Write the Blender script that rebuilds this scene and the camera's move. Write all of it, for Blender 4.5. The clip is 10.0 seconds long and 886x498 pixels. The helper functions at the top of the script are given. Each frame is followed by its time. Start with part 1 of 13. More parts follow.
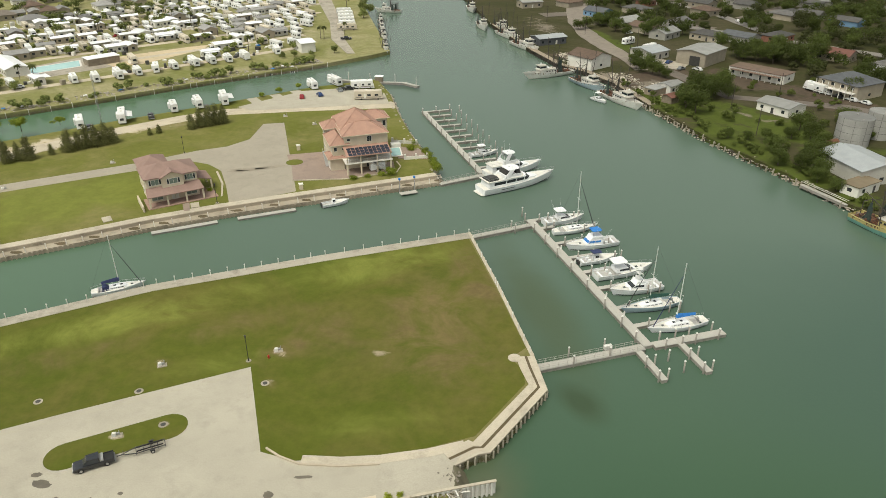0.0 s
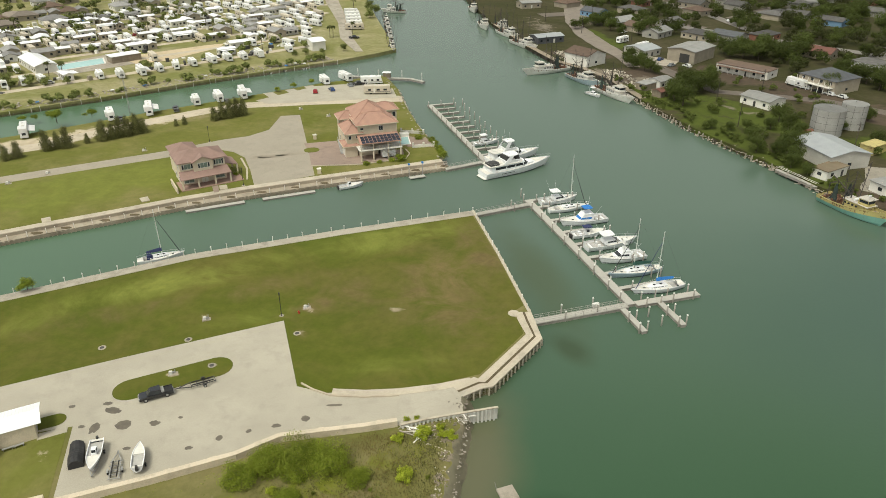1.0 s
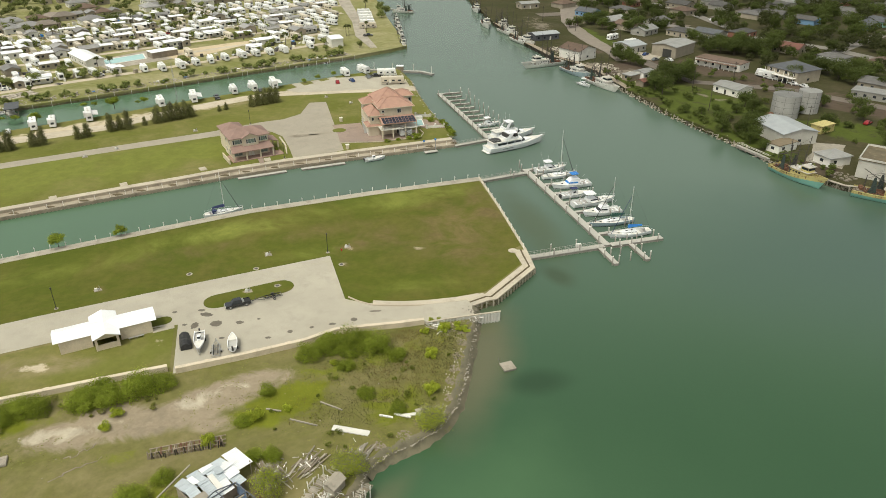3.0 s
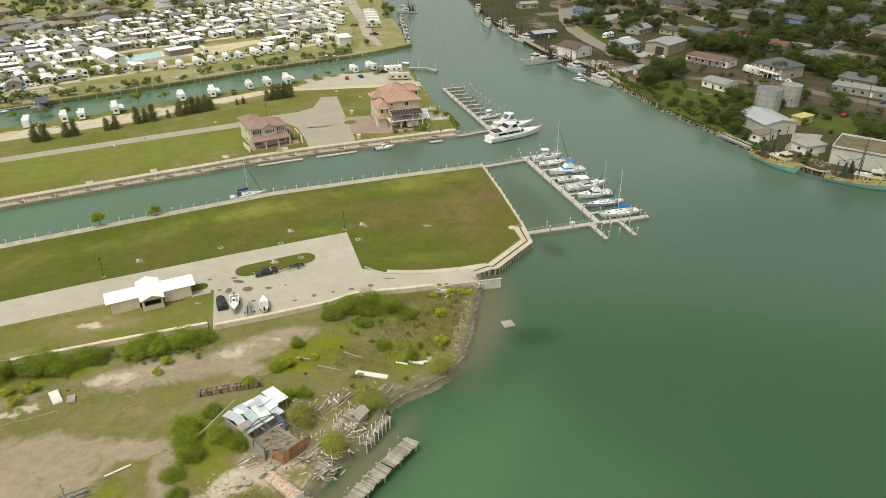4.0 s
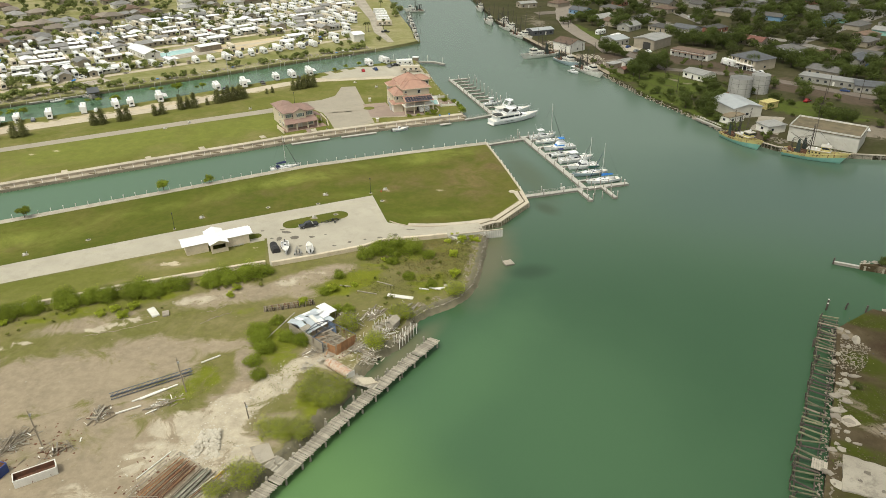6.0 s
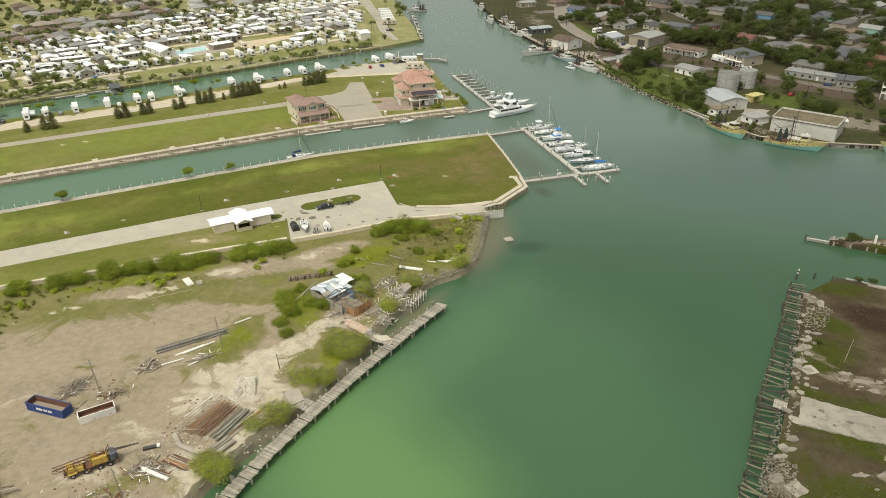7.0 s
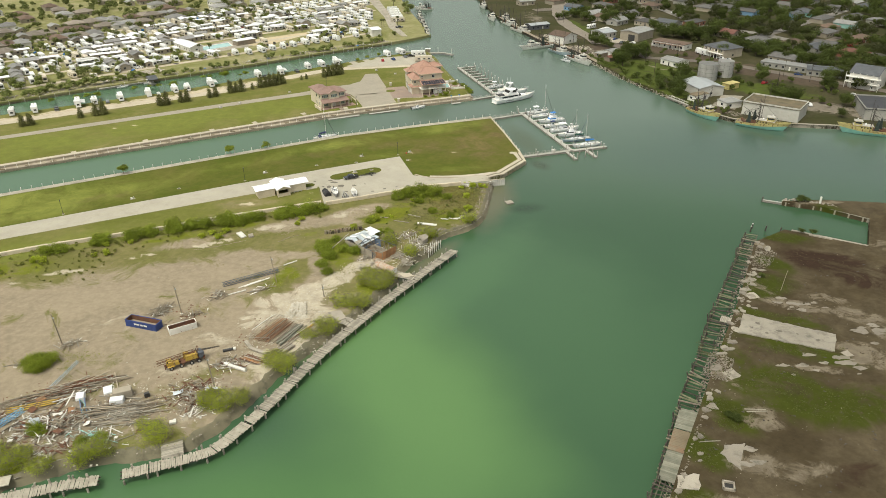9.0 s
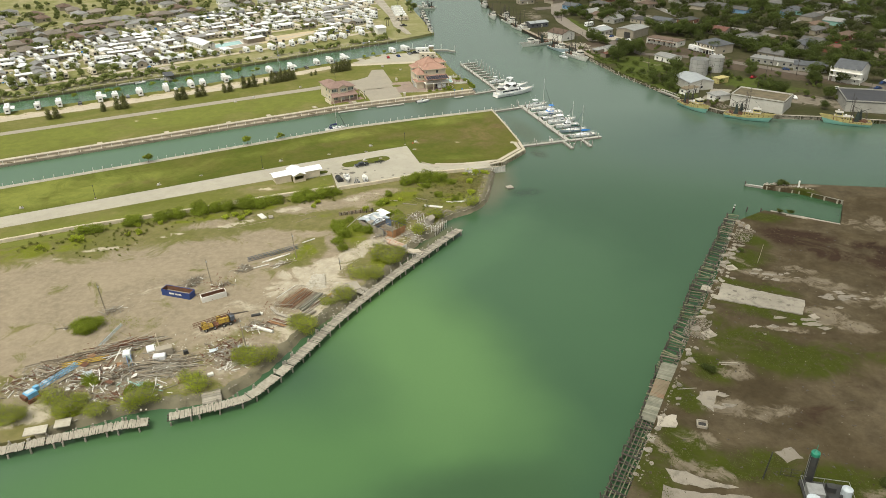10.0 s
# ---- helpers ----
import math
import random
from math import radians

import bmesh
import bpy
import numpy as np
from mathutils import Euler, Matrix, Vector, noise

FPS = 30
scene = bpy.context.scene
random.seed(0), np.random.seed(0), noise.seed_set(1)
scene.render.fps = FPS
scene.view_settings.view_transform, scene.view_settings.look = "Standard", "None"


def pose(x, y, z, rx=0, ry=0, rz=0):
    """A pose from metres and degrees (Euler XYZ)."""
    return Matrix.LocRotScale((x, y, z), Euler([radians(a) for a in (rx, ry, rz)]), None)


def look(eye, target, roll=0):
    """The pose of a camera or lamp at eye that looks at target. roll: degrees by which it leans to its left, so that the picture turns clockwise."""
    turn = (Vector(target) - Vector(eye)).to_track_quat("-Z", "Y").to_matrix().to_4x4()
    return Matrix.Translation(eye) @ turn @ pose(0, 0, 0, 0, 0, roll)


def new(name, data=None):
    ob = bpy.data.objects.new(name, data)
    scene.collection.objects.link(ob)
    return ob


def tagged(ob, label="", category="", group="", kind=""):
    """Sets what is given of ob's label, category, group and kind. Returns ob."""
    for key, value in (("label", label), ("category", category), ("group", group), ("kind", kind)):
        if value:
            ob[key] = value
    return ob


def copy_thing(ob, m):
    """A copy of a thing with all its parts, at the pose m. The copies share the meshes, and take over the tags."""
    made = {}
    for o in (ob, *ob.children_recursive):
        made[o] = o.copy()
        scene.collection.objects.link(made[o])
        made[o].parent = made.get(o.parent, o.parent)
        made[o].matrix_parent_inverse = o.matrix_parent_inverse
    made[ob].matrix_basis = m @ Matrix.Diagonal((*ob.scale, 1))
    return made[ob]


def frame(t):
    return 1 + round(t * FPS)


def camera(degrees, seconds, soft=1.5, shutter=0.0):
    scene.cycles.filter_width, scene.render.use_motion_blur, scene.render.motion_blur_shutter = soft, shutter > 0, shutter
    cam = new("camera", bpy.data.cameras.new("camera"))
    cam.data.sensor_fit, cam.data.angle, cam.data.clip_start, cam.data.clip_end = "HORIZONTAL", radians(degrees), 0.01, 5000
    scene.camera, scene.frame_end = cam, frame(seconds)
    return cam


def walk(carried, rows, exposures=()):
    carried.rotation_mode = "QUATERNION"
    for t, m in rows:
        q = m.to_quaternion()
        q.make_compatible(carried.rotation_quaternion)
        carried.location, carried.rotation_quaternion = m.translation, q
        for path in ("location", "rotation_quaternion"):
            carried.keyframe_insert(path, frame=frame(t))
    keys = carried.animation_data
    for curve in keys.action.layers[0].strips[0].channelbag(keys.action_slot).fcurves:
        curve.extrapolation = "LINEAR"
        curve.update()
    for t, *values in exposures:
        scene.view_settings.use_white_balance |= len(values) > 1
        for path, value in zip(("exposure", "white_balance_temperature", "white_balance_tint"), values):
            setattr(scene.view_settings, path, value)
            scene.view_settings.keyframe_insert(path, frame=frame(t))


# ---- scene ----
# ================= camera and its walk =================
cam = camera(2 * math.degrees(math.atan(784 / 1280)), 10.0, soft=0.75)
ROWS = [
    (0, 0, -0, 81, 0, -27.835, -0.078),
    (1, -1.66, -19.94, 84.09, 0.03, -27.777, -0.102),
    (2, -3.3, -39.95, 87.16, 0.067, -27.729, -0.142),
    (3, -4.92, -60.05, 90.23, 0.111, -27.693, -0.197),
    (4, -6.52, -80.22, 93.29, 0.162, -27.668, -0.266),
    (5, -8.11, -100.47, 96.33, 0.219, -27.654, -0.35),
    (6, -9.67, -120.81, 99.37, 0.283, -27.652, -0.449),
    (7, -11.22, -141.22, 102.4, 0.353, -27.66, -0.563),
    (8, -12.76, -161.71, 105.41, 0.431, -27.68, -0.691),
    (9, -14.27, -182.28, 108.42, 0.515, -27.711, -0.834),
    (10, -15.77, -202.93, 111.42, 0.606, -27.754, -0.992),
]
walk(cam, [(t, pose(x, y, z, 0, 0, yaw) @ pose(0, 0, 0, 90 + pitch) @ pose(0, 0, 0, 0, 0, roll))
           for t, x, y, z, yaw, pitch, roll in ROWS], [(0.0, 0.17, 6900, 3.5), (2.5, 0.20, 6900, 3.5), (5.0, 0.25, 6900, 3.5), (10.0, 0.29, 6900, 3.5)])

# ================= world, sun, exposure =================
world = bpy.data.worlds.new("sky")
scene.world = world
world.use_nodes = True
_n, _l = world.node_tree.nodes, world.node_tree.links
SUN_EL, SUN_AZ = 62, -140
_sky = _n.new("ShaderNodeTexSky")
_sky.sky_type, _sky.sun_disc = "NISHITA", False
_sky.sun_elevation, _sky.sun_rotation = radians(SUN_EL), radians(SUN_AZ)
_sky.dust_density, _sky.air_density, _sky.ozone_density = 4.0, 1.2, 1.0
_hs = _n.new("ShaderNodeHueSaturation")
_hs.inputs["Saturation"].default_value = 0.2
_l.new(_sky.outputs[0], _hs.inputs["Color"])
_l.new(_hs.outputs[0], _n["Background"].inputs[0])
_n["Background"].inputs[1].default_value = 0.15
sun_data = bpy.data.lights.new("sun", "SUN")
sun_data.energy, sun_data.angle, sun_data.color = 1.6, radians(14), (1.0, 0.95, 0.84)
sun = new("sun", sun_data)
sun.matrix_world = look((0, 0, 0), (-math.sin(radians(SUN_AZ)) * math.cos(radians(SUN_EL)),
                                    -math.cos(radians(SUN_AZ)) * math.cos(radians(SUN_EL)), -math.sin(radians(SUN_EL))))


# ================= materials =================
def nodes_of(name):
    m = bpy.data.materials.new(name)
    m.use_nodes = True
    t = m.node_tree
    return m, t.nodes, t.links, t.nodes["Principled BSDF"]


def mixer(n, l, fac, a, b, kind="MIX"):
    x = n.new("ShaderNodeMix")
    x.data_type, x.blend_type = "RGBA", kind
    for s, v in ((x.inputs[0], fac), (x.inputs[6], a), (x.inputs[7], b)):
        if isinstance(v, (int, float)):
            s.default_value = v
        elif isinstance(v, tuple):
            s.default_value = (*v[:3], 1)
        else:
            l.new(v, s)
    return x.outputs[2]


def noise_fac(n, l, scale, lo, hi, detail=4, coord="Object", rough=0.55, warp=0.0, stretch=None):
    tc = n.new("ShaderNodeTexCoord")
    src = n.new("ShaderNodeNewGeometry").outputs["Position"] if coord == "World" else tc.outputs[coord]
    if stretch:
        mp = n.new("ShaderNodeMapping")
        mp.inputs["Scale"].default_value = stretch
        l.new(src, mp.inputs[0])
        src = mp.outputs[0]
    x = n.new("ShaderNodeTexNoise")
    x.inputs["Scale"].default_value, x.inputs["Detail"].default_value = scale, detail
    x.inputs["Roughness"].default_value, x.inputs["Distortion"].default_value = rough, warp
    l.new(src, x.inputs["Vector"])
    r = n.new("ShaderNodeMapRange")
    r.inputs[1].default_value, r.inputs[2].default_value = lo, hi
    l.new(x.outputs[0], r.inputs[0])
    return r.outputs[0]


def bump(n, l, bsdf, height, strength, dist=0.05):
    b = n.new("ShaderNodeBump")
    b.inputs["Strength"].default_value, b.inputs["Distance"].default_value = strength, dist
    l.new(height, b.inputs["Height"])
    l.new(b.outputs[0], bsdf.inputs["Normal"])


def paint(name, a, b=None, rough=0.6, big=0.5, fine=6.0, metal=0.0, vary=0.0, coord="Object", relief=0.2, wear=None, wear_at=0.62, coat=0.0):
    """A surface of colour a that drifts to b at a large scale, with fine grain, optional wear patches and a shift from object to object."""
    m, n, l, s = nodes_of(name)
    b = b or tuple(v * 0.8 for v in a)
    c = mixer(n, l, noise_fac(n, l, big, 0.35, 0.65, coord=coord), a, b)
    grain = noise_fac(n, l, fine, 0.3, 0.7, 5, coord=coord)
    c = mixer(n, l, grain, c, mixer(n, l, 0.22, c, tuple(v * 0.55 for v in a)))
    if wear:
        c = mixer(n, l, noise_fac(n, l, big * 2.3, wear_at, wear_at + 0.1, 6, coord=coord, rough=0.7), c, wear)
    if vary:
        o = n.new("ShaderNodeObjectInfo")
        h = n.new("ShaderNodeHueSaturation")
        r = n.new("ShaderNodeMapRange")
        r.inputs[3].default_value, r.inputs[4].default_value = 1 - vary, 1 + vary
        l.new(o.outputs["Random"], r.inputs[0])
        l.new(r.outputs[0], h.inputs["Value"])
        l.new(c, h.inputs["Color"])
        c = h.outputs[0]
    l.new(c, s.inputs["Base Color"])
    s.inputs["Roughness"].default_value, s.inputs["Metallic"].default_value = rough, metal
    s.inputs["Coat Weight"].default_value = coat
    if relief:
        bump(n, l, s, grain, relief, 0.03)
    return m


def water_material():
    m, n, l, s = nodes_of("green_channel_water")
    c = mixer(n, l, noise_fac(n, l, 0.006, 0.35, 0.65, 3, "World"), (0.029, 0.072, 0.033), (0.038, 0.085, 0.041))
    # greyer and paler up the channel: low-angle sky reflection mixed into the colour
    gy = n.new("ShaderNodeNewGeometry")
    sy = n.new("ShaderNodeSeparateXYZ")
    l.new(gy.outputs["Position"], sy.inputs[0])
    ry = n.new("ShaderNodeMapRange")
    ry.interpolation_type = "SMOOTHSTEP"
    ry.inputs[1].default_value, ry.inputs[2].default_value = 32, 165
    l.new(sy.outputs["Y"], ry.inputs[0])
    c = mixer(n, l, ry.outputs[0], c, (0.080, 0.122, 0.091))
    # the sheltered canals to the west are paler: stronger sun mixed into the colour
    gx = n.new("ShaderNodeNewGeometry")
    sx = n.new("ShaderNodeSeparateXYZ")
    l.new(gx.outputs["Position"], sx.inputs[0])
    rx = n.new("ShaderNodeMapRange")
    rx.interpolation_type = "SMOOTHSTEP"
    rx.inputs[1].default_value, rx.inputs[2].default_value = -20, -150
    l.new(sx.outputs["X"], rx.inputs[0])
    c = mixer(n, l, rx.outputs[0], c, (0.072, 0.135, 0.078))
    def patch(c, at, turn, size, colour):
        g = n.new("ShaderNodeNewGeometry")
        mp = n.new("ShaderNodeMapping")
        mp.vector_type = "TEXTURE"
        mp.inputs["Location"].default_value, mp.inputs["Rotation"].default_value = (*at, 0), (0, 0, radians(turn))
        mp.inputs["Scale"].default_value = (*size, 1000)
        l.new(g.outputs["Position"], mp.inputs[0])
        ln = n.new("ShaderNodeVectorMath")
        ln.operation = "LENGTH"
        l.new(mp.outputs[0], ln.inputs[0])
        w = n.new("ShaderNodeMath")
        w.operation = "MULTIPLY_ADD"
        l.new(noise_fac(n, l, 0.018 if size[0] > 20 else 0.06, 0.2, 0.8, 3, "World"), w.inputs[0])
        w.inputs[1].default_value = 0.5
        l.new(ln.outputs["Value"], w.inputs[2])
        r = n.new("ShaderNodeMapRange")
        r.interpolation_type = "SMOOTHSTEP"
        r.inputs[1].default_value, r.inputs[2].default_value = 1.65, 0.45
        l.new(w.outputs[0], r.inputs[0])
        return mixer(n, l, r.outputs[0], c, colour)

    # darker water off the town: cloud shade painted into the colour
    c = patch(c, (120, 105), -20, (72, 46), (0.046, 0.085, 0.062))
    # brighter green along the yard's pier: sun through a cloud gap, painted in
    c = patch(c, (-62, -92), 14, (62, 24), (0.072, 0.154, 0.054))
    c = patch(c, (8, -12), 20, (38, 56), (0.050, 0.106, 0.051))
    c = patch(c, (-10, 2), -32, (11, 40), (0.060, 0.124, 0.058))
    c = patch(c, (-25, -44), 26, (25, 50), (0.096, 0.186, 0.068))
    # dark patch beside it: cloud shade painted into the colour
    c = patch(c, (-9, -97), 6, (20, 10), (0.040, 0.086, 0.036))
    # brown shallows off the point
    c = patch(c, (2.0, 62), -12, (7.5, 24), (0.105, 0.108, 0.062))
    c = patch(c, (-22.5, 12), 58, (19, 3.6), (0.120, 0.122, 0.070))
    c = patch(c, (-42, -20), 58, (22, 2.6), (0.105, 0.115, 0.062))
    c = patch(c, (20, 128), 12, (6, 26), (0.060, 0.088, 0.050))
    c = patch(c, (23.5, 97), 30, (3.4, 6), (0.040, 0.066, 0.034))
    c = patch(c, (14, 55), 10, (7, 4), (0.024, 0.055, 0.026))
    l.new(c, s.inputs["Base Color"])
    s.inputs["Roughness"].default_value, s.inputs["IOR"].default_value = 0.22, 1.36
    bump(n, l, s, noise_fac(n, l, 1.3, 0.2, 0.8, 3, "World"), 0.18, 0.08)
    return m


def ground_material(name, grass, grass2, dry, dirt, sand, lush=(0.118, 0.138, 0.018), mottle=0.55):
    """Ground that drifts between three tones; the mesh's 'soil' colours (red: bare dirt, green: pale sand, blue: lush growth) break through with ragged edges."""
    m, n, l, s = nodes_of(name)
    at = n.new("ShaderNodeAttribute")
    at.attribute_name = "soil"
    sep = n.new("ShaderNodeSeparateColor")
    l.new(at.outputs["Color"], sep.inputs[0])
    c = mixer(n, l, noise_fac(n, l, 0.03, 0.32, 0.68, 6, "World", 0.6), grass, grass2)
    c = mixer(n, l, noise_fac(n, l, 0.05, 0.44, 0.74, 9, "World", 0.68, 0.6), c, dry)
    c = mixer(n, l, noise_fac(n, l, 0.45 if mottle < 0.6 else 0.16, 0.35, 0.8, 9, "World", 0.75), c, mixer(n, l, mottle, c, tuple(v * 0.45 for v in grass)))

    def broken(channel, lo=0.34, hi=0.72, size=0.09):
        k = n.new("ShaderNodeMath")
        k.operation = "MULTIPLY_ADD"
        l.new(noise_fac(n, l, size, 0.22, 0.78, 10, "World", 0.70, 0.8), k.inputs[0])
        k.inputs[1].default_value, k.inputs[2].default_value = 2.1, -0.05
        p = n.new("ShaderNodeMath")
        p.operation = "MULTIPLY"
        l.new(k.outputs[0], p.inputs[0])
        l.new(channel, p.inputs[1])
        r = n.new("ShaderNodeMapRange")
        r.interpolation_type = "SMOOTHSTEP"
        r.inputs[1].default_value, r.inputs[2].default_value = lo, hi
        l.new(p.outputs[0], r.inputs[0])
        return r.outputs[0]
    g = mixer(n, l, noise_fac(n, l, 0.3, 0.3, 0.7, 8, "World", 0.7), lush, tuple(v * 0.72 for v in lush))
    c = mixer(n, l, broken(sep.outputs[2], *((0.1, 1.05, 0.07) if mottle < 0.5 else (0.34, 0.72, 0.16) if mottle < 0.6 else (0.2, 1.0, 0.12))), c, g)
    d = mixer(n, l, noise_fac(n, l, 0.045, 0.3, 0.7, 6, "World", 0.6, 0.8), dirt, tuple(v * 0.70 for v in dirt))
    d = mixer(n, l, noise_fac(n, l, 0.5, 0.4, 0.8, 8, "World", 0.7), d, tuple(v * 1.18 for v in dirt))
    c = mixer(n, l, broken(sep.outputs[0], *((0.18, 0.95, 0.09) if mottle < 0.5 else (0.34, 0.72, 0.09))), c, d)
    w = mixer(n, l, noise_fac(n, l, 0.4, 0.3, 0.7, 8, "World", 0.7), sand, tuple(v * 0.62 for v in sand))
    c = mixer(n, l, broken(sep.outputs[1], 0.40, 0.70, 0.17), c, w)
    l.new(c, s.inputs["Base Color"])
    s.inputs["Roughness"].default_value = 0.95
    s.inputs["Specular IOR Level"].default_value = 0.1
    bump(n, l, s, noise_fac(n, l, 0.9, 0.2, 0.8, 9, "World", 0.75), 0.14, 0.15)
    return m


def concrete_material(name, a, b, joint=0.0, turn=0.0, stain=0.25):
    m, n, l, s = nodes_of(name)
    c = mixer(n, l, noise_fac(n, l, 0.10, 0.35, 0.65, 6, "World", 0.6), a, b)
    c = mixer(n, l, noise_fac(n, l, 0.35, 0.5, 0.75, 8, "World", 0.7), c, tuple(v * (1 - stain) for v in b))
    g = noise_fac(n, l, 5, 0.3, 0.7, 4, "World")
    c = mixer(n, l, g, c, mixer(n, l, 0.2, c, (0.1, 0.09, 0.07)))
    if joint:
        geo = n.new("ShaderNodeNewGeometry")
        mp = n.new("ShaderNodeMapping")
        mp.inputs["Rotation"].default_value = (0, 0, radians(-turn))
        l.new(geo.outputs["Position"], mp.inputs[0])
        br = n.new("ShaderNodeTexBrick")
        br.offset = 0.0
        br.inputs["Scale"].default_value = 1.0
        br.inputs["Brick Width"].default_value = br.inputs["Row Height"].default_value = joint
        br.inputs["Mortar Size"].default_value, br.inputs["Mortar Smooth"].default_value = 0.05, 0.3
        l.new(mp.outputs[0], br.inputs["Vector"])
        k = n.new("ShaderNodeMath")
        k.operation = "MULTIPLY"
        k.inputs[1].default_value = 0.35
        l.new(br.outputs["Fac"], k.inputs[0])
        c = mixer(n, l, k.outputs[0], c, tuple(v * 0.5 for v in a))
    l.new(c, s.inputs["Base Color"])
    s.inputs["Roughness"].default_value = 0.85
    bump(n, l, s, g, 0.25, 0.03)
    return m


def leaf_material(name, a, b, vary=0.25, through_leaf=0.2):
    m, n, l, s = nodes_of(name)
    g = n.new("ShaderNodeNewGeometry")
    o = n.new("ShaderNodeObjectInfo")
    c = mixer(n, l, g.outputs["Random Per Island"], a, b)
    h = n.new("ShaderNodeHueSaturation")
    r = n.new("ShaderNodeMapRange")
    r.inputs[3].default_value, r.inputs[4].default_value = 1 - vary, 1 + vary
    l.new(o.outputs["Random"], r.inputs[0])
    tone = n.new("ShaderNodeMath")
    tone.operation = "MULTIPLY"
    q = n.new("ShaderNodeMapRange")
    q.inputs[3].default_value, q.inputs[4].default_value = 0.74, 1.32
    l.new(noise_fac(n, l, 0.8, 0.3, 0.7, 3), q.inputs[0])
    l.new(q.outputs[0], tone.inputs[0])
    l.new(r.outputs[0], tone.inputs[1])
    l.new(tone.outputs[0], h.inputs["Value"])
    l.new(c, h.inputs["Color"])
    l.new(h.outputs[0], s.inputs["Base Color"])
    s.inputs["Roughness"].default_value = 0.75
    s.inputs["Specular IOR Level"].default_value = 0.15
    tr = n.new("ShaderNodeBsdfTranslucent")
    l.new(h.outputs[0], tr.inputs["Color"])
    mx = n.new("ShaderNodeMixShader")
    mx.inputs[0].default_value = through_leaf
    l.new(s.outputs[0], mx.inputs[1])
    l.new(tr.outputs[0], mx.inputs[2])
    l.new(mx.outputs[0], n["Material Output"].inputs["Surface"])
    return m


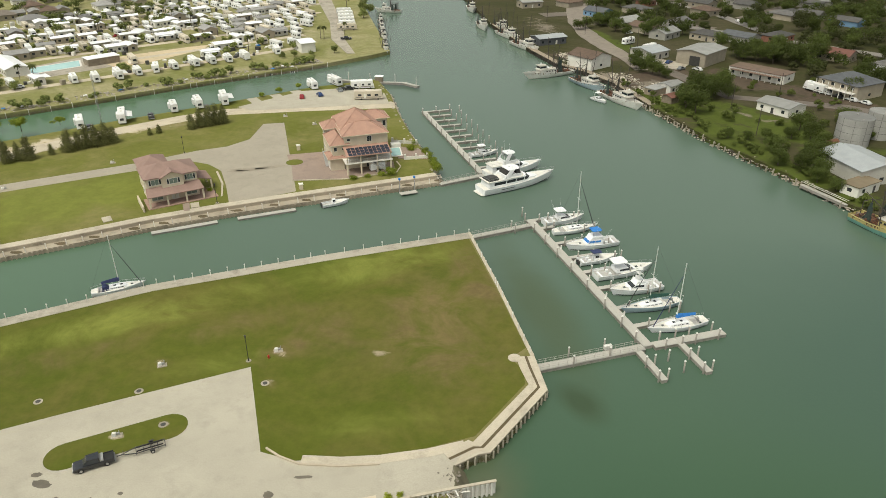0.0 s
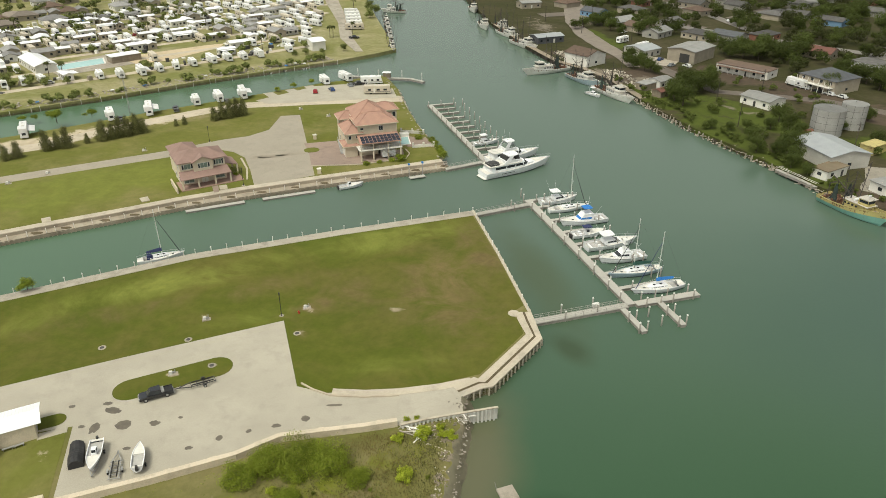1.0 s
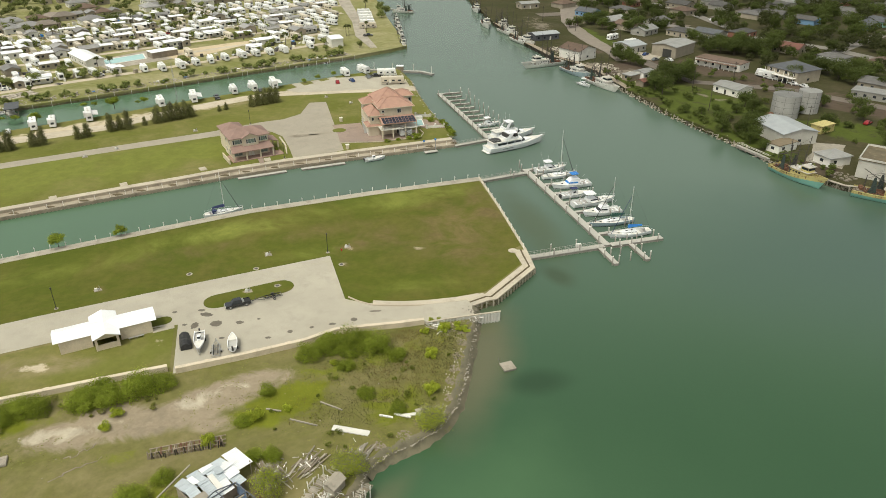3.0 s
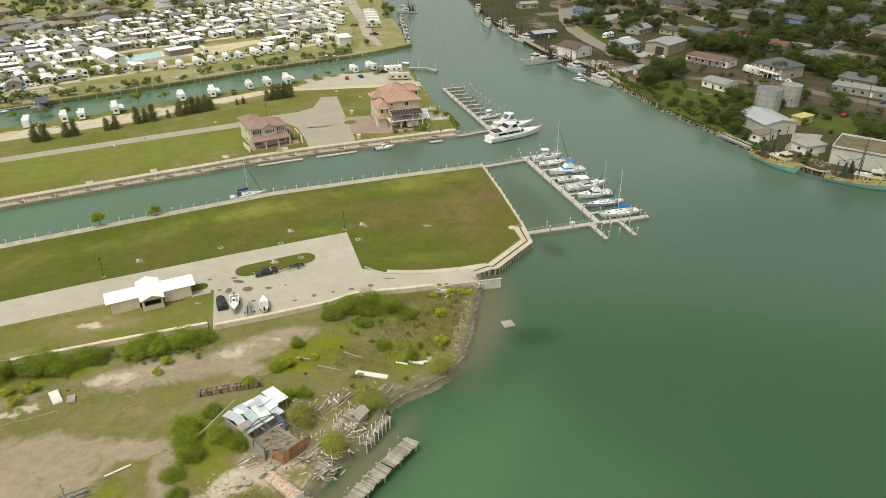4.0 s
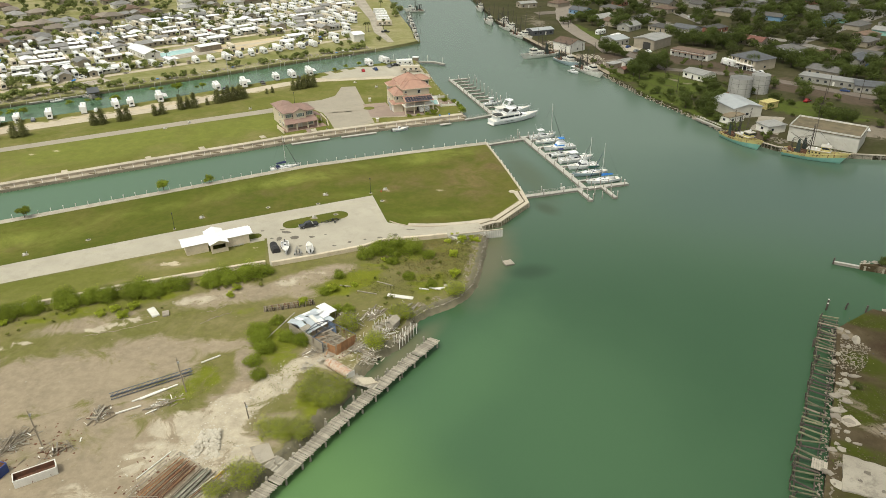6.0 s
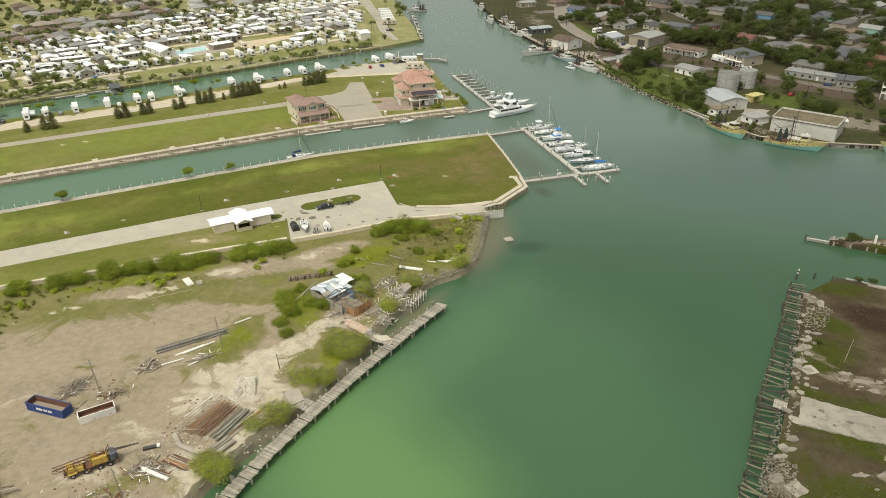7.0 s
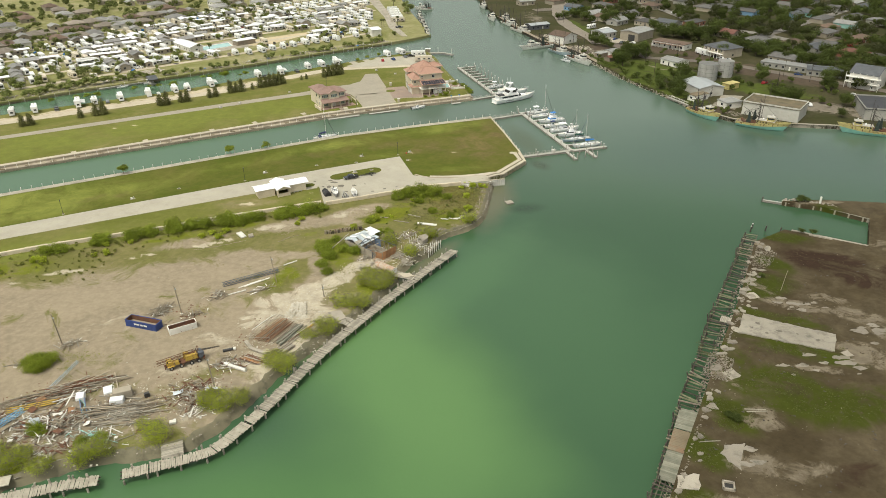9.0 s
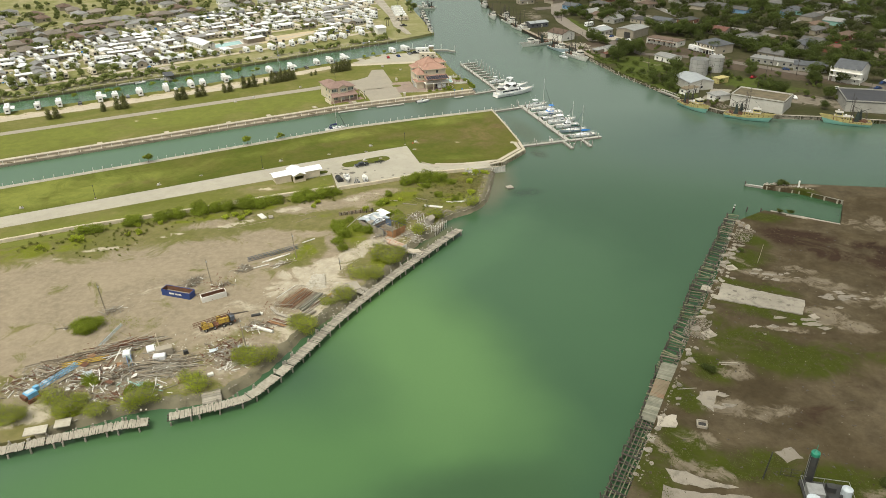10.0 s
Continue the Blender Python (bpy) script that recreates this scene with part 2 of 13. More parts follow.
M = {
    "water": water_material(),
    "lawn": ground_material("mown_lawn", (0.071, 0.092, 0.0125), (0.105, 0.115, 0.020), (0.138, 0.119, 0.036), (0.150, 0.116, 0.050), (0.40, 0.335, 0.23), (0.205, 0.222, 0.050), 0.45),
    # paler lawn copy; the stronger sun in the west is in its tones
    "lawn_pale": ground_material("pale_lawn", (0.118, 0.130, 0.026), (0.158, 0.160, 0.042), (0.225, 0.195, 0.085), (0.24, 0.20, 0.11), (0.56, 0.48, 0.35), (0.172, 0.190, 0.042), 0.45),
    "yard": ground_material("rough_yard_ground", (0.125, 0.130, 0.036), (0.185, 0.167, 0.062), (0.245, 0.202, 0.112), (0.286, 0.236, 0.168), (0.490, 0.430, 0.330), (0.165, 0.184, 0.022)),
    # flat and town ground tones lowered to carry cloud shade over the east
    "flat": ground_material("brown_flat_ground", (0.055, 0.041, 0.022), (0.080, 0.062, 0.036), (0.126, 0.102, 0.066), (0.038, 0.023, 0.015), (0.195, 0.162, 0.118), (0.050, 0.060, 0.009), 0.85),
    "town": ground_material("town_grass", (0.042, 0.047, 0.016), (0.060, 0.056, 0.025), (0.088, 0.071, 0.046), (0.088, 0.067, 0.049), (0.22, 0.19, 0.15), (0.078, 0.100, 0.020)),
    "park": ground_material("park_grass", (0.175, 0.185, 0.058), (0.250, 0.235, 0.105), (0.38, 0.335, 0.215), (0.34, 0.28, 0.19), (0.50, 0.42, 0.31), (0.11, 0.14, 0.02)),
    "concrete": concrete_material("pale_concrete", (0.425, 0.392, 0.318), (0.372, 0.342, 0.276), 0, 26, 0.10),
    "slab": concrete_material("weathered_slab", (0.40, 0.36, 0.295), (0.30, 0.265, 0.215), stain=0.5),
    "cap": concrete_material("seawall_concrete", (0.52, 0.46, 0.36), (0.43, 0.38, 0.30)),
    "asphalt": concrete_material("worn_asphalt", (0.145, 0.118, 0.096), (0.115, 0.095, 0.078)),
    "mud": concrete_material("wet_mud_and_shells", (0.19, 0.165, 0.105), (0.12, 0.11, 0.068), stain=0.5),
    "sandlot": concrete_material("bare_sand_lot", (0.58, 0.47, 0.31), (0.50, 0.40, 0.26)),
    "flatslab": concrete_material("stained_grey_slab", (0.33, 0.30, 0.245), (0.24, 0.215, 0.175), stain=0.55),
    "track": paint("pressed_dirt_track", (0.300, 0.248, 0.178), (0.262, 0.216, 0.152), 0.95, 0.3, 3, coord="World"),
    "quaytan": concrete_material("tan_quay_walk", (0.40, 0.345, 0.265), (0.31, 0.265, 0.20), stain=0.4),
    "drive": concrete_material("tan_driveway", (0.345, 0.308, 0.245), (0.312, 0.278, 0.222), stain=0.12),
    "oldslab": concrete_material("old_broken_slab", (0.27, 0.24, 0.195), (0.185, 0.16, 0.13), stain=0.55),
    "gravel": concrete_material("pale_gravel_road", (0.53, 0.46, 0.355), (0.44, 0.38, 0.29)),
    "paver": concrete_material("rose_pavers", (0.315, 0.235, 0.192), (0.265, 0.20, 0.165)),
    "dock": paint("grey_dock_deck", (0.42, 0.40, 0.36), (0.36, 0.35, 0.31), 0.8, 0.3, 5),
    "pile": paint("grey_pile", (0.30, 0.28, 0.25), (0.22, 0.20, 0.17), 0.85, 0.8, 5),
    "white": paint("white_gelcoat", (0.79, 0.80, 0.81), (0.71, 0.72, 0.73), 0.3, 0.5, 4, relief=0.05),
    "whitewall": paint("white_wall", (0.74, 0.72, 0.67), (0.62, 0.60, 0.55), 0.7, 0.3, 4, vary=0.1),
    "whiteroof": paint("white_metal_roof", (0.80, 0.81, 0.82), (0.72, 0.73, 0.74), 0.45, 0.3, 4, relief=0.05, vary=0.12),
    "cream": paint("cream_stucco", (0.62, 0.545, 0.42), (0.55, 0.475, 0.36), 0.85, 0.4, 8),
    "tile": paint("terracotta_roof_tile", (0.40, 0.235, 0.175), (0.33, 0.195, 0.148), 0.8, 0.4, 3),
    "rosetile": paint("faded_rose_roof_tile", (0.275, 0.18, 0.15), (0.23, 0.15, 0.125), 0.8, 0.4, 3),
    "glass": paint("dark_window_glass", (0.025, 0.03, 0.035), (0.04, 0.045, 0.05), 0.12, 0.5, 3, relief=0),
    "dark": paint("dark_metal", (0.03, 0.03, 0.03), (0.05, 0.048, 0.045), 0.5, 0.6, 5),
}
PI = math.pi


# ================= mesh helpers =================
class Mesh:
    """Collects faces for one mesh object."""

    def __init__(self):
        self.v, self.f, self.mi, self.k = [], [], [], 0

    def add(self, verts, faces):
        o = len(self.v)
        self.v += [tuple(p) for p in verts]
        self.f += [tuple(o + i for i in f) for f in faces]
        self.mi += [self.k] * len(faces)
        return self

    def box(self, cx, cy, cz, sx, sy, sz, rz=0.0, taper=1.0, tilt=0.0):
        """A box on its base height cz; taper narrows its top."""
        c, s, out = math.cos(rz), math.sin(rz), []
        ct, st = math.cos(tilt), math.sin(tilt)
        for z, k in ((0, 1), (sz, taper)):
            for dx, dy in ((-1, -1), (1, -1), (1, 1), (-1, 1)):
                x, y, zz = dx * sx / 2 * k, dy * sy / 2 * k, z
                x, zz = x * ct - zz * st, x * st + zz * ct
                out.append((cx + x * c - y * s, cy + x * s + y * c, cz + zz))
        return self.add(out, [(3, 2, 1, 0), (4, 5, 6, 7), (0, 1, 5, 4), (1, 2, 6, 5), (2, 3, 7, 6), (3, 0, 4, 7)])

    def tube(self, p, q, r0, r1=None, n=8, caps=True):
        p, q = Vector(p), Vector(q)
        r1 = r0 if r1 is None else r1
        d = (q - p).normalized()
        a = d.orthogonal().normalized()
        b = d.cross(a)
        ring = [a * math.cos(2 * PI * i / n) + b * math.sin(2 * PI * i / n) for i in range(n)]
        vs = [p + w * r0 for w in ring] + [q + w * r1 for w in ring]
        fs = [(i, (i + 1) % n, n + (i + 1) % n, n + i) for i in range(n)]
        if caps:
            fs += [tuple(reversed(range(n))), tuple(range(n, 2 * n))]
        return self.add(vs, fs)

    def beam(self, p, q, w, h=None):
        """A square bar from p to q."""
        p, q = Vector(p), Vector(q)
        h = h or w
        d = (q - p).normalized()
        side = d.cross(Vector((0, 0, 1)))
        side = side.normalized() if side.length > 1e-4 else Vector((1, 0, 0))
        up = side.cross(d)
        vs = [e + side * sx * w / 2 + up * sz * h / 2 for e in (p, q) for sx, sz in ((-1, -1), (1, -1), (1, 1), (-1, 1))]
        return self.add(vs, [(0, 1, 2, 3), (7, 6, 5, 4), (0, 4, 5, 1), (1, 5, 6, 2), (2, 6, 7, 3), (3, 7, 4, 0)])

    def prism(self, poly, z0, z1):
        n = len(poly)
        area = sum(poly[i][0] * poly[(i + 1) % n][1] - poly[(i + 1) % n][0] * poly[i][1] for i in range(n))
        poly = list(poly) if area > 0 else list(reversed(poly))
        vs = [(x, y, z0) for x, y in poly] + [(x, y, z1) for x, y in poly]
        return self.add(vs, [tuple(range(n, 2 * n)), tuple(reversed(range(n)))] + [(i, (i + 1) % n, n + (i + 1) % n, n + i) for i in range(n)])

    def loft(self, rings, closed=True, caps=True):
        """Skins rings of equal length."""
        n = len(rings[0])
        vs = [p for r in rings for p in r]
        fs = []
        for k in range(len(rings) - 1):
            for i in range(n if closed else n - 1):
                j = (i + 1) % n
                fs.append((k * n + i, k * n + j, (k + 1) * n + j, (k + 1) * n + i))
        if caps:
            fs += [tuple(reversed(range(n))), tuple(range((len(rings) - 1) * n, len(rings) * n))]
        return self.add(vs, fs)

    def gable(self, x0, x1, y0, y1, z, h, over=0.4, thick=0.15, axis="x"):
        """A pitched roof with its ridge along the axis."""
        if axis == "x":
            a, b, m = y0 - over, y1 + over, (y0 + y1) / 2
            ring = lambda x: [(x, a, z), (x, m, z + h), (x, b, z), (x, b, z + thick), (x, m, z + h + thick), (x, a, z + thick)]
            return self.loft([ring(x0 - over), ring(x1 + over)])
        a, b, m = x0 - over, x1 + over, (x0 + x1) / 2
        ring = lambda y: [(a, y, z), (m, y, z + h), (b, y, z), (b, y, z + thick), (m, y, z + h + thick), (a, y, z + thick)]
        return self.loft([ring(y1 + over), ring(y0 - over)])

    def hip(self, x0, x1, y0, y1, z, h, over=0.5, thick=0.18):
        x0, x1, y0, y1 = x0 - over, x1 + over, y0 - over, y1 + over
        w, d = x1 - x0, y1 - y0
        if w >= d:
            r = [(x0 + d / 2, (y0 + y1) / 2, z + h + thick), (x1 - d / 2, (y0 + y1) / 2, z + h + thick)]
            top = [(4, 5, 9, 8), (6, 7, 8, 9), (5, 6, 9), (7, 4, 8)]
        else:
            r = [((x0 + x1) / 2, y0 + w / 2, z + h + thick), ((x0 + x1) / 2, y1 - w / 2, z + h + thick)]
            top = [(5, 6, 9, 8), (7, 4, 8, 9), (4, 5, 8), (6, 7, 9)]
        b = [(x0, y0), (x1, y0), (x1, y1), (x0, y1)]
        vs = [(x, y, z) for x, y in b] + [(x, y, z + thick) for x, y in b] + r
        return self.add(vs, [(3, 2, 1, 0), (0, 1, 5, 4), (1, 2, 6, 5), (2, 3, 7, 6), (3, 0, 4, 7)] + top)

    def data(self, name, mats, smooth=False):
        me = bpy.data.meshes.new(name)
        me.from_pydata(self.v, [], self.f)
        for m in (mats if isinstance(mats, (list, tuple)) else [mats]):
            me.materials.append(M[m] if isinstance(m, str) else m)
        if any(self.mi):
            me.polygons.foreach_set("material_index", self.mi)
        if smooth:
            me.polygons.foreach_set("use_smooth", [True] * len(me.polygons))
        me.update()
        return me


def part(name, mesh, mats, parent, label="", smooth=False):
    """One mesh object under a thing or a part; a Mesh or ready mesh data."""
    ob = new(name, mesh.data(name, mats, smooth) if isinstance(mesh, Mesh) else mesh)
    ob.parent = parent
    return tagged(ob, label)


def thing(name, label, category, m=None, group="", kind=""):
    ob = new(name)
    ob.empty_display_size = 0.5
    if m is not None:
        ob.matrix_basis = m
    return tagged(ob, label, category, group, kind)


def single(name, mesh, mats, label, category, m=None, group="", kind="", smooth=False):
    """A thing that is one mesh."""
    ob = new(name, mesh.data(name, mats, smooth) if isinstance(mesh, Mesh) else mesh)
    if m is not None:
        ob.matrix_basis = m
    return tagged(ob, label, category, group, kind)


def at(x, y, z=1.8, rz=0.0, s=1.0):
    return pose(x, y, z, 0, 0, rz)


def heading(p, q):
    return math.degrees(math.atan2(q[1] - p[1], q[0] - p[0]))


def along(p, q, step, start=0.0):
    """Points from p to q every step metres."""
    d = math.hypot(q[0] - p[0], q[1] - p[1])
    k = start
    while k <= d + 1e-6:
        yield p[0] + (q[0] - p[0]) * k / d, p[1] + (q[1] - p[1]) * k / d
        k += step


def offset_line(line, d):
    """A line shifted to its left by d."""
    out = []
    for i, p in enumerate(line):
        a, b = line[max(0, i - 1)], line[min(len(line) - 1, i + 1)]
        h = math.atan2(b[1] - a[1], b[0] - a[0])
        out.append((p[0] - d * math.sin(h), p[1] + d * math.cos(h)))
    return out


def ribbon(line, w0, w1):
    """A closed outline along a line, between two offsets to its left."""
    return offset_line(line, w0) + offset_line(line, w1)[::-1]


def blob(x, y, rx, ry, rz=0.0, v=1.0):
    return (x, y, rx, ry, radians(rz), v)


def soil(p, spots):
    """How far a place lies within soft oval patches, 0 to 1."""
    best = 0.0
    for x, y, rx, ry, rz, v in spots:
        dx, dy = p[0] - x, p[1] - y
        c, s = math.cos(rz), math.sin(rz)
        d = math.hypot((dx * c + dy * s) / rx, (dy * c - dx * s) / ry)
        best = max(best, v * min(1.0, max(0.0, 1.5 - d)))
    return best


def land(name, outline, mat, label, step=0.0, z=1.8, deep=2.6, dirt=(), sand=(), lush=(), rise=0.0):
    """A body of land with a flat or gently uneven top and sides that go down below the water."""
    bm = bmesh.new()
    area = sum(outline[i - 1][0] * outline[i][1] - outline[i][0] * outline[i - 1][1] for i in range(len(outline)))
    pts = outline if area > 0 else outline[::-1]
    face = bm.faces.new([bm.verts.new((x, y, z)) for x, y in pts])
    skirt = [bm.verts.new((x, y, z - deep - 1)) for x, y in pts]
    ring = list(face.verts)
    for i in range(len(ring)):
        j = (i + 1) % len(ring)
        bm.faces.new((ring[j], ring[i], skirt[i], skirt[j]))
    if step:
        boxes = [b for b in (*dirt, *sand, *lush)]
        for axis in (0, 1):
            lo = min(b[axis] - 1.6 * max(b[2], b[3]) for b in boxes)
            hi = max(b[axis] + 1.6 * max(b[2], b[3]) for b in boxes)
            k = lo
            while k <= hi:
                co, no = [0, 0, 0], [0, 0, 0]
                co[axis], no[axis] = k, 1
                bmesh.ops.bisect_plane(bm, geom=bm.verts[:] + bm.edges[:] + bm.faces[:], plane_co=co, plane_no=no)
                k += step
    bmesh.ops.triangulate(bm, faces=[f for f in bm.faces if len(f.verts) > 4])
    me = bpy.data.meshes.new(name)
    bm.to_mesh(me)
    bm.free()
    me.materials.append(M[mat])
    if step:
        at_ = me.color_attributes.new("soil", "FLOAT_COLOR", "POINT")
        vals = []
        for v in me.vertices:
            vals += [soil(v.co, dirt), soil(v.co, sand), soil(v.co, lush), 1.0]
        at_.data.foreach_set("color", vals)
    return tagged(new(name, me), label, "ground", kind="structure")


def paving(name, outline, mat, label, z=1.8, h=0.03, category="road"):
    return single(name, Mesh().prism(outline, z - 0.25, z + h), mat, label, category, kind="structure")


def ragged(poly, amp, step=1.6, seed=0):
    """An outline broken into short uneven edges."""
    rng, out = random.Random(seed), []
    for i, p in enumerate(poly):
        q = poly[(i + 1) % len(poly)]
        d = math.hypot(q[0] - p[0], q[1] - p[1])
        n = max(1, int(d / step))
        for k in range(n):
            u = k / n
            a = amp if k else amp * 0.4
            out.append((p[0] + (q[0] - p[0]) * u + rng.uniform(-a, a), p[1] + (q[1] - p[1]) * u + rng.uniform(-a, a)))
    return out

# ================= water and land =================
_w = Mesh()
_w.add([(-4000, -4000, 0), (4000, -4000, 0), (4000, 4000, 0), (-4000, 4000, 0)], [(0, 1, 2, 3)])
single("water", _w, "water", "calm green channel water with faint ripples", "water", kind="structure")

SHORE = [(1.7, 80.5), (1.9, 76.4), (0.3, 66), (-1.5, 55), (-3.2, 46.5), (-6.6, 40.0), (-10.6, 36.6), (-15.6, 33.6), (-18.8, 29.8), (-20.0, 24.3), (-21.4, 19.8), (-24.0, 17.4), (-26.6, 15.2), (-29, 10.2), (-31.0, 3.8), (-33.4, -2.4), (-36.2, -7.0),
         (-39.9, -14.8), (-46.1, -23.8), (-51.5, -32.1), (-56.6, -39.9), (-60.0, -48.3), (-66.5, -61.0), (-70.5, -65.0), (-78.5, -68.0), (-88.9, -69.4), (-97, -73.0), (-104, -76.0), (-109, -81.5), (-300, -136)]
CANAL_S = [(-420.9, -57.2), (-194.6, 63.3), (-87.7, 120.3), (-62.5, 133.8), (-28.2, 146.8), (6.6, 158.6)]
EAST_WALL = [(6.6, 158.6), (11.9, 133.4), (16.6, 108), (17.0, 104.7), (17.8, 98.3), (7.2, 83.4), (5.4, 83.0), (1.7, 80.6)]
land("ground_peninsula", CANAL_S + EAST_WALL[1:] + SHORE[1:] + [(-900, -300), (-900, -150)], "yard", "weedy boatyard ground with bare dirt and pale sand", 2.5,
     dirt=[blob(-102, -6, 36, 19, 22), blob(-138, -24, 48, 26, 20), blob(-80, 10, 15, 11, 22), blob(-84, -32, 24, 16, 30), blob(-66, -20, 14, 12, 40), blob(-60, 18, 7, 3.2, 10), blob(-55, 12, 3, 5, 15), blob(-53.6, 3, 2.6, 6, 0), blob(-56, -6, 6, 6),
           blob(-98, -58, 26, 12, 14, 0.9), blob(-48, 48.5, 15, 4.6, 33, 0.95), blob(-66, 40, 15, 5.5, 16, 0.9), blob(-46, 41, 6, 3, 10, 0.6), blob(-98, 27, 16, 4, 22, 0.7), blob(-78, -58, 8, 8), blob(-27, 14, 5, 3, 40, 0.7), blob(-38, 14, 6, 5, 40, 0.75), blob(-190, -40, 60, 22, 22), blob(-128, -50, 16, 12, 20), blob(-112, -44, 18, 8, 20), blob(-106, -38, 10, 6, 20), blob(-58, -34, 8, 26, -38, 0.8), blob(-70, -60, 10, 6, 0, 0.8), blob(-46, -14, 5, 12, -35, 0.7)],
     sand=[blob(-42, 10, 6, 3, 40), blob(-47.5, 2.5, 4, 7, -35), blob(-53, -5, 6, 5, 30), blob(-62, -9, 8, 3.6, 10, 0.9), blob(-55, -15, 7, 6, 20), blob(-65, -19, 8, 5, 30, 0.8), blob(-52, -30, 4, 7, -35, 0.9), blob(-62, -37, 6, 5, -30, 0.7), blob(-34, 11, 4, 4, 0, 0.8), blob(-74, -30, 8, 7, 0, 0.55), blob(-71, 38.6, 10, 2.6, 14, 0.75), blob(-49, 48.6, 11, 2.6, 33, 0.62), blob(-93, 25, 9, 1.5, 20, 0.72), blob(-86, 29.5, 4, 1.4, 20, 0.8),
           blob(-112, 17.5, 9, 1.5, 24, 0.62), blob(-130, 8.5, 11, 2.0, 16, 0.7), blob(-146, 0, 9, 2, 22, 0.6), blob(-113, -74, 9, 4, 20, 0.8), blob(-72, -57, 4, 5, 30, 0.6), blob(-88, -70, 10, 1.6, 15, 0.6), blob(-30, 10, 3, 4, -30, 0.6), blob(-100, -20, 30, 10, 20, 0.36), blob(-58, -42, 7, 9, -30, 0.6), blob(-72, -50, 9, 6, 20, 0.6), blob(-50, -20, 5, 8, -30, 0.8), blob(-80, -40, 10, 6, 20, 0.5)],
     lush=[blob(-35, 47.5, 8, 5, 20, 1.0), blob(-39, 43, 5, 4, 0, 0.9), blob(-63, 5, 4.5, 5.5, -30, 0.8), blob(-66, 0, 4, 3, 20, 0.7), blob(-40, 47, 8, 4, 20, 0.6), blob(-14, 46, 7, 9, 0, 0.6), blob(-60, 33, 6, 3, 20, 0.5), blob(-36, -2, 5, 8, -30, 0.7), blob(-49, 19, 7, 10, 0, 0.8), blob(-152, 8, 20, 7, 22, 0.7), blob(-92, 37, 34, 4, 24, 0.6), blob(-96, -72, 14, 3, 12, 0.7), blob(-80, -66, 7, 3, 0, 0.6), blob(-22, 60, 16, 6, 20, 0.55), blob(-62, -53, 6, 6, 0, 0.6), blob(-47, -27, 3, 6, -35, 0.7)])
# muddy beach sloping into the water
_b = Mesh()
_r = random.Random(19)
_in = []
for i in range(len(SHORE) - 2):
    _in += list(along(SHORE[i], SHORE[i + 1], 1.6))
_o1 = [(x + _r.uniform(-0.5, 0.5), y + _r.uniform(-0.5, 0.5)) for x, y in offset_line(_in, 0.9)]
_o2 = [(x + _r.uniform(-0.4, 0.4), y + _r.uniform(-0.4, 0.4)) for x, y in offset_line(_in, 2.0)]
_b.loft([[(*offset_line(_in, -0.9 + _r.uniform(-0.9, 0.5))[i], 1.76), (*_in[i], 1.88 + _r.uniform(-0.05, 0.05)), (*_o1[i], 0.75 + _r.uniform(-0.3, 0.3)), (*_o2[i], -0.25)] for i in range(len(_in))], closed=False, caps=False)
single("beach", _b, "mud", "muddy beach sloping into the channel", "beach", kind="structure", smooth=True)
CANAL_N = [(-420, -19), (-209.5, 89.3), (-103.2, 147.0), (-88.3, 154.8), (-73.9, 162.9), (-57.3, 170.6), (-40.3, 177.4), (-13.4, 187.7), (-0.6, 192.6)]
land("ground_houses", offset_line(CANAL_N, 3.0)[:-1] + [(-2.6, 195.6)] + [(-3.2, 205), (-11.2, 234), (-16.2, 256), (-21, 282), (-28, 304), (-55, 290), (-85, 268), (-116, 247), (-141, 228), (-174, 206), (-250, 164), (-420, 70), (-900, -150), (-900, -200)],
     "lawn_pale", "green lawn strip with dry patches along the canal", 4.0,
     dirt=[blob(-100, 240, 30, 5, 33, 0.62), blob(-140, 211, 26, 5, 35, 0.62), blob(-190, 178, 40, 5, 30, 0.62), blob(-118, 228, 10, 4, 30, 0.6)],
     # the two wide western drifts also paint in the brighter sun there
     lush=[blob(-130, 165, 70, 16, 28), blob(-60, 215, 14, 10, 20, 0.4), blob(-220, 115, 70, 18, 27), blob(-150, 232, 60, 5, 33, 0.7), blob(-225, 185, 50, 8, 30, 0.7)],
     sand=[blob(-105, 239, 18, 4.4, 38, 1.0), blob(-150, 209, 20, 5, 36, 1.0), blob(-176, 192, 18, 5.5, 33, 1.0), blob(-205, 175, 26, 6, 30, 1.0), blob(-250, 150, 40, 6, 29, 1.0), blob(-128, 221, 12, 5, 36, 0.95),  blob(-108, 178, 2, 1, 0, 0.7), blob(-128, 228, 10, 3, 36, 0.6), blob(-166, 150, 14, 1.6, 28, 0.5)])
land("ground_park", [(-420, 95), (-261.8, 185.8), (-213.8, 220.9), (-160.7, 255), (-135.6, 272.8), (-103.9, 297.3), (-52.6, 332.2), (-34.6, 347.8), (-25.8, 357.4), (-43.5, 447.9), (-54.7, 510.6), (-80, 640), (-160, 1000), (-1800, 1000), (-1800, -400)],
     "park", "pale grass and sand of a trailer park")
BANK = [(0, 640), (16, 514.6), (28, 424), (42, 362.8), (52, 330), (62, 316), (70.5, 298), (77.5, 266), (87.4, 230), (100.9, 195.4), (108, 175), (117, 156), (121, 150.5), (146, 142), (166, 138.4), (194, 131)]
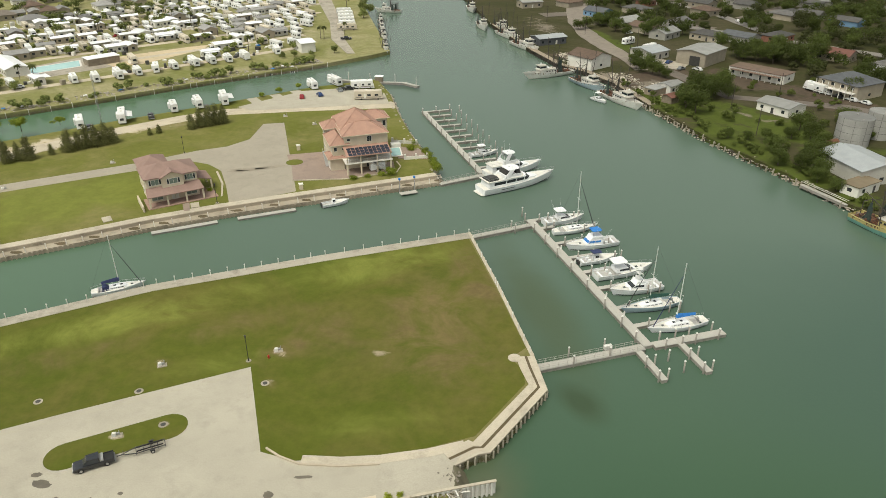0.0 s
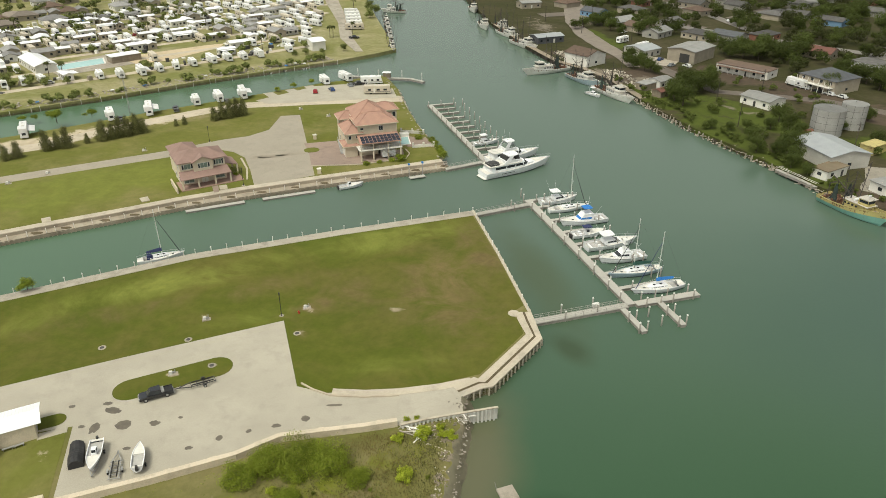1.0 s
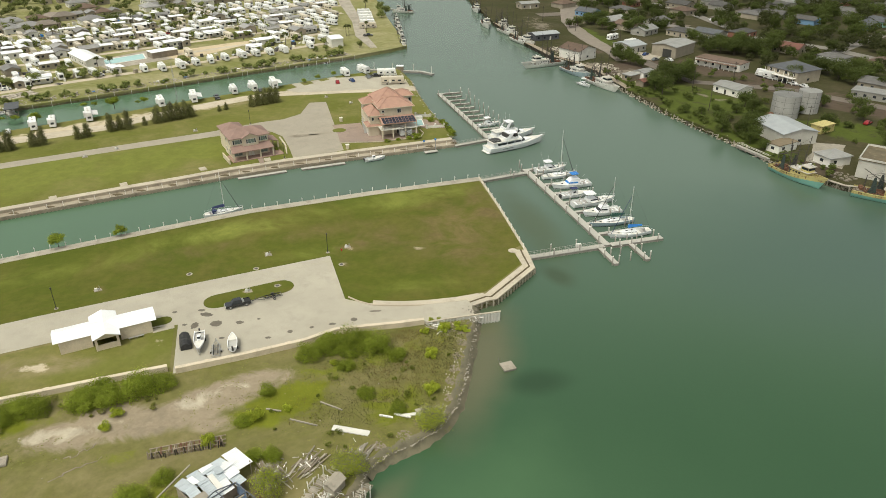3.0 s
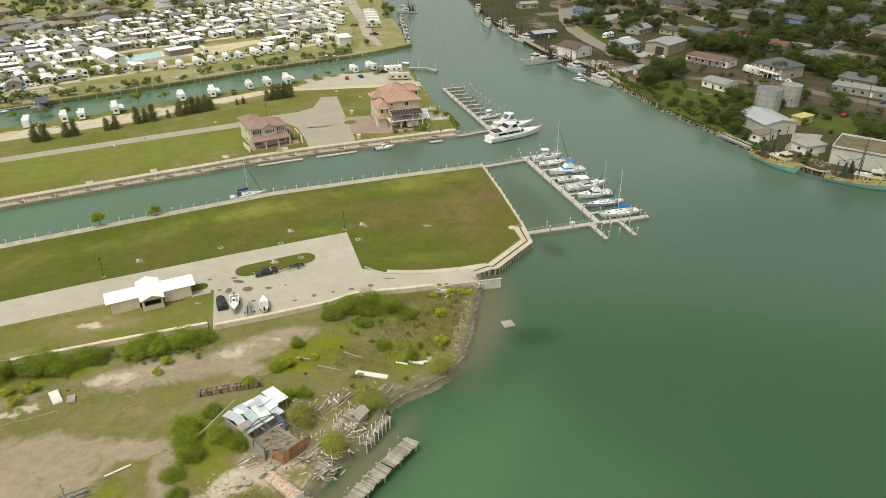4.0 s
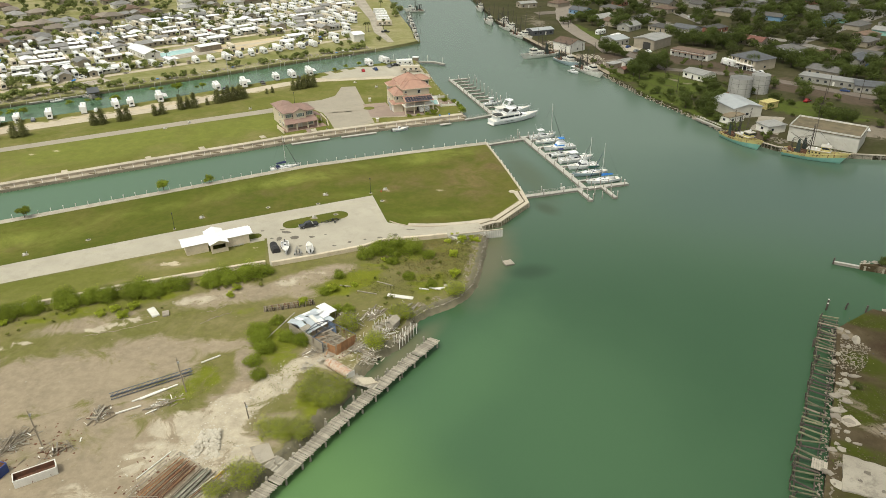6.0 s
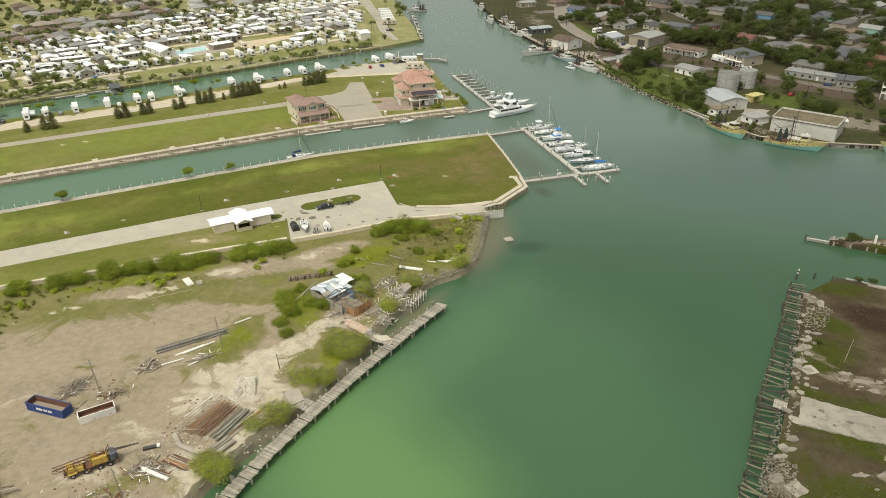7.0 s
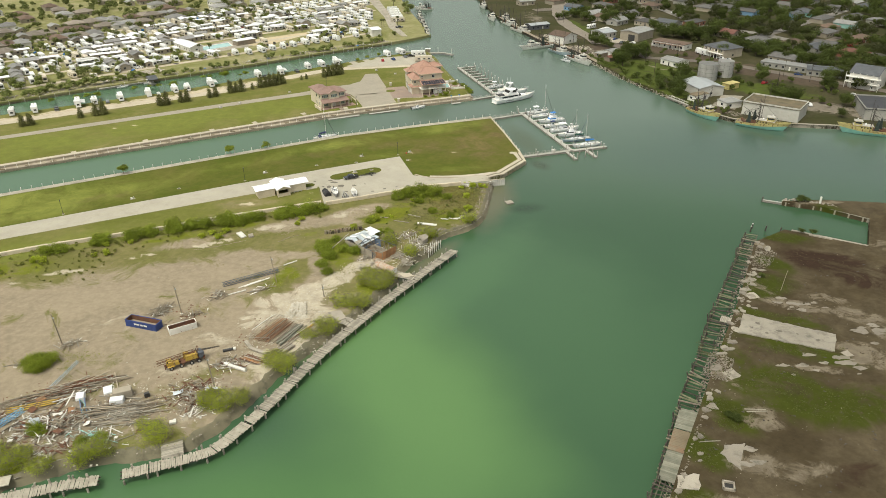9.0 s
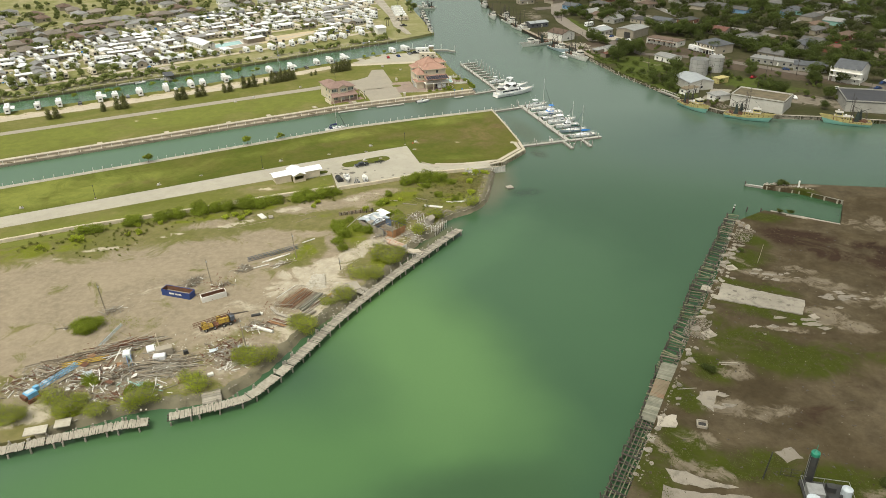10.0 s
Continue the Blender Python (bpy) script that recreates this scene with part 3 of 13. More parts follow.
land("ground_town", BANK + [(700, 20), (1800, -200), (1800, 1000), (-60, 1000)], "town", "dark grass and dirt of a waterfront town", 4.0,
     dirt=[blob(120, 304, 24, 13, -45, 0.95), blob(150, 264, 24, 9, -30, 0.95), blob(96, 330, 12, 10, 0, 0.8), blob(176, 226, 30, 8, -35), blob(86, 298, 11, 18, 10, 1.0), blob(66, 345, 8, 20, 70, 0.8), blob(150, 178, 12, 6, 0, 0.7), blob(118, 166, 9, 8, 0, 0.8), blob(172, 172, 10, 6, 0, 0.8), blob(170, 236, 34, 8, -38, 1.0), blob(192, 210, 26, 9, -30, 1.0), blob(146, 284, 14, 8, -40, 0.9)],
     sand=[blob(116, 246, 9, 2, -20, 0.75), blob(106, 256, 8, 1.6, -30, 0.7), blob(172, 166, 15, 9, -15, 0.95), blob(186, 152, 9, 6, -20, 0.8), blob(86, 294, 7, 10, 0, 0.7), blob(60, 342, 5, 12, 20, 0.8), blob(72, 308, 7, 9, 20, 0.8), blob(56, 420, 10, 34, 8, 0.55), blob(84, 432, 4, 14, 10, 0.6), blob(124, 176, 6, 4, 0, 0.7)], lush=[blob(86.6, 372.5, 7, 20, 20, 1.0), blob(82.4, 391.3, 6, 20, 10, 0.9), blob(150, 208, 18, 8, -30, 0.8), blob(118, 236, 14, 12, -50, 1.0), blob(106, 250, 24, 14, -60, 1.0), blob(122, 212, 12, 9, -60, 0.8), blob(158, 194, 22, 9, -25, 0.9), blob(112, 180, 6, 12, 20, 0.8), blob(84, 268, 8, 22, 18, 0.9), blob(96, 226, 8, 24, 20, 0.9), blob(106, 196, 7, 18, 20, 0.8)])
WEST5 = [(83.5, 23.5), (73.3, 3), (63.6, -15.5), (54, -32.5), (41, -56.5), (33.8, -69.7), (20.3, -96), (-15, -165), (-60, -260), (-110, -360)]
land("ground_flat", WEST5[::-1] + [(96.5, 32), (117.6, 19.6), (128.5, 39.9), (116.7, 50.0), (105.3, 55.0), (120, 55.5), (150, 51), (700, -60), (1200, -400), (300, -500)], "flat", "brown bare ground with weeds beside the channel", 2.5,
     dirt=[blob(100, 10, 16, 7, -20, 0.7), blob(106, -2, 12, 6, -25, 0.65), blob(122, 3, 14, 6, 0, 0.62), blob(85, -66, 14, 5, 0, 0.55), blob(66, -77, 16, 4, 10, 0.48), blob(150, -10, 40, 20, 0, 0.8), blob(110, -62, 20, 8, 0, 0.5), blob(92, -90, 16, 8, 0, 0.5)],
     sand=[blob(79, -14, 9, 3.4, -25, 0.72), blob(90, -11, 8, 3, -20, 0.68), blob(94, -20, 9, 4, -25, 0.7), blob(99, -29, 8, 4, -25, 0.7), blob(87, -35, 7, 4, -20, 0.72), blob(90, -41, 9, 4, -20, 0.7), blob(74, -43, 8, 2, -15, 0.72), blob(112, -30, 14, 6, -20, 0.6), blob(53, -60, 6, 6, 0, 0.56), blob(46, -73, 6, 4, 0, 0.62), blob(37, -84, 7, 4, -20, 0.56), blob(54, -76, 12, 4, 10, 0.5),
           blob(36, -93, 8, 3, -20, 0.66), blob(84, 22, 2, 6, 30, 0.8), blob(73, -2, 1.6, 9, 30, 0.72), blob(63, -18, 2, 6, 30, 0.7), blob(49, -43, 2.2, 9, 28, 0.75), blob(27, -84, 2, 12, 28, 0.75), blob(118, 53, 10, 2, 0, 0.8), blob(130, 20, 20, 10, 0, 0.5), blob(72, -100, 10, 4, 0, 0.6)],
     lush=[blob(77, -4, 9, 6, 30), blob(84, 8, 4, 7, 30, 0.9), blob(94, 26, 9, 4, -25), blob(73, -20.5, 13, 2.4, -27, 0.9), blob(72, -35, 15, 3.4, -27), blob(62, -48, 12, 7), blob(72, -56, 18, 8, 0, 0.95), blob(90, -56, 12, 4, 0, 0.75), blob(47, -58, 5, 8, 28), blob(38, -70, 4, 7, 28), blob(31, -86, 9, 7, 20), blob(46, -92, 12, 5), blob(62, -97, 14, 5), blob(25, -95, 5, 8, 20), blob(118, 46, 5, 10, 0, 0.8), blob(55, -36, 4, 12, 28, 0.8), blob(110, -50, 16, 5, 0, 0.5)])
# lawn sheet of the near peninsula
land("lawn", [(-420, -59), (-193.7, 61.5), (-86.8, 118.5), (-61.7, 131.9), (-27.6, 144.8), (6.0, 156.2), (11.0, 133.4), (15.4, 110.5), (12.4, 107.5), (14.2, 103.5), (14.2, 99.9), (5.0, 86.9), (-8.2, 82.4), (-22.6, 81.6), (-28, 83.5),
              (-34.5, 104.8), (-63, 92), (-96, 76.5), (-178.9, 34.3), (-420, -84)], "lawn", "mown green lawn with dry patches", 3.0, z=1.83, deep=0,
     dirt=[blob(-2, 118, 13, 20, 8, 0.62), blob(8, 136, 6, 16, 10, 0.66), blob(4, 104, 11, 9, 0, 0.58), blob(-22, 116, 9, 12, 20, 0.50), blob(-42, 118, 16, 5, 24, 0.52), blob(-74, 106, 24, 5, 26, 0.48), blob(-31, 108.6, 3, 1.4, 10, 0.8), blob(-31.2, 100, 2, 2, 0, 0.7), blob(-50.4, 105, 2.6, 1.6, 20, 0.8), blob(-87.3, 87.5, 2.6, 1.4, 20, 0.8), blob(-68, 95.2, 1.6, 1.0, 0, 0.8), blob(-140, 66, 18, 4, 27, 0.44), blob(-28.5, 110.4, 4.5, 2.0, 25, 0.9), blob(-33.5, 107, 2.5, 1.2, 20, 0.9)],
     sand=[blob(-16.6, 119.5, 0.9, 2.2, 20, 0.6), blob(-10, 108.6, 6, 0.7, -8, 0.5), blob(1.5, 106.6, 2, 0.6, -8, 0.55), blob(8.4, 91.5, 0.5, 2.4, -10, 0.7), blob(-50.4, 105.2, 2.0, 1.3, 20, 0.75), blob(-29.6, 109.9, 2.4, 1.2, 25, 0.8), blob(-30.9, 100.2, 1.5, 1.5, 0, 0.7), blob(-87.3, 87.6, 1.6, 1.0, 20, 0.7), blob(-67.9, 95.3, 1.2, 1.0, 0, 0.65)],
     # the wide far-west drift also carries the brighter sun in its colour
     lush=[blob(-100, 98, 30, 5, 27, 0.45), blob(-180, 52, 60, 16, 27, 0.8), blob(-60, 122, 30, 6, 26, 0.6), blob(-16, 142, 26, 7, 20, 0.55), blob(-40, 106, 12, 4, 20, 0.4), blob(-10, 90, 14, 4, 8, 0.35)])
paving("road", [(-420, -84), (-178.9, 34.3), (-96, 76.5), (-63, 92), (-34.5, 104.8), (-28, 83.5), (-22.6, 82.3), (-8.9, 82), (1.6, 80.5), (-3, 75), (-14, 73.1), (-28, 71), (-45.8, 60.2), (-58.8, 55.5), (-63.5, 73), (-87.8, 66.5), (-122.5, 50), (-174.4, 25), (-420, -95)], "concrete",
       "pale concrete road and boat-ramp parking lot with dark stains", h=0.02)
land("lawn_south", [(-420, -96), (-174.4, 24), (-122.5, 49), (-87.8, 65.5), (-64, 72), (-60, 57), (-72, 50), (-110, 33), (-174, 5), (-420, -110)], "lawn_pale", "patchy grass verge", 3.0, z=1.84, deep=0, sand=[blob(-85, 58, 7, 1.6, 10, 0.75), blob(-64.5, 66, 1.6, 0.8, 0, 0.7)], dirt=[blob(-100, 45, 8, 3, 20, 0.5), blob(-86, 58, 12, 4, 10, 0.7)], lush=[blob(-150, 20, 50, 10, 24, 0.7), blob(-70, 60, 12, 3, 24, 0.5)])

# ================= more materials =================
M.update({
    # glass with the pale green sky reflection painted into its colour
    "paleglass": paint("sky_reflection_window_glass", (0.20, 0.25, 0.21), (0.15, 0.19, 0.165), 0.1, 0.6, 3, relief=0),
    "navy": paint("navy_canvas", (0.02, 0.03, 0.09), (0.03, 0.04, 0.11), 0.9, 0.8, 5),
    "bluecanvas": paint("bright_blue_canvas", (0.02, 0.16, 0.50), (0.03, 0.20, 0.55), 0.85, 0.8, 5),
    "greencanvas": paint("dark_green_canvas", (0.015, 0.06, 0.045), (0.02, 0.08, 0.06), 0.85, 0.8, 5),
    "bluehull": paint("pale_blue_hull_paint", (0.34, 0.42, 0.46), (0.28, 0.36, 0.41), 0.4, 0.5, 5),
    "deckwhite": paint("matt_white_deck", (0.70, 0.68, 0.62), (0.62, 0.60, 0.55), 0.6, 0.8, 5),
    "sole": paint("grey_cockpit_floor", (0.45, 0.44, 0.41), (0.36, 0.35, 0.33), 0.7, 0.8, 5),
    "chrome": paint("stainless_tube", (0.6, 0.6, 0.58), (0.55, 0.55, 0.53), 0.3, 1, 5, metal=0.9, relief=0),
    "alu": paint("white_mast", (0.72, 0.72, 0.69), (0.66, 0.66, 0.63), 0.4, 0.5, 4, relief=0),
    "line": paint("dark_rope", (0.05, 0.05, 0.055), None, 0.9, 1, 5, relief=0),
    "boot": paint("dark_boot_stripe", (0.02, 0.025, 0.035), None, 0.5, 1, 5, relief=0),
    "pilecap": paint("white_pile_cap", (0.80, 0.79, 0.75), None, 0.5, 1, 5, relief=0),
    "box": paint("white_dock_box", (0.72, 0.71, 0.67), None, 0.5, 1, 5),
})


# ================= docks =================
def frame_of(p, q):
    """The pose at p whose x runs to q, and the length."""
    return pose(p[0], p[1], 0, 0, 0, heading(p, q)), math.hypot(q[0] - p[0], q[1] - p[1])


def deck_run(parent, name, p, q, w, z=0.75, thick=0.35, panel=2.4):
    """A run of floating deck: panels with narrow joints on a dark pontoon."""
    m, d = frame_of(p, q)
    n = max(1, round(d / panel))
    if name in ("spine", "head", "finger") or parent.name.startswith("dock_gangway"):
        me = Mesh().box(0, 0, z - 0.1, d / n - 0.03, w, 0.1).data("deck_panel", "dock")
        ob = part("dock_frame", Mesh().box(d / 2, 0, z - 0.2, d - 0.06, w - 0.1, 0.08), "pile", parent)
        for i in range(n):
            part("deck_panel", me, None, ob).matrix_basis = pose((i + 0.5) * d / n, 0, 0)
    else:
        b = Mesh()
        for i in range(n):
            b.box((i + 0.5) * d / n, 0, z - 0.1, d / n - 0.03, w, 0.1)
        ob = part(name, b, "dock", parent)
    ob.matrix_basis = m
    f = Mesh().box(d / 2, 0, z - thick - 0.45, d - 0.1, w - 0.16, thick + 0.34)
    k = part("pontoon", f, "pile", ob)
    return ob


_pile = Mesh().tube((0, 0, -1.5), (0, 0, 2.55), 0.17, 0.16, 10)
_pile_me = _pile.data("pile", "pile", True)
_cap = Mesh().tube((0, 0, 2.5), (0, 0, 2.62), 0.21, 0.19, 10).tube((0, 0, 2.62), (0, 0, 2.80), 0.19, 0.03, 10)
_cap_me = _cap.data("cap", "pilecap")


def pile(x, y, parent=None, h=1.0):
    """A mooring pile with a white conical cap: a thing of its own, or a part."""
    lean = pose(0, 0, 0, random.uniform(-0.8, 0.8), random.uniform(-0.8, 0.8), random.uniform(0, 360))
    if parent is None:
        a = thing("mooring_pile", "grey concrete mooring pile with a white cone cap in the water", "pile", pose(x, y, 0) @ lean, "mooring piles")
        part("shaft", _pile_me, None, a)
        part("cap", _cap_me, None, a, "white plastic cone cap")
        return a
    s = part("mooring_post", _pile_me, None, parent)
    s.matrix_basis = pose(x, y, 0) @ lean
    part("cap", _cap_me, None, s, "white plastic cone cap")
    return s


def gangway(name, p, q, w, label, rails=True):
    g = thing(name, label, "gangway")
    deck_run(g, "deck", p, q, w)
    m, d = frame_of(p, q)
    for side in ((1, -1) if rails else ()):
        b = Mesh()
        y = side * (w / 2 - 0.05)
        for z in (0.85, 1.3, 1.75):
            b.tube((0.3, y, z), (d - 0.3, y, z), 0.03, n=6)
        k = 0.3
        while k < d:
            b.tube((k, y, 0.7), (k, y, 1.75), 0.035, n=6)
            k += 1.8
        r = part("railing", b, "dock", g, "grey metal tube railing")
        r.matrix_basis = m
    return g


SP0, SP1 = Vector((22.3, 168.3)), Vector((38.9, 112.6))
SU = (SP1 - SP0).normalized()
SV = Vector((-SU.y, SU.x))
main_dock = thing("floating_dock", "grey floating dock with narrow finger piers and mooring piles", "dock")
deck_run(main_dock, "spine", SP0, SP1, 2.0)
deck_run(main_dock, "head", SP1 + SV * 1.05, SP1 + SV * 16.6, 1.9)
FINGERS = [(0.6, 4.0), (5.5, 3.4), (14.3, 7.2), (21.8, 6.4), (28.9, 5.6), (36.2, 9.0), (44.4, 8.2), (51.3, 10.2)]
for k, d in FINGERS:
    a = SP0 + SU * k + SV * 1.0
    deck_run(main_dock, "finger", a, a + SV * d, 1.15)
for k, d in ((-2.6, 9.0), (6.4, 9.2)):
    a = SP1 + SV * k + SU * 1.0
    deck_run(main_dock, "finger", a, a + SU * d, 1.3)
    for s in (-0.9, 0.9):
        pile(*(a + SU * (d - 0.6) + SV * s), main_dock)
        pile(*(a + SU * (d * 0.45) + SV * s), main_dock)
for k, d in FINGERS:
    for e in (0.25, 0.85):
        pile(*(SP0 + SU * (k + 0.85) + SV * (1.0 + d * e)), main_dock)
for k in (0, 6, 12.6, 19.6, 27, 35, 43, 50, 55.5):
    pile(*(SP0 + SU * k - SV * 1.25), main_dock)
for k in (3.0, 6.5, 9.5, 14.6):
    pile(*(SP1 + SV * k - SU * 1.2), main_dock)
    pile(*(SP1 + SV * k + SU * 1.2), main_dock)
gangway("dock_gangway", (16.9, 105.8), tuple(SP1 - SV * 1.05), 1.9, "grey railed walkway from the seawall to the floating dock")
gangway("dock_gangway", (7.2, 158.5), tuple(SP0 + SU * 3.0 - SV * 1.05), 1.7, "grey railed walkway from the seawall to the floating dock")
for x, y in ((23.3, 109.6), (23.8, 107.0), (30.4, 112.2), (31.0, 109.6), (17.2, 163.6), (18.0, 161.6), (43.5, 105.3), (41.6, 108.7), (20.7, 171.6)):
    pile(x, y)
# slip piles standing free between the moored boats
for k in (2.5, 10, 18, 25, 32.5, 40.5, 48):
    for d in (10.6, 12.9):
        pile(*(SP0 + SU * (k + random.uniform(-0.4, 0.4)) + SV * (d + random.uniform(-0.5, 0.5))))
_b = Mesh().box(0, 0, 0, 1.5, 0.7, 0.75)
_t = thing("dock_box", "white fibreglass dock box on the walkway", "box", pose(31.0, 111.6, 0.75, 0, 0, 17))
part("body", _b, "box", _t)
part("lid", Mesh().box(0, 0, 0.75, 1.6, 0.8, 0.12, taper=0.9), "box", _t)
for k in (10.6, 17.6, 25, 32.2, 40, 47.5):
    c = SP0 + SU * k + SV * 0.7
    t = thing("power_pedestal", "small white dock power post", "pedestal", pose(c.x, c.y, 0.75), "dock power posts")
    part("post", Mesh().box(0, 0, 0, 0.28, 0.28, 1.0, taper=0.9), "box", t)
    part("lamp", Mesh().tube((0, 0, 1.0), (0, 0, 1.15), 0.16, 0.05, 8), "pilecap", t)

# farther dock off the house lots
FD0, FD1 = Vector((-7.1, 261.7)), Vector((11.6, 200.3))
FU = (FD1 - FD0).normalized()
FV = Vector((-FU.y, FU.x))
far_dock = thing("floating_dock", "long grey floating dock with a comb of empty finger piers", "dock")
deck_run(far_dock, "spine", FD0, FD1, 1.9)
k = 0.6
while k < 60:
    a = FD0 + FU * k + FV * 0.95
    d = 8.6 if k < 5 else 7.4
    deck_run(far_dock, "finger", a, a + FV * d, 1.0)
    pile(*(a + FV * (d + 0.4)), far_dock)
    pile(*(a + FV * d * 0.4 + FU * 0.7), far_dock)
    pile(*(FD0 + FU * (k + 2) - FV * 1.1), far_dock)
    if random.random() < 0.7:
        pile(*(a + FV * (d + 3.5) + FU * 2))
    k += 5.9
gangway("dock_gangway", (-0.9, 192.0), tuple(FD1 + FU * 1.5), 1.8, "grey railed walkway from the house seawall to the far dock")


# ================= boats =================
def hull_ring(x, hb, sheer, chine, keel):
    return [(x, hb, sheer), (x, hb * 0.96, sheer * 0.55 + chine * 0.45), (x, hb * 0.80, chine), (x, hb * 0.32, keel * 0.7), (x, -hb * 0.32, keel * 0.7), (x, -hb * 0.80, chine), (x, -hb * 0.96, sheer * 0.55 + chine * 0.45), (x, -hb, sheer)]


def hull(L, B, F, stern=0.9, rise=0.35, n=14, fine=2.4):
    """Rings of a hull with its bow to +x, the waterline at 0: stern is the transom's share of the beam, rise the bow's extra height."""
    out = []
    for i in range(n + 1):
        u = i / n
        x = -L / 2 + L * u
        hb = B / 2 * (stern + (1 - stern) * math.sin(min(1, u / 0.45) * PI / 2)) if u < 0.45 else B / 2 * max(0.015, 1 - ((u - 0.45) / 0.55) ** fine)
        sh = F * (1 + rise * max(0, (u - 0.25) / 0.75) ** 1.8)
        out.append((x, hb, sh))
    return out


def build_hull(boat, L, B, F, mat, stern=0.9, rise=0.35, cockpit=0.35, deck="deckwhite", fine=2.4, stripe="boot", rake=0.06, cock_lo=0.0):
    prof = hull(L, B, F, stern, rise, fine=fine)
    rings = []
    for x, hb, sh in prof:
        u = (x + L / 2) / L
        lean = rake * L * max(0, (u - 0.7) / 0.3) ** 1.5
        r = hull_ring(x, hb, sh, 0.12 + 0.35 * max(0, u - 0.6) * F, -0.5)
        rings.append([(px + lean * (pz / F), py, pz) for px, py, pz in r])
    part("hull", Mesh().loft(rings, closed=False, caps=False).add(rings[0], [tuple(range(8))]), mat, boat, smooth=False)
    st = [[(r[2][0], r[2][1] * 1.02, r[2][2] - 0.04), (r[2][0], r[2][1] * 1.04 + 0.01, r[2][2] + 0.1)] for r in rings]
    part("waterline_stripe", Mesh().loft(st, closed=False, caps=False).loft([[(x, -y, z) for x, y, z in reversed(s)] for s in st], closed=False, caps=False), stripe, boat)
    d = Mesh()
    c = Mesh()
    edge = Mesh()
    for i in range(len(prof) - 1):
        (a, b) = rings[i], rings[i + 1]
        u = i / (len(prof) - 1)
        low = cock_lo <= u < cockpit
        z = -F * 0.42 if low else -0.06
        tgt = c if low else d
        tgt.add([(a[0][0], a[0][1] * 0.97, a[0][2] + z), (b[0][0], b[0][1] * 0.97, b[0][2] + z), (b[7][0], b[7][1] * 0.97, b[7][2] + z), (a[7][0], a[7][1] * 0.97, a[7][2] + z)], [(3, 2, 1, 0)])
        if low and not (cock_lo <= (i + 1) / (len(prof) - 1) < cockpit):
            d.add([(b[0][0], b[0][1] * 0.97, b[0][2] - 0.06), (b[7][0], b[7][1] * 0.97, b[7][2] - 0.06), (b[7][0], b[7][1] * 0.97, b[7][2] - F * 0.42), (b[0][0], b[0][1] * 0.97, b[0][2] - F * 0.42)], [(0, 1, 2, 3)])
    part("deck", d, deck, boat)
    if c.v:
        part("cockpit_floor", c, "sole", boat)
    g = Mesh()
    for s in (0, 7):
        g.loft([[(r[s][0] + dx, r[s][1] + dy, r[s][2] + dz) for dx, dy, dz in ((0, -0.06, -0.05), (0, 0.06, -0.05), (0, 0.06, 0.05), (0, -0.06, 0.05))] for r in rings])
    part("gunwale", g, mat, boat)
    return rings


def cabin_block(L, w, h, x, z, front=0.35, back=0.08, side=0.1, n=1):
    """A cabin with a raked front and sides that lean in; x is its middle."""
    a, b = x - L / 2, x + L / 2
    base = [(a, -w / 2, z), (b, -w / 2 * 0.85, z), (b, w / 2 * 0.85, z), (a, w / 2, z)]
    k = 1 - side
    top = [(a + back * L, -w / 2 * k, z + h), (b - front * L, -w / 2 * 0.85 * k, z + h), (b - front * L, w / 2 * 0.85 * k, z + h), (a + back * L, w / 2 * k, z + h)]
    return Mesh().add(base + top, [(3, 2, 1, 0), (4, 5, 6, 7), (0, 1, 5, 4), (1, 2, 6, 5), (2, 3, 7, 6), (3, 0, 4, 7)])


def window_band(L, w, h, x, z, front=0.35, back=0.08, side=0.1, lo=0.45, hi=0.85, out=0.02, aft=0.12):
    """A dark window strip round the front and sides of such a cabin."""
    a, b = x - L / 2, x + L / 2

    def at_(t, e, s):
        k = 1 - side * t
        if e == "f":
            return (b - front * L * t + out, s * (w / 2 * 0.85 * k - 0.05), z + h * t)
        return (a + back * L * t + aft * L, s * (w / 2 * k + out) * (1 - 0.15 * aft), z + h * t)

    def edge(t, s):
        return (b - front * L * t - 0.1, s * (w / 2 * 0.85 * (1 - side * t) + out), z + h * t)
    m = Mesh()
    m.add([at_(lo, "f", -1), at_(lo, "f", 1), at_(hi, "f", 1), at_(hi, "f", -1)], [(0, 1, 2, 3)])
    for s in (-1, 1):
        m.add([at_(lo, "a", s), edge(lo, s), edge(hi, s), at_(hi, "a", s)], [(0, 1, 2, 3) if s < 0 else (3, 2, 1, 0)])
    return m


def bow_rail(rings, h=0.7, start=0.5):
    m = Mesh()
    i0 = int(len(rings) * start)
    for s in (0, 7):
        for i in range(i0, len(rings)):
            p = Vector(rings[i][s])
            if i > i0:
                m.tube(Vector(rings[i - 1][s]) + Vector((0, 0, h)), p + Vector((0, 0, h)), 0.025, n=5)
            if i % 2 == 0:
                m.tube(p, p + Vector((0, 0, h)), 0.022, n=5)
    return m


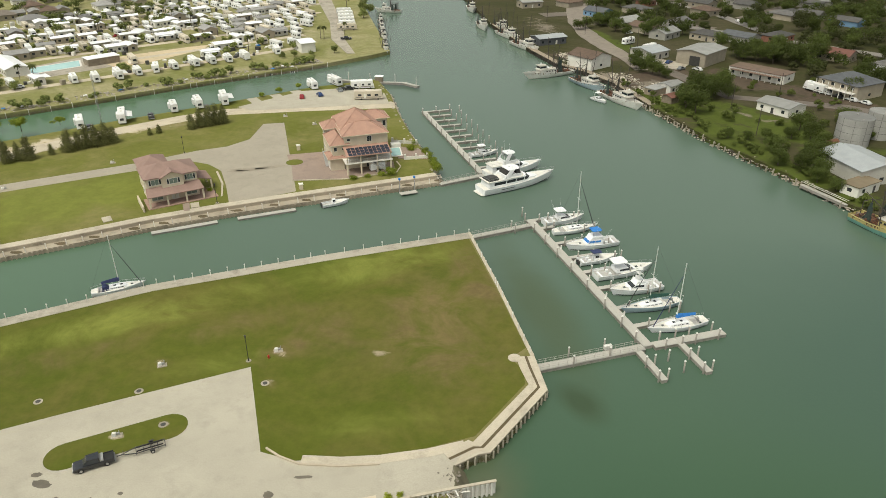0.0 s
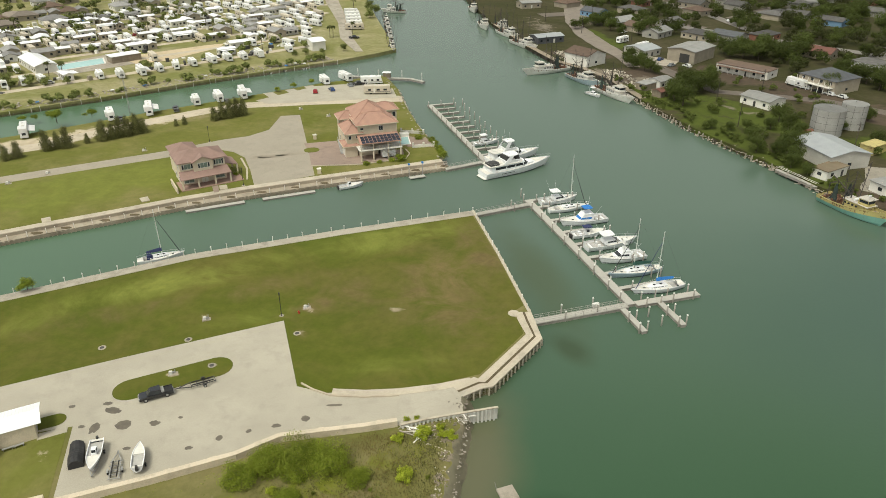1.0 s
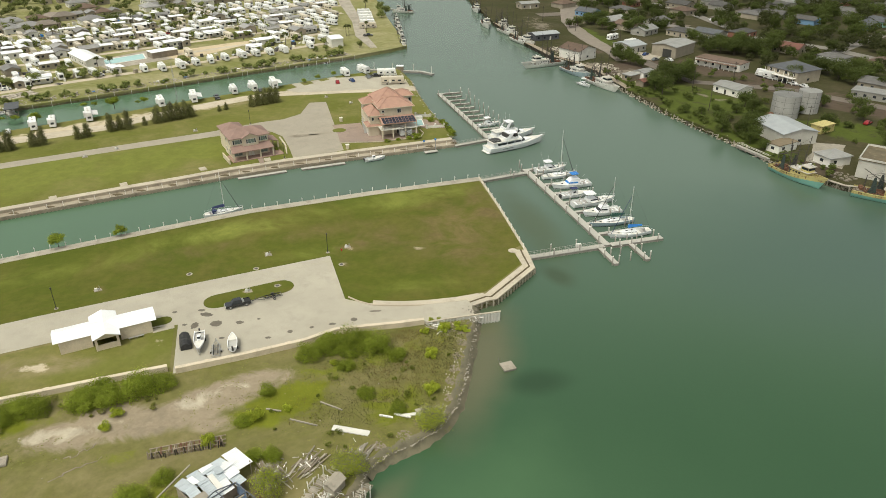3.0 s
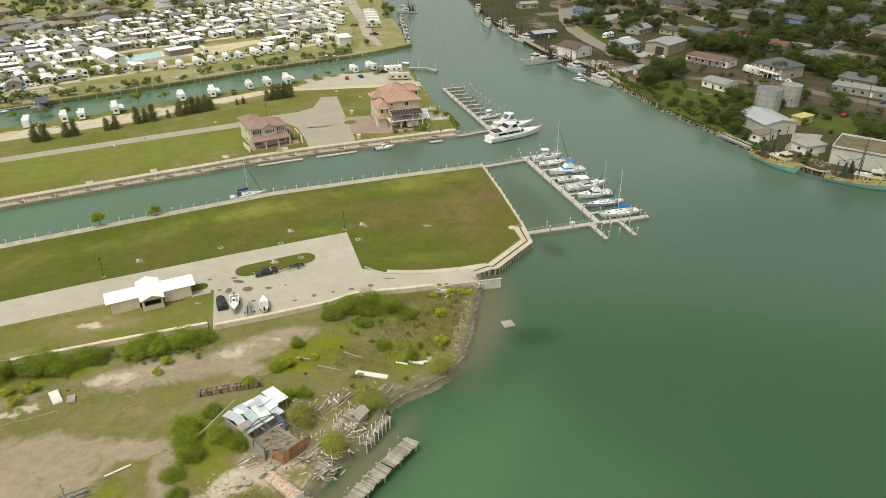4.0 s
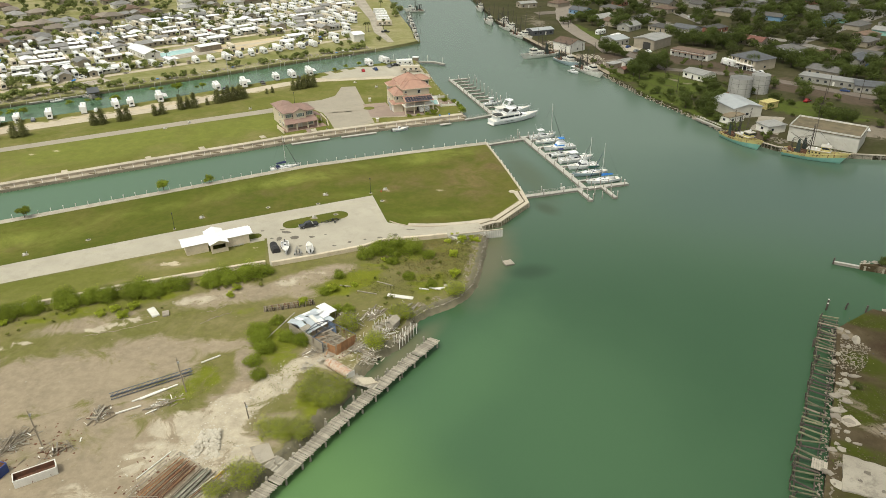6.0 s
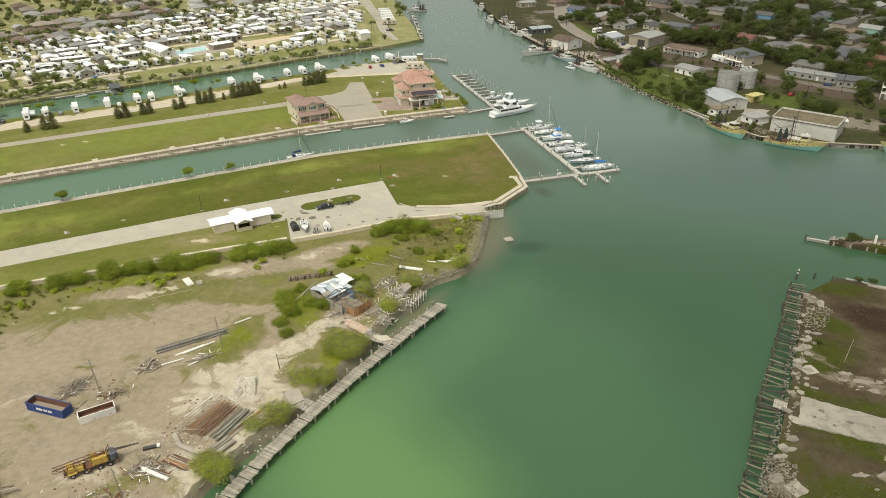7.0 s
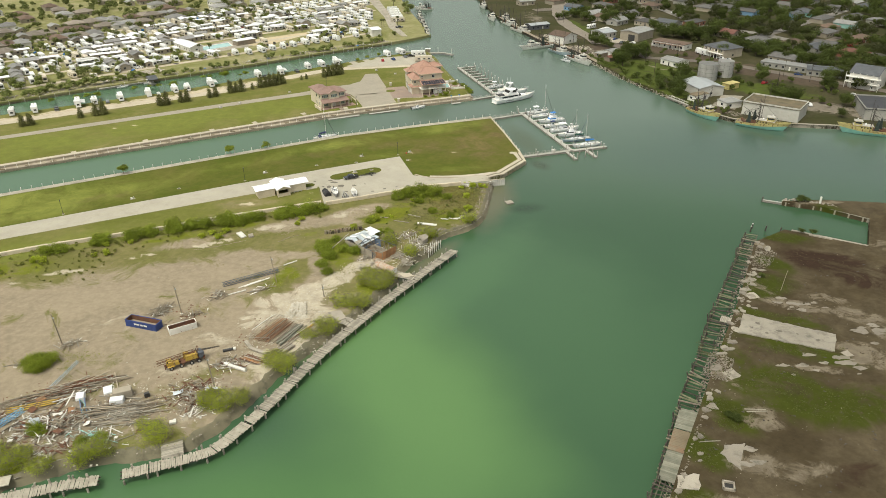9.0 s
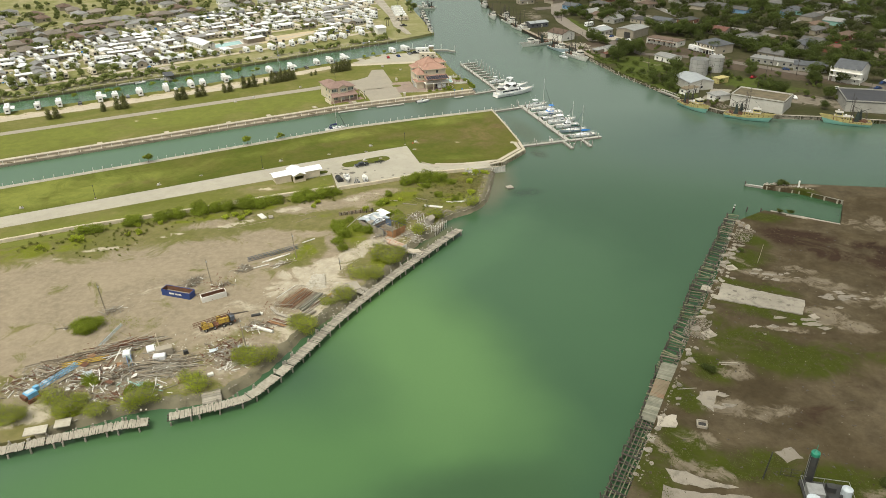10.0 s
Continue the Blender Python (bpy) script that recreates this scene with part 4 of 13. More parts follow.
def frame_top(parent, x, y, z, L, w, h, mat, name="hardtop", thick=0.12, round_=True):
    """A flat top on four thin posts."""
    t = Mesh()
    k = 0.12 * min(L, w)
    poly = [(-L / 2 + k, -w / 2), (L / 2 - k, -w / 2), (L / 2, -w / 2 + k), (L / 2, w / 2 - k), (L / 2 - k, w / 2), (-L / 2 + k, w / 2), (-L / 2, w / 2 - k), (-L / 2, -w / 2 + k)]
    t.prism([(x + px, y + py) for px, py in poly], z + h, z + h + thick)
    o = part(name, t, mat, parent)
    for sx in (-1, 1):
        for sy in (-1, 1):
            part("post", Mesh().tube((x + sx * L * 0.42, y + sy * w * 0.43, z), (x + sx * L * 0.38, y + sy * w * 0.40, z + h), 0.03, n=6), "chrome", o)
    return o


def outboard(parent, x, n=1):
    for i in range(n):
        y = (i - (n - 1) / 2) * 0.7
        o = part("outboard_motor", Mesh().box(x, y, 0.1, 0.35, 0.35, 0.6).box(x - 0.1, y, 0.65, 0.6, 0.42, 0.5, taper=0.8), "dark", parent, "dark outboard motor")


def motor_boat(label, m, L=11.0, B=3.6, F=1.25, style="express", top="white", hullmat="white", name="motor_boat", group="boats at the dock", canvas=None):
    boat = thing(name, label, "boat", m, group)
    cock = {"express": 0.36, "fly": 0.36, "open": 0.5, "sport": 0.42}[style]
    r = build_hull(boat, L, B, F, hullmat, cockpit=cock)
    if style == "express":
        part("cabin", cabin_block(L * 0.44, B * 0.72, 0.95, L * 0.07, F * 0.98, 0.55, 0.02), "white", boat, smooth=False)
        part("windscreen", window_band(L * 0.44, B * 0.72, 0.95, L * 0.07, F * 0.98, 0.55, 0.02), "glass", boat)
        frame_top(boat, -L * 0.08, 0, F * 1.0, L * 0.26, B * 0.75, 2.4, top)
    elif style == "fly":
        part("cabin", cabin_block(L * 0.36, B * 0.8, 1.25, L * 0.02, F * 0.9, 0.25, 0.03), "white", boat)
        part("window", window_band(L * 0.36, B * 0.8, 1.25, L * 0.02, F * 0.9, 0.25, 0.03), canvas or "glass", boat)
        part("flybridge", cabin_block(L * 0.26, B * 0.7, 0.75, -L * 0.02, F * 0.9 + 1.25, 0.2, 0.0, -0.08), "white", boat)
        frame_top(boat, -L * 0.03, 0, F * 0.9 + 1.9, L * 0.2, B * 0.62, 1.5, top, "canopy")
    elif style == "sport":
        part("cabin", cabin_block(L * 0.36, B * 0.78, 1.15, L * 0.06, F * 0.95, 0.45, 0.03), "white", boat)
        part("window", window_band(L * 0.36, B * 0.78, 1.15, L * 0.06, F * 0.95, 0.45, 0.03), "glass", boat)
        part("flybridge", cabin_block(L * 0.2, B * 0.62, 0.6, -L * 0.01, F * 0.95 + 1.15, 0.2, 0.0, -0.05), "white", boat)
        t = Mesh()
        for s in (-1, 1):
            t.tube((-L * 0.1, s * B * 0.3, F + 1.0), (-L * 0.02, s * B * 0.16, F + 4.4), 0.045, n=6)
            t.tube((L * 0.08, s * B * 0.3, F + 1.0), (0, s * B * 0.16, F + 4.4), 0.045, n=6)
        for z in (2.2, 3.2, 4.3):
            t.box(-L * 0.01, 0, F + z, L * 0.09, B * 0.36, 0.06)
        part("tuna_tower", t, "alu", boat, "white tube lookout tower")
    else:
        part("console", cabin_block(L * 0.16, B * 0.42, 1.3, -L * 0.02, F * 0.6, 0.2, 0.05), "white", boat)
        part("windscreen", window_band(L * 0.16, B * 0.42, 1.3, -L * 0.02, F * 0.6, 0.2, 0.05, lo=0.55, hi=0.98), "glass", boat)
        if top:
            frame_top(boat, -L * 0.04, 0, F * 0.6, L * 0.26, B * 0.6, 2.1, top, "canopy")
        outboard(boat, -L / 2 - 0.15, 2)
    ru = Mesh()
    for i in range(len(r) - 1):
        for e in (0, -1):
            ru.beam(Vector(r[i][e]) - Vector((0, 0, 0.1)), Vector(r[i + 1][e]) - Vector((0, 0, 0.1)), 0.09, 0.07)
    part("rub_rail", ru, "sole", boat)
    if L > 8:
        for x in (-0.24, 0.02, 0.2):
            part("fender", Mesh().tube((L * x, -B * 0.52, 0.25), (L * x, -B * 0.52, 0.95), 0.13, n=8), "white" if x else "navy", boat)
        part("cockpit_seat", Mesh().box(-L * 0.41, 0, F * 0.35, 0.55, B * 0.62, 0.5).box(-L * 0.25, B * 0.2, F * 0.35, 0.6, 0.6, 0.9).box(-L * 0.25, -B * 0.2, F * 0.35, 0.6, 0.6, 0.9), "white", boat)
        part("antenna", Mesh().tube((0, B * 0.25, F + 1.6), (-0.5, B * 0.3, F + 5.2), 0.02, 0.01, 4), "alu", boat)
    if style != "open":
        part("bow_rail", bow_rail(r), "chrome", boat)
        for s in (-1, 1):
            part("outrigger", Mesh().tube((-L * 0.1, s * B * 0.38, F + 0.5), (-L * 0.22, s * B * 0.85, F + 4.6), 0.025, 0.012, 5), "alu", boat, "thin fishing outrigger pole")
        hb = Mesh()
        hb.box(L * 0.28, 0, F * 1.12, 0.6, 0.6, 0.06)
        part("hatch", hb, "glass", boat)
    return boat


def sail_boat(label, m, L=11.0, B=3.3, F=1.1, hullmat="white", cover="bluecanvas", deck="deckwhite", stay="line", mast=14.0, group="boats at the dock", dodger=None):
    boat = thing("sail_boat", label, "sailboat", m, group)
    r = build_hull(boat, L, B, F, hullmat, stern=0.55, rise=0.22, cockpit=0.28, deck=deck, fine=1.9, rake=0.08, cock_lo=0.08)
    part("coachroof", cabin_block(L * 0.40, B * 0.56, 0.5, L * 0.06, F * 0.98, 0.25, 0.03, 0.15), "white", boat)
    pw = Mesh()
    for s in (-1, 1):
        for i in range(4):
            x = -L * 0.09 + i * L * 0.075
            pw.box(x, s * (B * 0.255 - 0.016 * i), F * 0.98 + 0.16, 0.62, 0.03, 0.16)
    part("window", pw, "glass", boat)
    ht = Mesh()
    for x in (-0.02, 0.12, 0.32):
        ht.box(L * x, 0, F * 0.98 + (0.5 if x < 0.2 else 0.16), 0.55, 0.5, 0.06)
    part("hatch", ht, "glass", boat)
    mx = L * 0.08
    part("mast", Mesh().tube((mx, 0, F), (mx - 0.15, 0, mast), 0.10, 0.07, 8).tube((mx - 0.05, -1.0, mast * 0.55), (mx - 0.05, 1.0, mast * 0.55), 0.03, n=5), "alu", boat)
    part("boom", Mesh().tube((mx, 0, F + 1.5), (mx - L * 0.38, 0, F + 1.45), 0.07, n=6), "alu", boat)
    if cover:
        c = []
        for i in range(6):
            u = i / 5
            x, h, w = mx + 0.1 - L * 0.36 * u, 0.75 - 0.5 * u, 0.28 - 0.1 * u
            c.append([(x, -w, F + 1.45), (x, -w * 0.6, F + 1.6 + h * 0.5), (x, 0, F + 1.65 + h), (x, w * 0.6, F + 1.6 + h * 0.5), (x, w, F + 1.45)])
        part("sail_cover", Mesh().loft(c), cover, boat)
    part("forestay", Mesh().tube((L * 0.5, 0, F * 1.2), (mx + 0.05, 0, mast * 0.82), 0.10, 0.05, 6), stay, boat, "furled jib on the forestay")
    w = Mesh()
    for s in (-1, 1):
        w.tube((mx - 0.2, s * B * 0.47, F), (mx - 0.12, 0, mast * 0.98), 0.012, n=4)
    w.tube((-L * 0.5, 0, F), (mx - 0.15, 0, mast), 0.012, n=4)
    part("rigging", w, "line", boat)
    part("rail", bow_rail(r, 0.6, 0.0), "chrome", boat)
    if dodger:
        part("dodger", cabin_block(1.6, B * 0.6, 0.9, -L * 0.2, F, 0.4, 0.1), dodger, boat)
    part("wheel_pedestal", Mesh().tube((-L * 0.34, 0, F * 0.6), (-L * 0.34, 0, F * 1.4), 0.1, n=6).box(-L * 0.34, 0, F * 1.15, 0.06, 0.8, 0.5), "chrome", boat)
    return boat


def berth(p, q, flip=False):
    """The pose of a boat that lies from stern p to bow q."""
    if flip:
        p, q = q, p
    return pose((p[0] + q[0]) / 2, (p[1] + q[1]) / 2, 0, 0, 0, heading(p, q)), math.hypot(q[0] - p[0], q[1] - p[1])


def slip(k, out=2.0, length=11.0, bow_out=True):
    """A berth beside the main dock, k metres down its spine."""
    a = SP0 + SU * k + SV * out
    b = a + SV * length
    return berth(a, b, not bow_out)[0]


motor_boat("white cabin cruiser with a white hardtop moored at the dock", slip(2.6, 2.4, 11), 10.4, 3.6, 1.25, "express")
sail_boat("small white sailing boat with a bare mast at the dock", slip(8.4, 2.6, 11.4), 11.0, 3.3, 1.05, cover=None, mast=16.2)
motor_boat("white sport fisher with bright blue canvas and a flybridge", slip(17.2, 3.0, 12.4, False), 12.4, 3.9, 1.35, "fly", "bluecanvas", canvas="bluecanvas")
motor_boat("white fishing boat with a navy canvas canopy", slip(24.3, 2.0, 9.2), 9.0, 3.0, 1.1, "open", "navy")
motor_boat("white express cruiser with a broad hardtop", slip(31.2, 2.6, 13), 13.0, 4.1, 1.35, "express")
motor_boat("white sport fisher with a tube lookout tower", slip(38.6, 3.2, 11.2, False), 11.2, 3.9, 1.3, "sport")
sail_boat("pale blue sailing boat with a dark green sail cover", slip(45.6, 2.0, 13.0, False), 12.6, 3.5, 1.15, "bluehull", "greencanvas", "deckwhite", mast=14.5)
sail_boat("white sailing boat with a blue sail cover and dark stripe", slip(53.6, 3.4, 12.4, False), 12.0, 3.6, 1.2, "white", "bluecanvas", mast=14.8, stay="navy")
sail_boat("white sailing sloop with navy canvas tied to the canal quay", pose(-70.4, 134.0, 0, 0, 0, 24), 10.0, 3.2, 1.1, "white", "navy", mast=13.5, group="", dodger="navy")


def plan_ring(x0, x1, w, z, nose, n=7):
    """A deckhouse outline at one height: square aft, rounded forward."""
    front = [(x1 - nose + nose * math.cos(a), w / 2 * math.sin(a), z) for a in [-PI / 2 + PI * k / (n - 1) for k in range(n)]]
    return [(x0, -w / 2 * 0.96, z)] + front + [(x0, w / 2 * 0.96, z)]


def deckhouse(x0, x1, w, h, z, nose, front, back, side, lo=0.0, hi=1.0, out=0.0):
    """A deckhouse with raked ends, or a band of it between two heights standing proud."""
    rings = []
    for k in (lo, hi):
        rings.append(plan_ring(x0 + back * k - out, x1 - front * k + out, w - 2 * side * k + 2 * out, z + h * k, nose))
    return Mesh().loft(rings)


def motor_yacht(label, m, L, B, F, tower=False):
    boat = thing("motor_yacht", label, "yacht", m)
    r = build_hull(boat, L, B, F, "white", cockpit=0.0, rise=0.32)
    part("swim_platform", Mesh().prism([(-L * 0.5, -B * 0.40), (-L * 0.535, -B * 0.34), (-L * 0.535, B * 0.34), (-L * 0.5, B * 0.40)], 0.25, 0.42), "deckwhite", boat)
    x0, x1 = -L * 0.43, L * 0.20
    part("saloon", deckhouse(x0, x1, B * 0.84, 1.75, F, B * 0.35, L * 0.07, 0.2, 0.14), "white", boat)
    part("window", deckhouse(x0 + L * 0.07, x1, B * 0.84, 1.75, F, B * 0.35, L * 0.07, 0.0, 0.14, 0.36, 0.80, 0.025), "glass", boat)
    for k in (-0.20, -0.06, 0.06):
        for sd in (-1, 1):
            part("window_post", Mesh().beam((L * k, sd * B * 0.425, F + 0.55), (L * k + 0.25, sd * B * 0.405, F + 1.5), 0.16, 0.1), "white", boat)
    part("trunk_cabin", deckhouse(x1 - L * 0.06, x1 + L * 0.13, B * 0.56, 0.55, F + 0.15, B * 0.26, L * 0.05, 0.0, 0.12), "white", boat)
    part("windscreen", deckhouse(x1 - L * 0.10, x1 - L * 0.008, B * 0.70, 1.0, F + 0.72, B * 0.32, L * 0.05, 0.0, 0.2), "glass", boat, "raked dark windscreen")
    part("upper_deck", Mesh().loft([plan_ring(-L * 0.45, L * 0.10, B * 0.88, F + 1.75, B * 0.4), plan_ring(-L * 0.45, L * 0.095, B * 0.88, F + 1.90, B * 0.4)]), "deckwhite", boat)
    part("flybridge", deckhouse(-L * 0.20, L * 0.08, B * 0.74, 0.85, F + 1.9, B * 0.34, L * 0.02, 0.0, -0.05), "white", boat)
    part("fly_seats", Mesh().box(-L * 0.03, 0, F + 2.75, L * 0.10, B * 0.44, 0.14).box(-L * 0.14, 0, F + 2.75, L * 0.05, B * 0.5, 0.3), "deckwhite", boat)
    zt = F + (4.9 if tower else 4.2)
    if tower:
        part("enclosure", deckhouse(-L * 0.17, L * 0.06, B * 0.64, 1.1, F + 2.7, B * 0.3, L * 0.03, 0.1, 0.1), "paleglass", boat, "clear vinyl enclosure")
    else:
        for nm, a, b in (("enclosure", -L * 0.185, -L * 0.075), ("enclosure", -L * 0.045, L * 0.05)):
            part(nm, deckhouse(a, b, B * 0.68, 1.25, F + 2.7, B * 0.16, L * 0.02, 0.15, 0.22), "dark", boat, "black canvas enclosure")
        part("deck_cover", Mesh().loft([plan_ring(-L * 0.425, -L * 0.26, B * 0.66, F + 1.9, 0.8), plan_ring(-L * 0.415, -L * 0.27, B * 0.56, F + 2.35, 0.7), plan_ring(-L * 0.38, -L * 0.30, B * 0.30, F + 2.6, 0.4)]), "dark", boat, "black canvas cover on the aft deck")
    for sd in (-1, 1):
        part("arch_leg", Mesh().loft([[(-L * 0.24, sd * B * 0.40, F + 1.9), (-L * 0.16, sd * B * 0.40, F + 1.9), (-L * 0.16, sd * B * 0.36, F + 1.9), (-L * 0.24, sd * B * 0.36, F + 1.9)], [(-L * 0.12, sd * B * 0.34, zt), (-L * 0.06, sd * B * 0.34, zt), (-L * 0.06, sd * B * 0.30, zt), (-L * 0.12, sd * B * 0.30, zt)]]), "white", boat)
    part("hardtop", Mesh().loft([plan_ring(-L * 0.16, L * 0.03, B * 0.70, zt - 0.06, B * 0.25), plan_ring(-L * 0.155, L * 0.02, B * 0.64, zt + 0.12, B * 0.22)]), "white", boat)
    part("radar_dome", Mesh().tube((-L * 0.09, 0, zt + 0.1), (-L * 0.09, 0, zt + 0.4), 0.35, 0.25, 12), "white", boat)
    for sd in (-1, 1):
        part("antenna", Mesh().tube((-L * 0.10, sd * B * 0.3, zt), (-L * 0.12, sd * B * 0.31, zt + 3.2), 0.035, 0.02, 5), "alu", boat)
    rl = Mesh()
    for sd in (-1, 1):
        rl.beam((-L * 0.44, sd * B * 0.42, F + 2.75), (-L * 0.20, sd * B * 0.42, F + 2.75), 0.05)
        for k in range(5):
            rl.beam((-L * 0.44 + k * L * 0.06, sd * B * 0.42, F + 1.9), (-L * 0.44 + k * L * 0.06, sd * B * 0.42, F + 2.75), 0.04)
    rl.beam((-L * 0.44, -B * 0.42, F + 2.75), (-L * 0.44, B * 0.42, F + 2.75), 0.05)
    part("deck_rail", rl, "chrome", boat)
    part("rail", bow_rail(r, 0.8, 0.40), "chrome", boat)
    for sd in (-1, 1):
        part("rub_stripe", Mesh().box(-L * 0.18, sd * B * 0.492, F * 0.60, L * 0.20, 0.04, 0.14), "boot", boat)
    part("anchor_pulpit", Mesh().box(L * 0.515, 0, F * 1.33, L * 0.05, 0.5, 0.12), "white", boat)
    return boat


motor_yacht("large white two-deck motor yacht with dark windows", pose(20.6, 192.0, 0, 0, 0, 29), 23.4, 6.0, 2.0)
motor_yacht("white flybridge motor yacht behind the larger one", pose(20.6, 202.6, 0, 0, 0, 27), 18.0, 5.0, 1.8, True)
motor_boat("small white boat with a mast at the far dock", pose(12.8, 217.2, 0, 0, 0, 23), 9.0, 3.0, 1.0, "express", group="")

# ================= seawalls, walks and roads of the two lots =================
M.update({
    "quaygrey": concrete_material("grey_quay_walk", (0.40, 0.365, 0.30), (0.33, 0.30, 0.245), stain=0.45),
    "drivestain": paint("brown_damp_stain", (0.25, 0.215, 0.165), (0.30, 0.26, 0.20), 0.7, 0.8, 4, coord="World"),
    "stain": paint("dark_wet_stain", (0.10, 0.085, 0.065), (0.14, 0.12, 0.09), 0.6, 0.8, 4, coord="World"),
    "block": concrete_material("tan_block_wall", (0.66, 0.57, 0.44), (0.57, 0.49, 0.37)),
    "blackcloth": paint("black_tarpaulin", (0.018, 0.018, 0.02), (0.035, 0.034, 0.033), 0.7, 1.2, 4, relief=0.5),
    "carblack": paint("black_car_paint", (0.012, 0.014, 0.018), (0.02, 0.022, 0.026), 0.22, 0.8, 4, relief=0, coat=0.5),
    "rubber": paint("black_rubber", (0.02, 0.02, 0.02), None, 0.9, 2, 8),
    "galv": paint("galvanised_steel", (0.42, 0.42, 0.41), (0.34, 0.34, 0.33), 0.5, 1, 8, metal=0.5),
    "rust": paint("rusted_steel", (0.17, 0.075, 0.04), (0.11, 0.055, 0.035), 0.9, 1.2, 6, wear=(0.24, 0.15, 0.10)),
    "postblack": paint("black_lamp_post", (0.02, 0.022, 0.02), None, 0.6, 1, 6),
    "solar": paint("dark_solar_panel", (0.03, 0.035, 0.05), (0.045, 0.05, 0.07), 0.25, 0.6, 3, relief=0),
    "pool": paint("pool_water", (0.33, 0.56, 0.55), (0.38, 0.60, 0.58), 0.15, 0.3, 2, relief=0.1),
    "curb": paint("pale_stone_curb", (0.46, 0.40, 0.31), (0.40, 0.34, 0.26), 0.9, 0.8, 6, coord="World"),
    "brick_rose": paint("rose_paver", (0.33, 0.22, 0.18), (0.27, 0.18, 0.145), 0.85, 0.7, 5, vary=0.15),
    "red": paint("red_paint", (0.45, 0.03, 0.02), None, 0.5, 1, 6),
    "bed": ground_material("planting_bed", (0.10, 0.085, 0.05), (0.13, 0.10, 0.06), (0.16, 0.12, 0.08), (0.2, 0.15, 0.1), (0.3, 0.25, 0.2)),
})


def wall_run(name, line, label, face="cap", z0=-1.5, z1=1.85, thick=0.35, batten=1.25, batten_w=0.28, battens=True, side=-1, cap=0.0, cap_mat="cap"):
    """A bulkhead along a line: panels with proud upright piles on the water side and an optional cap beam."""
    w = thing(name, label, "seawall", kind="structure")
    for i in range(len(line) - 1):
        m, d = frame_of(line[i], line[i + 1])
        p = part("panel", Mesh().box(d / 2, -side * thick / 2, z0, d, thick, z1 - z0), face, w)
        p.matrix_basis = m
        if battens:
            b = Mesh()
            k = batten / 2
            while k < d:
                b.box(k, side * batten_w / 2, z0, batten_w, batten_w, z1 - z0 - 0.12 + random.uniform(-0.03, 0.03))
                k += batten
            part("batten_piles", b, face, p)
        if cap:
            part("cap", Mesh().box(d / 2, -side * (cap / 2 - 0.35), z1, d + 0.1, cap, 0.16), cap_mat, p)
    return w


def walk_strip(name, line, w0, w1, mat, label, z=1.86):
    return single(name, Mesh().prism(ribbon(line, w0, w1), z - 0.3, z), mat, label, "walkway", kind="structure")


# near lot: canal side, east side, ramp
wall_run("seawall_canal", CANAL_S, "concrete canal bulkhead", batten=2.0, side=1)
walk_strip("walk_canal", CANAL_S, -3.0, 0.05, "quaygrey", "pale concrete quay walk along the canal", 1.9)
_e = EAST_WALL[:3]
wall_run("seawall_dock", _e, "thin concrete seawall with small posts", batten=2.0, side=1)
walk_strip("walk_dock", _e, -0.6, 0.1, "cap", "narrow concrete seawall cap", 1.95)
_e = EAST_WALL[2:]
wall_run("seawall_corner", _e, "concrete seawall with proud upright piles", batten=1.4, batten_w=0.26, side=1, z1=1.6)
walk_strip("walk_corner", _e, -1.3, 0.1, "cap", "outer concrete seawall walk", 1.86)
walk_strip("bed_corner", _e, -1.75, -1.25, "bed", "planting strip between two walks", 1.88)
walk_strip("walk_inner", _e, -3.3, -1.75, "cap", "inner curved concrete walk", 1.93)
single("walk_nook", Mesh().prism([(13.0 + 1.0 * math.cos(a * PI / 8) * 1.2, 107.3 + 1.2 * math.sin(a * PI / 8)) for a in range(16)], 1.6, 1.94), "cap", "rounded concrete lookout in the walk", "walkway", kind="structure")
_curb = [(-27.2, 84.4), (-24.8, 82.6), (-21.5, 81.0), (-15.6, 80.6), (-9.5, 81.0), (-2.0, 82.4), (3.6, 84.2)]
walk_strip("curb_ramp", _curb[:5], -0.35, -0.05, "curb", "low stone curb round the lawn", 2.05)
walk_strip("walk_ramp", _curb[2:], -0.05, 1.75, "cap", "pale walk between the lawn and the ramp", 1.9)
single("boat_ramp", Mesh().add([(-4, 81.2, 1.84), (-5.2, 75.6, 1.84), (6.5, 77.6, -1.2), (5.2, 82.4, -1.2)], [(0, 1, 2, 3)]), "concrete", "wet concrete boat ramp into the channel", "ramp", kind="structure")
paving("ramp_apron", [(-10, 81.2), (-6, 81.8), (-2, 82.6), (3.4, 83.6), (1.5, 80.5), (1.3, 79.2), (1.8, 78.0), (1.6, 76.6), (1.2, 75.5), (-3, 74.6), (-8.6, 72.8), (-10, 73.6)], "concrete", "worn concrete apron at the boat ramp", z=1.84)
wall_run("ramp_wall", [(-8.8, 72.5), (-4.7, 73.9), (-0.4, 75.0), (7.6, 76.9)], "pale ribbed sheet wall beside the ramp", "whitewall", batten=0.72, batten_w=0.34, side=-1, z1=2.55, thick=0.2, cap=0.45)

# block wall behind the parking lot and along the verge
LOT_WALL = [(-9.4, 73.2), (-15, 71.9), (-28.2, 69.6), (-34.3, 65.5), (-46.8, 60.2), (-58.3, 55.9)]
VERGE_WALL = [(-60.2, 56.6), (-75.8, 51), (-95.5, 43.6), (-109.7, 37.2), (-145.1, 24), (-300, -48)]
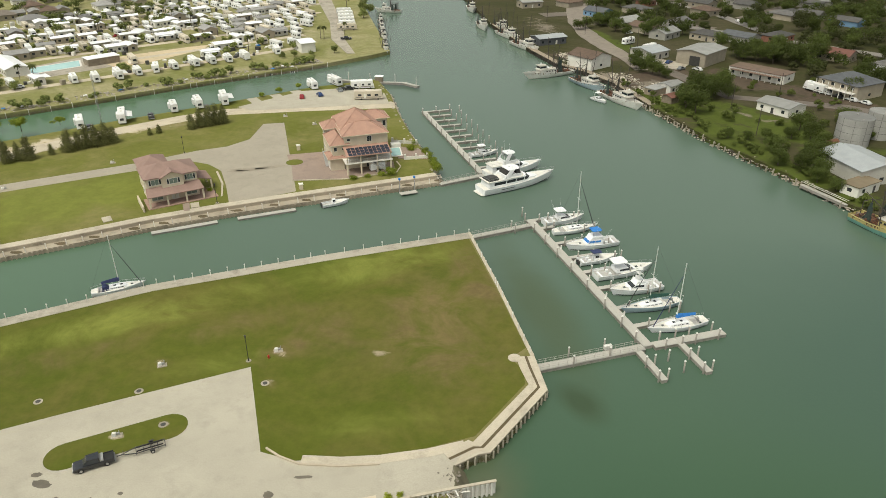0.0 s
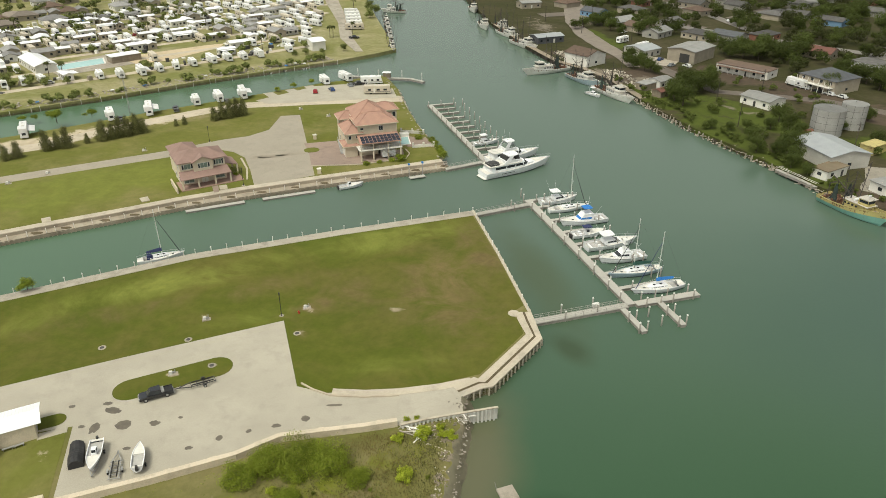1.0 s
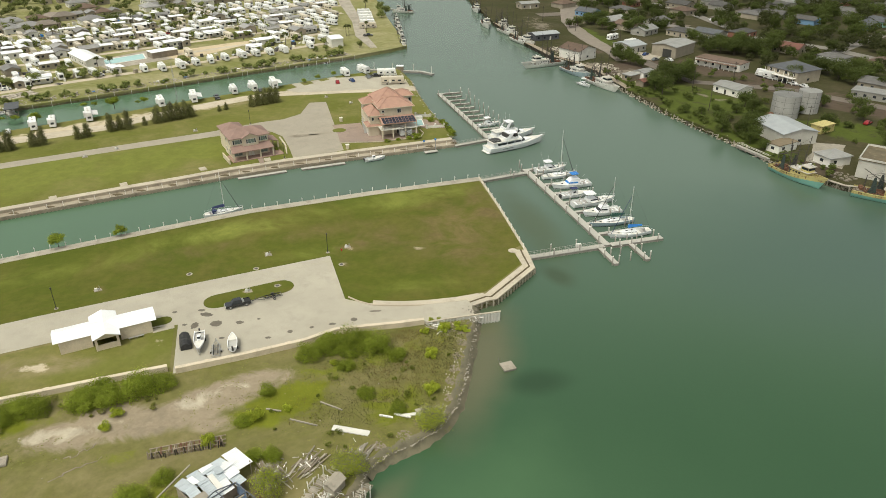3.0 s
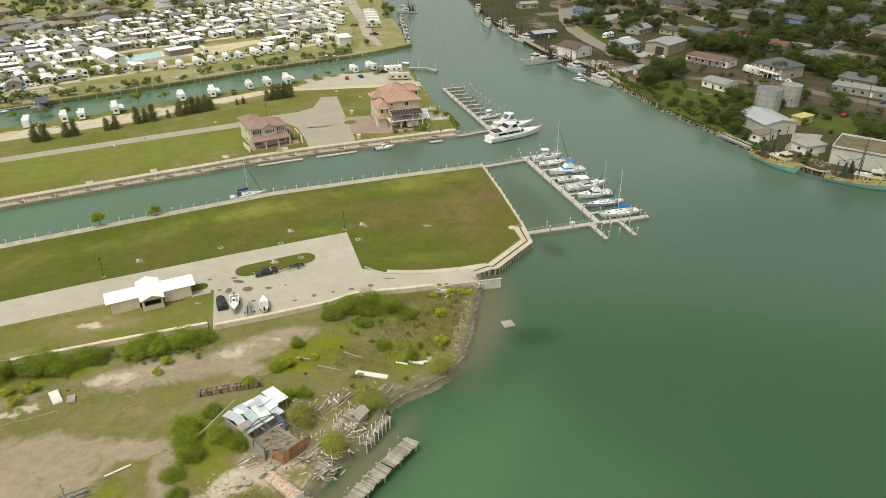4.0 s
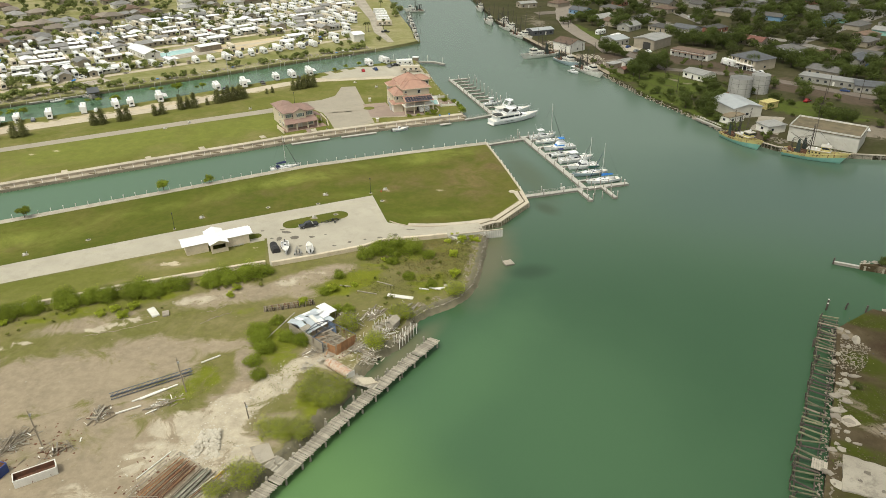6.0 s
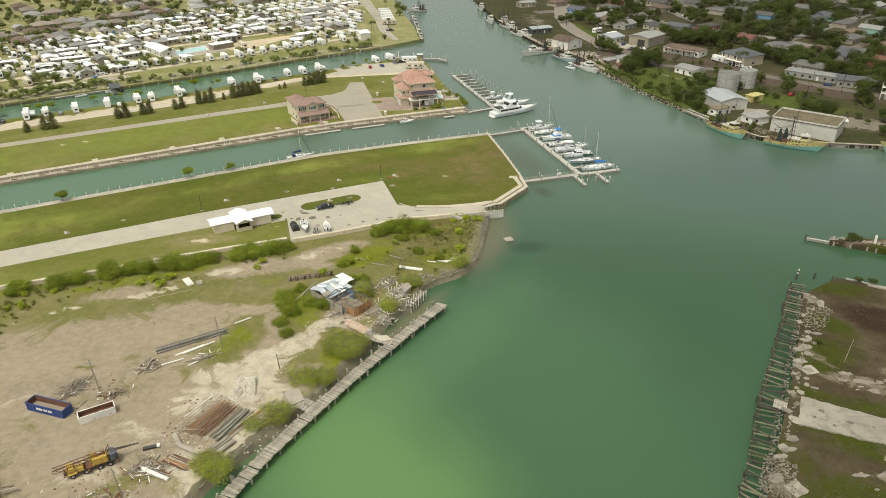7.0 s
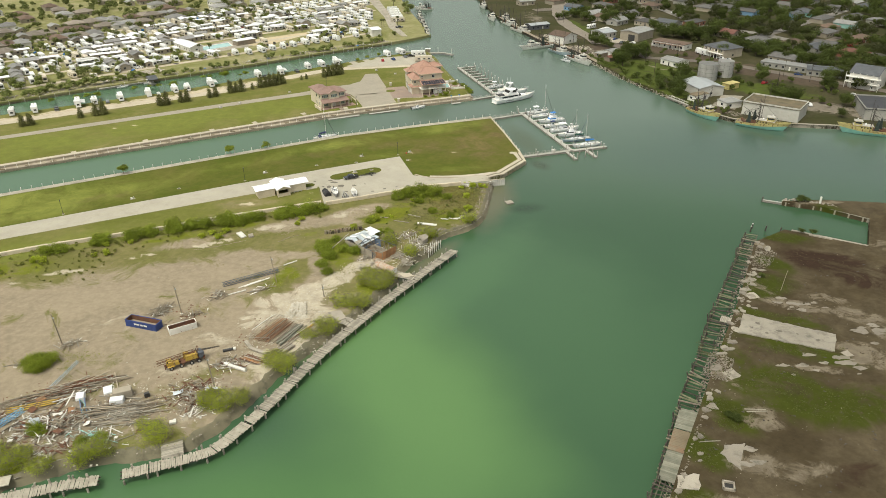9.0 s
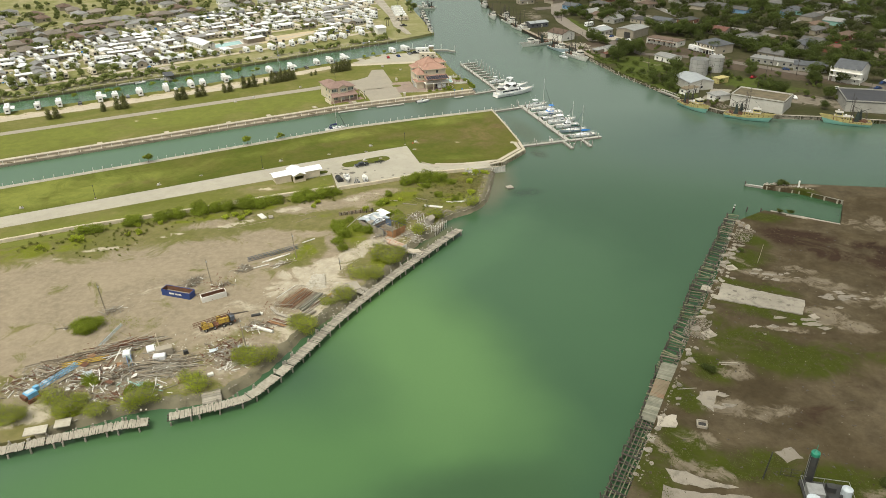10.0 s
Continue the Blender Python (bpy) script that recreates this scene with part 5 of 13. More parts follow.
for nm, ln in (("lot_wall", LOT_WALL), ("verge_wall", VERGE_WALL)):
    w = thing(nm, "low tan concrete block wall with square posts", "wall", kind="structure")
    for i in range(len(ln) - 1):
        m, d = frame_of(ln[i], ln[i + 1])
        p = part("panel", Mesh().box(d / 2, 0, 1.5, d, 0.9, 1.55), "block", w)
        p.matrix_basis = m
        n = max(1, round(d / 9))
        for k in range(n):
            part("post", Mesh().box((k + 0.5) * d / n, 0, 1.5, 1.0, 1.0, 1.62), "block", p)

# grass island and verge tongue in the lot
def tongue(name, a, b, r, label, z=1.86):
    h = math.atan2(b[1] - a[1], b[0] - a[0])
    pts = [(b[0] + r * math.cos(h + t), b[1] + r * math.sin(h + t)) for t in [(-0.5 + k / 10) * PI for k in range(11)]]
    pts += [(a[0] + r * math.cos(h + t), a[1] + r * math.sin(h + t)) for t in [(0.5 + k / 10) * PI for k in range(11)]]
    return land(name, pts, "lawn", label, 1.0, z=z, deep=0, sand=[blob(-45, 89.6, 1.1, 0.8, 0, 0.8), blob(-51.4, 87.0, 1.3, 1.0, 0, 0.8)])


tongue("grass_island", (-57.6, 82.6), (-44.0, 89.2), 3.0, "rounded grass island in the concrete lot")
tongue("grass_tongue", (-78, 69.5), (-67.0, 74.6), 1.6, "rounded end of the grass verge")
paving("pavilion_path", [(-68.6, 71.0), (-64.3, 73.0), (-63.8, 71.6), (-67.8, 69.6)], "concrete", "short concrete path", z=1.86)


def stain_patch(x, y, r, ry=None, turn=0):
    ry = ry or r * 0.6
    pts = []
    for k in range(18):
        a = 2 * PI * k / 18
        f = 1 + 0.35 * noise.noise(Vector((x + 2 * math.cos(a), y + 2 * math.sin(a), 3)))
        px, py = r * f * math.cos(a), ry * f * math.sin(a)
        c, s = math.cos(radians(turn)), math.sin(radians(turn))
        pts.append((x + px * c - py * s, y + px * s + py * c))
    return single("stain", Mesh().prism(pts, 1.8, 1.826), "stain", "dark damp stain on the pale concrete", "stain", group="stains in the lot", kind="structure")


for x, y, r, ry in ((-60, 78.8, 0.8, 0.5), (-58.4, 77, 1.5, 0.8), (-55.2, 73.4, 1.3, 1.1), (-59.7, 72.6, 0.8, 1.3), (-50.1, 73.8, 0.9, 0.7), (-62, 72.9, 0.6, 0.4), (-57.3, 68, 1.1, 0.9), (-52.5, 67.8, 0.6, 0.4), (-42.6, 67.9, 0.6, 0.4),
                    (-38.3, 70.2, 0.6, 0.6), (-65.9, 78, 0.6, 0.4), (-46.2, 75.2, 0.4, 0.3), (-33.9, 71.8, 0.5, 0.4), (-29.6, 73.1, 0.8, 0.5), (-25, 74.9, 0.7, 0.8), (-20.5, 78.3, 1.5, 0.3)):
    stain_patch(x, y, r, ry, random.uniform(-20, 40))


# ---- small fittings ----
_bm = Mesh().tube((0, 0, 0), (0, 0, 1.15), 0.09, 0.08, 8)
_bm.k = 1
_bollard_me = _bm.tube((0, 0, 1.15), (0, 0, 1.4), 0.14, 0.10, 8).data("quay_light_post", ["whitewall", "pilecap"])


def bollard(x, y, z=1.9):
    return single("quay_light_post", _bollard_me, None, "slim pale quay post with a white lamp head", "post", pose(x, y, z), "quay light posts")


for ln, st in ((CANAL_S[1:5], 3.7), (CANAL_S[4:], 4.5), (EAST_WALL[:3], 4.0)):
    ins = offset_line(ln, -0.5)
    for i in range(len(ins) - 1):
        for x, y in along(ins[i], ins[i + 1], st, 1.0):
            bollard(x, y)


def street_lamp(x, y, h=5.6, lean=0):
    t = thing("street_lamp", "black lamp post with a lantern head beside the road", "street lamp", pose(x, y, 1.8, lean, lean * 0.5), "street lamps")
    part("base", Mesh().tube((0, 0, 0), (0, 0, 0.7), 0.16, 0.1, 8), "postblack", t)
    part("pole", Mesh().tube((0, 0, 0.7), (0, 0, h - 0.6), 0.07, 0.055, 8), "postblack", t)
    part("lantern", Mesh().tube((0, 0, h - 0.6), (0, 0, h - 0.1), 0.12, 0.2, 6).tube((0, 0, h - 0.1), (0, 0, h + 0.1), 0.22, 0.03, 6), "dark", t, "black lantern with pale glass")
    single("lamp_footing", Mesh().tube((0, 0, 0), (0, 0, 0.08), 0.5, 0.5, 10), "slab", "round concrete footing in the grass", "footing", pose(x, y, 1.82), kind="structure")


for x, y in ((-93.4, 79.6), (-35.3, 106.6), (-150.8, 50.2), (-60.2, 176.4), (-81, 214.5)):
    street_lamp(x, y)


def utility_box(x, y, rz=0):
    t = thing("utility_box", "pale utility pedestal on a concrete pad in the grass", "utility box", pose(x, y, 1.83, 0, 0, rz), "utility boxes")
    part("pad", Mesh().box(0, 0, 0, 1.7, 1.1, 0.12), "slab", t)
    part("cabinet", Mesh().box(-0.35, 0, 0.12, 0.6, 0.5, 0.6, taper=0.95), "whitewall", t)
    part("valve_box", Mesh().box(0.15, 0.25, 0.12, 0.4, 0.35, 0.3), "galv", t)
    part("post", Mesh().tube((0.45, 0, 0.12), (0.45, 0, 1.1), 0.07, n=8), "galv", t)


for x, y in ((-87.3, 87.6), (-50.5, 105.2), (-30.5, 109.6), (-51.4, 87.0), (-131, 63), (-175, 42), (-122, 185.8), (-100, 206), (-56.5, 252), (-130, 178), (-44.6, 243)):
    utility_box(x, y, random.uniform(10, 40))
for x, y in ((-30.9, 100.1), (-67.9, 95.3), (-45, 89.6), (-117, 72.5), (-52, 98)):
    t = thing("manhole_cover", "grey round manhole cover set in a concrete ring", "manhole", pose(x, y, 1.84), "manhole covers", "structure")
    part("ring", Mesh().tube((0, 0, 0), (0, 0, 0.06), 0.75, 0.75, 16), "slab", t)
    part("lid", Mesh().tube((0, 0, 0.06), (0, 0, 0.09), 0.42, 0.42, 16), "dark", t)
t = thing("fire_hydrant", "red fire hydrant in the grass", "hydrant", pose(-31.8, 107.4, 1.82))
part("barrel", Mesh().tube((0, 0, 0), (0, 0, 0.6), 0.16, 0.15, 10).tube((0, 0, 0.6), (0, 0, 0.8), 0.17, 0.05, 10), "red", t)
part("outlet", Mesh().tube((-0.28, 0, 0.45), (0.28, 0, 0.45), 0.08, n=8), "red", t)


# ---- vehicles and trailers ----
def wheel(parent, x, y, r=0.38, w=0.26):
    s = 1 if y > 0 else -1
    t = part("wheel", Mesh().tube((x, y - s * w / 2, r), (x, y + s * w / 2, r), r, r, 14), "rubber", parent)
    part("rim", Mesh().tube((x, y + s * w * 0.45, r), (x, y + s * (w / 2 + 0.02), r), r * 0.6, r * 0.5, 10), "galv", t)


def car_body(L, W, hood=0.9, z=0.32):
    prof = [(-L / 2, z), (-L / 2, z + 0.5), (-L / 2 + 0.08, hood - 0.02), (L / 2 - 0.35, hood - 0.1), (L / 2, hood - 0.25), (L / 2, z)]
    ring = lambda y, k: [(x * k, y, zz) for x, zz in prof]
    return Mesh().loft([ring(-W / 2, 0.985), ring(-W / 2 + 0.12, 1), ring(W / 2 - 0.12, 1), ring(W / 2, 0.985)])


def pickup(label, m, paintmat="carblack", L=5.7, W=1.95, group=""):
    t = thing("pickup_truck", label, "truck", m, group)
    body = Mesh()
    prof = [(-L / 2, 0.45), (-L / 2, 1.0), (-L * 0.12, 1.0), (L * 0.2, 1.02), (L * 0.45, 0.95), (L / 2, 0.8), (L / 2, 0.42)]
    body.loft([[(x, y, z) for x, z in prof] for y in (-W / 2, W / 2)])
    part("body", body, paintmat, t)
    part("cab", cabin_block(L * 0.44, W * 0.92, 0.78, L * 0.05, 1.0, 0.28, 0.05, 0.14), paintmat, t)
    part("window", window_band(L * 0.44, W * 0.92, 0.78, L * 0.05, 1.0, 0.28, 0.05, 0.14, 0.1, 0.85, 0.015, 0.07), "glass", t)
    bed = Mesh().box(-L * 0.335, 0, 1.0, L * 0.31, W * 0.8, 0.02)
    part("bed_liner", bed, "rubber", t)
    rails = Mesh()
    for s in (-1, 1):
        rails.box(-L * 0.335, s * W * 0.46, 1.0, L * 0.32, 0.1, 0.12)
    rails.box(-L * 0.495, 0, 0.7, 0.06, W * 0.9, 0.4)
    part("bed_rails", rails, paintmat, t)
    part("toolbox", Mesh().box(-L * 0.2, 0, 1.02, 0.5, W * 0.86, 0.3), "galv", t, "bright aluminium tool box")
    part("bumper", Mesh().box(L / 2 + 0.03, 0, 0.45, 0.16, W * 0.95, 0.25).box(-L / 2 - 0.05, 0, 0.45, 0.16, W * 0.95, 0.2), "galv", t)
    for s in (-1, 1):
        part("headlight", Mesh().box(L / 2 - 0.02, s * W * 0.38, 0.72, 0.08, 0.3, 0.16), "deckwhite", t)
        part("mirror", Mesh().box(L * 0.17, s * (W / 2 + 0.1), 1.15, 0.1, 0.22, 0.2), paintmat, t)
    for x in (-L * 0.31, L * 0.32):
        for y in (-W / 2 + 0.1, W / 2 - 0.1):
            wheel(t, x, y, 0.4, 0.26)
    return t


def car(label, m, mat, L=4.6, W=1.8, tall=0.62, group="", name="car"):
    t = thing(name, label, "car", m, group)
    part("body", car_body(L, W), mat, t)
    part("cabin", cabin_block(L * 0.58, W * 0.9, tall, -L * 0.06, 0.86, 0.26, 0.1, 0.18), mat, t)
    part("window", window_band(L * 0.58, W * 0.9, tall, -L * 0.06, 0.86, 0.26, 0.1, 0.18, 0.08, 0.82, 0.015, 0.04), "glass", t)
    part("rear_window", Mesh().add([(-L * 0.345 + 0.02, -W * 0.34, 0.95), (-L * 0.345 + 0.02, W * 0.34, 0.95), (-L * 0.295, W * 0.3, 0.86 + tall * 0.85), (-L * 0.295, -W * 0.3, 0.86 + tall * 0.85)], [(3, 2, 1, 0)]), "glass", t)
    for s in (-1, 1):
        part("headlight", Mesh().box(L / 2 - 0.12, s * W * 0.36, 0.62, 0.12, 0.32, 0.12), "deckwhite", t)
    for x in (-L * 0.3, L * 0.31):
        for y in (-W / 2 + 0.1, W / 2 - 0.1):
            wheel(t, x, y, 0.33, 0.22)
    return t


def boat_trailer(label, m, L=6.5, W=2.1, mat="galv", bunks=True, name="boat_trailer"):
    t = thing(name, label, "trailer", m)
    f = Mesh()
    for s in (-1, 1):
        f.beam((-L / 2, s * W * 0.32, 0.55), (L * 0.12, s * W * 0.32, 0.55), 0.12)
        f.beam((L * 0.12, s * W * 0.32, 0.55), (L * 0.42, 0, 0.5), 0.12)
    for k in range(5):
        x = -L / 2 + 0.05 + k * L * 0.15
        f.beam((x, -W * 0.45, 0.52), (x, W * 0.45, 0.52), 0.1)
    f.beam((L * 0.38, 0, 0.5), (L / 2, 0, 0.48), 0.12)
    part("frame", f, mat, t)
    if bunks:
        for s in (-1, 1):
            part("bunk", Mesh().box(-L * 0.18, s * W * 0.2, 0.62, L * 0.55, 0.14, 0.16), "rubber", t)
    part("winch_post", Mesh().beam((L * 0.36, 0, 0.5), (L * 0.36, 0, 1.2), 0.1), mat, t)
    part("axle", Mesh().beam((-L * 0.22, -W / 2, 0.35), (-L * 0.22, W / 2, 0.35), 0.1), mat, t)
    for s in (-1, 1):
        wheel(t, -L * 0.22, s * W / 2, 0.32, 0.2)
        part("fender", Mesh().box(-L * 0.22, s * W / 2, 0.68, 0.85, 0.26, 0.05), mat, t)
    return t


pickup("black pickup truck with a silver tool box in its bed", pose(-52.2, 80.7, 1.82, 0, 0, 206))
boat_trailer("empty black steel boat trailer hitched behind the truck", pose(-46.2, 83.6, 1.82, 0, 0, 206), 7.0, 2.2, "dark")
t = thing("covered_boat", "bulky object under a black tarpaulin in the lot", "covered boat", pose(-59.6, 65.9, 1.82, 0, 0, 112))
_c = []
for i in range(9):
    u = i / 8
    x, hw = -2.7 + 5.4 * u, 1.25 * (1 - 0.25 * abs(u - 0.4))
    h = 1.5 + 0.35 * math.sin(u * 7) - 0.5 * u * u
    _c.append([(x, -hw, 0.05), (x, -hw * 0.95, h * 0.55), (x, -hw * 0.4, h * 0.92), (x, 0.1, h), (x, hw * 0.5, h * 0.9), (x, hw * 0.95, h * 0.5), (x, hw, 0.05)])
part("tarpaulin", Mesh().loft(_c), "blackcloth", t)
part("rope", Mesh().beam((-2.7, 1.26, 0.4), (2.7, 1.05, 0.3), 0.04), "line", t)


def boat_on_trailer(label, m, L=6.4, B=2.2, console=True):
    t = thing("trailered_boat", label, "boat", m)
    h = new("hull_assembly")
    bpy.data.objects.remove(h)
    r = build_hull(t, L, B, 0.75, "white", cockpit=0.55, rise=0.25, cock_lo=0.05)
    for o in t.children:
        o.location.z += 0.75
    if console:
        part("console", cabin_block(1.2, 0.9, 0.9, -0.3, 1.25, 0.25, 0.05), "white", t)
        part("windscreen", window_band(1.2, 0.9, 0.9, -0.3, 1.25, 0.25, 0.05, lo=0.5, hi=0.95), "glass", t)
    part("outboard_motor", Mesh().box(-L / 2 - 0.15, 0, 0.9, 0.4, 0.4, 1.0, taper=0.8), "dark", t)
    part("trailer_frame", Mesh().beam((-L / 2, -0.6, 0.45), (L * 0.3, -0.6, 0.45), 0.12).beam((-L / 2, 0.6, 0.45), (L * 0.3, 0.6, 0.45), 0.12).beam((L * 0.3, 0.6, 0.45), (L * 0.62, 0, 0.45), 0.12).beam((L * 0.3, -0.6, 0.45), (L * 0.62, 0, 0.45), 0.12), "galv", t)
    for s in (-1, 1):
        wheel(t, -L * 0.2, s * B * 0.5, 0.32, 0.2)
    return t


boat_on_trailer("white fishing boat on a trailer in the lot", pose(-56.3, 65.2, 1.82, 0, 0, 285), 6.6)
boat_trailer("empty galvanised boat trailer parked by the wall", pose(-52.5, 63.8, 1.82, 0, 0, 105), 6.4, 2.1, "galv")
boat_on_trailer("small white flat skiff on a trailer", pose(-49.2, 64.7, 1.82, 0, 0, 105), 5.2, 1.9, False)

# ---- floating platform ----
t = thing("swim_float", "square weathered floating platform in the channel", "raft", pose(8.0, 59.6, 0, 0, 0, 20))
part("deck", Mesh().box(0, 0, 0.35, 2.7, 2.7, 0.15), "slab", t)
part("float_body", Mesh().box(0, 0, -0.4, 2.5, 2.5, 0.75), "pile", t)
part("pole", Mesh().tube((-1.2, 1.2, 0), (-1.5, 1.5, 1.8), 0.05, n=6), "pile", t)


# ================= buildings of the lots =================
def window_part(parent, x, y, z, w, h, face, frame_mat="whitewall", deep=0.1, name="window", bars=True, pane="glass"):
    """A framed window on a wall: face is the wall's outward heading in degrees."""
    o = part(name, Mesh().box(0, -deep / 2 - 0.005, -h / 2 - 0.1, w + 0.2, deep, 0.1).box(0, -deep / 2 - 0.005, h / 2, w + 0.2, deep, 0.1).box(-w / 2 - 0.05, -deep / 2 - 0.005, -h / 2, 0.1, deep, h).box(w / 2 + 0.05, -deep / 2 - 0.005, -h / 2, 0.1, deep, h), frame_mat, parent)
    o.matrix_basis = pose(x, y, z, 0, 0, face + 90)
    b = Mesh().box(0, -0.03, -h / 2, w, 0.05, h)
    part("pane", b, pane, o)
    if bars and w > 0.9:
        part("mullion", Mesh().box(0, -0.07, -h / 2, 0.06, 0.04, h), frame_mat, o)
    return o


# picnic pavilion with a long white metal roof
PAV = pose(-84.2, 62.3, 1.82, 0, 0, 27.5)
pav = thing("pavilion", "long tan block shelter with a white gabled metal roof", "pavilion", PAV)
part("wall", Mesh().box(3.1, 1.7, 0, 6.2, 4.6, 2.9), "block", pav)
part("wall", Mesh().box(14.9, 1.7, 0, 6.4, 4.6, 2.9), "block", pav)
part("back_wall", Mesh().box(9, 3.8, 0, 5.6, 0.3, 2.9), "block", pav)
part("porch_side", Mesh().box(6.9, -1.6, 0, 0.3, 2.0, 2.9), "block", pav)
part("porch_side", Mesh().box(11.1, -1.6, 0, 0.3, 2.0, 2.9), "block", pav)
part("porch_wall", Mesh().box(9.0, -2.55, 0, 4.5, 0.3, 1.25), "block", pav)
for x in (6.9, 11.1):
    part("porch_post", Mesh().box(x, -2.55, 0, 0.5, 0.5, 2.9), "block", pav)
part("porch_beam", Mesh().box(9.0, -2.55, 2.6, 4.4, 0.34, 0.36), "block", pav)
part("roof", Mesh().gable(-0.2, 18.4, 0.0, 4.2, 2.95, 0.85, 0.8, 0.1), "whiteroof", pav, "white ribbed metal roof")
part("cross_roof", Mesh().gable(6.9, 11.1, -2.7, 6.4, 2.95, 1.05, 0.65, 0.1, "y"), "whiteroof", pav)
ribs = Mesh()
for k in range(38):
    x = -0.9 + k * 0.535
    if 5.9 < x < 12.1:
        continue
    for s in (-1, 1):
        ribs.beam((x, 2.1 + s * 2.85, 3.06), (x, 2.1, 3.91), 0.04, 0.04)
part("roof_rib", ribs, "whiteroof", pav)
part("gable_panel", Mesh().add([(6.9, -2.78, 2.95), (11.1, -2.78, 2.95), (9.0, -2.78, 3.98)], [(0, 1, 2)]), "block", pav)
part("door", Mesh().box(18.13, 1.6, 0, 0.06, 1.0, 2.1), "galv", pav)
for k in (9.0, 12.4, 14.0):
    t = thing("bench", "grey park bench beside the shelter", "bench", PAV @ pose(k + 1.4, -1.4, 0, 0, 0, 5), "benches")
    part("seat", Mesh().box(0, 0, 0.42, 1.6, 0.45, 0.06), "galv", t)
    part("leg", Mesh().box(-0.6, 0, 0, 0.08, 0.4, 0.42), "galv", t)
    part("leg", Mesh().box(0.6, 0, 0, 0.08, 0.4, 0.42), "galv", t)

# ---- house lots: quay, roads, drive ----
walk_strip("boardwalk", CANAL_N, 0.0, 2.95, "quaytan", "low tan quay walk behind mooring piles", 1.05)
wall_run("seawall_houses", CANAL_N, "tan concrete quay face with close piles", "quaytan", batten=1.1, batten_w=0.35, side=-1, z1=1.0)
wall_run("retaining_wall", offset_line(CANAL_N, 2.75), "pale retaining wall above the quay walk", "quaytan", battens=False, z0=0.6, z1=1.95, thick=0.4)
walk_strip("walk_houses", offset_line(CANAL_N, 3.0), 0.0, 2.6, "cap", "broad pale concrete walk above the quay", 1.9)
for i in range(1, len(CANAL_N) - 1):
    ins = offset_line(CANAL_N, 0.35)
    for x, y in along(ins[i], ins[i + 1], 4.4, 1.5):
        bollard(x, y, 1.05)
    for x, y in along(offset_line(CANAL_N, 1.3)[i], offset_line(CANAL_N, 1.3)[i + 1], 9.5, 4):
        stain = Mesh().prism([(x + random.uniform(1.0, 1.9) * math.cos(a * PI / 5), y + random.uniform(0.5, 0.9) * math.sin(a * PI / 5)) for a in range(10)], 1.0, 1.10)
        single("planting_bed", stain, "bed", "dark planting bed on the quay walk", "planting bed", group="quay beds", kind="structure")
for x, y, h in ((-176, 113.6, 30), (-150, 128, 30), (-124, 142, 30), (-106.5, 152.6, 30), (-85.3, 166.0, 32), (-65.6, 174.6, 20)):
    t = thing("quay_steps", "pale concrete stair landing above the quay", "steps", pose(x, y, 0, 0, 0, h), "quay landings", "structure")
    part("landing", Mesh().box(0, 0.4, 0.9, 2.2, 3.2, 1.06), "cap", t)
    for k in range(4):
        part("step", Mesh().box(0, -0.15 - 0.28 * k, 1.0, 2.2, 0.28, 0.82 - 0.2 * k), "cap", t)
for a, b in (((-72.7, 161.3), (-58.0, 167.9)), ((-53.3, 169.7), (-39.2, 175.4))):
    t = thing("floating_dock", "narrow white floating dock along the quay", "dock", group="quay docks")
    deck_run(t, "deck", a, b, 1.6, 0.5, panel=3)
t = motor_boat("white centre-console fishing boat tied at the quay", pose(-29.3, 178.9, 0, 0, 0, 24), 7.0, 2.4, 0.95, "open", None, group="")
t = thing("boat_lift", "quay boat lift with two blue-topped posts", "boat lift", pose(-9.6, 186.2, 0, 0, 0, 22))
for x in (-2.2, 2.2):
    p_ = part("post", Mesh().tube((x, 1.2, -1), (x, 1.2, 4.2), 0.14, n=8), "galv", t)
    part("motor", Mesh().box(x, 1.2, 4.2, 0.5, 0.6, 0.5), "bluecanvas", p_, "blue motor cover")
part("platform", Mesh().box(0, 0, 0.4, 5.0, 1.8, 0.2), "dock", t)

paving("road_houses", [(-420, 33), (-210, 143), (-125, 188.9), (-93.3, 205.5), (-77.7, 216.6), (-69.2, 220.5), (-63.6, 227.5), (-62.6, 243.5), (-55.6, 244.8), (-45.2, 203), (-40.6, 184.3), (-56.8, 175.5), (-60.9, 188), (-65.4, 199.5), (-70.5, 204.8), (-76, 207.2), (-90, 200), (-122, 183.7), (-210, 137), (-420, 27)],
       "drive", "tan concrete road that widens to a broad driveway", z=1.82)
GRAV = [(-420, 52), (-250, 143), (-135.3, 207), (-123.5, 219), (-110.3, 231.6), (-90.4, 247), (-78.2, 254), (-50, 258.5), (-17.6, 262.5)]
paving("lane", GRAV + offset_line(GRAV, 7.4)[::-1], "gravel", "pale gravel lane behind the house lots", z=1.83)
paving("trailer_lot", [(-76.7, 263.7), (-70.3, 259.5), (-47.2, 263.3), (-20.2, 268), (-23.2, 282.5), (-41.9, 289), (-56, 285.5)], "concrete", "pale concrete trailer lot with cracks", z=1.85)
for x, y in ((-71.5, 271), (-63.5, 276), (-56.5, 281.5)):
    paving("trailer_pad", [(x - 4.5, y + 3.4), (x - 1.0, y + 5.4), (x + 3.5, y - 1.6), (x, y - 3.6)], "concrete", "concrete trailer pad in the grass", z=1.84)
paving("forecourt", [(-48.6, 212.8), (-37.9, 215.4), (-34.5, 204), (-28, 204), (-15, 207), (-14.0, 199), (-27.9, 193.4), (-42.9, 192.2), (-45.3, 203)], "paver", "rose brick paver forecourt of the large house", z=1.86)
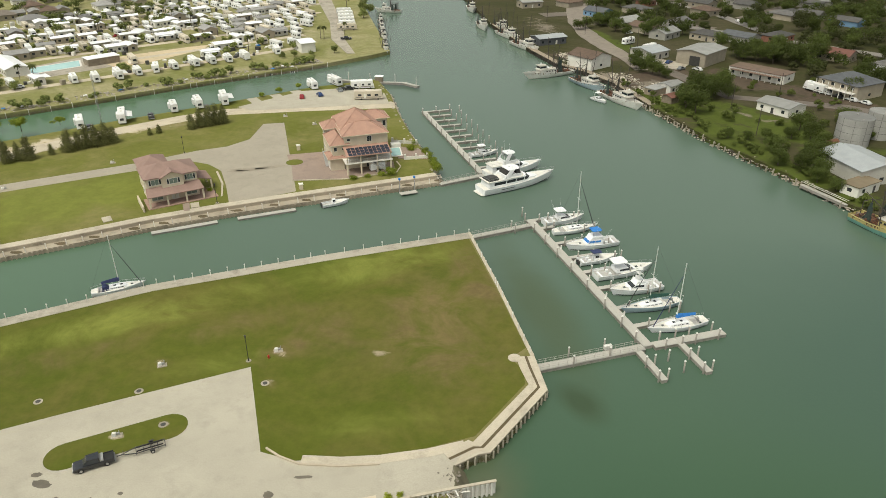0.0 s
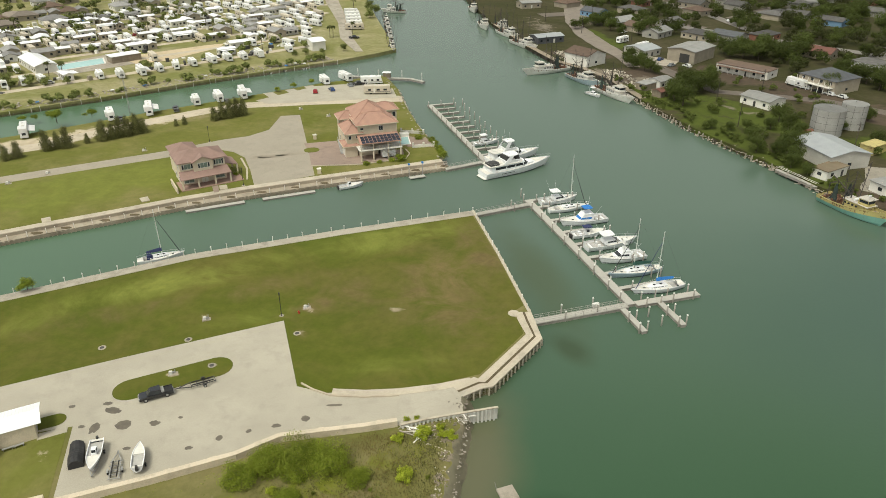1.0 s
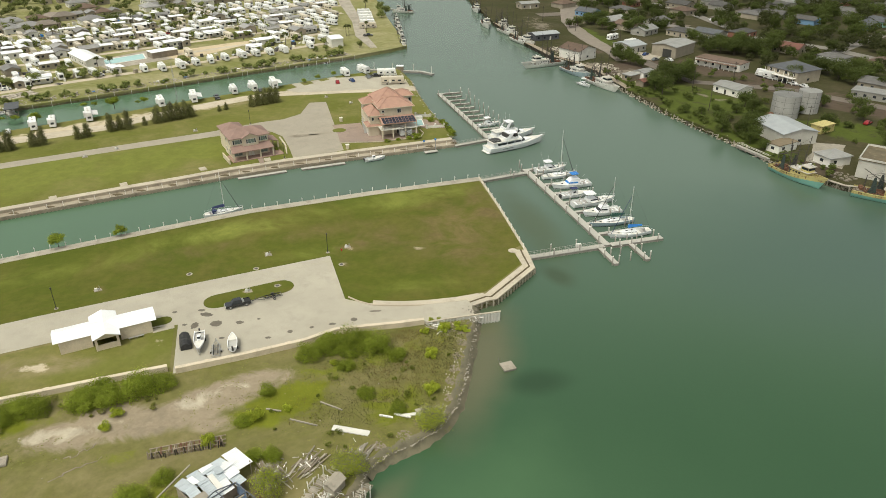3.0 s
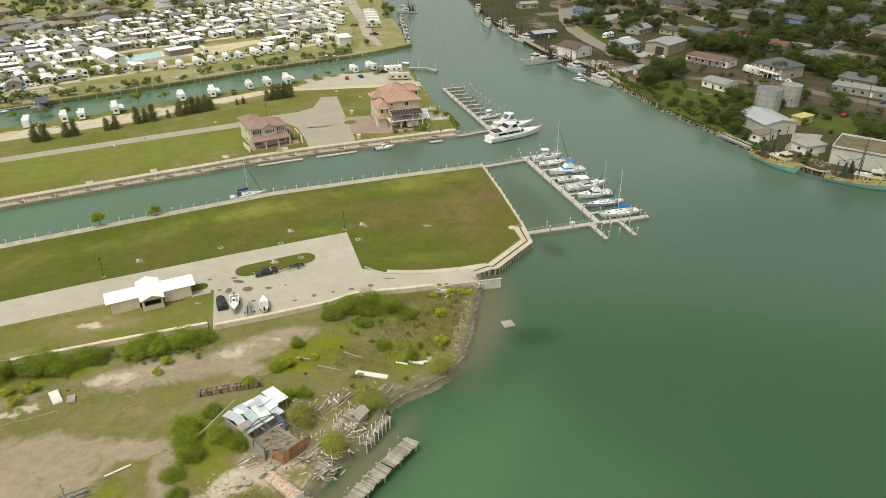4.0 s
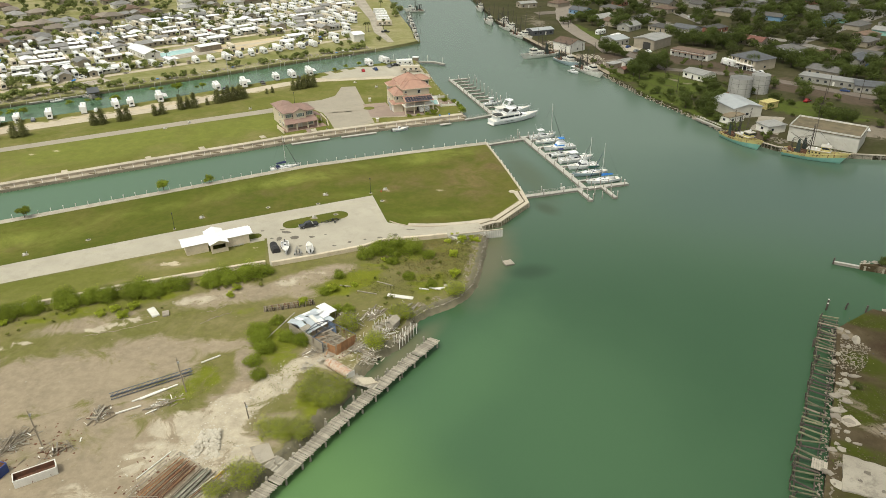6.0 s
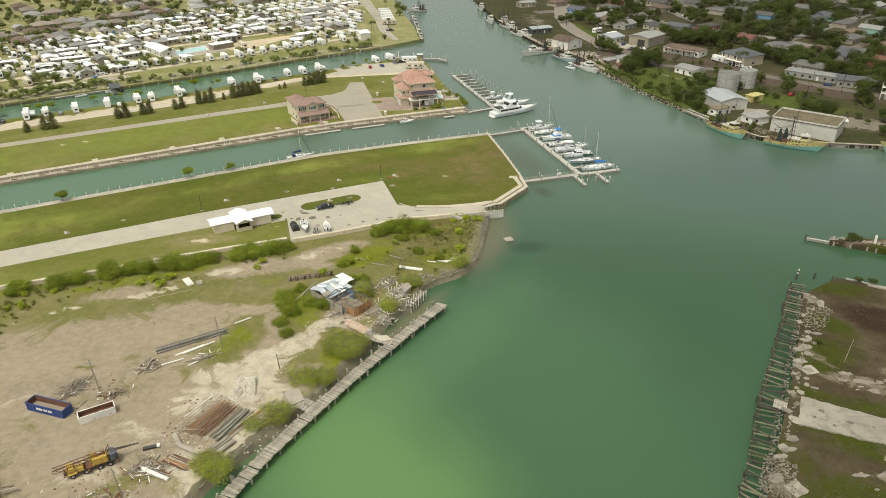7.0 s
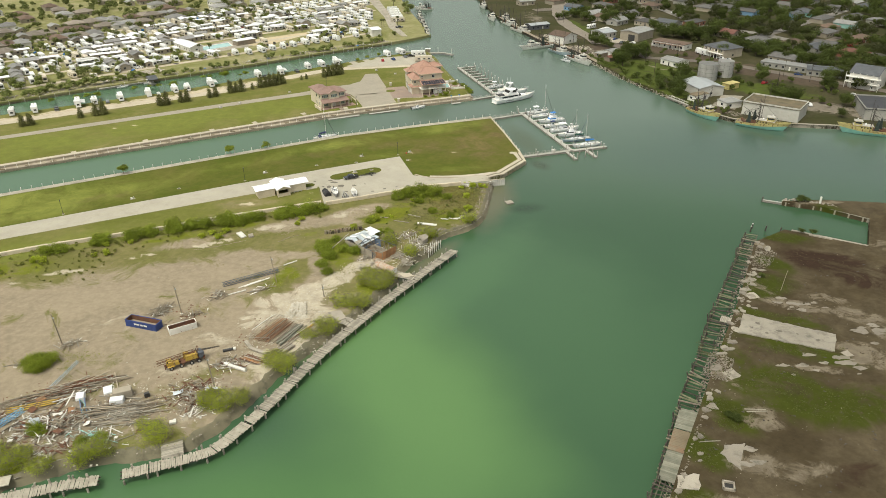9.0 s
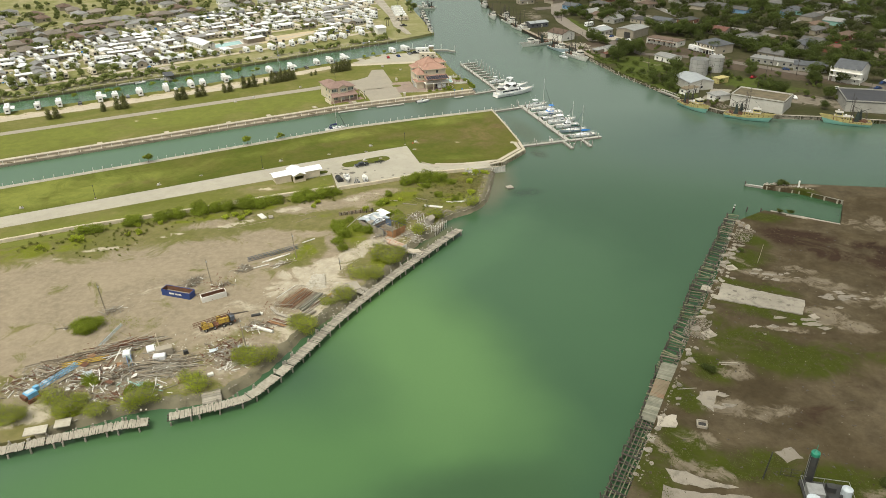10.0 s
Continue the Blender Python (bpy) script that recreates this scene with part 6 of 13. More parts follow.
_g = [(-45.0 + 2.6 * math.cos(a * PI / 7), 206.3 + 2.4 * math.sin(a * PI / 7)) for a in range(14)]
land("forecourt_island", _g, "lawn_pale", "small grass island in the forecourt", 0, z=1.93, deep=0)
for x, y, rx, ry, tn in ((-57.5, 200.6, 5.0, 1.3, 8), (-51.5, 202.4, 4.2, 1.0, 16), (-60.5, 199.2, 2.6, 0.9, 0), (-53, 196.4, 1.0, 0.4, 20), (-44, 213, 0.7, 0.4, 0)):
    cs, sn = math.cos(radians(tn)), math.sin(radians(tn))
    pts = []
    for a in range(28):
        f = 1 + 0.5 * noise.noise(Vector((x + 2.2 * math.cos(a * PI / 14), y + 2.2 * math.sin(a * PI / 14), 7)))
        px, py = rx * f * math.cos(a * PI / 14), ry * f * math.sin(a * PI / 14)
        pts.append((x + px * cs - py * sn, y + px * sn + py * cs))
    single("stain", Mesh().prism(pts, 1.8, 1.856), "drivestain", "brown damp stain on the broad drive", "stain", group="stains on the drive", kind="structure")
t = thing("drain_grate", "long slotted drain grate in the drive", "drain", pose(-48.7, 177.8, 1.85, 0, 0, 22))
for k in range(7):
    part("bar", Mesh().box(0, -1.5 + k * 0.5, 0, 1.2, 0.12, 0.03), "stain", t)
walk_strip("forecourt_edge", [(-42.9, 192.0), (-27.9, 193.2), (-13.6, 198.6), (-12.8, 203), (-14.3, 207)], -0.35, 0, "cap", "pale curb round the forecourt", 2.0)

# ---- the large terracotta-roofed house ----
HB = pose(-28.3, 202.5, 1.88, 0, 0, 17) @ pose(-0.9, -1.7, 0, 0, 0, 1.5)
hb = thing("house", "large cream stucco house with terracotta hip roofs and a solar veranda", "house", HB)
w_ = part("main_wall", Mesh().box(6.2, 7.5, 0, 12.4, 15, 10.1), "cream", hb)
w2 = part("rear_wall", Mesh().box(12.2, 16.0, 0, 8.0, 6.0, 10.3), "cream", hb)
w3 = part("tower_wall", Mesh().box(-1.0, 13.2, 0, 5.2, 5.4, 9.4), "cream", hb)
part("garage_wall", Mesh().box(-2.4, 2.6, 0, 4.0, 5.2, 3.6), "cream", hb)
w5 = part("wing_wall", Mesh().box(-1.5, 4.0, 3.6, 4.2, 7.2, 3.9).box(-1.2, 8.6, 0, 4.6, 4.0, 7.5), "cream", hb)
ROOFS = ((0, 12.4, 0, 8.4, 10.1, 2.7), (0.6, 11.4, 5.0, 17.6, 10.4, 4.1), (8.6, 16.2, 13.0, 19.0, 10.3, 1.9), (-3.6, 1.6, 10.5, 15.9, 9.4, 1.9), (-3.6, 0.9, 0.4, 10.4, 7.5, 2.1), (-4.4, -0.4, 0.0, 5.2, 3.6, 1.2))
for x0, x1, y0, y1, z, h in ROOFS:
    o = part("roof", Mesh().hip(x0, x1, y0, y1, z, h, 0.8), "tile", hb, "terracotta tile hip roof")
    part("fascia", Mesh().box((x0 + x1) / 2, y0 - 0.82, z - 0.02, x1 - x0 + 1.6, 0.06, 0.22).box(x0 - 0.82, (y0 + y1) / 2, z - 0.02, 0.06, y1 - y0 + 1.6, 0.22).box(x1 + 0.82, (y0 + y1) / 2, z - 0.02, 0.06, y1 - y0 + 1.6, 0.22), "cream", o)
    x0, x1, y0, y1 = x0 - 0.8, x1 + 0.8, y0 - 0.8, y1 + 0.8
    k = min(x1 - x0, y1 - y0) / 2
    tr = Mesh()
    for cx, cy, sx, sy in ((x0, y0, 1, 1), (x1, y0, -1, 1), (x0, y1, 1, -1), (x1, y1, -1, -1)):
        tr.tube((cx, cy, z + 0.2), (cx + sx * k, cy + sy * k, z + h + 0.22), 0.12, n=6)
    tr.tube((x0 + k, y0 + k, z + h + 0.2), (x1 - k, y1 - k, z + h + 0.2), 0.12, n=6)
    part("ridge_cap", tr, "tile", o)
part("veranda_deck", Mesh().box(6.0, -2.7, 3.3, 14.0, 5.2, 0.35), "deckwhite", hb)
vr = Mesh()
vr.add([(-0.6, -5.4, 5.6), (12.8, -5.4, 5.6), (12.8, 0.0, 6.9), (-0.6, 0.0, 6.9), (-0.6, -5.4, 5.75), (12.8, -5.4, 5.75), (12.8, 0, 7.05), (-0.6, 0, 7.05)], [(3, 2, 1, 0), (4, 5, 6, 7), (0, 1, 5, 4), (1, 2, 6, 5), (2, 3, 7, 6), (3, 0, 4, 7)])
vroof = part("veranda_roof", vr, "tile", hb)
for r in range(3):
    for c in range(10):
        x0, y0 = 0.1 + c * 1.25, -5.2 + r * 1.36
        z0 = 5.84 + (y0 + 5.4) * 1.3 / 5.4
        part("solar_panel", Mesh().add([(x0, y0, z0), (x0 + 1.12, y0, z0), (x0 + 1.12, y0 + 1.16, z0 + 0.3), (x0, y0 + 1.16, z0 + 0.3), (x0, y0, z0 - 0.05), (x0 + 1.12, y0, z0 - 0.05), (x0 + 1.12, y0 + 1.16, z0 + 0.25), (x0, y0 + 1.16, z0 + 0.25)],
                                        [(0, 1, 2, 3), (4, 5, 1, 0), (5, 6, 2, 1), (6, 7, 3, 2), (7, 4, 0, 3)]), "solar", vroof)
for x in (-0.4, 3.6, 8.4, 12.5):
    part("column", Mesh().tube((x, -5.0, 0), (x, -5.0, 3.3), 0.28, 0.26, 10), "cream", hb)
    part("column", Mesh().tube((x, -5.0, 3.6), (x, -5.0, 5.7), 0.14, 0.18, 8), "cream", hb)
rl = Mesh().beam((-0.8, -5.15, 4.6), (12.8, -5.15, 4.6), 0.1)
for k in range(28):
    rl.beam((-0.8 + k * 0.5, -5.15, 3.6), (-0.8 + k * 0.5, -5.15, 4.6), 0.05)
part("balustrade", rl, "galv", hb)
part("stair", Mesh().beam((6.5, -5.9, 3.4), (11.5, -5.9, 0.2), 1.1, 0.25).beam((6.5, -6.45, 4.4), (11.5, -6.45, 1.2), 0.08).beam((6.5, -5.35, 4.4), (11.5, -5.35, 1.2), 0.08), "galv", hb)
# dark panel added on the wall in place of the veranda's shade
part("garage_opening", Mesh().box(8.6, -0.02, 0.1, 4.6, 0.1, 2.6), "dark", hb, "dark panel standing in for the shade under the veranda")
for x in (2.2, 5.0, 9.0):
    window_part(w_, x, 0, 4.9, 1.6, 1.6, -90)
window_part(w_, 1.2, 0, 8.9, 0.9, 0.6, -90)
window_part(w_, 7.4, 0, 8.7, 1.3, 1.5, -90)
for y in (1.6, 9):
    for z in (5.2, 8.6):
        window_part(w_, 12.4, y, z, 1.0, 1.5, 0)
for x in (13.4, 15.2):
    window_part(w2, x, 13.0, 8.7, 0.9, 1.6, -90)
for y in (14.6, 17.4):
    window_part(w2, 16.2, y, 8.7, 1.0, 1.6, 0)
for y in (11.6, 14.4):
    for z in (3.0, 7.8):
        window_part(w3, -3.6, y, z, 0.9, 1.5, 180)
window_part(w3, -2.4, 10.5, 8.2, 0.9, 1.3, -90)
for y in (2.0, 5.6):
    window_part(w5, -3.6, y, 6.1, 0.9, 1.4, 180)
window_part(w5, -2.7, 0.4, 6.3, 0.8, 1.1, -90)
window_part(w5, -0.4, 0.4, 6.3, 0.7, 0.7, -90)
part("garage_door", Mesh().box(-4.42, 2.6, 0, 0.06, 3.2, 2.4), "deckwhite", hb)
part("side_stair", Mesh().beam((-4.9, 8.2, 3.4), (-4.9, 3.6, 0.2), 0.9, 0.2).beam((-5.3, 8.2, 4.3), (-5.3, 3.6, 1.1), 0.07), "galv", hb, "dark outside stair")
t = thing("cargo_trailer", "white enclosed cargo trailer parked under the veranda", "trailer", HB @ pose(8.6, -3.6, 0, 0, 0, 4))
part("box", Mesh().box(0, 0, 0.5, 4.4, 2.1, 2.0), "white", t)
for x in (-0.5, 0.4):
    for s in (-1, 1):
        wheel(t, x, s * 1.1, 0.33, 0.2)
# pool terrace with white balustrade pillars
paving("pool_terrace", [(-17, 221), (-6.6, 217.5), (-4.4, 209), (-13.6, 209.5)], "paver", "rose paver pool terrace", z=1.9)
t = thing("swimming_pool", "small turquoise pool beside the house", "pool", kind="structure")
part("coping", Mesh().prism([(-17.6, 218.2), (-13.6, 219.4), (-12.4, 211.6), (-16.4, 210.6)], 1.8, 2.06), "whitewall", t)
part("pool_water", Mesh().prism([(-17.2, 217.8), (-13.9, 218.9), (-12.9, 212.0), (-16.1, 211.1)], 1.9, 2.075), "pool", t)
part("spa", Mesh().box(-15.2, 220.4, 1.8, 3.0, 2.4, 1.2, 0.3), "whitewall", t, "raised white spa block")
t = thing("terrace_wall", "white terrace wall with square pillars", "garden wall", kind="structure")
for a, b in (((-16.4, 224), (-8.6, 222.6)), ((-11.6, 208.6), (-4.8, 209.8))):
    m, d = frame_of(a, b)
    o = part("panel", Mesh().box(d / 2, 0, 1.8, d, 0.25, 1.0), "whitewall", t)
    o.matrix_basis = m
    for k in (0, d / 2, d):
        part("pillar", Mesh().box(k, 0, 1.8, 0.6, 0.6, 1.7), "whitewall", o)
for x, y in ((-45.7, 217.4), (-39.4, 185.8)):
    t = thing("gate_pillar", "square cream stone pillar beside the drive", "pillar", pose(x, y, 1.8, 0, 0, 20), "drive pillars")
    part("shaft", Mesh().box(0, 0, 0, 1.0, 1.0, 1.5), "cream", t)
    part("cap", Mesh().box(0, 0, 1.5, 1.25, 1.25, 0.18), "whitewall", t)

# ---- the rose-roofed two-storey house ----
H2 = pose(-77.0, 173.2, 1.85, 0, 0, 30) @ Matrix.Diagonal((0.93, 1, 1, 1))
h2 = thing("house", "two-storey cream house with a faded rose tile roof and porches", "house", H2)
v_ = part("main_wall", Mesh().box(7.6, 7.0, 0, 14.0, 9.0, 7.0), "cream", h2)
part("wing_wall", Mesh().box(4.6, 15.0, 0, 7.2, 7.5, 7.0), "cream", h2)
part("gable_wall", Mesh().box(7.6, 2.2, 3.4, 6.0, 1.2, 3.5).add([(4.6, 1.59, 6.9), (10.6, 1.59, 6.9), (7.6, 1.59, 8.3)], [(0, 1, 2)]), "cream", h2)
part("roof", Mesh().hip(0.6, 14.6, 2.5, 11.5, 7.0, 2.2, 0.8), "rosetile", h2, "faded rose tile hip roof")
part("roof", Mesh().hip(1.0, 8.2, 10.0, 18.8, 7.02, 2.0, 0.8), "rosetile", h2)
part("gable_roof", Mesh().gable(4.6, 10.6, 1.5, 7.0, 6.85, 1.5, 0.5, 0.15, "y"), "rosetile", h2)
pr = Mesh().add([(-0.4, -1.2, 3.0), (15.4, -1.2, 3.0), (15.0, 2.6, 4.3), (0.2, 2.6, 4.3), (-0.4, -1.2, 3.2), (15.4, -1.2, 3.2), (15.0, 2.6, 4.5), (0.2, 2.6, 4.5)], [(3, 2, 1, 0), (4, 5, 6, 7), (0, 1, 5, 4), (1, 2, 6, 5), (2, 3, 7, 6), (3, 0, 4, 7)])
part("porch_roof", pr, "rosetile", h2)
part("side_porch_roof", Mesh().add([(14.6, 4, 4.2), (19.0, 4, 3.1), (19.0, 11, 3.1), (14.6, 11, 4.2), (14.6, 4, 4.4), (19.0, 4, 3.3), (19.0, 11, 3.3), (14.6, 11, 4.4)], [(3, 2, 1, 0), (4, 5, 6, 7), (0, 1, 5, 4), (1, 2, 6, 5), (2, 3, 7, 6), (3, 0, 4, 7)]), "rosetile", h2)
part("porch_floor", Mesh().box(9.2, 2.4, -0.1, 19.5, 7.6, 0.25), "brick_rose", h2)
for x in (0.2, 5.0, 10.2, 15.0):
    part("column", Mesh().box(x, -0.8, 0, 0.45, 0.45, 3.1), "cream", h2)
for y in (4.3, 10.7):
    part("column", Mesh().box(18.7, y, 0, 0.45, 0.45, 3.1), "cream", h2)
for x in (2.8, 12.4):
    window_part(v_, x, 2.5, 1.5, 3.0, 1.5, -90, "deckwhite", pane="paleglass")
part("front_door", Mesh().box(7.2, 2.46, 0.15, 0.9, 0.08, 2.1).box(8.3, 2.46, 0.15, 0.9, 0.08, 2.1), "deckwhite", h2, "pale double front door")
for x, w in ((2.9, 3.0), (7.8, 3.2), (12.6, 2.6)):
    window_part(v_, x, 2.5 if x != 7.8 else 1.59, 5.7, w - 1.0, 1.4, -90, "deckwhite", pane="paleglass")
    for sd in (-1, 1):
        window_part(v_, x + sd * (w / 2 - 0.1), 2.5 if x != 7.8 else 1.59, 5.7, 0.5, 1.4, -90, "deckwhite")
for y in (5, 9):
    window_part(v_, 0.6, y, 5.2, 1.2, 1.5, 180)
    window_part(v_, 0.6, y, 1.9, 1.2, 1.5, 180)
part("side_wall", Mesh().box(-1.9, 2.0, 0, 0.4, 8.5, 1.6), "cream", h2)
paving("porch_path", [(-69.2, 175.6), (-67.6, 176.4), (-66.0, 171.6), (-67.4, 171.0)], "paver", "short path from porch to quay", z=1.92)
paving("house_edge", [(-66.2, 199.0), (-62.2, 190.0), (-60.0, 181.0), (-60.4, 180.8), (-62.7, 189.8), (-66.7, 198.6)], "cap", "pale curb of the drive", z=1.95)

# ================= trees and bushes =================
M.update({
    "bark": paint("grey_bark", (0.11, 0.085, 0.065), (0.075, 0.06, 0.048), 0.95, 1.5, 8),
    "leaf": leaf_material("town_leaves", (0.058, 0.078, 0.018), (0.098, 0.122, 0.032), 0.25, 0.4),
    "leaf_dark": leaf_material("cedar_needles", (0.072, 0.080, 0.024), (0.150, 0.148, 0.055), 0.2, 0.12),
    "leaf_bright": leaf_material("bright_leaves", (0.140, 0.188, 0.016), (0.228, 0.264, 0.038), 0.18, 0.3),
    "leaf_mangrove": leaf_material("yellow_green_leaves", (0.285, 0.350, 0.030), (0.415, 0.460, 0.062), 0.15, 0.45),
    "leaf_olive": leaf_material("olive_weeds", (0.044, 0.050, 0.012), (0.074, 0.078, 0.020), 0.1, 0.0),
    "leaf_park": leaf_material("park_leaves", (0.100, 0.125, 0.030), (0.205, 0.225, 0.075), 0.25, 0.12),
    "leaf_grey": leaf_material("dull_olive_leaves", (0.052, 0.060, 0.020), (0.084, 0.092, 0.034), 0.3, 0.4),
    "leaf_weed": leaf_material("yellow_green_weeds", (0.112, 0.124, 0.020), (0.190, 0.192, 0.048), 0.1, 0.0),
    "leaf_point": leaf_material("point_brush", (0.085, 0.108, 0.012), (0.145, 0.165, 0.028), 0.25, 0.2),
    "leaf_lime": leaf_material("lime_grass", (0.170, 0.185, 0.014), (0.235, 0.240, 0.030), 0.1, 0.0),
    "leaf_sedge": leaf_material("brown_sedge", (0.105, 0.078, 0.024), (0.150, 0.125, 0.045), 0.1, 0.0),
    "leaf_shrub": leaf_material("green_bank_shrubs", (0.064, 0.082, 0.018), (0.108, 0.130, 0.034), 0.25, 0.35),
    "frond": leaf_material("palm_fronds", (0.06, 0.075, 0.02), (0.12, 0.125, 0.045)),
    "twig": paint("pale_bare_twigs", (0.23, 0.20, 0.14), (0.17, 0.15, 0.10), 0.9, 1, 6),
})


def crown_mesh(seed, lobes, leaf, count, mat, hang=0.0):
    """Leaves scattered in soft overlapping lobes (x, y, z, rx, rz), dense near their skins."""
    rng = random.Random(seed)
    m = Mesh()
    tot = sum(l[3] * l[3] for l in lobes)
    for x, y, z, rx, rz in lobes:
        for _ in range(int(1.9 * count * rx * rx / tot)):
            while True:
                d = Vector((rng.uniform(-1, 1), rng.uniform(-1, 1), rng.uniform(-0.75, 1)))
                if 0.05 < d.length < 1:
                    break
            d = d.normalized() * (0.40 + 0.66 * rng.random() ** 0.55 + (0.22 if rng.random() < 0.12 else 0)) * (0.9 + 0.5 * noise.noise(d * 3.1 + Vector((seed, x, y))))
            c = Vector((x + d.x * rx, y + d.y * rx, z + d.z * rz))
            nrm = (d.normalized() * 0.8 + Vector((rng.gauss(0, 0.32), rng.gauss(0, 0.32), rng.gauss(0.5, 0.3)))).normalized()
            a = nrm.orthogonal().normalized()
            b = nrm.cross(a)
            th = rng.uniform(0, 2 * PI)
            u, v = a * math.cos(th) + b * math.sin(th), b * math.cos(th) - a * math.sin(th)
            s = 0.76 * leaf * rng.uniform(0.6, 1.35)
            m.add([c - u * s, c + u * s * 0.6 - v * s * 0.6, c + u * s * 0.6 + v * s * 0.6], [(0, 1, 2)])
    return m.data("crown", mat)


def limb_mesh(seed, height, lobes, r, mat="bark", base=0.35, twigs=0):
    rng = random.Random(seed)
    m = Mesh()
    top = Vector((rng.gauss(0, 0.15), rng.gauss(0, 0.15), height * base))
    m.tube((0, 0, -0.2), top, r, r * 0.7, 7)
    for x, y, z, rx, rz in lobes:
        mid = top.lerp(Vector((x, y, z)), 0.5) + Vector((0, 0, 0.2))
        m.tube(top, mid, r * 0.5, r * 0.3, 5, False)
        m.tube(mid, (x, y, z), r * 0.3, r * 0.1, 5, False)
        for _ in range(twigs):
            d = Vector((rng.gauss(0, 1), rng.gauss(0, 1), abs(rng.gauss(0.5, 0.6)))).normalized()
            m.tube((x, y, z), (x + d.x * rx * 1.15, y + d.y * rx * 1.15, z + d.z * rz * 1.12), 0.04, 0.015, 3, False)
    return m.data("trunk", mat)


def lobes_for(seed, h, w, n, low=0.35, flat=0.75):
    rng = random.Random(seed)
    out = [(0, 0, h * 0.68, w * 0.32, h * 0.28)]
    for i in range(n):
        a = 2 * PI * i / n + rng.uniform(-0.5, 0.5)
        d = w * rng.uniform(0.16, 0.34)
        r = w * rng.uniform(0.16, 0.27)
        out.append((d * math.cos(a), d * math.sin(a), h * rng.uniform(low, 0.78), r, r * flat * rng.uniform(0.8, 1.2)))
    return out


TREES = {}


def tree_kind(key, seeds, h, w, n, leaf, count, mat, r=0.18, low=0.35, base=0.35, wood="bark", twigs=0):
    TREES[key] = []
    for s in seeds:
        lb = lobes_for(s, h, w, n, low)
        TREES[key].append((limb_mesh(s, h, lb, r, wood, base, twigs), crown_mesh(s, lb, leaf, count, mat)))


tree_kind("round", (11, 12, 13, 14), 6.5, 7.5, 12, 0.28, 1550, "leaf")
tree_kind("park", (15, 16, 17), 6.0, 6.6, 8, 0.32, 1200, "leaf_park")
tree_kind("bright", (21, 22), 4.0, 5.0, 8, 0.22, 1200, "leaf_bright", 0.12)
tree_kind("bush", (31, 32, 33), 3.2, 6.4, 20, 0.158, 3200, "leaf_bright", 0.1, 0.12, 0.12)
tree_kind("scrub", (41, 42), 2.4, 4.2, 9, 0.2, 1000, "leaf_mangrove", 0.08, 0.2, 0.15)
tree_kind("mangrove", (51, 52, 53), 3.5, 6.8, 13, 0.130, 2300, "leaf_mangrove", 0.14, 0.15, 0.15, "twig", 16)
TREES["cedar"] = []
for s in (61, 62, 63):
    rng = random.Random(s)
    lb = [(rng.gauss(0, 0.15), rng.gauss(0, 0.15), 0.6 + k * 0.82, 1.55 * (1 - (k / 7.4) ** 2.0) + 0.3 + rng.gauss(0, 0.16), 1.0) for k in range(7)]
    TREES["cedar"].append((Mesh().tube((0, 0, -0.2), (0, 0, 5.6), 0.14, 0.04, 6).data("trunk", "bark"), crown_mesh(s, lb, 0.24, 1500, "leaf_dark")))

_label = {
    "round": ("tree", "broad dark green tree with a rounded uneven crown", "tree"),
    "park": ("tree", "green tree with a loose rounded crown", "tree"),
    "bright": ("tree", "small bright green tree at the quay edge", "tree"),
    "bush": ("bush", "dense bright green bush on rough ground", "bush"),
    "scrub": ("shrub", "low yellow-green shrub on rough ground", "shrub"),
    "mangrove": ("mangrove_bush", "spreading yellow-green bush at the waterside", "bush"),
    "cedar": ("cedar_tree", "olive green cedar tree with a rounded cone shape", "tree"),
}


def tree(kind, x, y, s=1.0, z=1.8, label="", group="", sz=None):
    nm, lab, cat = _label[kind]
    trunk, crown = random.choice(TREES[kind])
    t = thing(nm, label or lab, cat, pose(x, y, z, 0, 0, random.uniform(0, 360)) @ Matrix.Diagonal((s, s, sz or s * random.uniform(0.85, 1.15), 1)), group)
    part("trunk", trunk, None, t)
    part("crown", crown, None, t)
    return t


_ft = Mesh().tube((0, 0, -0.2), (0.25, 0, 3.5), 0.2, 0.15, 8).tube((0.25, 0, 3.5), (0.3, 0, 7.2), 0.15, 0.13, 8).data("trunk", "bark")
_fr = Mesh()
_rng = random.Random(71)
for k in range(38):
    a, up = _rng.uniform(0, 2 * PI), _rng.uniform(-0.55, 1.0)
    d = Vector((math.cos(a), math.sin(a), 0))
    p = Vector((0.3, 0, 7.2))
    side = Vector((-d.y, d.x, 0))
    prev = None
    for i in range(5):
        u = i / 4
        c = p + d * (1.9 * u) + Vector((0, 0, up * 1.5 * u - 1.3 * u * u))
        w = 0.34 * math.sin(PI * min(1, u * 0.85 + 0.12)) + 0.02
        cur = (c - side * w - Vector((0, 0, 0.08)), c + side * w - Vector((0, 0, 0.08)), c)
        if prev:
            _fr.add([prev[0], prev[2], cur[2], cur[0], prev[1], cur[1]], [(0, 1, 2, 3), (1, 4, 5, 2)])
        prev = cur
PALM = (_ft, _fr.data("fronds", "frond"))


def palm(x, y, s=1.0):
    t = thing("palm_tree", "tall palm tree with a shaggy green head", "palm", pose(x, y, 1.8, 0, 0, random.uniform(0, 360)) @ Matrix.Diagonal((s * 0.95, s * 0.95, s, 1)), "palms")
    part("trunk", PALM[0], None, t)
    part("fronds", PALM[1], None, t)


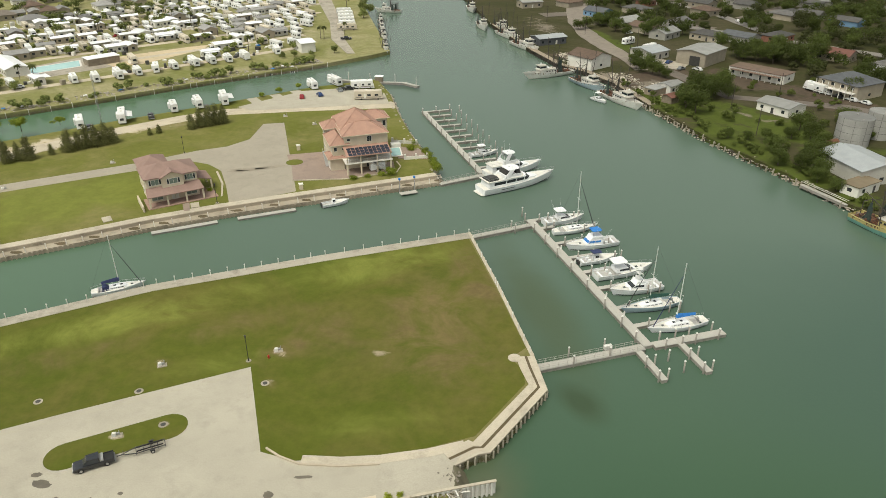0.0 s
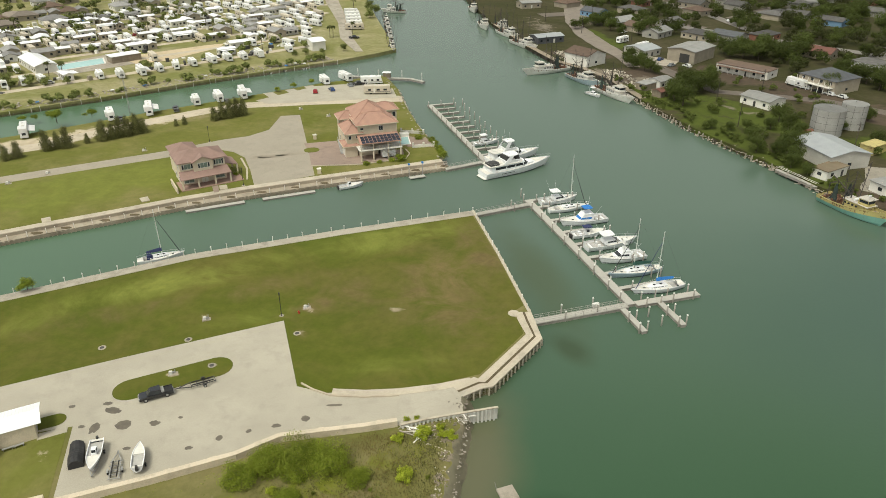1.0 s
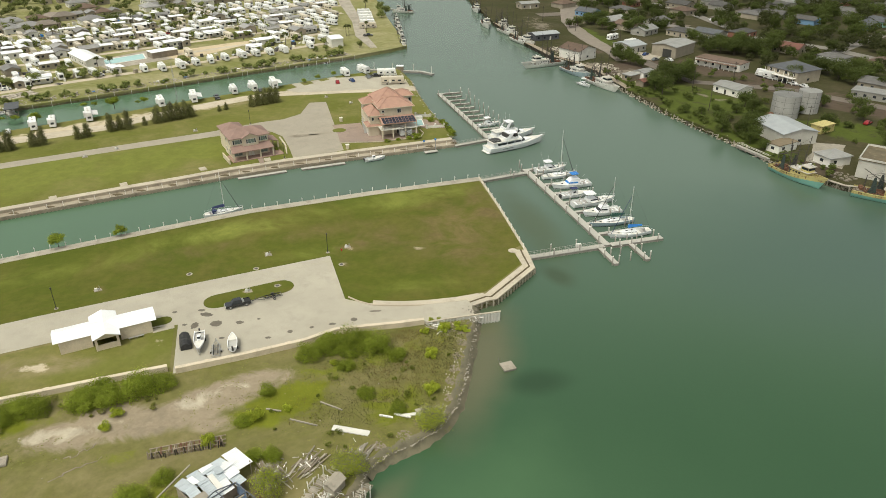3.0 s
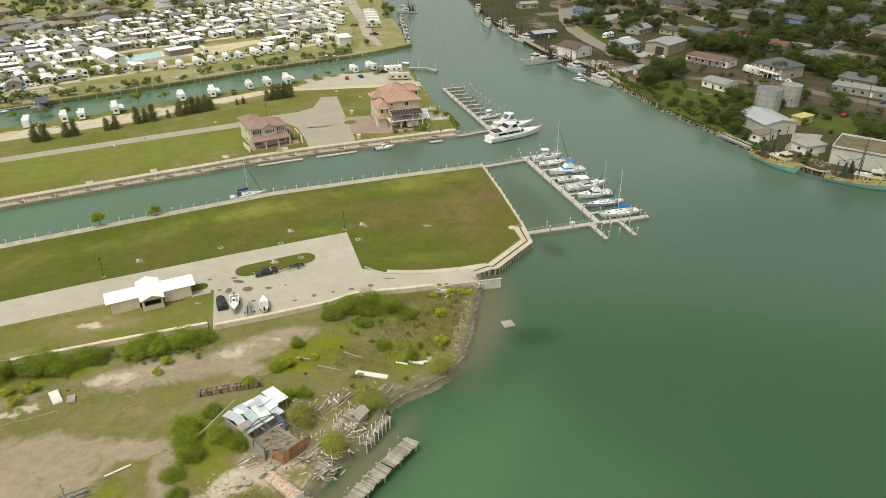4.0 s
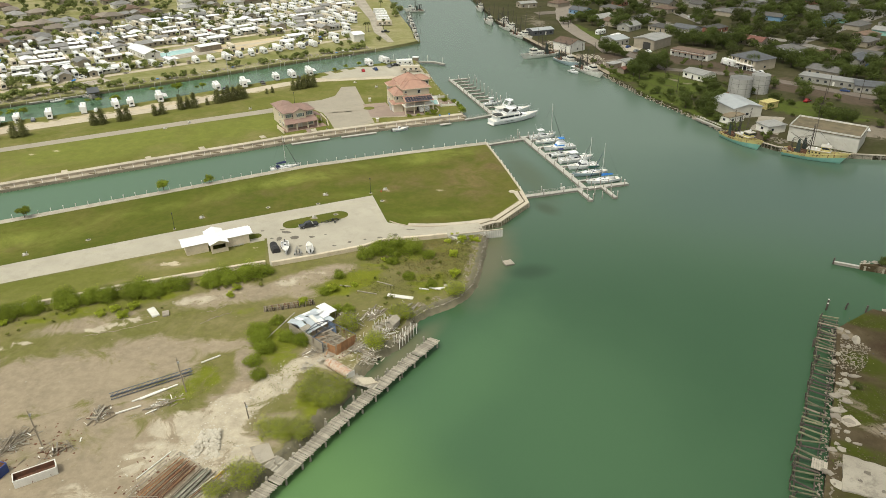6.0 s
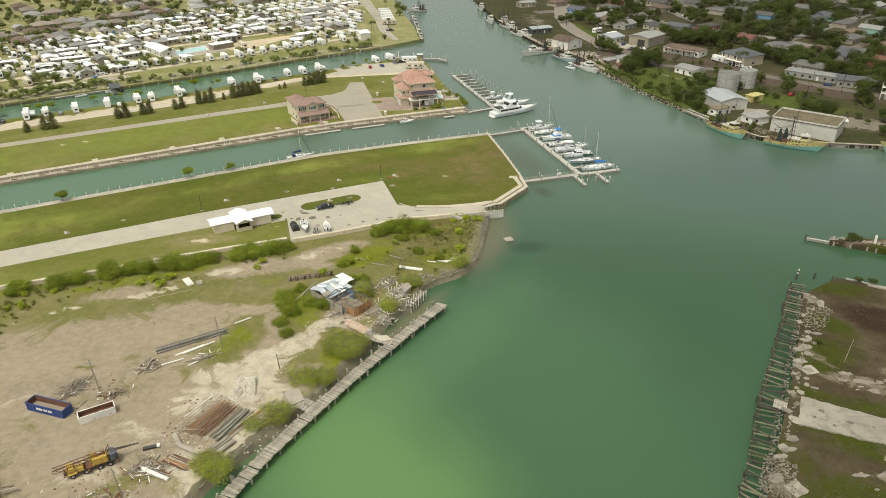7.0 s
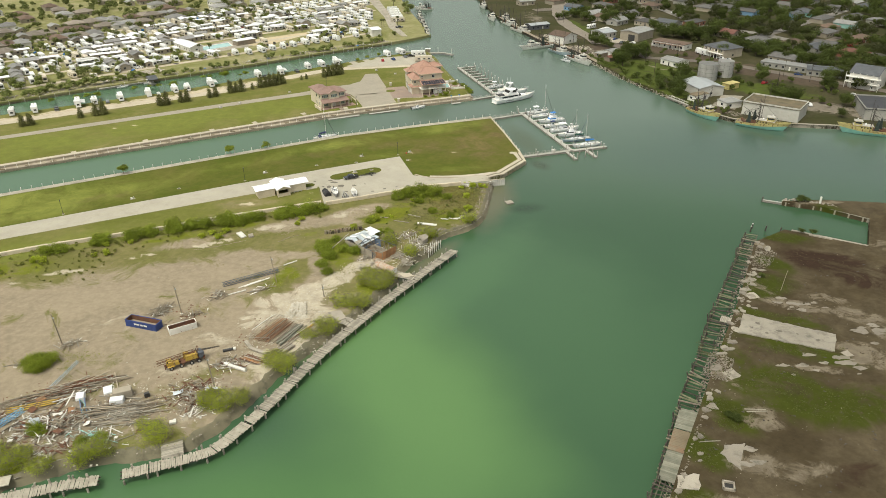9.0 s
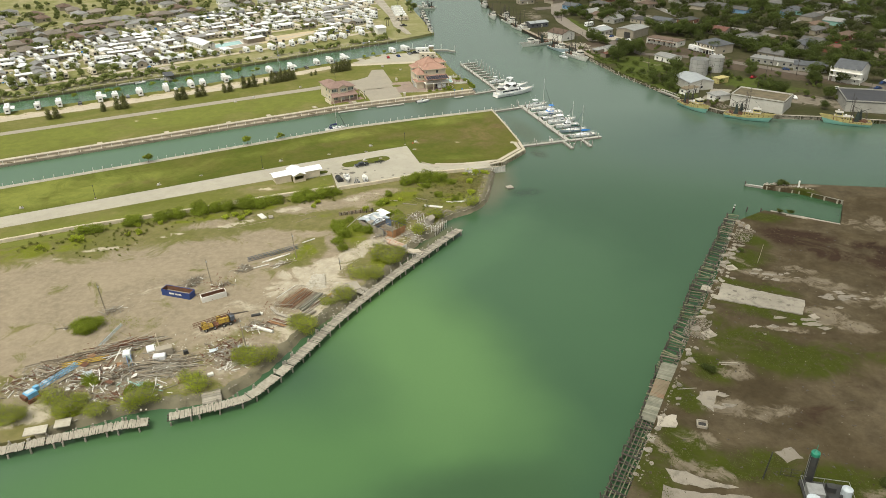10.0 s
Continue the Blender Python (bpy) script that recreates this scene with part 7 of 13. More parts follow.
# canal-edge trees, cedars and bushes of the lots
for x, y, s in ((-107.2, 110.0, 1.0), (-144.4, 88.6, 1.05), (-93.4, 117.0, 0.85)):
    tree("bright", x, y, s, label="small bright green tree growing at the quay edge")
for x, y, s in ((-132.3, 206.6, 1.1), (-129.6, 208.6, 0.9), (-127, 209.4, 1.15), (-122.1, 213.6, 0.6), (-118, 216.6, 1.2), (-115.6, 218.4, 1.0), (-113.6, 220.2, 1.05), (-111.3, 221.4, 1.1), (-109.0, 223.6, 1.25), (-107.2, 224.8, 1.0), (-98, 232, 0.5), (-95.6, 234, 0.55),
                (-86, 238.2, 0.9), (-83.6, 240.6, 1.0), (-81.2, 242, 1.1), (-79, 243.8, 1.15), (-76.8, 245.0, 1.0), (-138.6, 200, 1.0), (-141.2, 197.6, 0.9), (-151, 191, 1.0), (-153.6, 189.6, 1.1), (-160, 185.6, 1.2), (-163, 184, 1.1), (-186.5, 169.6, 1.2), (-189.5, 168, 1.1), (-195.6, 164.6, 0.9), (-215, 154, 1.1), (-218, 152, 1.0)):
    tree("cedar", x, y, s, group="cedars along the lane")
for x, y, s in ((-208.4, 201, 1.0), (-203.5, 202.5, 1.1), (-188.3, 215.7, 0.9), (-181.8, 220.1, 0.6), (-176.6, 220.6, 0.8), (-136.3, 244.1, 0.5), (-156.7, 238, 0.8), (-153.5, 240.7, 0.7), (-213, 199, 0.9), (-224, 193, 0.9)):
    tree("bright", x, y, s, label="low bright green tree leaning over the canal bank", sz=s * 0.6)
for x, y, s in ((-143, 236, 1.25), (-133.3, 243.2, 0.8), (-167, 218, 1.1), (-70.5, 277, 0.6), (-65, 283, 0.6), (-58, 288, 0.6)):
    tree("bright", x, y, s, label="small bright green tree on the canal bank")
tree("round", -36.4, 229, 0.55, label="dark green shrub behind the large house")
for x, y, s in ((-25.8, 193.0, 0.42), (-21.8, 194.6, 0.32), (-17.8, 196.0, 0.4), (-15.2, 196.6, 0.62), (-5.6, 215, 0.5), (-4.6, 211, 0.55), (-3.4, 207, 0.5), (-2.4, 203.6, 0.5), (-1.6, 200, 0.6), (-10, 217, 0.5), (-9, 223, 0.4), (-64.4, 184.6, 0.35)):
    tree("bush", x, y, s, z=1.85, label="rounded green garden bush", group="garden bushes")

# ================= trailers, town houses and shrimp boats =================
M.update({
    "rvwhite": paint("white_trailer_skin", (0.76, 0.76, 0.75), (0.68, 0.68, 0.66), 0.4, 0.4, 3, vary=0.12, relief=0.03),
    "rvtan": paint("tan_trailer_skin", (0.58, 0.52, 0.42), (0.52, 0.46, 0.37), 0.45, 0.4, 3, vary=0.15, relief=0.03),
    "stripe": paint("grey_trailer_stripe", (0.22, 0.20, 0.18), None, 0.5, 1, 4, vary=0.4, relief=0),
    "zincroof": paint("grey_zinc_roof", (0.34, 0.36, 0.37), (0.29, 0.31, 0.32), 0.6, 0.3, 4, relief=0.05),
    "tanroof": paint("tan_shingle_roof", (0.235, 0.20, 0.165), (0.19, 0.16, 0.13), 0.9, 0.5, 6, vary=0.3),
    "ashroof": paint("ash_shingle_roof", (0.25, 0.245, 0.235), (0.20, 0.195, 0.19), 0.9, 0.5, 6, vary=0.3),
    "greyroof": paint("grey_shingle_roof", (0.105, 0.101, 0.096), (0.075, 0.072, 0.069), 0.9, 0.5, 6, vary=0.35),
    "brownroof": paint("brown_shingle_roof", (0.136, 0.090, 0.065), (0.105, 0.072, 0.053), 0.9, 0.5, 6, vary=0.2),
    "redroof": paint("red_brown_roof", (0.17, 0.07, 0.05), (0.13, 0.06, 0.045), 0.85, 0.5, 6, vary=0.15),
    "paleroof": paint("pale_metal_roof", (0.235, 0.235, 0.225), (0.19, 0.19, 0.18), 0.7, 0.4, 4, vary=0.3, wear=(0.4, 0.33, 0.26)),
    "bluegrey": paint("blue_grey_roof", (0.088, 0.093, 0.102), (0.066, 0.070, 0.077), 0.85, 0.5, 6, vary=0.15),
    "beige": paint("beige_wall", (0.34, 0.30, 0.235), (0.28, 0.245, 0.19), 0.85, 0.4, 5, vary=0.15),
    "brickred": paint("brick_wall", (0.27, 0.12, 0.08), (0.22, 0.10, 0.07), 0.9, 0.6, 9, vary=0.1),
    "bluewall": paint("blue_wall", (0.16, 0.28, 0.42), (0.13, 0.24, 0.37), 0.8, 0.4, 5),
    "tealwall": paint("teal_wall", (0.25, 0.45, 0.40), None, 0.8, 0.4, 5),
    "steel": paint("weathered_tank_steel", (0.36, 0.355, 0.335), (0.30, 0.295, 0.28), 0.7, 0.25, 3, wear=(0.26, 0.22, 0.18)),
    # white wall toned halfway down for cloud shade at the dock, with worn patches
    "dullwhite": paint("half_shaded_white_wall", (0.50, 0.485, 0.44), (0.41, 0.395, 0.355), 0.8, 0.25, 4, wear=(0.36, 0.31, 0.25), wear_at=0.6),
    "mossroof": paint("mossy_brown_flat_roof", (0.150, 0.118, 0.070), (0.088, 0.075, 0.045), 0.95, 0.22, 1.6, wear=(0.235, 0.205, 0.15), wear_at=0.60),
    "rustroof": paint("rust_streaked_roof", (0.15, 0.115, 0.07), (0.23, 0.19, 0.13), 0.85, 0.12, 2, wear=(0.20, 0.12, 0.07), wear_at=0.55),
    "agedtop": paint("stained_white_deck_top", (0.50, 0.48, 0.43), (0.40, 0.37, 0.32), 0.8, 0.6, 5, wear=(0.25, 0.17, 0.11), wear_at=0.58),
    "darkroof": paint("black_tar_roof", (0.035, 0.036, 0.042), (0.05, 0.05, 0.055), 0.8, 0.3, 4),
    "oldwood": paint("weathered_wood", (0.28, 0.235, 0.175), (0.20, 0.165, 0.125), 0.9, 0.9, 7, vary=0.25),
    "darkwood": paint("dark_wet_wood", (0.075, 0.06, 0.048), (0.05, 0.042, 0.035), 0.85, 0.9, 7, vary=0.3),
    "hullyellow": paint("chalky_yellow_paint", (0.50, 0.43, 0.17), (0.42, 0.36, 0.15), 0.7, 0.5, 5, wear=(0.22, 0.125, 0.07), wear_at=0.55),
    "hullteal": paint("turquoise_hull_paint", (0.19, 0.40, 0.34), (0.15, 0.33, 0.29), 0.7, 0.5, 5, wear=(0.2, 0.12, 0.07), wear_at=0.62),
    "hullwhite": paint("streaked_white_hull", (0.70, 0.69, 0.65), (0.60, 0.58, 0.53), 0.6, 0.5, 5, wear=(0.36, 0.25, 0.17), wear_at=0.62),
    "net": paint("dark_green_net", (0.035, 0.055, 0.045), (0.02, 0.025, 0.025), 0.95, 1.5, 8, relief=0.6),
    "blackiron": paint("dark_rigging_iron", (0.045, 0.04, 0.038), (0.07, 0.055, 0.045), 0.7, 1, 6),
    "carwhite": paint("white_car_paint", (0.72, 0.72, 0.71), None, 0.25, 1, 4, relief=0),
    "cargrey": paint("grey_car_paint", (0.20, 0.21, 0.22), None, 0.25, 1, 4, relief=0, vary=0.4),
    "carred": paint("red_car_paint", (0.30, 0.025, 0.03), None, 0.25, 1, 4, relief=0),
    "carblue": paint("blue_car_paint", (0.03, 0.06, 0.16), None, 0.25, 1, 4, relief=0),
    "rock": paint("pale_riprap_rock", (0.40, 0.36, 0.30), (0.28, 0.25, 0.21), 0.95, 0.6, 4, vary=0.25, coord="World"),
})


def rounded_box(L, W, z0, z1, r=0.25, front=0.0, back=0.0):
    """A trailer body with softened roof edges; front slopes its nose."""
    def ring(x, k):
        w = W / 2 * k
        return [(x, -w, z0), (x, -w, z1 - r), (x, -w + r * 0.7, z1), (x, w - r * 0.7, z1), (x, w, z1 - r), (x, w, z0)]
    a, b = -L / 2, L / 2
    f = ring(b, 0.97)
    f = [(x - (front if z > z0 + 0.6 else 0), y, z) for x, y, z in f]
    bk = [(x + (back if z > z0 + 0.6 else 0), y, z) for x, y, z in ring(a, 0.97)]
    return Mesh().loft([bk, ring(a + 0.15 + back, 1), ring(b - 0.2 - front, 1), f])


def trailer_kind(L, W, H, skin, front, motor=False, awning=False, seed=0):
    rng = random.Random(seed)
    t = thing("motor_home" if motor else "camper_trailer", "", "motor home" if motor else "camper")
    part("body", rounded_box(L, W, 0.55, H, 0.22, front, 0.1), skin, t)
    sb = Mesh()
    for s in (-1, 1):
        sb.box(0, s * (W / 2 + 0.005), 1.0, L * 0.9, 0.03, 0.28)
    part("stripe", sb, "stripe", t)
    for s in (-1, 1):
        for x in ([-L * 0.3, L * 0.02, L * 0.28] if s < 0 else [-L * 0.22, L * 0.2]):
            part("window", Mesh().box(x, s * (W / 2 + 0.01), 1.55, rng.uniform(0.9, 1.5), 0.05, 0.75), "glass", t)
    part("door", Mesh().box(-L * 0.12, -W / 2 - 0.02, 0.6, 0.75, 0.05, 1.9), "deckwhite", t)
    if motor:
        part("windscreen", Mesh().add([(L / 2 + 0.02, -W * 0.42, 1.5), (L / 2 + 0.02, W * 0.42, 1.5), (L / 2 - front * 0.6, W * 0.42, 2.5), (L / 2 - front * 0.6, -W * 0.42, 2.5)], [(0, 1, 2, 3)]), "glass", t)
    else:
        part("nose_window", Mesh().box(-L / 2 - 0.02, 0, 1.5, 0.06, W * 0.5, 0.8), "glass", t)
        part("hitch", Mesh().beam((L / 2 - 0.1, -0.6, 0.5), (L / 2 + 1.1, 0, 0.45), 0.1).beam((L / 2 - 0.1, 0.6, 0.5), (L / 2 + 1.1, 0, 0.45), 0.1), "dark", t)
    part("roof_unit", Mesh().box(-L * 0.1, 0, H, 0.95, 0.75, 0.28, taper=0.85), "deckwhite", t)
    part("roof_vent", Mesh().box(L * 0.22, 0.1, H, 0.5, 0.5, 0.14), "sole", t)
    if awning:
        part("awning", Mesh().add([(-L * 0.35, -W / 2, 2.6), (L * 0.3, -W / 2, 2.6), (L * 0.3, -W / 2 - 2.2, 2.2), (-L * 0.35, -W / 2 - 2.2, 2.2), (-L * 0.35, -W / 2, 2.66), (L * 0.3, -W / 2, 2.66), (L * 0.3, -W / 2 - 2.2, 2.26), (-L * 0.35, -W / 2 - 2.2, 2.26)],
                                   [(0, 1, 2, 3), (7, 6, 5, 4), (3, 2, 6, 7), (0, 4, 5, 1), (1, 5, 6, 2), (0, 3, 7, 4)]), "rvwhite", t)
    part("slide_out", Mesh().box(L * 0.1, W / 2 + 0.3, 0.8, L * 0.3, 0.65, 1.9), skin, t)
    for x in ((-L * 0.05, L * 0.05) if not motor else (-L * 0.25, L * 0.33)):
        for s in (-1, 1):
            part("wheel", Mesh().tube((x * (2.2 if not motor else 1), s * (W / 2 - 0.2), 0.36), (x * (2.2 if not motor else 1), s * (W / 2 + 0.02), 0.36), 0.36, 0.36, 10), "rubber", t)
    return t


RV_LABELS = ["white camper trailer parked in a row", "pale camper trailer with a slide-out and dark windows", "long white camper with an awning", "white motor home parked on the grass", "tan and white motor home"]
_rv = [trailer_kind(8.0, 2.45, 3.3, "rvwhite", 0.5, seed=1), trailer_kind(9.5, 2.5, 3.5, "rvwhite", 1.0, seed=2), trailer_kind(10.5, 2.5, 3.7, "rvwhite", 0.3, awning=True, seed=3),
       trailer_kind(9.5, 2.5, 3.5, "rvwhite", 0.7, True, seed=4), trailer_kind(11.0, 2.55, 3.6, "rvtan", 0.5, True, seed=5)]
for o, lab in zip(_rv, RV_LABELS):
    tagged(o, lab, group="parked campers")
_used = set()


def park_camper(L, W, H, skin, front, label, awning=False):
    """A camper seen far off, with fewer parts."""
    t = thing("camper_trailer", label, "camper", group="campers in the park")
    m = rounded_box(L, W, 0.5, H, 0.22, front, 0.1).box(-L * 0.1, 0, H - 0.02, 0.95, 0.75, 0.3, taper=0.85)
    m.k = 1
    for x in (-L * 0.3, 0.0, L * 0.28):
        m.box(x, -W / 2 - 0.01, 1.5, 1.2, 0.05, 0.8).box(x, W / 2 + 0.01, 1.5, 1.0, 0.05, 0.7)
    m.box(-L / 2 + 0.02, 0, 1.4, 0.1, W * 0.7, 1.2).box(L / 2 - front * 0.5, 0, 1.6, 0.1 + front * 0.6, W * 0.6, 0.8).box(0, 0, 0.0, L * 0.5, W * 0.9, 0.5)
    part("body", m, [skin, "glass"], t)
    if awning:
        part("awning", Mesh().box(0, -W / 2 - 1.1, 2.4, L * 0.6, 2.2, 0.08), "rvwhite", t)
    return t


_rv += [park_camper(8.0, 2.45, 3.3, "rvwhite", 0.5, "white camper trailer parked in the trailer park"), park_camper(9.5, 2.5, 3.5, "rvwhite", 0.9, "long white camper parked in the trailer park"),
        park_camper(9.0, 2.5, 3.4, "rvwhite", 0.3, "white camper with an awning in the trailer park", True), park_camper(10.0, 2.5, 3.5, "rvtan", 0.6, "tan camper parked in the trailer park")]


def rv(k, x, y, rz, label=""):
    m = pose(x, y, 1.84, 0, 0, rz)
    if k not in _used:
        _used.add(k)
        _rv[k].matrix_basis = m
        o = _rv[k]
    else:
        o = copy_thing(_rv[k], m)
    if label:
        o["label"] = label
    return o


def simple_house(label, m, w, d, h, roof, wallmat, roofmat, rise=1.8, name="house", porch=0.0, group="town houses", windows=True, seed=0, over=0.45):
    """A small building, w along its x and d along its y, front to -y."""
    rng = random.Random(seed)
    t = thing(name, label, "house" if name == "house" else name.replace("_", " "), m, group)
    wm_ = Mesh().box(0, 0, -0.1, w, d, h + 0.1)
    if roof == "gable":
        for s in (-1, 1):
            wm_.add([(s * w / 2, -d / 2, h), (s * w / 2, d / 2, h), (s * w / 2, 0, h + rise)], [(0, 1, 2) if s > 0 else (2, 1, 0)])
    wl = part("wall", wm_, wallmat, t)
    if roof == "gable":
        part("roof", Mesh().gable(-w / 2, w / 2, -d / 2, d / 2, h - 0.02, rise, over, 0.16), roofmat, t)
    elif roof == "hip":
        part("roof", Mesh().hip(-w / 2, w / 2, -d / 2, d / 2, h, rise, over), roofmat, t)
    else:
        part("roof", Mesh().box(0, 0, h, w + 0.5, d + 0.5, 0.22), roofmat, t)
        if roof == "parapet":
            p = Mesh()
            for s in (-1, 1):
                p.box(0, s * d / 2, h, w + 0.3, 0.3, 0.8).box(s * w / 2, 0, h, 0.3, d + 0.3, 0.8)
            part("parapet", p, wallmat, t)
    if windows:
        n = max(1, int(w / 3.6))
        for i in range(n):
            x = -w / 2 + (i + 0.5) * w / n
            if i == n // 2:
                part("door", Mesh().box(x, -d / 2 - 0.02, 0, 1.0, 0.06, 2.05), rng.choice(["dark", "deckwhite", "oldwood"]), wl)
            else:
                part("window", Mesh().box(x, -d / 2 - 0.02, 1.0, 1.2, 0.06, 1.1), "glass", wl)
        for s in (-1, 1):
            part("window", Mesh().box(s * (w / 2 + 0.02), 0, 1.1, 0.06, 1.3, 1.0), "glass", wl)
        if h > 4.6:
            for i in range(n):
                part("window", Mesh().box(-w / 2 + (i + 0.5) * w / n, -d / 2 - 0.02, 3.8, 1.2, 0.06, 1.2), "glass", wl)
    if porch:
        part("porch_roof", Mesh().box(0, -d / 2 - porch / 2, min(h, 2.7), w * 0.9, porch, 0.14), roofmat, t)
        for k in range(int(w / 3) + 1):
            part("porch_post", Mesh().box(-w * 0.43 + k * w * 0.86 / int(w / 3), -d / 2 - porch + 0.15, 0, 0.18, 0.18, min(h, 2.7)), "whitewall", t)
    return t


# ---- campers on the strip behind the house lots ----
for k, x, y, r, lab in ((1, -125.2, 241.0, 118, ""), (2, -113.2, 247.6, 112, ""), (0, -99.0, 259.6, 115, ""), (1, -91.6, 264.8, 116, ""), (2, -83.2, 269.8, 112, ""), (0, -52.8, 290.2, 118, ""), (1, -44.6, 295.6, 122, ""), (3, -32.4, 289.0, 6, "white motor home parked on the concrete lot"), (4, -28.6, 274.0, 6, "long tan and white motor home on the concrete lot"),
                        (2, -147.5, 222, 118, ""), (0, -158, 213.5, 116, ""), (1, -164, 210.5, 117, ""), (3, -176, 203.5, 118, ""), (1, -188, 195.5, 116, ""), (0, -199, 189, 118, ""), (2, -206, 185, 118, ""), (1, -224, 176, 117, ""), (0, -233, 171, 116, ""), (2, -246, 165, 118, "")):
    rv(k, x, y, r + random.uniform(-3, 3), lab)
_cars = [("black pickup truck beside a camper", "carblack", 1), ("red car on the concrete lot", "carred", 0), ("dark grey car on the concrete lot", "cargrey", 0), ("white car beside a camper", "carwhite", 0), ("dark blue car on the concrete lot", "carblue", 0)]


def parked(kind, x, y, rz, label=""):
    lab, mat, pk = _cars[kind]
    if pk:
        return pickup(label or lab, pose(x, y, 1.84, 0, 0, rz), mat, group="parked cars")
    return car(label or lab, pose(x, y, 1.84, 0, 0, rz), mat, group="parked cars")


for k, x, y, r in ((0, -104.2, 250.6, 115), (0, -120.4, 237.6, 115), (2, -87.6, 262, 115), (1, -54.6, 275.6, 100), (4, -48.2, 278.6, 115), (2, -41.2, 285.4, 110), (0, -38.0, 287.2, 20), (3, -171, 204.6, 116), (2, -193, 190.4, 116), (0, -214, 178, 116)):
    parked(k, x, y, r)
# lattice mast on the strip
t = thing("lattice_mast", "thin grey lattice mast behind the lane", "mast", pose(-119.6, 245.0, 1.8))
_m = Mesh()
for a in range(3):
    c, s = 0.28 * math.cos(a * 2 * PI / 3), 0.28 * math.sin(a * 2 * PI / 3)
    c2, s2 = 0.28 * math.cos((a + 1) * 2 * PI / 3), 0.28 * math.sin((a + 1) * 2 * PI / 3)
    _m.tube((c, s, 0), (c, s, 17), 0.035, n=5)
    for k in range(17):
        _m.tube((c, s, k), (c2, s2, k + 1), 0.02, n=4)
part("lattice", _m, "galv", t)
# fishing pier and far jetty off the strip's end
t = thing("fishing_pier", "grey timber fishing pier with tall posts", "pier")
for a, b in (((-44.1, 305.0), (-30.6, 302.0)), ((-30.6, 302.0), (-16.2, 300.2)), ((-16.2, 300.2), (-10.1, 294.8))):
    deck_run(t, "deck", a, b, 1.8, 1.3, panel=1.2)
for x, y in ((-40, 305.5), (-30.6, 303), (-20, 301.6), (-11, 296.6)):
    part("post", Mesh().tube((x, y, -1), (x, y, 4.6), 0.14, n=7), "whitewall", t)
simple_house("small white roofed stand on the fishing pier", pose(-26.8, 302.4, 1.35, 0, 0, -6), 3.2, 2.2, 2.0, "flat", "oldwood", "whiteroof", name="pier_stand", windows=False, group="")

_far_cars = []
for mat, lab in (("carwhite", "white car parked in a lane"), ("cargrey", "grey car parked in a lane"), ("carblack", "black car parked in a lane"), ("carred", "red car parked in a lane"), ("carblue", "blue car parked in a lane")):
    t = thing("car", lab, "car", group="distant parked cars")
    part("body", car_body(4.6, 1.8), mat, t)
    part("cabin", cabin_block(2.7, 1.62, 0.62, -0.25, 0.86, 0.26, 0.1, 0.18), mat, t)
    part("window", window_band(2.7, 1.62, 0.62, -0.25, 0.86, 0.26, 0.1, 0.18, 0.08, 0.82, 0.015, 0.04), "glass", t)
    part("running_gear", Mesh().tube((-1.4, -0.9, 0.33), (-1.4, 0.9, 0.33), 0.33, n=10).tube((1.4, -0.9, 0.33), (1.4, 0.9, 0.33), 0.33, n=10), "rubber", t)
    _far_cars.append([t, False])


def far_car(x, y, rz, rng):
    e = _far_cars[rng.choice([0, 0, 0, 1, 1, 2, 3, 4])]
    m = pose(x, y, 1.86, 0, 0, rz)
    if not e[1]:
        e[1] = True
        e[0].matrix_basis = m
    else:
        copy_thing(e[0], m)


# ---- riprap ----
_rocks = [None] * 4
for i in range(4):
    bm = bmesh.new()
    bmesh.ops.create_icosphere(bm, subdivisions=1, radius=1)
    rng = random.Random(80 + i)
    for v in bm.verts:
        v.co *= rng.uniform(0.5, 1.15)
        v.co.x *= 1.25
        v.co.z *= 0.5
    _rocks[i] = [tuple(v.co) for v in bm.verts], [tuple(q.index for q in f.verts) for f in bm.faces]
    bm.free()


def rock_band(name, line, width, n, lo, hi, label, z0=0.1, z1=1.8, mat="rock", seed=5):
    rng = random.Random(seed)
    m = Mesh()
    segs = [(line[i], line[i + 1], math.hypot(line[i + 1][0] - line[i][0], line[i + 1][1] - line[i][1])) for i in range(len(line) - 1)]
    tot = sum(s[2] for s in segs)
    for a, b, d in segs:
        h = math.atan2(b[1] - a[1], b[0] - a[0])
        for _ in range(int(n * d / tot)):
            u, v = rng.random(), rng.uniform(-1, 1)
            s = rng.uniform(lo, hi)
            x, y = a[0] + (b[0] - a[0]) * u - math.sin(h) * v * width, a[1] + (b[1] - a[1]) * u + math.cos(h) * v * width
            vs, fs = _rocks[rng.randrange(4)]
            th = rng.uniform(0, 6.3)
            c, sn = math.cos(th), math.sin(th)
            z = z0 + (z1 - z0) * max(0, min(1, 0.5 + 0.5 * v)) + rng.uniform(-0.1, 0.1)
            m.add([(x + s * (p[0] * c - p[1] * sn), y + s * (p[0] * sn + p[1] * c), z + s * p[2]) for p in vs], fs)
    return single(name, m, mat, label, "rocks", kind="stuff")


rock_band("shore_rocks", [(-28, 304), (-21, 282), (-16.2, 256), (-11.2, 234), (-3.2, 205), (-0.6, 193.5)][::-1], 1.2, 420, 0.25, 0.7, "pale riprap boulders along the point", seed=6)

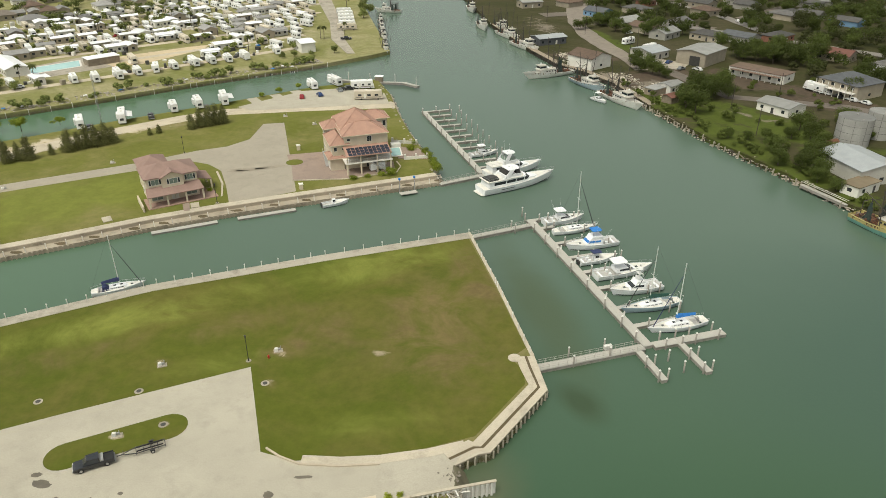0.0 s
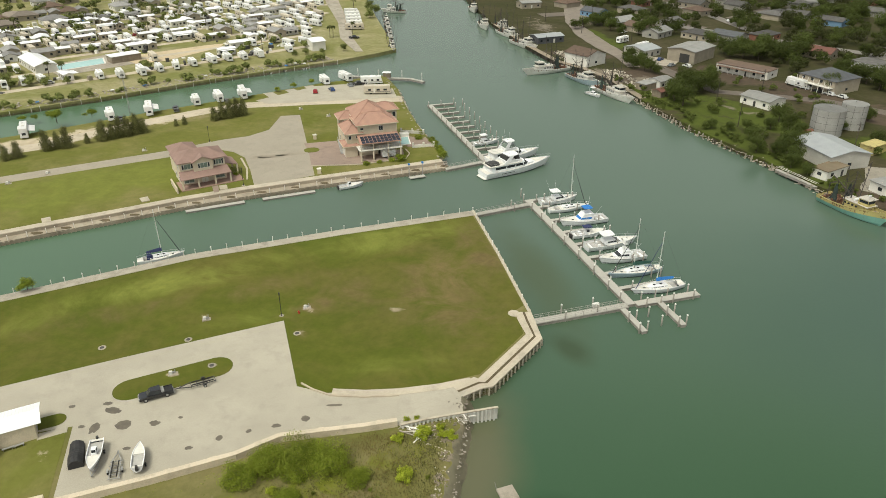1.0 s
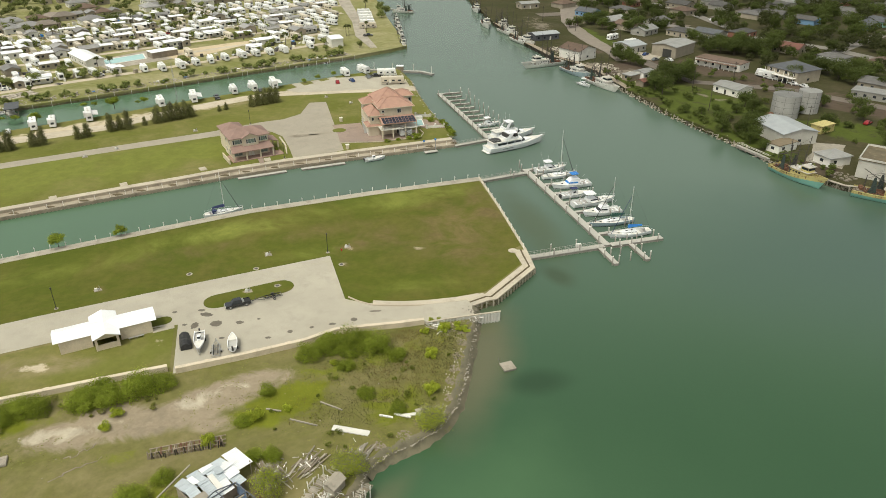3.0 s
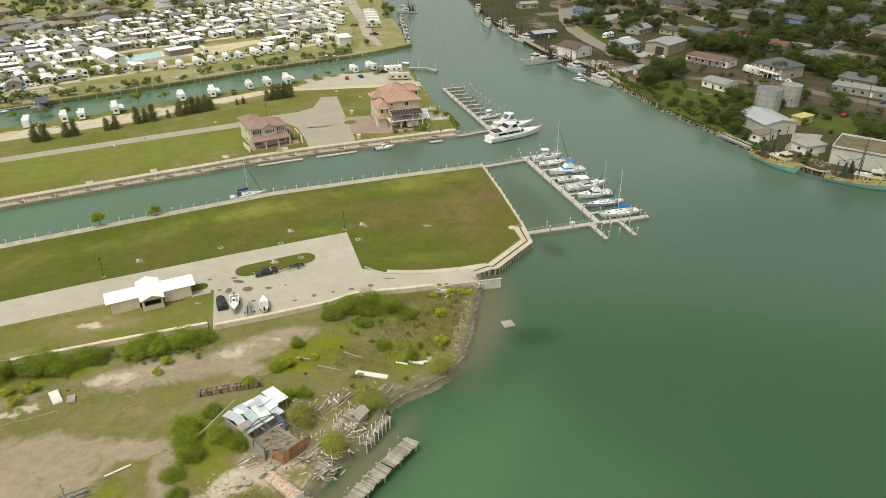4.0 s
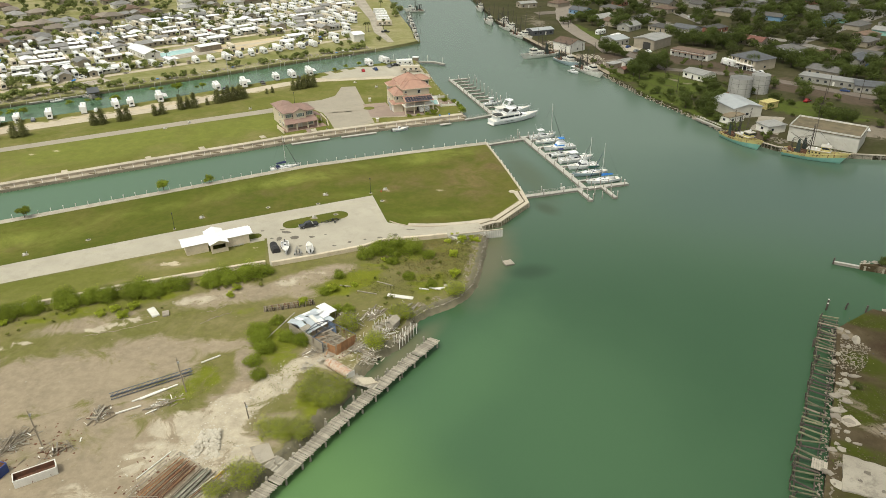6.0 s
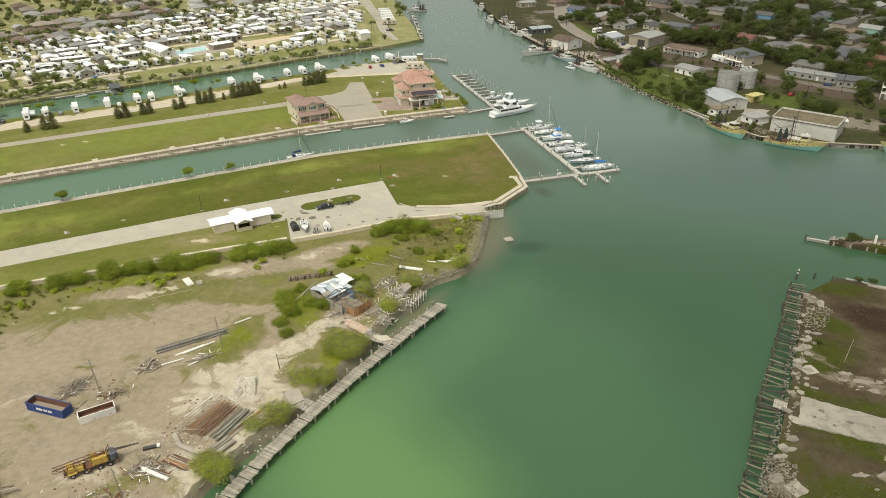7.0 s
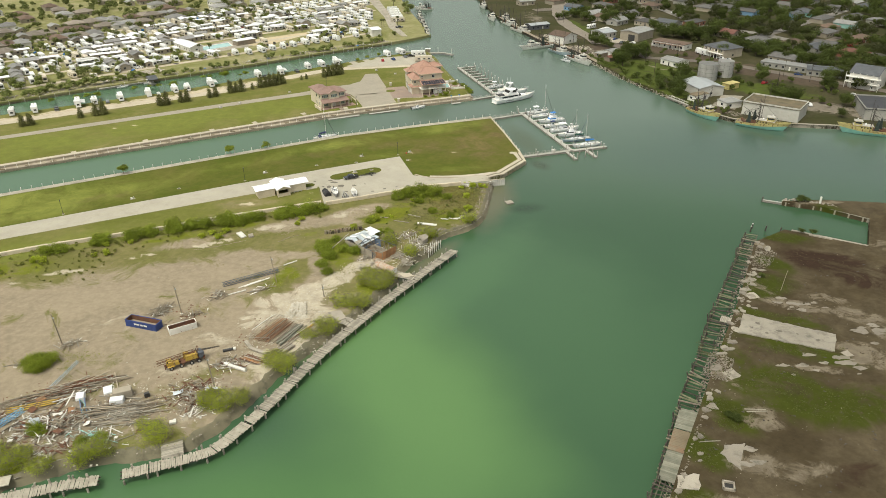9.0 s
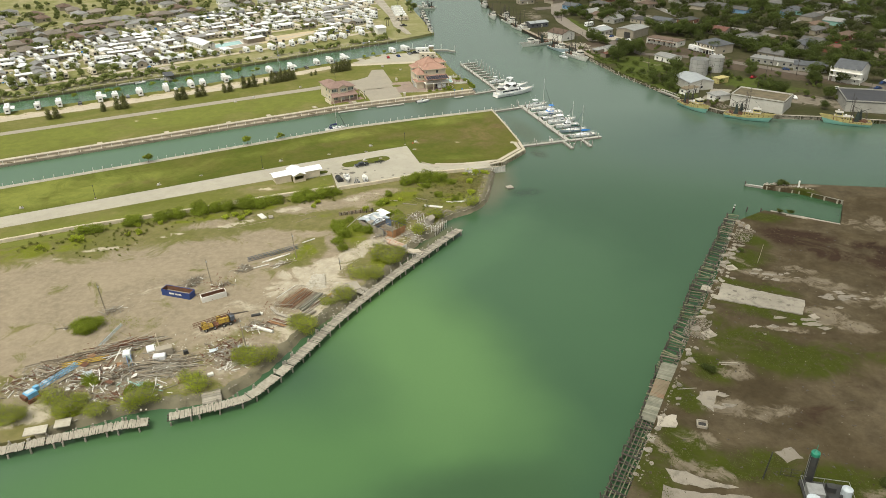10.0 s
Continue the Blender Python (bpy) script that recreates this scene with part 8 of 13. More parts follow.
# ---- trailer park ----
P3L = [(-420, 95), (-261.8, 185.8), (-213.8, 220.9), (-160.7, 255), (-135.6, 272.8), (-103.9, 297.3), (-52.6, 332.2)]
rock_band("bank_rocks", offset_line(P3L, 5.0), 4.5, 1500, 0.25, 0.75, "pale rubble on the grassy canal bank", 1.7, 2.0, seed=7)
w = wall_run("park_bulkhead", P3L, "low timber canal bulkhead", "oldwood", batten=3.0, side=-1, z1=0.9)
for i in range(len(P3L) - 1):
    for x, y in along(P3L[i], P3L[i + 1], 7.5, 2):
        t = single("canal_post", Mesh().tube((0, 0, -1), (0, 0, 1.7 + random.random() * 0.6), 0.12, 0.1, 6), "whitewall", "short pale post along the canal bank", "post", pose(x, y - 0.6, 0), "canal bank posts")
for a, b in (((-88.3, 316.5), (-71.1, 325.5)), ((-71.1, 325.5), (-55.6, 332.6)), ((-55.6, 332.6), (-47.9, 343))):
    t = thing("canal_dock", "narrow weathered canal dock", "dock", group="park docks")
    deck_run(t, "deck", a, b, 1.6, 0.9, panel=1.5)
for x, y, r, L in ((-161.9, 260.2, 30, 5), (-156.3, 263.0, 34, 5), (-139.2, 277.5, 36, 6), (-136.4, 279.4, 36, 5.5), (-128.6, 285.2, 36, 6), (-111.5, 297.0, 40, 6), (-107.2, 301.3, 40, 5.5), (-85.3, 313.2, 30, 6.5), (-80.3, 315.6, 60, 6), (-74.9, 319.6, 70, 6), (-71.6, 324.0, 100, 6), (-67.2, 323.4, 100, 5), (-64.4, 330.0, 80, 6.5), (-200, 226.5, 34, 6), (-188, 234.5, 34, 5.5)):
    motor_boat("small white open boat tied to the canal bank", pose(x, y, 0, 0, 0, r), L, 2.2, 0.7, "open", random.choice([None, None, "bluecanvas", "white"]), group="park boats", name="open_boat")
# swimming pool and clubhouse
paving("pool_deck", [(-190, 320), (-169.7, 345), (-148.4, 326.4), (-173.3, 303)], "slab", "pale concrete pool deck", z=1.86)
t = thing("swimming_pool", "long turquoise swimming pool of the trailer park", "pool", kind="structure")
part("coping", Mesh().prism([(-184.9, 322.7), (-168.4, 338.3), (-162.2, 326.4), (-178.5, 311.7)], 1.8, 2.0), "whitewall", t)
part("pool_water", Mesh().prism([(-183.9, 322.4), (-168.5, 336.9), (-163.2, 326.5), (-178.3, 312.9)], 1.8, 2.02), "pool", t)
PR = 42
simple_house("long white clubhouse beside the pool", pose(-190.5, 318.5, 1.85, 0, 0, -48), 26, 9, 3.4, "gable", "whitewall", "whiteroof", 1.5, group="")
simple_house("white roofed shade shelter by the pool", pose(-156.0, 333.0, 1.85, 0, 0, PR), 14, 7, 3.0, "flat", "oldwood", "whiteroof", name="shade_shelter", group="", windows=False)
paving("sand_lot", [(-158.1, 341.5), (-127.2, 366), (-117.8, 371), (-118, 360), (-136.9, 331), (-150.1, 325.5)], "sandlot", "bare sandy lot", z=1.82)
paving("park_road", [(-81.8, 499.3), (-65.1, 430.3), (-57.9, 383.8), (-46.1, 351.4), (-42.1, 351.4), (-50.9, 383.8), (-58.1, 430.3), (-72.8, 499.3), (-100, 640), (-112, 640)], "slab", "pale concrete park road", z=1.84)


def lane(a, b, w=4.6, mat="gravel"):
    h = math.atan2(b[1] - a[1], b[0] - a[0])
    nx, ny = -math.sin(h) * w / 2, math.cos(h) * w / 2
    paving("park_lane", [(a[0] + nx, a[1] + ny), (b[0] + nx, b[1] + ny), (b[0] - nx, b[1] - ny), (a[0] - nx, a[1] - ny)], mat, "pale lane through the trailer park", z=1.83)


PU = Vector((math.cos(radians(38)), math.sin(radians(38))))
PV = Vector((-PU.y, PU.x))
PO = Vector((-100, 332))
for k in (8, 34, 60, 88, 116, 146):
    c = PO + PV * k
    lane(tuple(c - PU * 330), tuple(c + PU * (34 + 0.75 * k)))
# first row above the canal
for i, (x, y) in enumerate(((-153.7, 299.6), (-145.4, 301.4), (-138.0, 306.7), (-131.8, 312.3), (-125.7, 317.6), (-119.6, 322.6), (-112.6, 328.8), (-106.0, 333.0), (-98.8, 335.7), (-92.6, 341.2), (-79.8, 352.2))):
    rv((0, 1, 2, 0, 1, 0, 2, 1, 0, 3, 1)[i], x, y, 118 + random.uniform(-8, 8))
simple_house("small white house with a pale blue front", pose(-67.4, 358.4, 1.85, 0, 0, 30), 7, 11, 4.4, "gable", "whitewall", "whiteroof", 1.0, group="park homes")
# covered dock and walkway on the canal
t = thing("covered_dock", "small boat dock under a grey metal roof", "dock")
deck_run(t, "deck", (-189.5, 236.5), (-183, 231.0), 3.0, 0.9, panel=1.5)
part("roof", Mesh().prism([(-189.9, 237.6), (-185.1, 240.3), (-180.0, 230.4), (-184.6, 227.4)], 3.6, 3.8), "bluegrey", t)
for x, y in ((-189.2, 237), (-185.2, 239.6), (-180.6, 230.4), (-184.4, 228.2)):
    part("post", Mesh().tube((x, y, -1), (x, y, 3.6), 0.12, n=6), "oldwood", t)
for a, b in (((-211, 221.5), (-202, 228.4)), ((-202, 228.4), (-190, 236)), ((-186, 243), (-168.9, 257)), ((-168.9, 257), (-139, 278))):
    t = thing("canal_dock", "narrow weathered canal dock", "dock", group="park docks")
    deck_run(t, "deck", a, b, 1.5, 1.0, panel=1.5)
rock_band("rubble_mound", [(-215, 234), (-208, 241.5), (-198, 251), (-188, 260)], 3.2, 420, 0.3, 1.1, "mounds of pale rubble on the canal bank", 1.7, 2.3, "rock", 8)
for k, x, y, r in ((5, -213.7, 257, 100), (6, -226.2, 259.5, 30), (8, -251.8, 271.4, 120), (7, -246.2, 275.7, 120), (5, -198.1, 271.8, 130), (7, -242.2, 280.2, 20)):
    rv(k, x, y, r)
for x, y, r in ((-52.5, 408, 8), (-53.5, 418, 8), (-55, 428, 8), (-56.6, 438, 8), (-58, 448, 8), (-60, 458, 6)):
    rv(random.choice([1, 2, 3, 4]), x, y, r)
parked(0, -50.2, 383, 10, "silver pickup on the point")
MH = []
for lab, L, W, wm, rm, po, rs in (("white single-wide park home with a carport roof", 8.5, 3.8, "whitewall", "whiteroof", 2.4, 0.5), ("pale park home with a white roof", 9, 4.2, "beige", "whiteroof", 0, 0.7), ("white park home with a grey roof", 8, 5.4, "whitewall", "ashroof", 2.2, 0.9), ("tan park home with a grey shingle roof", 10, 7, "beige", "ashroof", 0, 1.4), ("white roofed double park home", 9.5, 6, "whitewall", "whiteroof", 2.4, 0.8), ("tan house with a tan hip roof", 15, 11, "beige", "tanroof", 0, 2.2), ("pale house with an ash-grey hip roof", 14, 11, "whitewall", "ashroof", 0, 2.2), ("brick house with a brown hip roof", 15, 11, "beige", "brownroof", 0, 2.2)):
    MH.append([lab, L, W, wm, rm, po, rs, None])


def park_home(k, x, y, rz):
    lab, L, W, wm, rm, po, rs, o = MH[k]
    m = pose(x, y, 1.84, 0, 0, rz)
    if o is not None:
        return copy_thing(o, m)
    wn = Mesh().box(0, 0, -0.1, L, W, 3.0)
    for s_ in (-1, 1):
        if k < 5:
            wn.add([(s_ * L / 2, -W / 2, 2.9), (s_ * L / 2, W / 2, 2.9), (s_ * L / 2, 0, 2.9 + rs)], [(0, 1, 2)])
    wn.k = 1
    for u in (-0.34, -0.1, 0.3):
        for s_ in (-1, 1):
            wn.box(u * L, s_ * (W / 2 + 0.02), 1.0, 1.2, 0.06, 1.1)
    wn.box(L / 2 + 0.02, 0, 1.0, 0.06, 1.3, 1.1).box(-L / 2 - 0.02, 0, 1.0, 0.06, 1.3, 1.1)
    if k >= 5:
        # houses far beyond the park, one mesh each
        wn.k = 2
        wn.hip(-L / 2, L / 2, -W / 2, W / 2, 2.9, rs, 0.45)
        MH[k][7] = single("house", wn, [wm, "glass", rm], lab, "house", m, "houses beyond the park")
        return MH[k][7]
    t = MH[k][7] = thing("park_home", lab, "park home", m, "park homes")
    part("wall", wn, [wm, "glass"], t)
    rf = Mesh().gable(-L / 2, L / 2, -W / 2, W / 2, 2.88, rs, 0.35, 0.16)
    if po:
        rf.box(0, -W / 2 - po / 2 - 0.2, 2.6, L * 0.8, po, 0.12)
    part("roof", rf, rm, t)
    return t


rng = random.Random(4)


def clear3(x, y):
    """Away from the pool, the sandy lot, the road and the shore."""
    if -193 < x < -146 and 300 < y < 347 or -150 < x < -118 and 338 < y < 372:
        return False
    sx = -43.5 - (y - 448) * 0.18 if y > 440 else -40
    return x < sx - 22 - (12 if y > 360 else 0)


count_p = 0
k = 16.0
row = 0
while k < 330:
    u = -300.0
    while u < 42 + 0.78 * k and k < 300:
        p = PO + PU * (u + rng.uniform(-1.2, 1.2)) + PV * (k + rng.uniform(-1.5, 1.5))
        far = k > 105 or u < -190
        dense = 0.86 if not (k < 40 and u > -60) else 0.5
        if clear3(p.x, p.y) and p.y < 600 and rng.random() < dense:
            turn = math.degrees(math.atan2(PV.y, PV.x)) + rng.uniform(-6, 6) + (180 if row % 2 else 0)
            q = rng.random()
            if u < -215 or k > 130 + 0.35 * min(u, 0) + 40:
                if rng.random() < 0.7 and (u < -215 or row % 2):
                    park_home(rng.choice([3, 5, 6, 5, 6, 7]), p.x, p.y, turn - 90 + rng.choice([0, 90]))
            elif q < 0.56 or u > 60 and q < 0.85:
                rv(rng.choice([5, 5, 6, 6, 7, 8, 8]), p.x, p.y, turn)
            else:
                park_home(rng.choice([0, 0, 1, 2, 4, 3, 2, 1]), p.x, p.y, turn if q < 0.8 else turn - 90)
            count_p += 1
        u += rng.uniform(6.6, 10.0) if not (u < -215 or k > 200) else 15.5
    k += 13.0
    row += 1
for i in range(44):
    p = PO + PU * rng.uniform(-260, 30) + PV * rng.choice([11, 31, 57, 63, 85, 91, 113, 119])
    if clear3(p.x, p.y):
        far_car(p.x, p.y, 38 + rng.choice([0, 90, 180]) + rng.uniform(-5, 5), rng)
for i in range(90):
    p = PO + PU * rng.uniform(-320, 30) + PV * rng.uniform(20, 170)
    if clear3(p.x, p.y):
        (palm(p.x, p.y, rng.uniform(0.7, 1.2)) if rng.random() < 0.3 else tree("park", p.x, p.y, rng.uniform(0.4, 0.85) * (1.25 if p.x < -300 else 1), group="park trees"))
for x, y in ((-63.4, 384), (-62, 386), (-52.4, 396), (-178.4, 303.4), (-94.3, 356), (-185, 399), (-162.8, 431), (-60, 470), (-170, 300)):
    palm(x, y, random.uniform(0.8, 1.1))
for x, y, s in ((-188, 286, 1.0), (-180, 290, 0.8), (-196, 276, 0.9), (-172, 287, 0.7), (-164, 290, 0.6), (-205, 268, 1.0), (-215, 262, 0.9), (-225, 252, 1.0), (-232, 246, 1.1), (-240, 238, 0.9), (-250, 232, 1.1), (-260, 222, 1.0), (-270, 214, 1.1), (-282, 205, 1.0), (-294, 198, 1.0), (-222, 240, 0.6), (-210, 246, 0.6),
                (-70, 344, 0.6), (-62, 346, 0.5), (-52, 352, 0.6), (-110, 318, 0.4), (-45, 458, 1.2), (-47, 444, 1.0), (-50, 470, 1.1), (-75, 342, 0.5)):
    tree("park", x, y, s, group="bank trees")
# sheds, decks, carts and stacked belongings between the lots, too many to count
for nm_, mt_, n_, sd_ in (("lot_clutter", "whitewall", 420, 141), ("lot_clutter", "greyroof", 300, 142), ("lot_clutter", "beige", 260, 143), ("lot_clutter", "bluecanvas", 40, 144)):
    cm, cq = Mesh(), random.Random(sd_)
    for _ in range(n_):
        p = PO + PU * cq.uniform(-320, 60) + PV * cq.uniform(6, 170)
        if clear3(p.x, p.y):
            cm.box(p.x, p.y, 1.8, cq.uniform(0.8, 3.2), cq.uniform(0.6, 1.8), cq.uniform(0.25, 1.9), cq.uniform(0, 3))
    single(nm_, cm, mt_, "sheds, decks and stacked belongings between trailers", "clutter", kind="stuff")
# work boats along the point
t = thing("long_dock", "long weathered timber dock along the point", "dock")
for a, b in (((-46, 455), (-38.6, 405)), ((-38.6, 405), (-30.4, 354))):
    deck_run(t, "deck", a, b, 2.6, 1.4, panel=1.2)

# shrubs on the canal bank and between the park's lots
_bs, _rb = [], random.Random(55)
for i in range(len(P3L) - 1):
    for x, y in along(P3L[i], P3L[i + 1], 2.2, 1):
        if _rb.random() < (0.85 if x < -165 else 0.45):
            d = _rb.uniform(2, 13 if x < -165 else 8)
            _bs.append((x - d * 0.56, y + d * 0.83, _rb.uniform(0.22, 0.62) * (1.3 if x < -190 else 1)))
for i in range(330):
    p = PO + PU * _rb.uniform(-330, 40) + PV * _rb.uniform(4, 190)
    if clear3(p.x, p.y):
        _bs.append((p.x, p.y, _rb.uniform(0.25, 0.7)))

M.update({
    "dockroad": concrete_material("brown_dock_road", (0.235, 0.200, 0.165), (0.195, 0.165, 0.135)),
    "streetgrey": concrete_material("grey_street", (0.215, 0.20, 0.18), (0.175, 0.16, 0.145)),
    # white wall darkened to carry cloud shade over the town, with worn patches
    "agedwhite": paint("shaded_off_white_wall", (0.32, 0.31, 0.28), (0.25, 0.24, 0.215), 0.8, 0.3, 4, vary=0.15, wear=(0.33, 0.29, 0.24), wear_at=0.62),
})
# ================= shrimp boats =================
def shrimper(label, m, L=22.0, B=6.0, F=1.7, hullmat="hullwhite", topmat="hullwhite", low=None, group="shrimp boats", rig=True):
    t = thing("shrimp_boat", label, "fishing boat", m, group)
    prof = hull(L, B, F, 0.82, 0.95, 14, 2.2)
    rings = []
    for x, hb, sh in prof:
        u = (x + L / 2) / L
        lean = 0.07 * L * max(0, (u - 0.7) / 0.3) ** 1.5
        rings.append([(px + lean * (pz / F), py, pz) for px, py, pz in hull_ring(x, hb, sh, 0.2 + 0.3 * max(0, u - 0.6) * F, -0.6)])
    h = part("hull", Mesh().loft([[r[0], r[1], r[1]] for r in rings] if low else rings, closed=False, caps=False), hullmat, t)
    if low:
        h.data = (Mesh().loft([[r[0], r[1]] for r in rings], False, False).loft([[r[6], r[7]] for r in rings], False, False).add([rings[0][0], rings[0][1], rings[0][6], rings[0][7]], [(0, 1, 2, 3)])).data("hull", hullmat)
        part("lower_hull", Mesh().loft([r[1:7] for r in rings], False, False).add(rings[0][1:7], [tuple(range(6))]), low, t)
    else:
        h.data = Mesh().loft(rings, False, False).add(rings[0], [tuple(range(8))]).data("hull", hullmat)
    d = Mesh()
    for i in range(len(rings) - 1):
        a, b = rings[i], rings[i + 1]
        z = -0.75
        d.add([(a[0][0], a[0][1] * 0.96, a[0][2] + z), (b[0][0], b[0][1] * 0.96, b[0][2] + z), (b[7][0], b[7][1] * 0.96, b[7][2] + z), (a[7][0], a[7][1] * 0.96, a[7][2] + z)], [(3, 2, 1, 0)])
    part("deck", d, "oldwood", t)
    g = Mesh()
    for s in (0, 7):
        g.loft([[(r[s][0] + dx, r[s][1] + dy, r[s][2] + dz) for dx, dy, dz in ((0, -0.11, -0.06), (0, 0.11, -0.06), (0, 0.11, 0.1), (0, -0.11, 0.1))] for r in rings])
    part("cap_rail", g, topmat, t)
    zc = F - 0.3
    part("deckhouse", cabin_block(L * 0.40, B * 0.64, 2.1, L * 0.12, zc, 0.10, 0.02, 0.05), topmat, t)
    part("wheelhouse", cabin_block(L * 0.16, B * 0.54, 1.75, L * 0.22, zc + 2.15, 0.10, 0.03, 0.04), topmat, t)
    part("window", window_band(L * 0.16, B * 0.54, 1.75, L * 0.22, zc + 2.15, 0.10, 0.03, 0.04, 0.42, 0.82, aft=0.1), "glass", t)
    part("roof", Mesh().box(L * 0.22, 0, zc + 3.9, L * 0.18, B * 0.60, 0.12).box(L * 0.11, 0, zc + 2.1, L * 0.42, B * 0.68, 0.08), "agedtop", t)
    for q, x in enumerate((-0.04, 0.02, 0.08, 0.14)):
        part("portholes", Mesh().box(L * x, 0, zc + 1.1, 0.55, B * 0.65 + 0.08, 0.45), "glass", t)
    part("life_raft", Mesh().tube((L * 0.06, -0.9, zc + 2.5), (L * 0.06, 0.3, zc + 2.5), 0.34, n=10), "white", t)
    part("radar", Mesh().tube((L * 0.24, 0, zc + 4.0), (L * 0.24, 0, zc + 4.7), 0.06, n=6).tube((L * 0.24, 0, zc + 4.7), (L * 0.24, 0, zc + 4.95), 0.34, n=10), "white", t)
    rs_ = Mesh()
    rr_ = random.Random(int(L * 13))
    for q in range(16):
        i = rr_.randrange(1, len(rings) - 3)
        a, b, u = rings[i], rings[i + 1], rr_.random()
        for e, lo in ((0, 1), (7, 6)):
            tp, bt = Vector(a[e]).lerp(Vector(b[e]), u), Vector(a[lo]).lerp(Vector(b[lo]), u)
            out_ = Vector((0, 0.02 if tp.y > 0 else -0.02, 0))
            w_ = rr_.uniform(0.06, 0.3)
            p0, p1 = tp + out_, tp.lerp(bt, rr_.uniform(0.3, 1.0)) + out_
            rs_.add([p0 - Vector((w_, 0, 0)), p0 + Vector((w_, 0, 0)), p1 + Vector((w_ * 0.4, 0, 0)), p1 - Vector((w_ * 0.4, 0, 0))], [(0, 1, 2, 3)])
    part("rust_streak", rs_, "rust", t)["kind"] = "stuff"
    if rig:
        mx = -L * 0.04
        mh = zc + L * 0.52
        part("mast", Mesh().tube((mx, 0, zc), (mx, 0, mh), 0.18, 0.11, 8).tube((mx - 1.6, -0.7, zc), (mx, 0, mh * 0.75), 0.07, n=6).tube((mx - 1.6, 0.7, zc), (mx, 0, mh * 0.75), 0.07, n=6), "blackiron", t)
        for s in (-1, 1):
            o = Mesh().tube((mx + 0.4, s * B * 0.45, F), (mx + 0.2, s * (B * 0.45 + 1.5), F + L * 0.62), 0.12, 0.08, 6)
            for k in range(8):
                u = k / 8
                o.tube((mx + 0.4, s * (B * 0.45 + 1.5 * u), F + L * 0.62 * u), (mx - 0.3, s * (B * 0.45 + 1.5 * (u + 0.08)), F + L * 0.62 * (u + 0.08)), 0.07, n=4)
            part("outrigger", o, "blackiron", t)
        part("boom", Mesh().tube((mx, 0, zc + 3.0), (-L * 0.42, 0, zc + L * 0.34), 0.15, 0.1, 6), "blackiron", t)
        w = Mesh()
        for s in (-1, 1):
            w.tube((mx, 0, mh), (L * 0.46, s * 0.3, F * 1.6), 0.02, n=4).tube((mx, 0, mh), (-L * 0.48, s * B * 0.3, F), 0.02, n=4).tube((mx, 0, mh), (mx + 0.2, s * (B * 0.45 + 1.4), F + L * 0.58), 0.02, n=4)
        part("rigging", w, "line", t)
        fr = Mesh()
        for s in (-1, 1):
            fr.tube((-L * 0.36, s * B * 0.3, F), (-L * 0.36, s * B * 0.26, zc + 4.6), 0.11, n=6).tube((-L * 0.36, s * B * 0.26, zc + 4.6), (mx, 0, zc + L * 0.36), 0.06, n=5)
            for k in range(3):
                fr.tube((-L * (0.16 + 0.1 * k), s * B * 0.38, F), (mx, 0, mh * (0.5 + 0.14 * k)), 0.045, n=4)
        fr.tube((-L * 0.36, -B * 0.28, zc + 4.6), (-L * 0.36, B * 0.28, zc + 4.6), 0.1, n=6).tube((mx, -1.6, mh * 0.8), (mx, 1.6, mh * 0.8), 0.08, n=5)
        part("gallows_frame", fr, "blackiron", t)
        dk = Mesh()
        rng_d = random.Random(int(L * 11))
        for k in range(26):
            dk.box(rng_d.uniform(-L * 0.42, -L * 0.08), rng_d.uniform(-B * 0.32, B * 0.32), F - 0.2, rng_d.uniform(0.3, 1.3), rng_d.uniform(0.3, 0.9), rng_d.uniform(0.3, 1.0), rng_d.uniform(0, 3))
        part("deck_gear", dk, "rust", t)["kind"] = "stuff"
        for s in (-1, 1):
            c = []
            rng_n = random.Random(int(L * 7) + s)
            x0, y0 = -L * 0.2 + s * 0.8, s * B * 0.28
            for i in range(7):
                u = i / 6
                r = 0.10 + 1.05 * u ** 1.4 + rng_n.uniform(-0.06, 0.12)
                c.append([(x0 + r * 1.2 * math.cos(a * PI / 4) + 0.2 * math.sin(5 * u + a), y0 + r * 0.4 * math.sin(a * PI / 4), zc + L * 0.24 * (1 - u) + 0.5) for a in range(8)])
            part("hanging_net", Mesh().loft(c), "net", t, "dark bundled trawl net")
    part("winch", Mesh().box(-L * 0.1, 0, F - 0.75, 1.4, 2.4, 0.9).tube((-L * 0.1, -1.6, F + 0.1), (-L * 0.1, 1.6, F + 0.1), 0.5, n=10), "rust", t)
    cl = Mesh()
    rng = random.Random(int(L * 100))
    for _ in range(14):
        cl.box(rng.uniform(-L * 0.45, -L * 0.15), rng.uniform(-B * 0.35, B * 0.35), F - 0.74, rng.uniform(0.4, 1.5), rng.uniform(0.3, 1.2), rng.uniform(0.2, 0.9), rng.uniform(0, 3))
    part("deck_gear", cl, "oldwood", t)["kind"] = "stuff"
    return t


for x, y, r, L in ((18.5, 480, -86, 19), (22.6, 424, -84, 20), (32.5, 420, -72, 19), (34.8, 398, -68, 22), (41.0, 371, -66, 23)):
    shrimper("white steel shrimp boat with dark raised rigging", pose(x, y, 0, 0, 0, r), L, 5.8)
shrimper("long white shrimp boat with rust streaks moored across", pose(47.2, 315.6, 0, 0, 0, 208), 23, 6.0)
shrimper("worn grey and blue shrimp boat", pose(60.0, 299.0, 0, 0, 0, -66), 21, 5.8, 1.7, "bluehull", "hullwhite")
shrimper("white shrimp boat with tall dark outriggers", pose(68.6, 276.4, 0, 0, 0, -68), 24, 6.2)
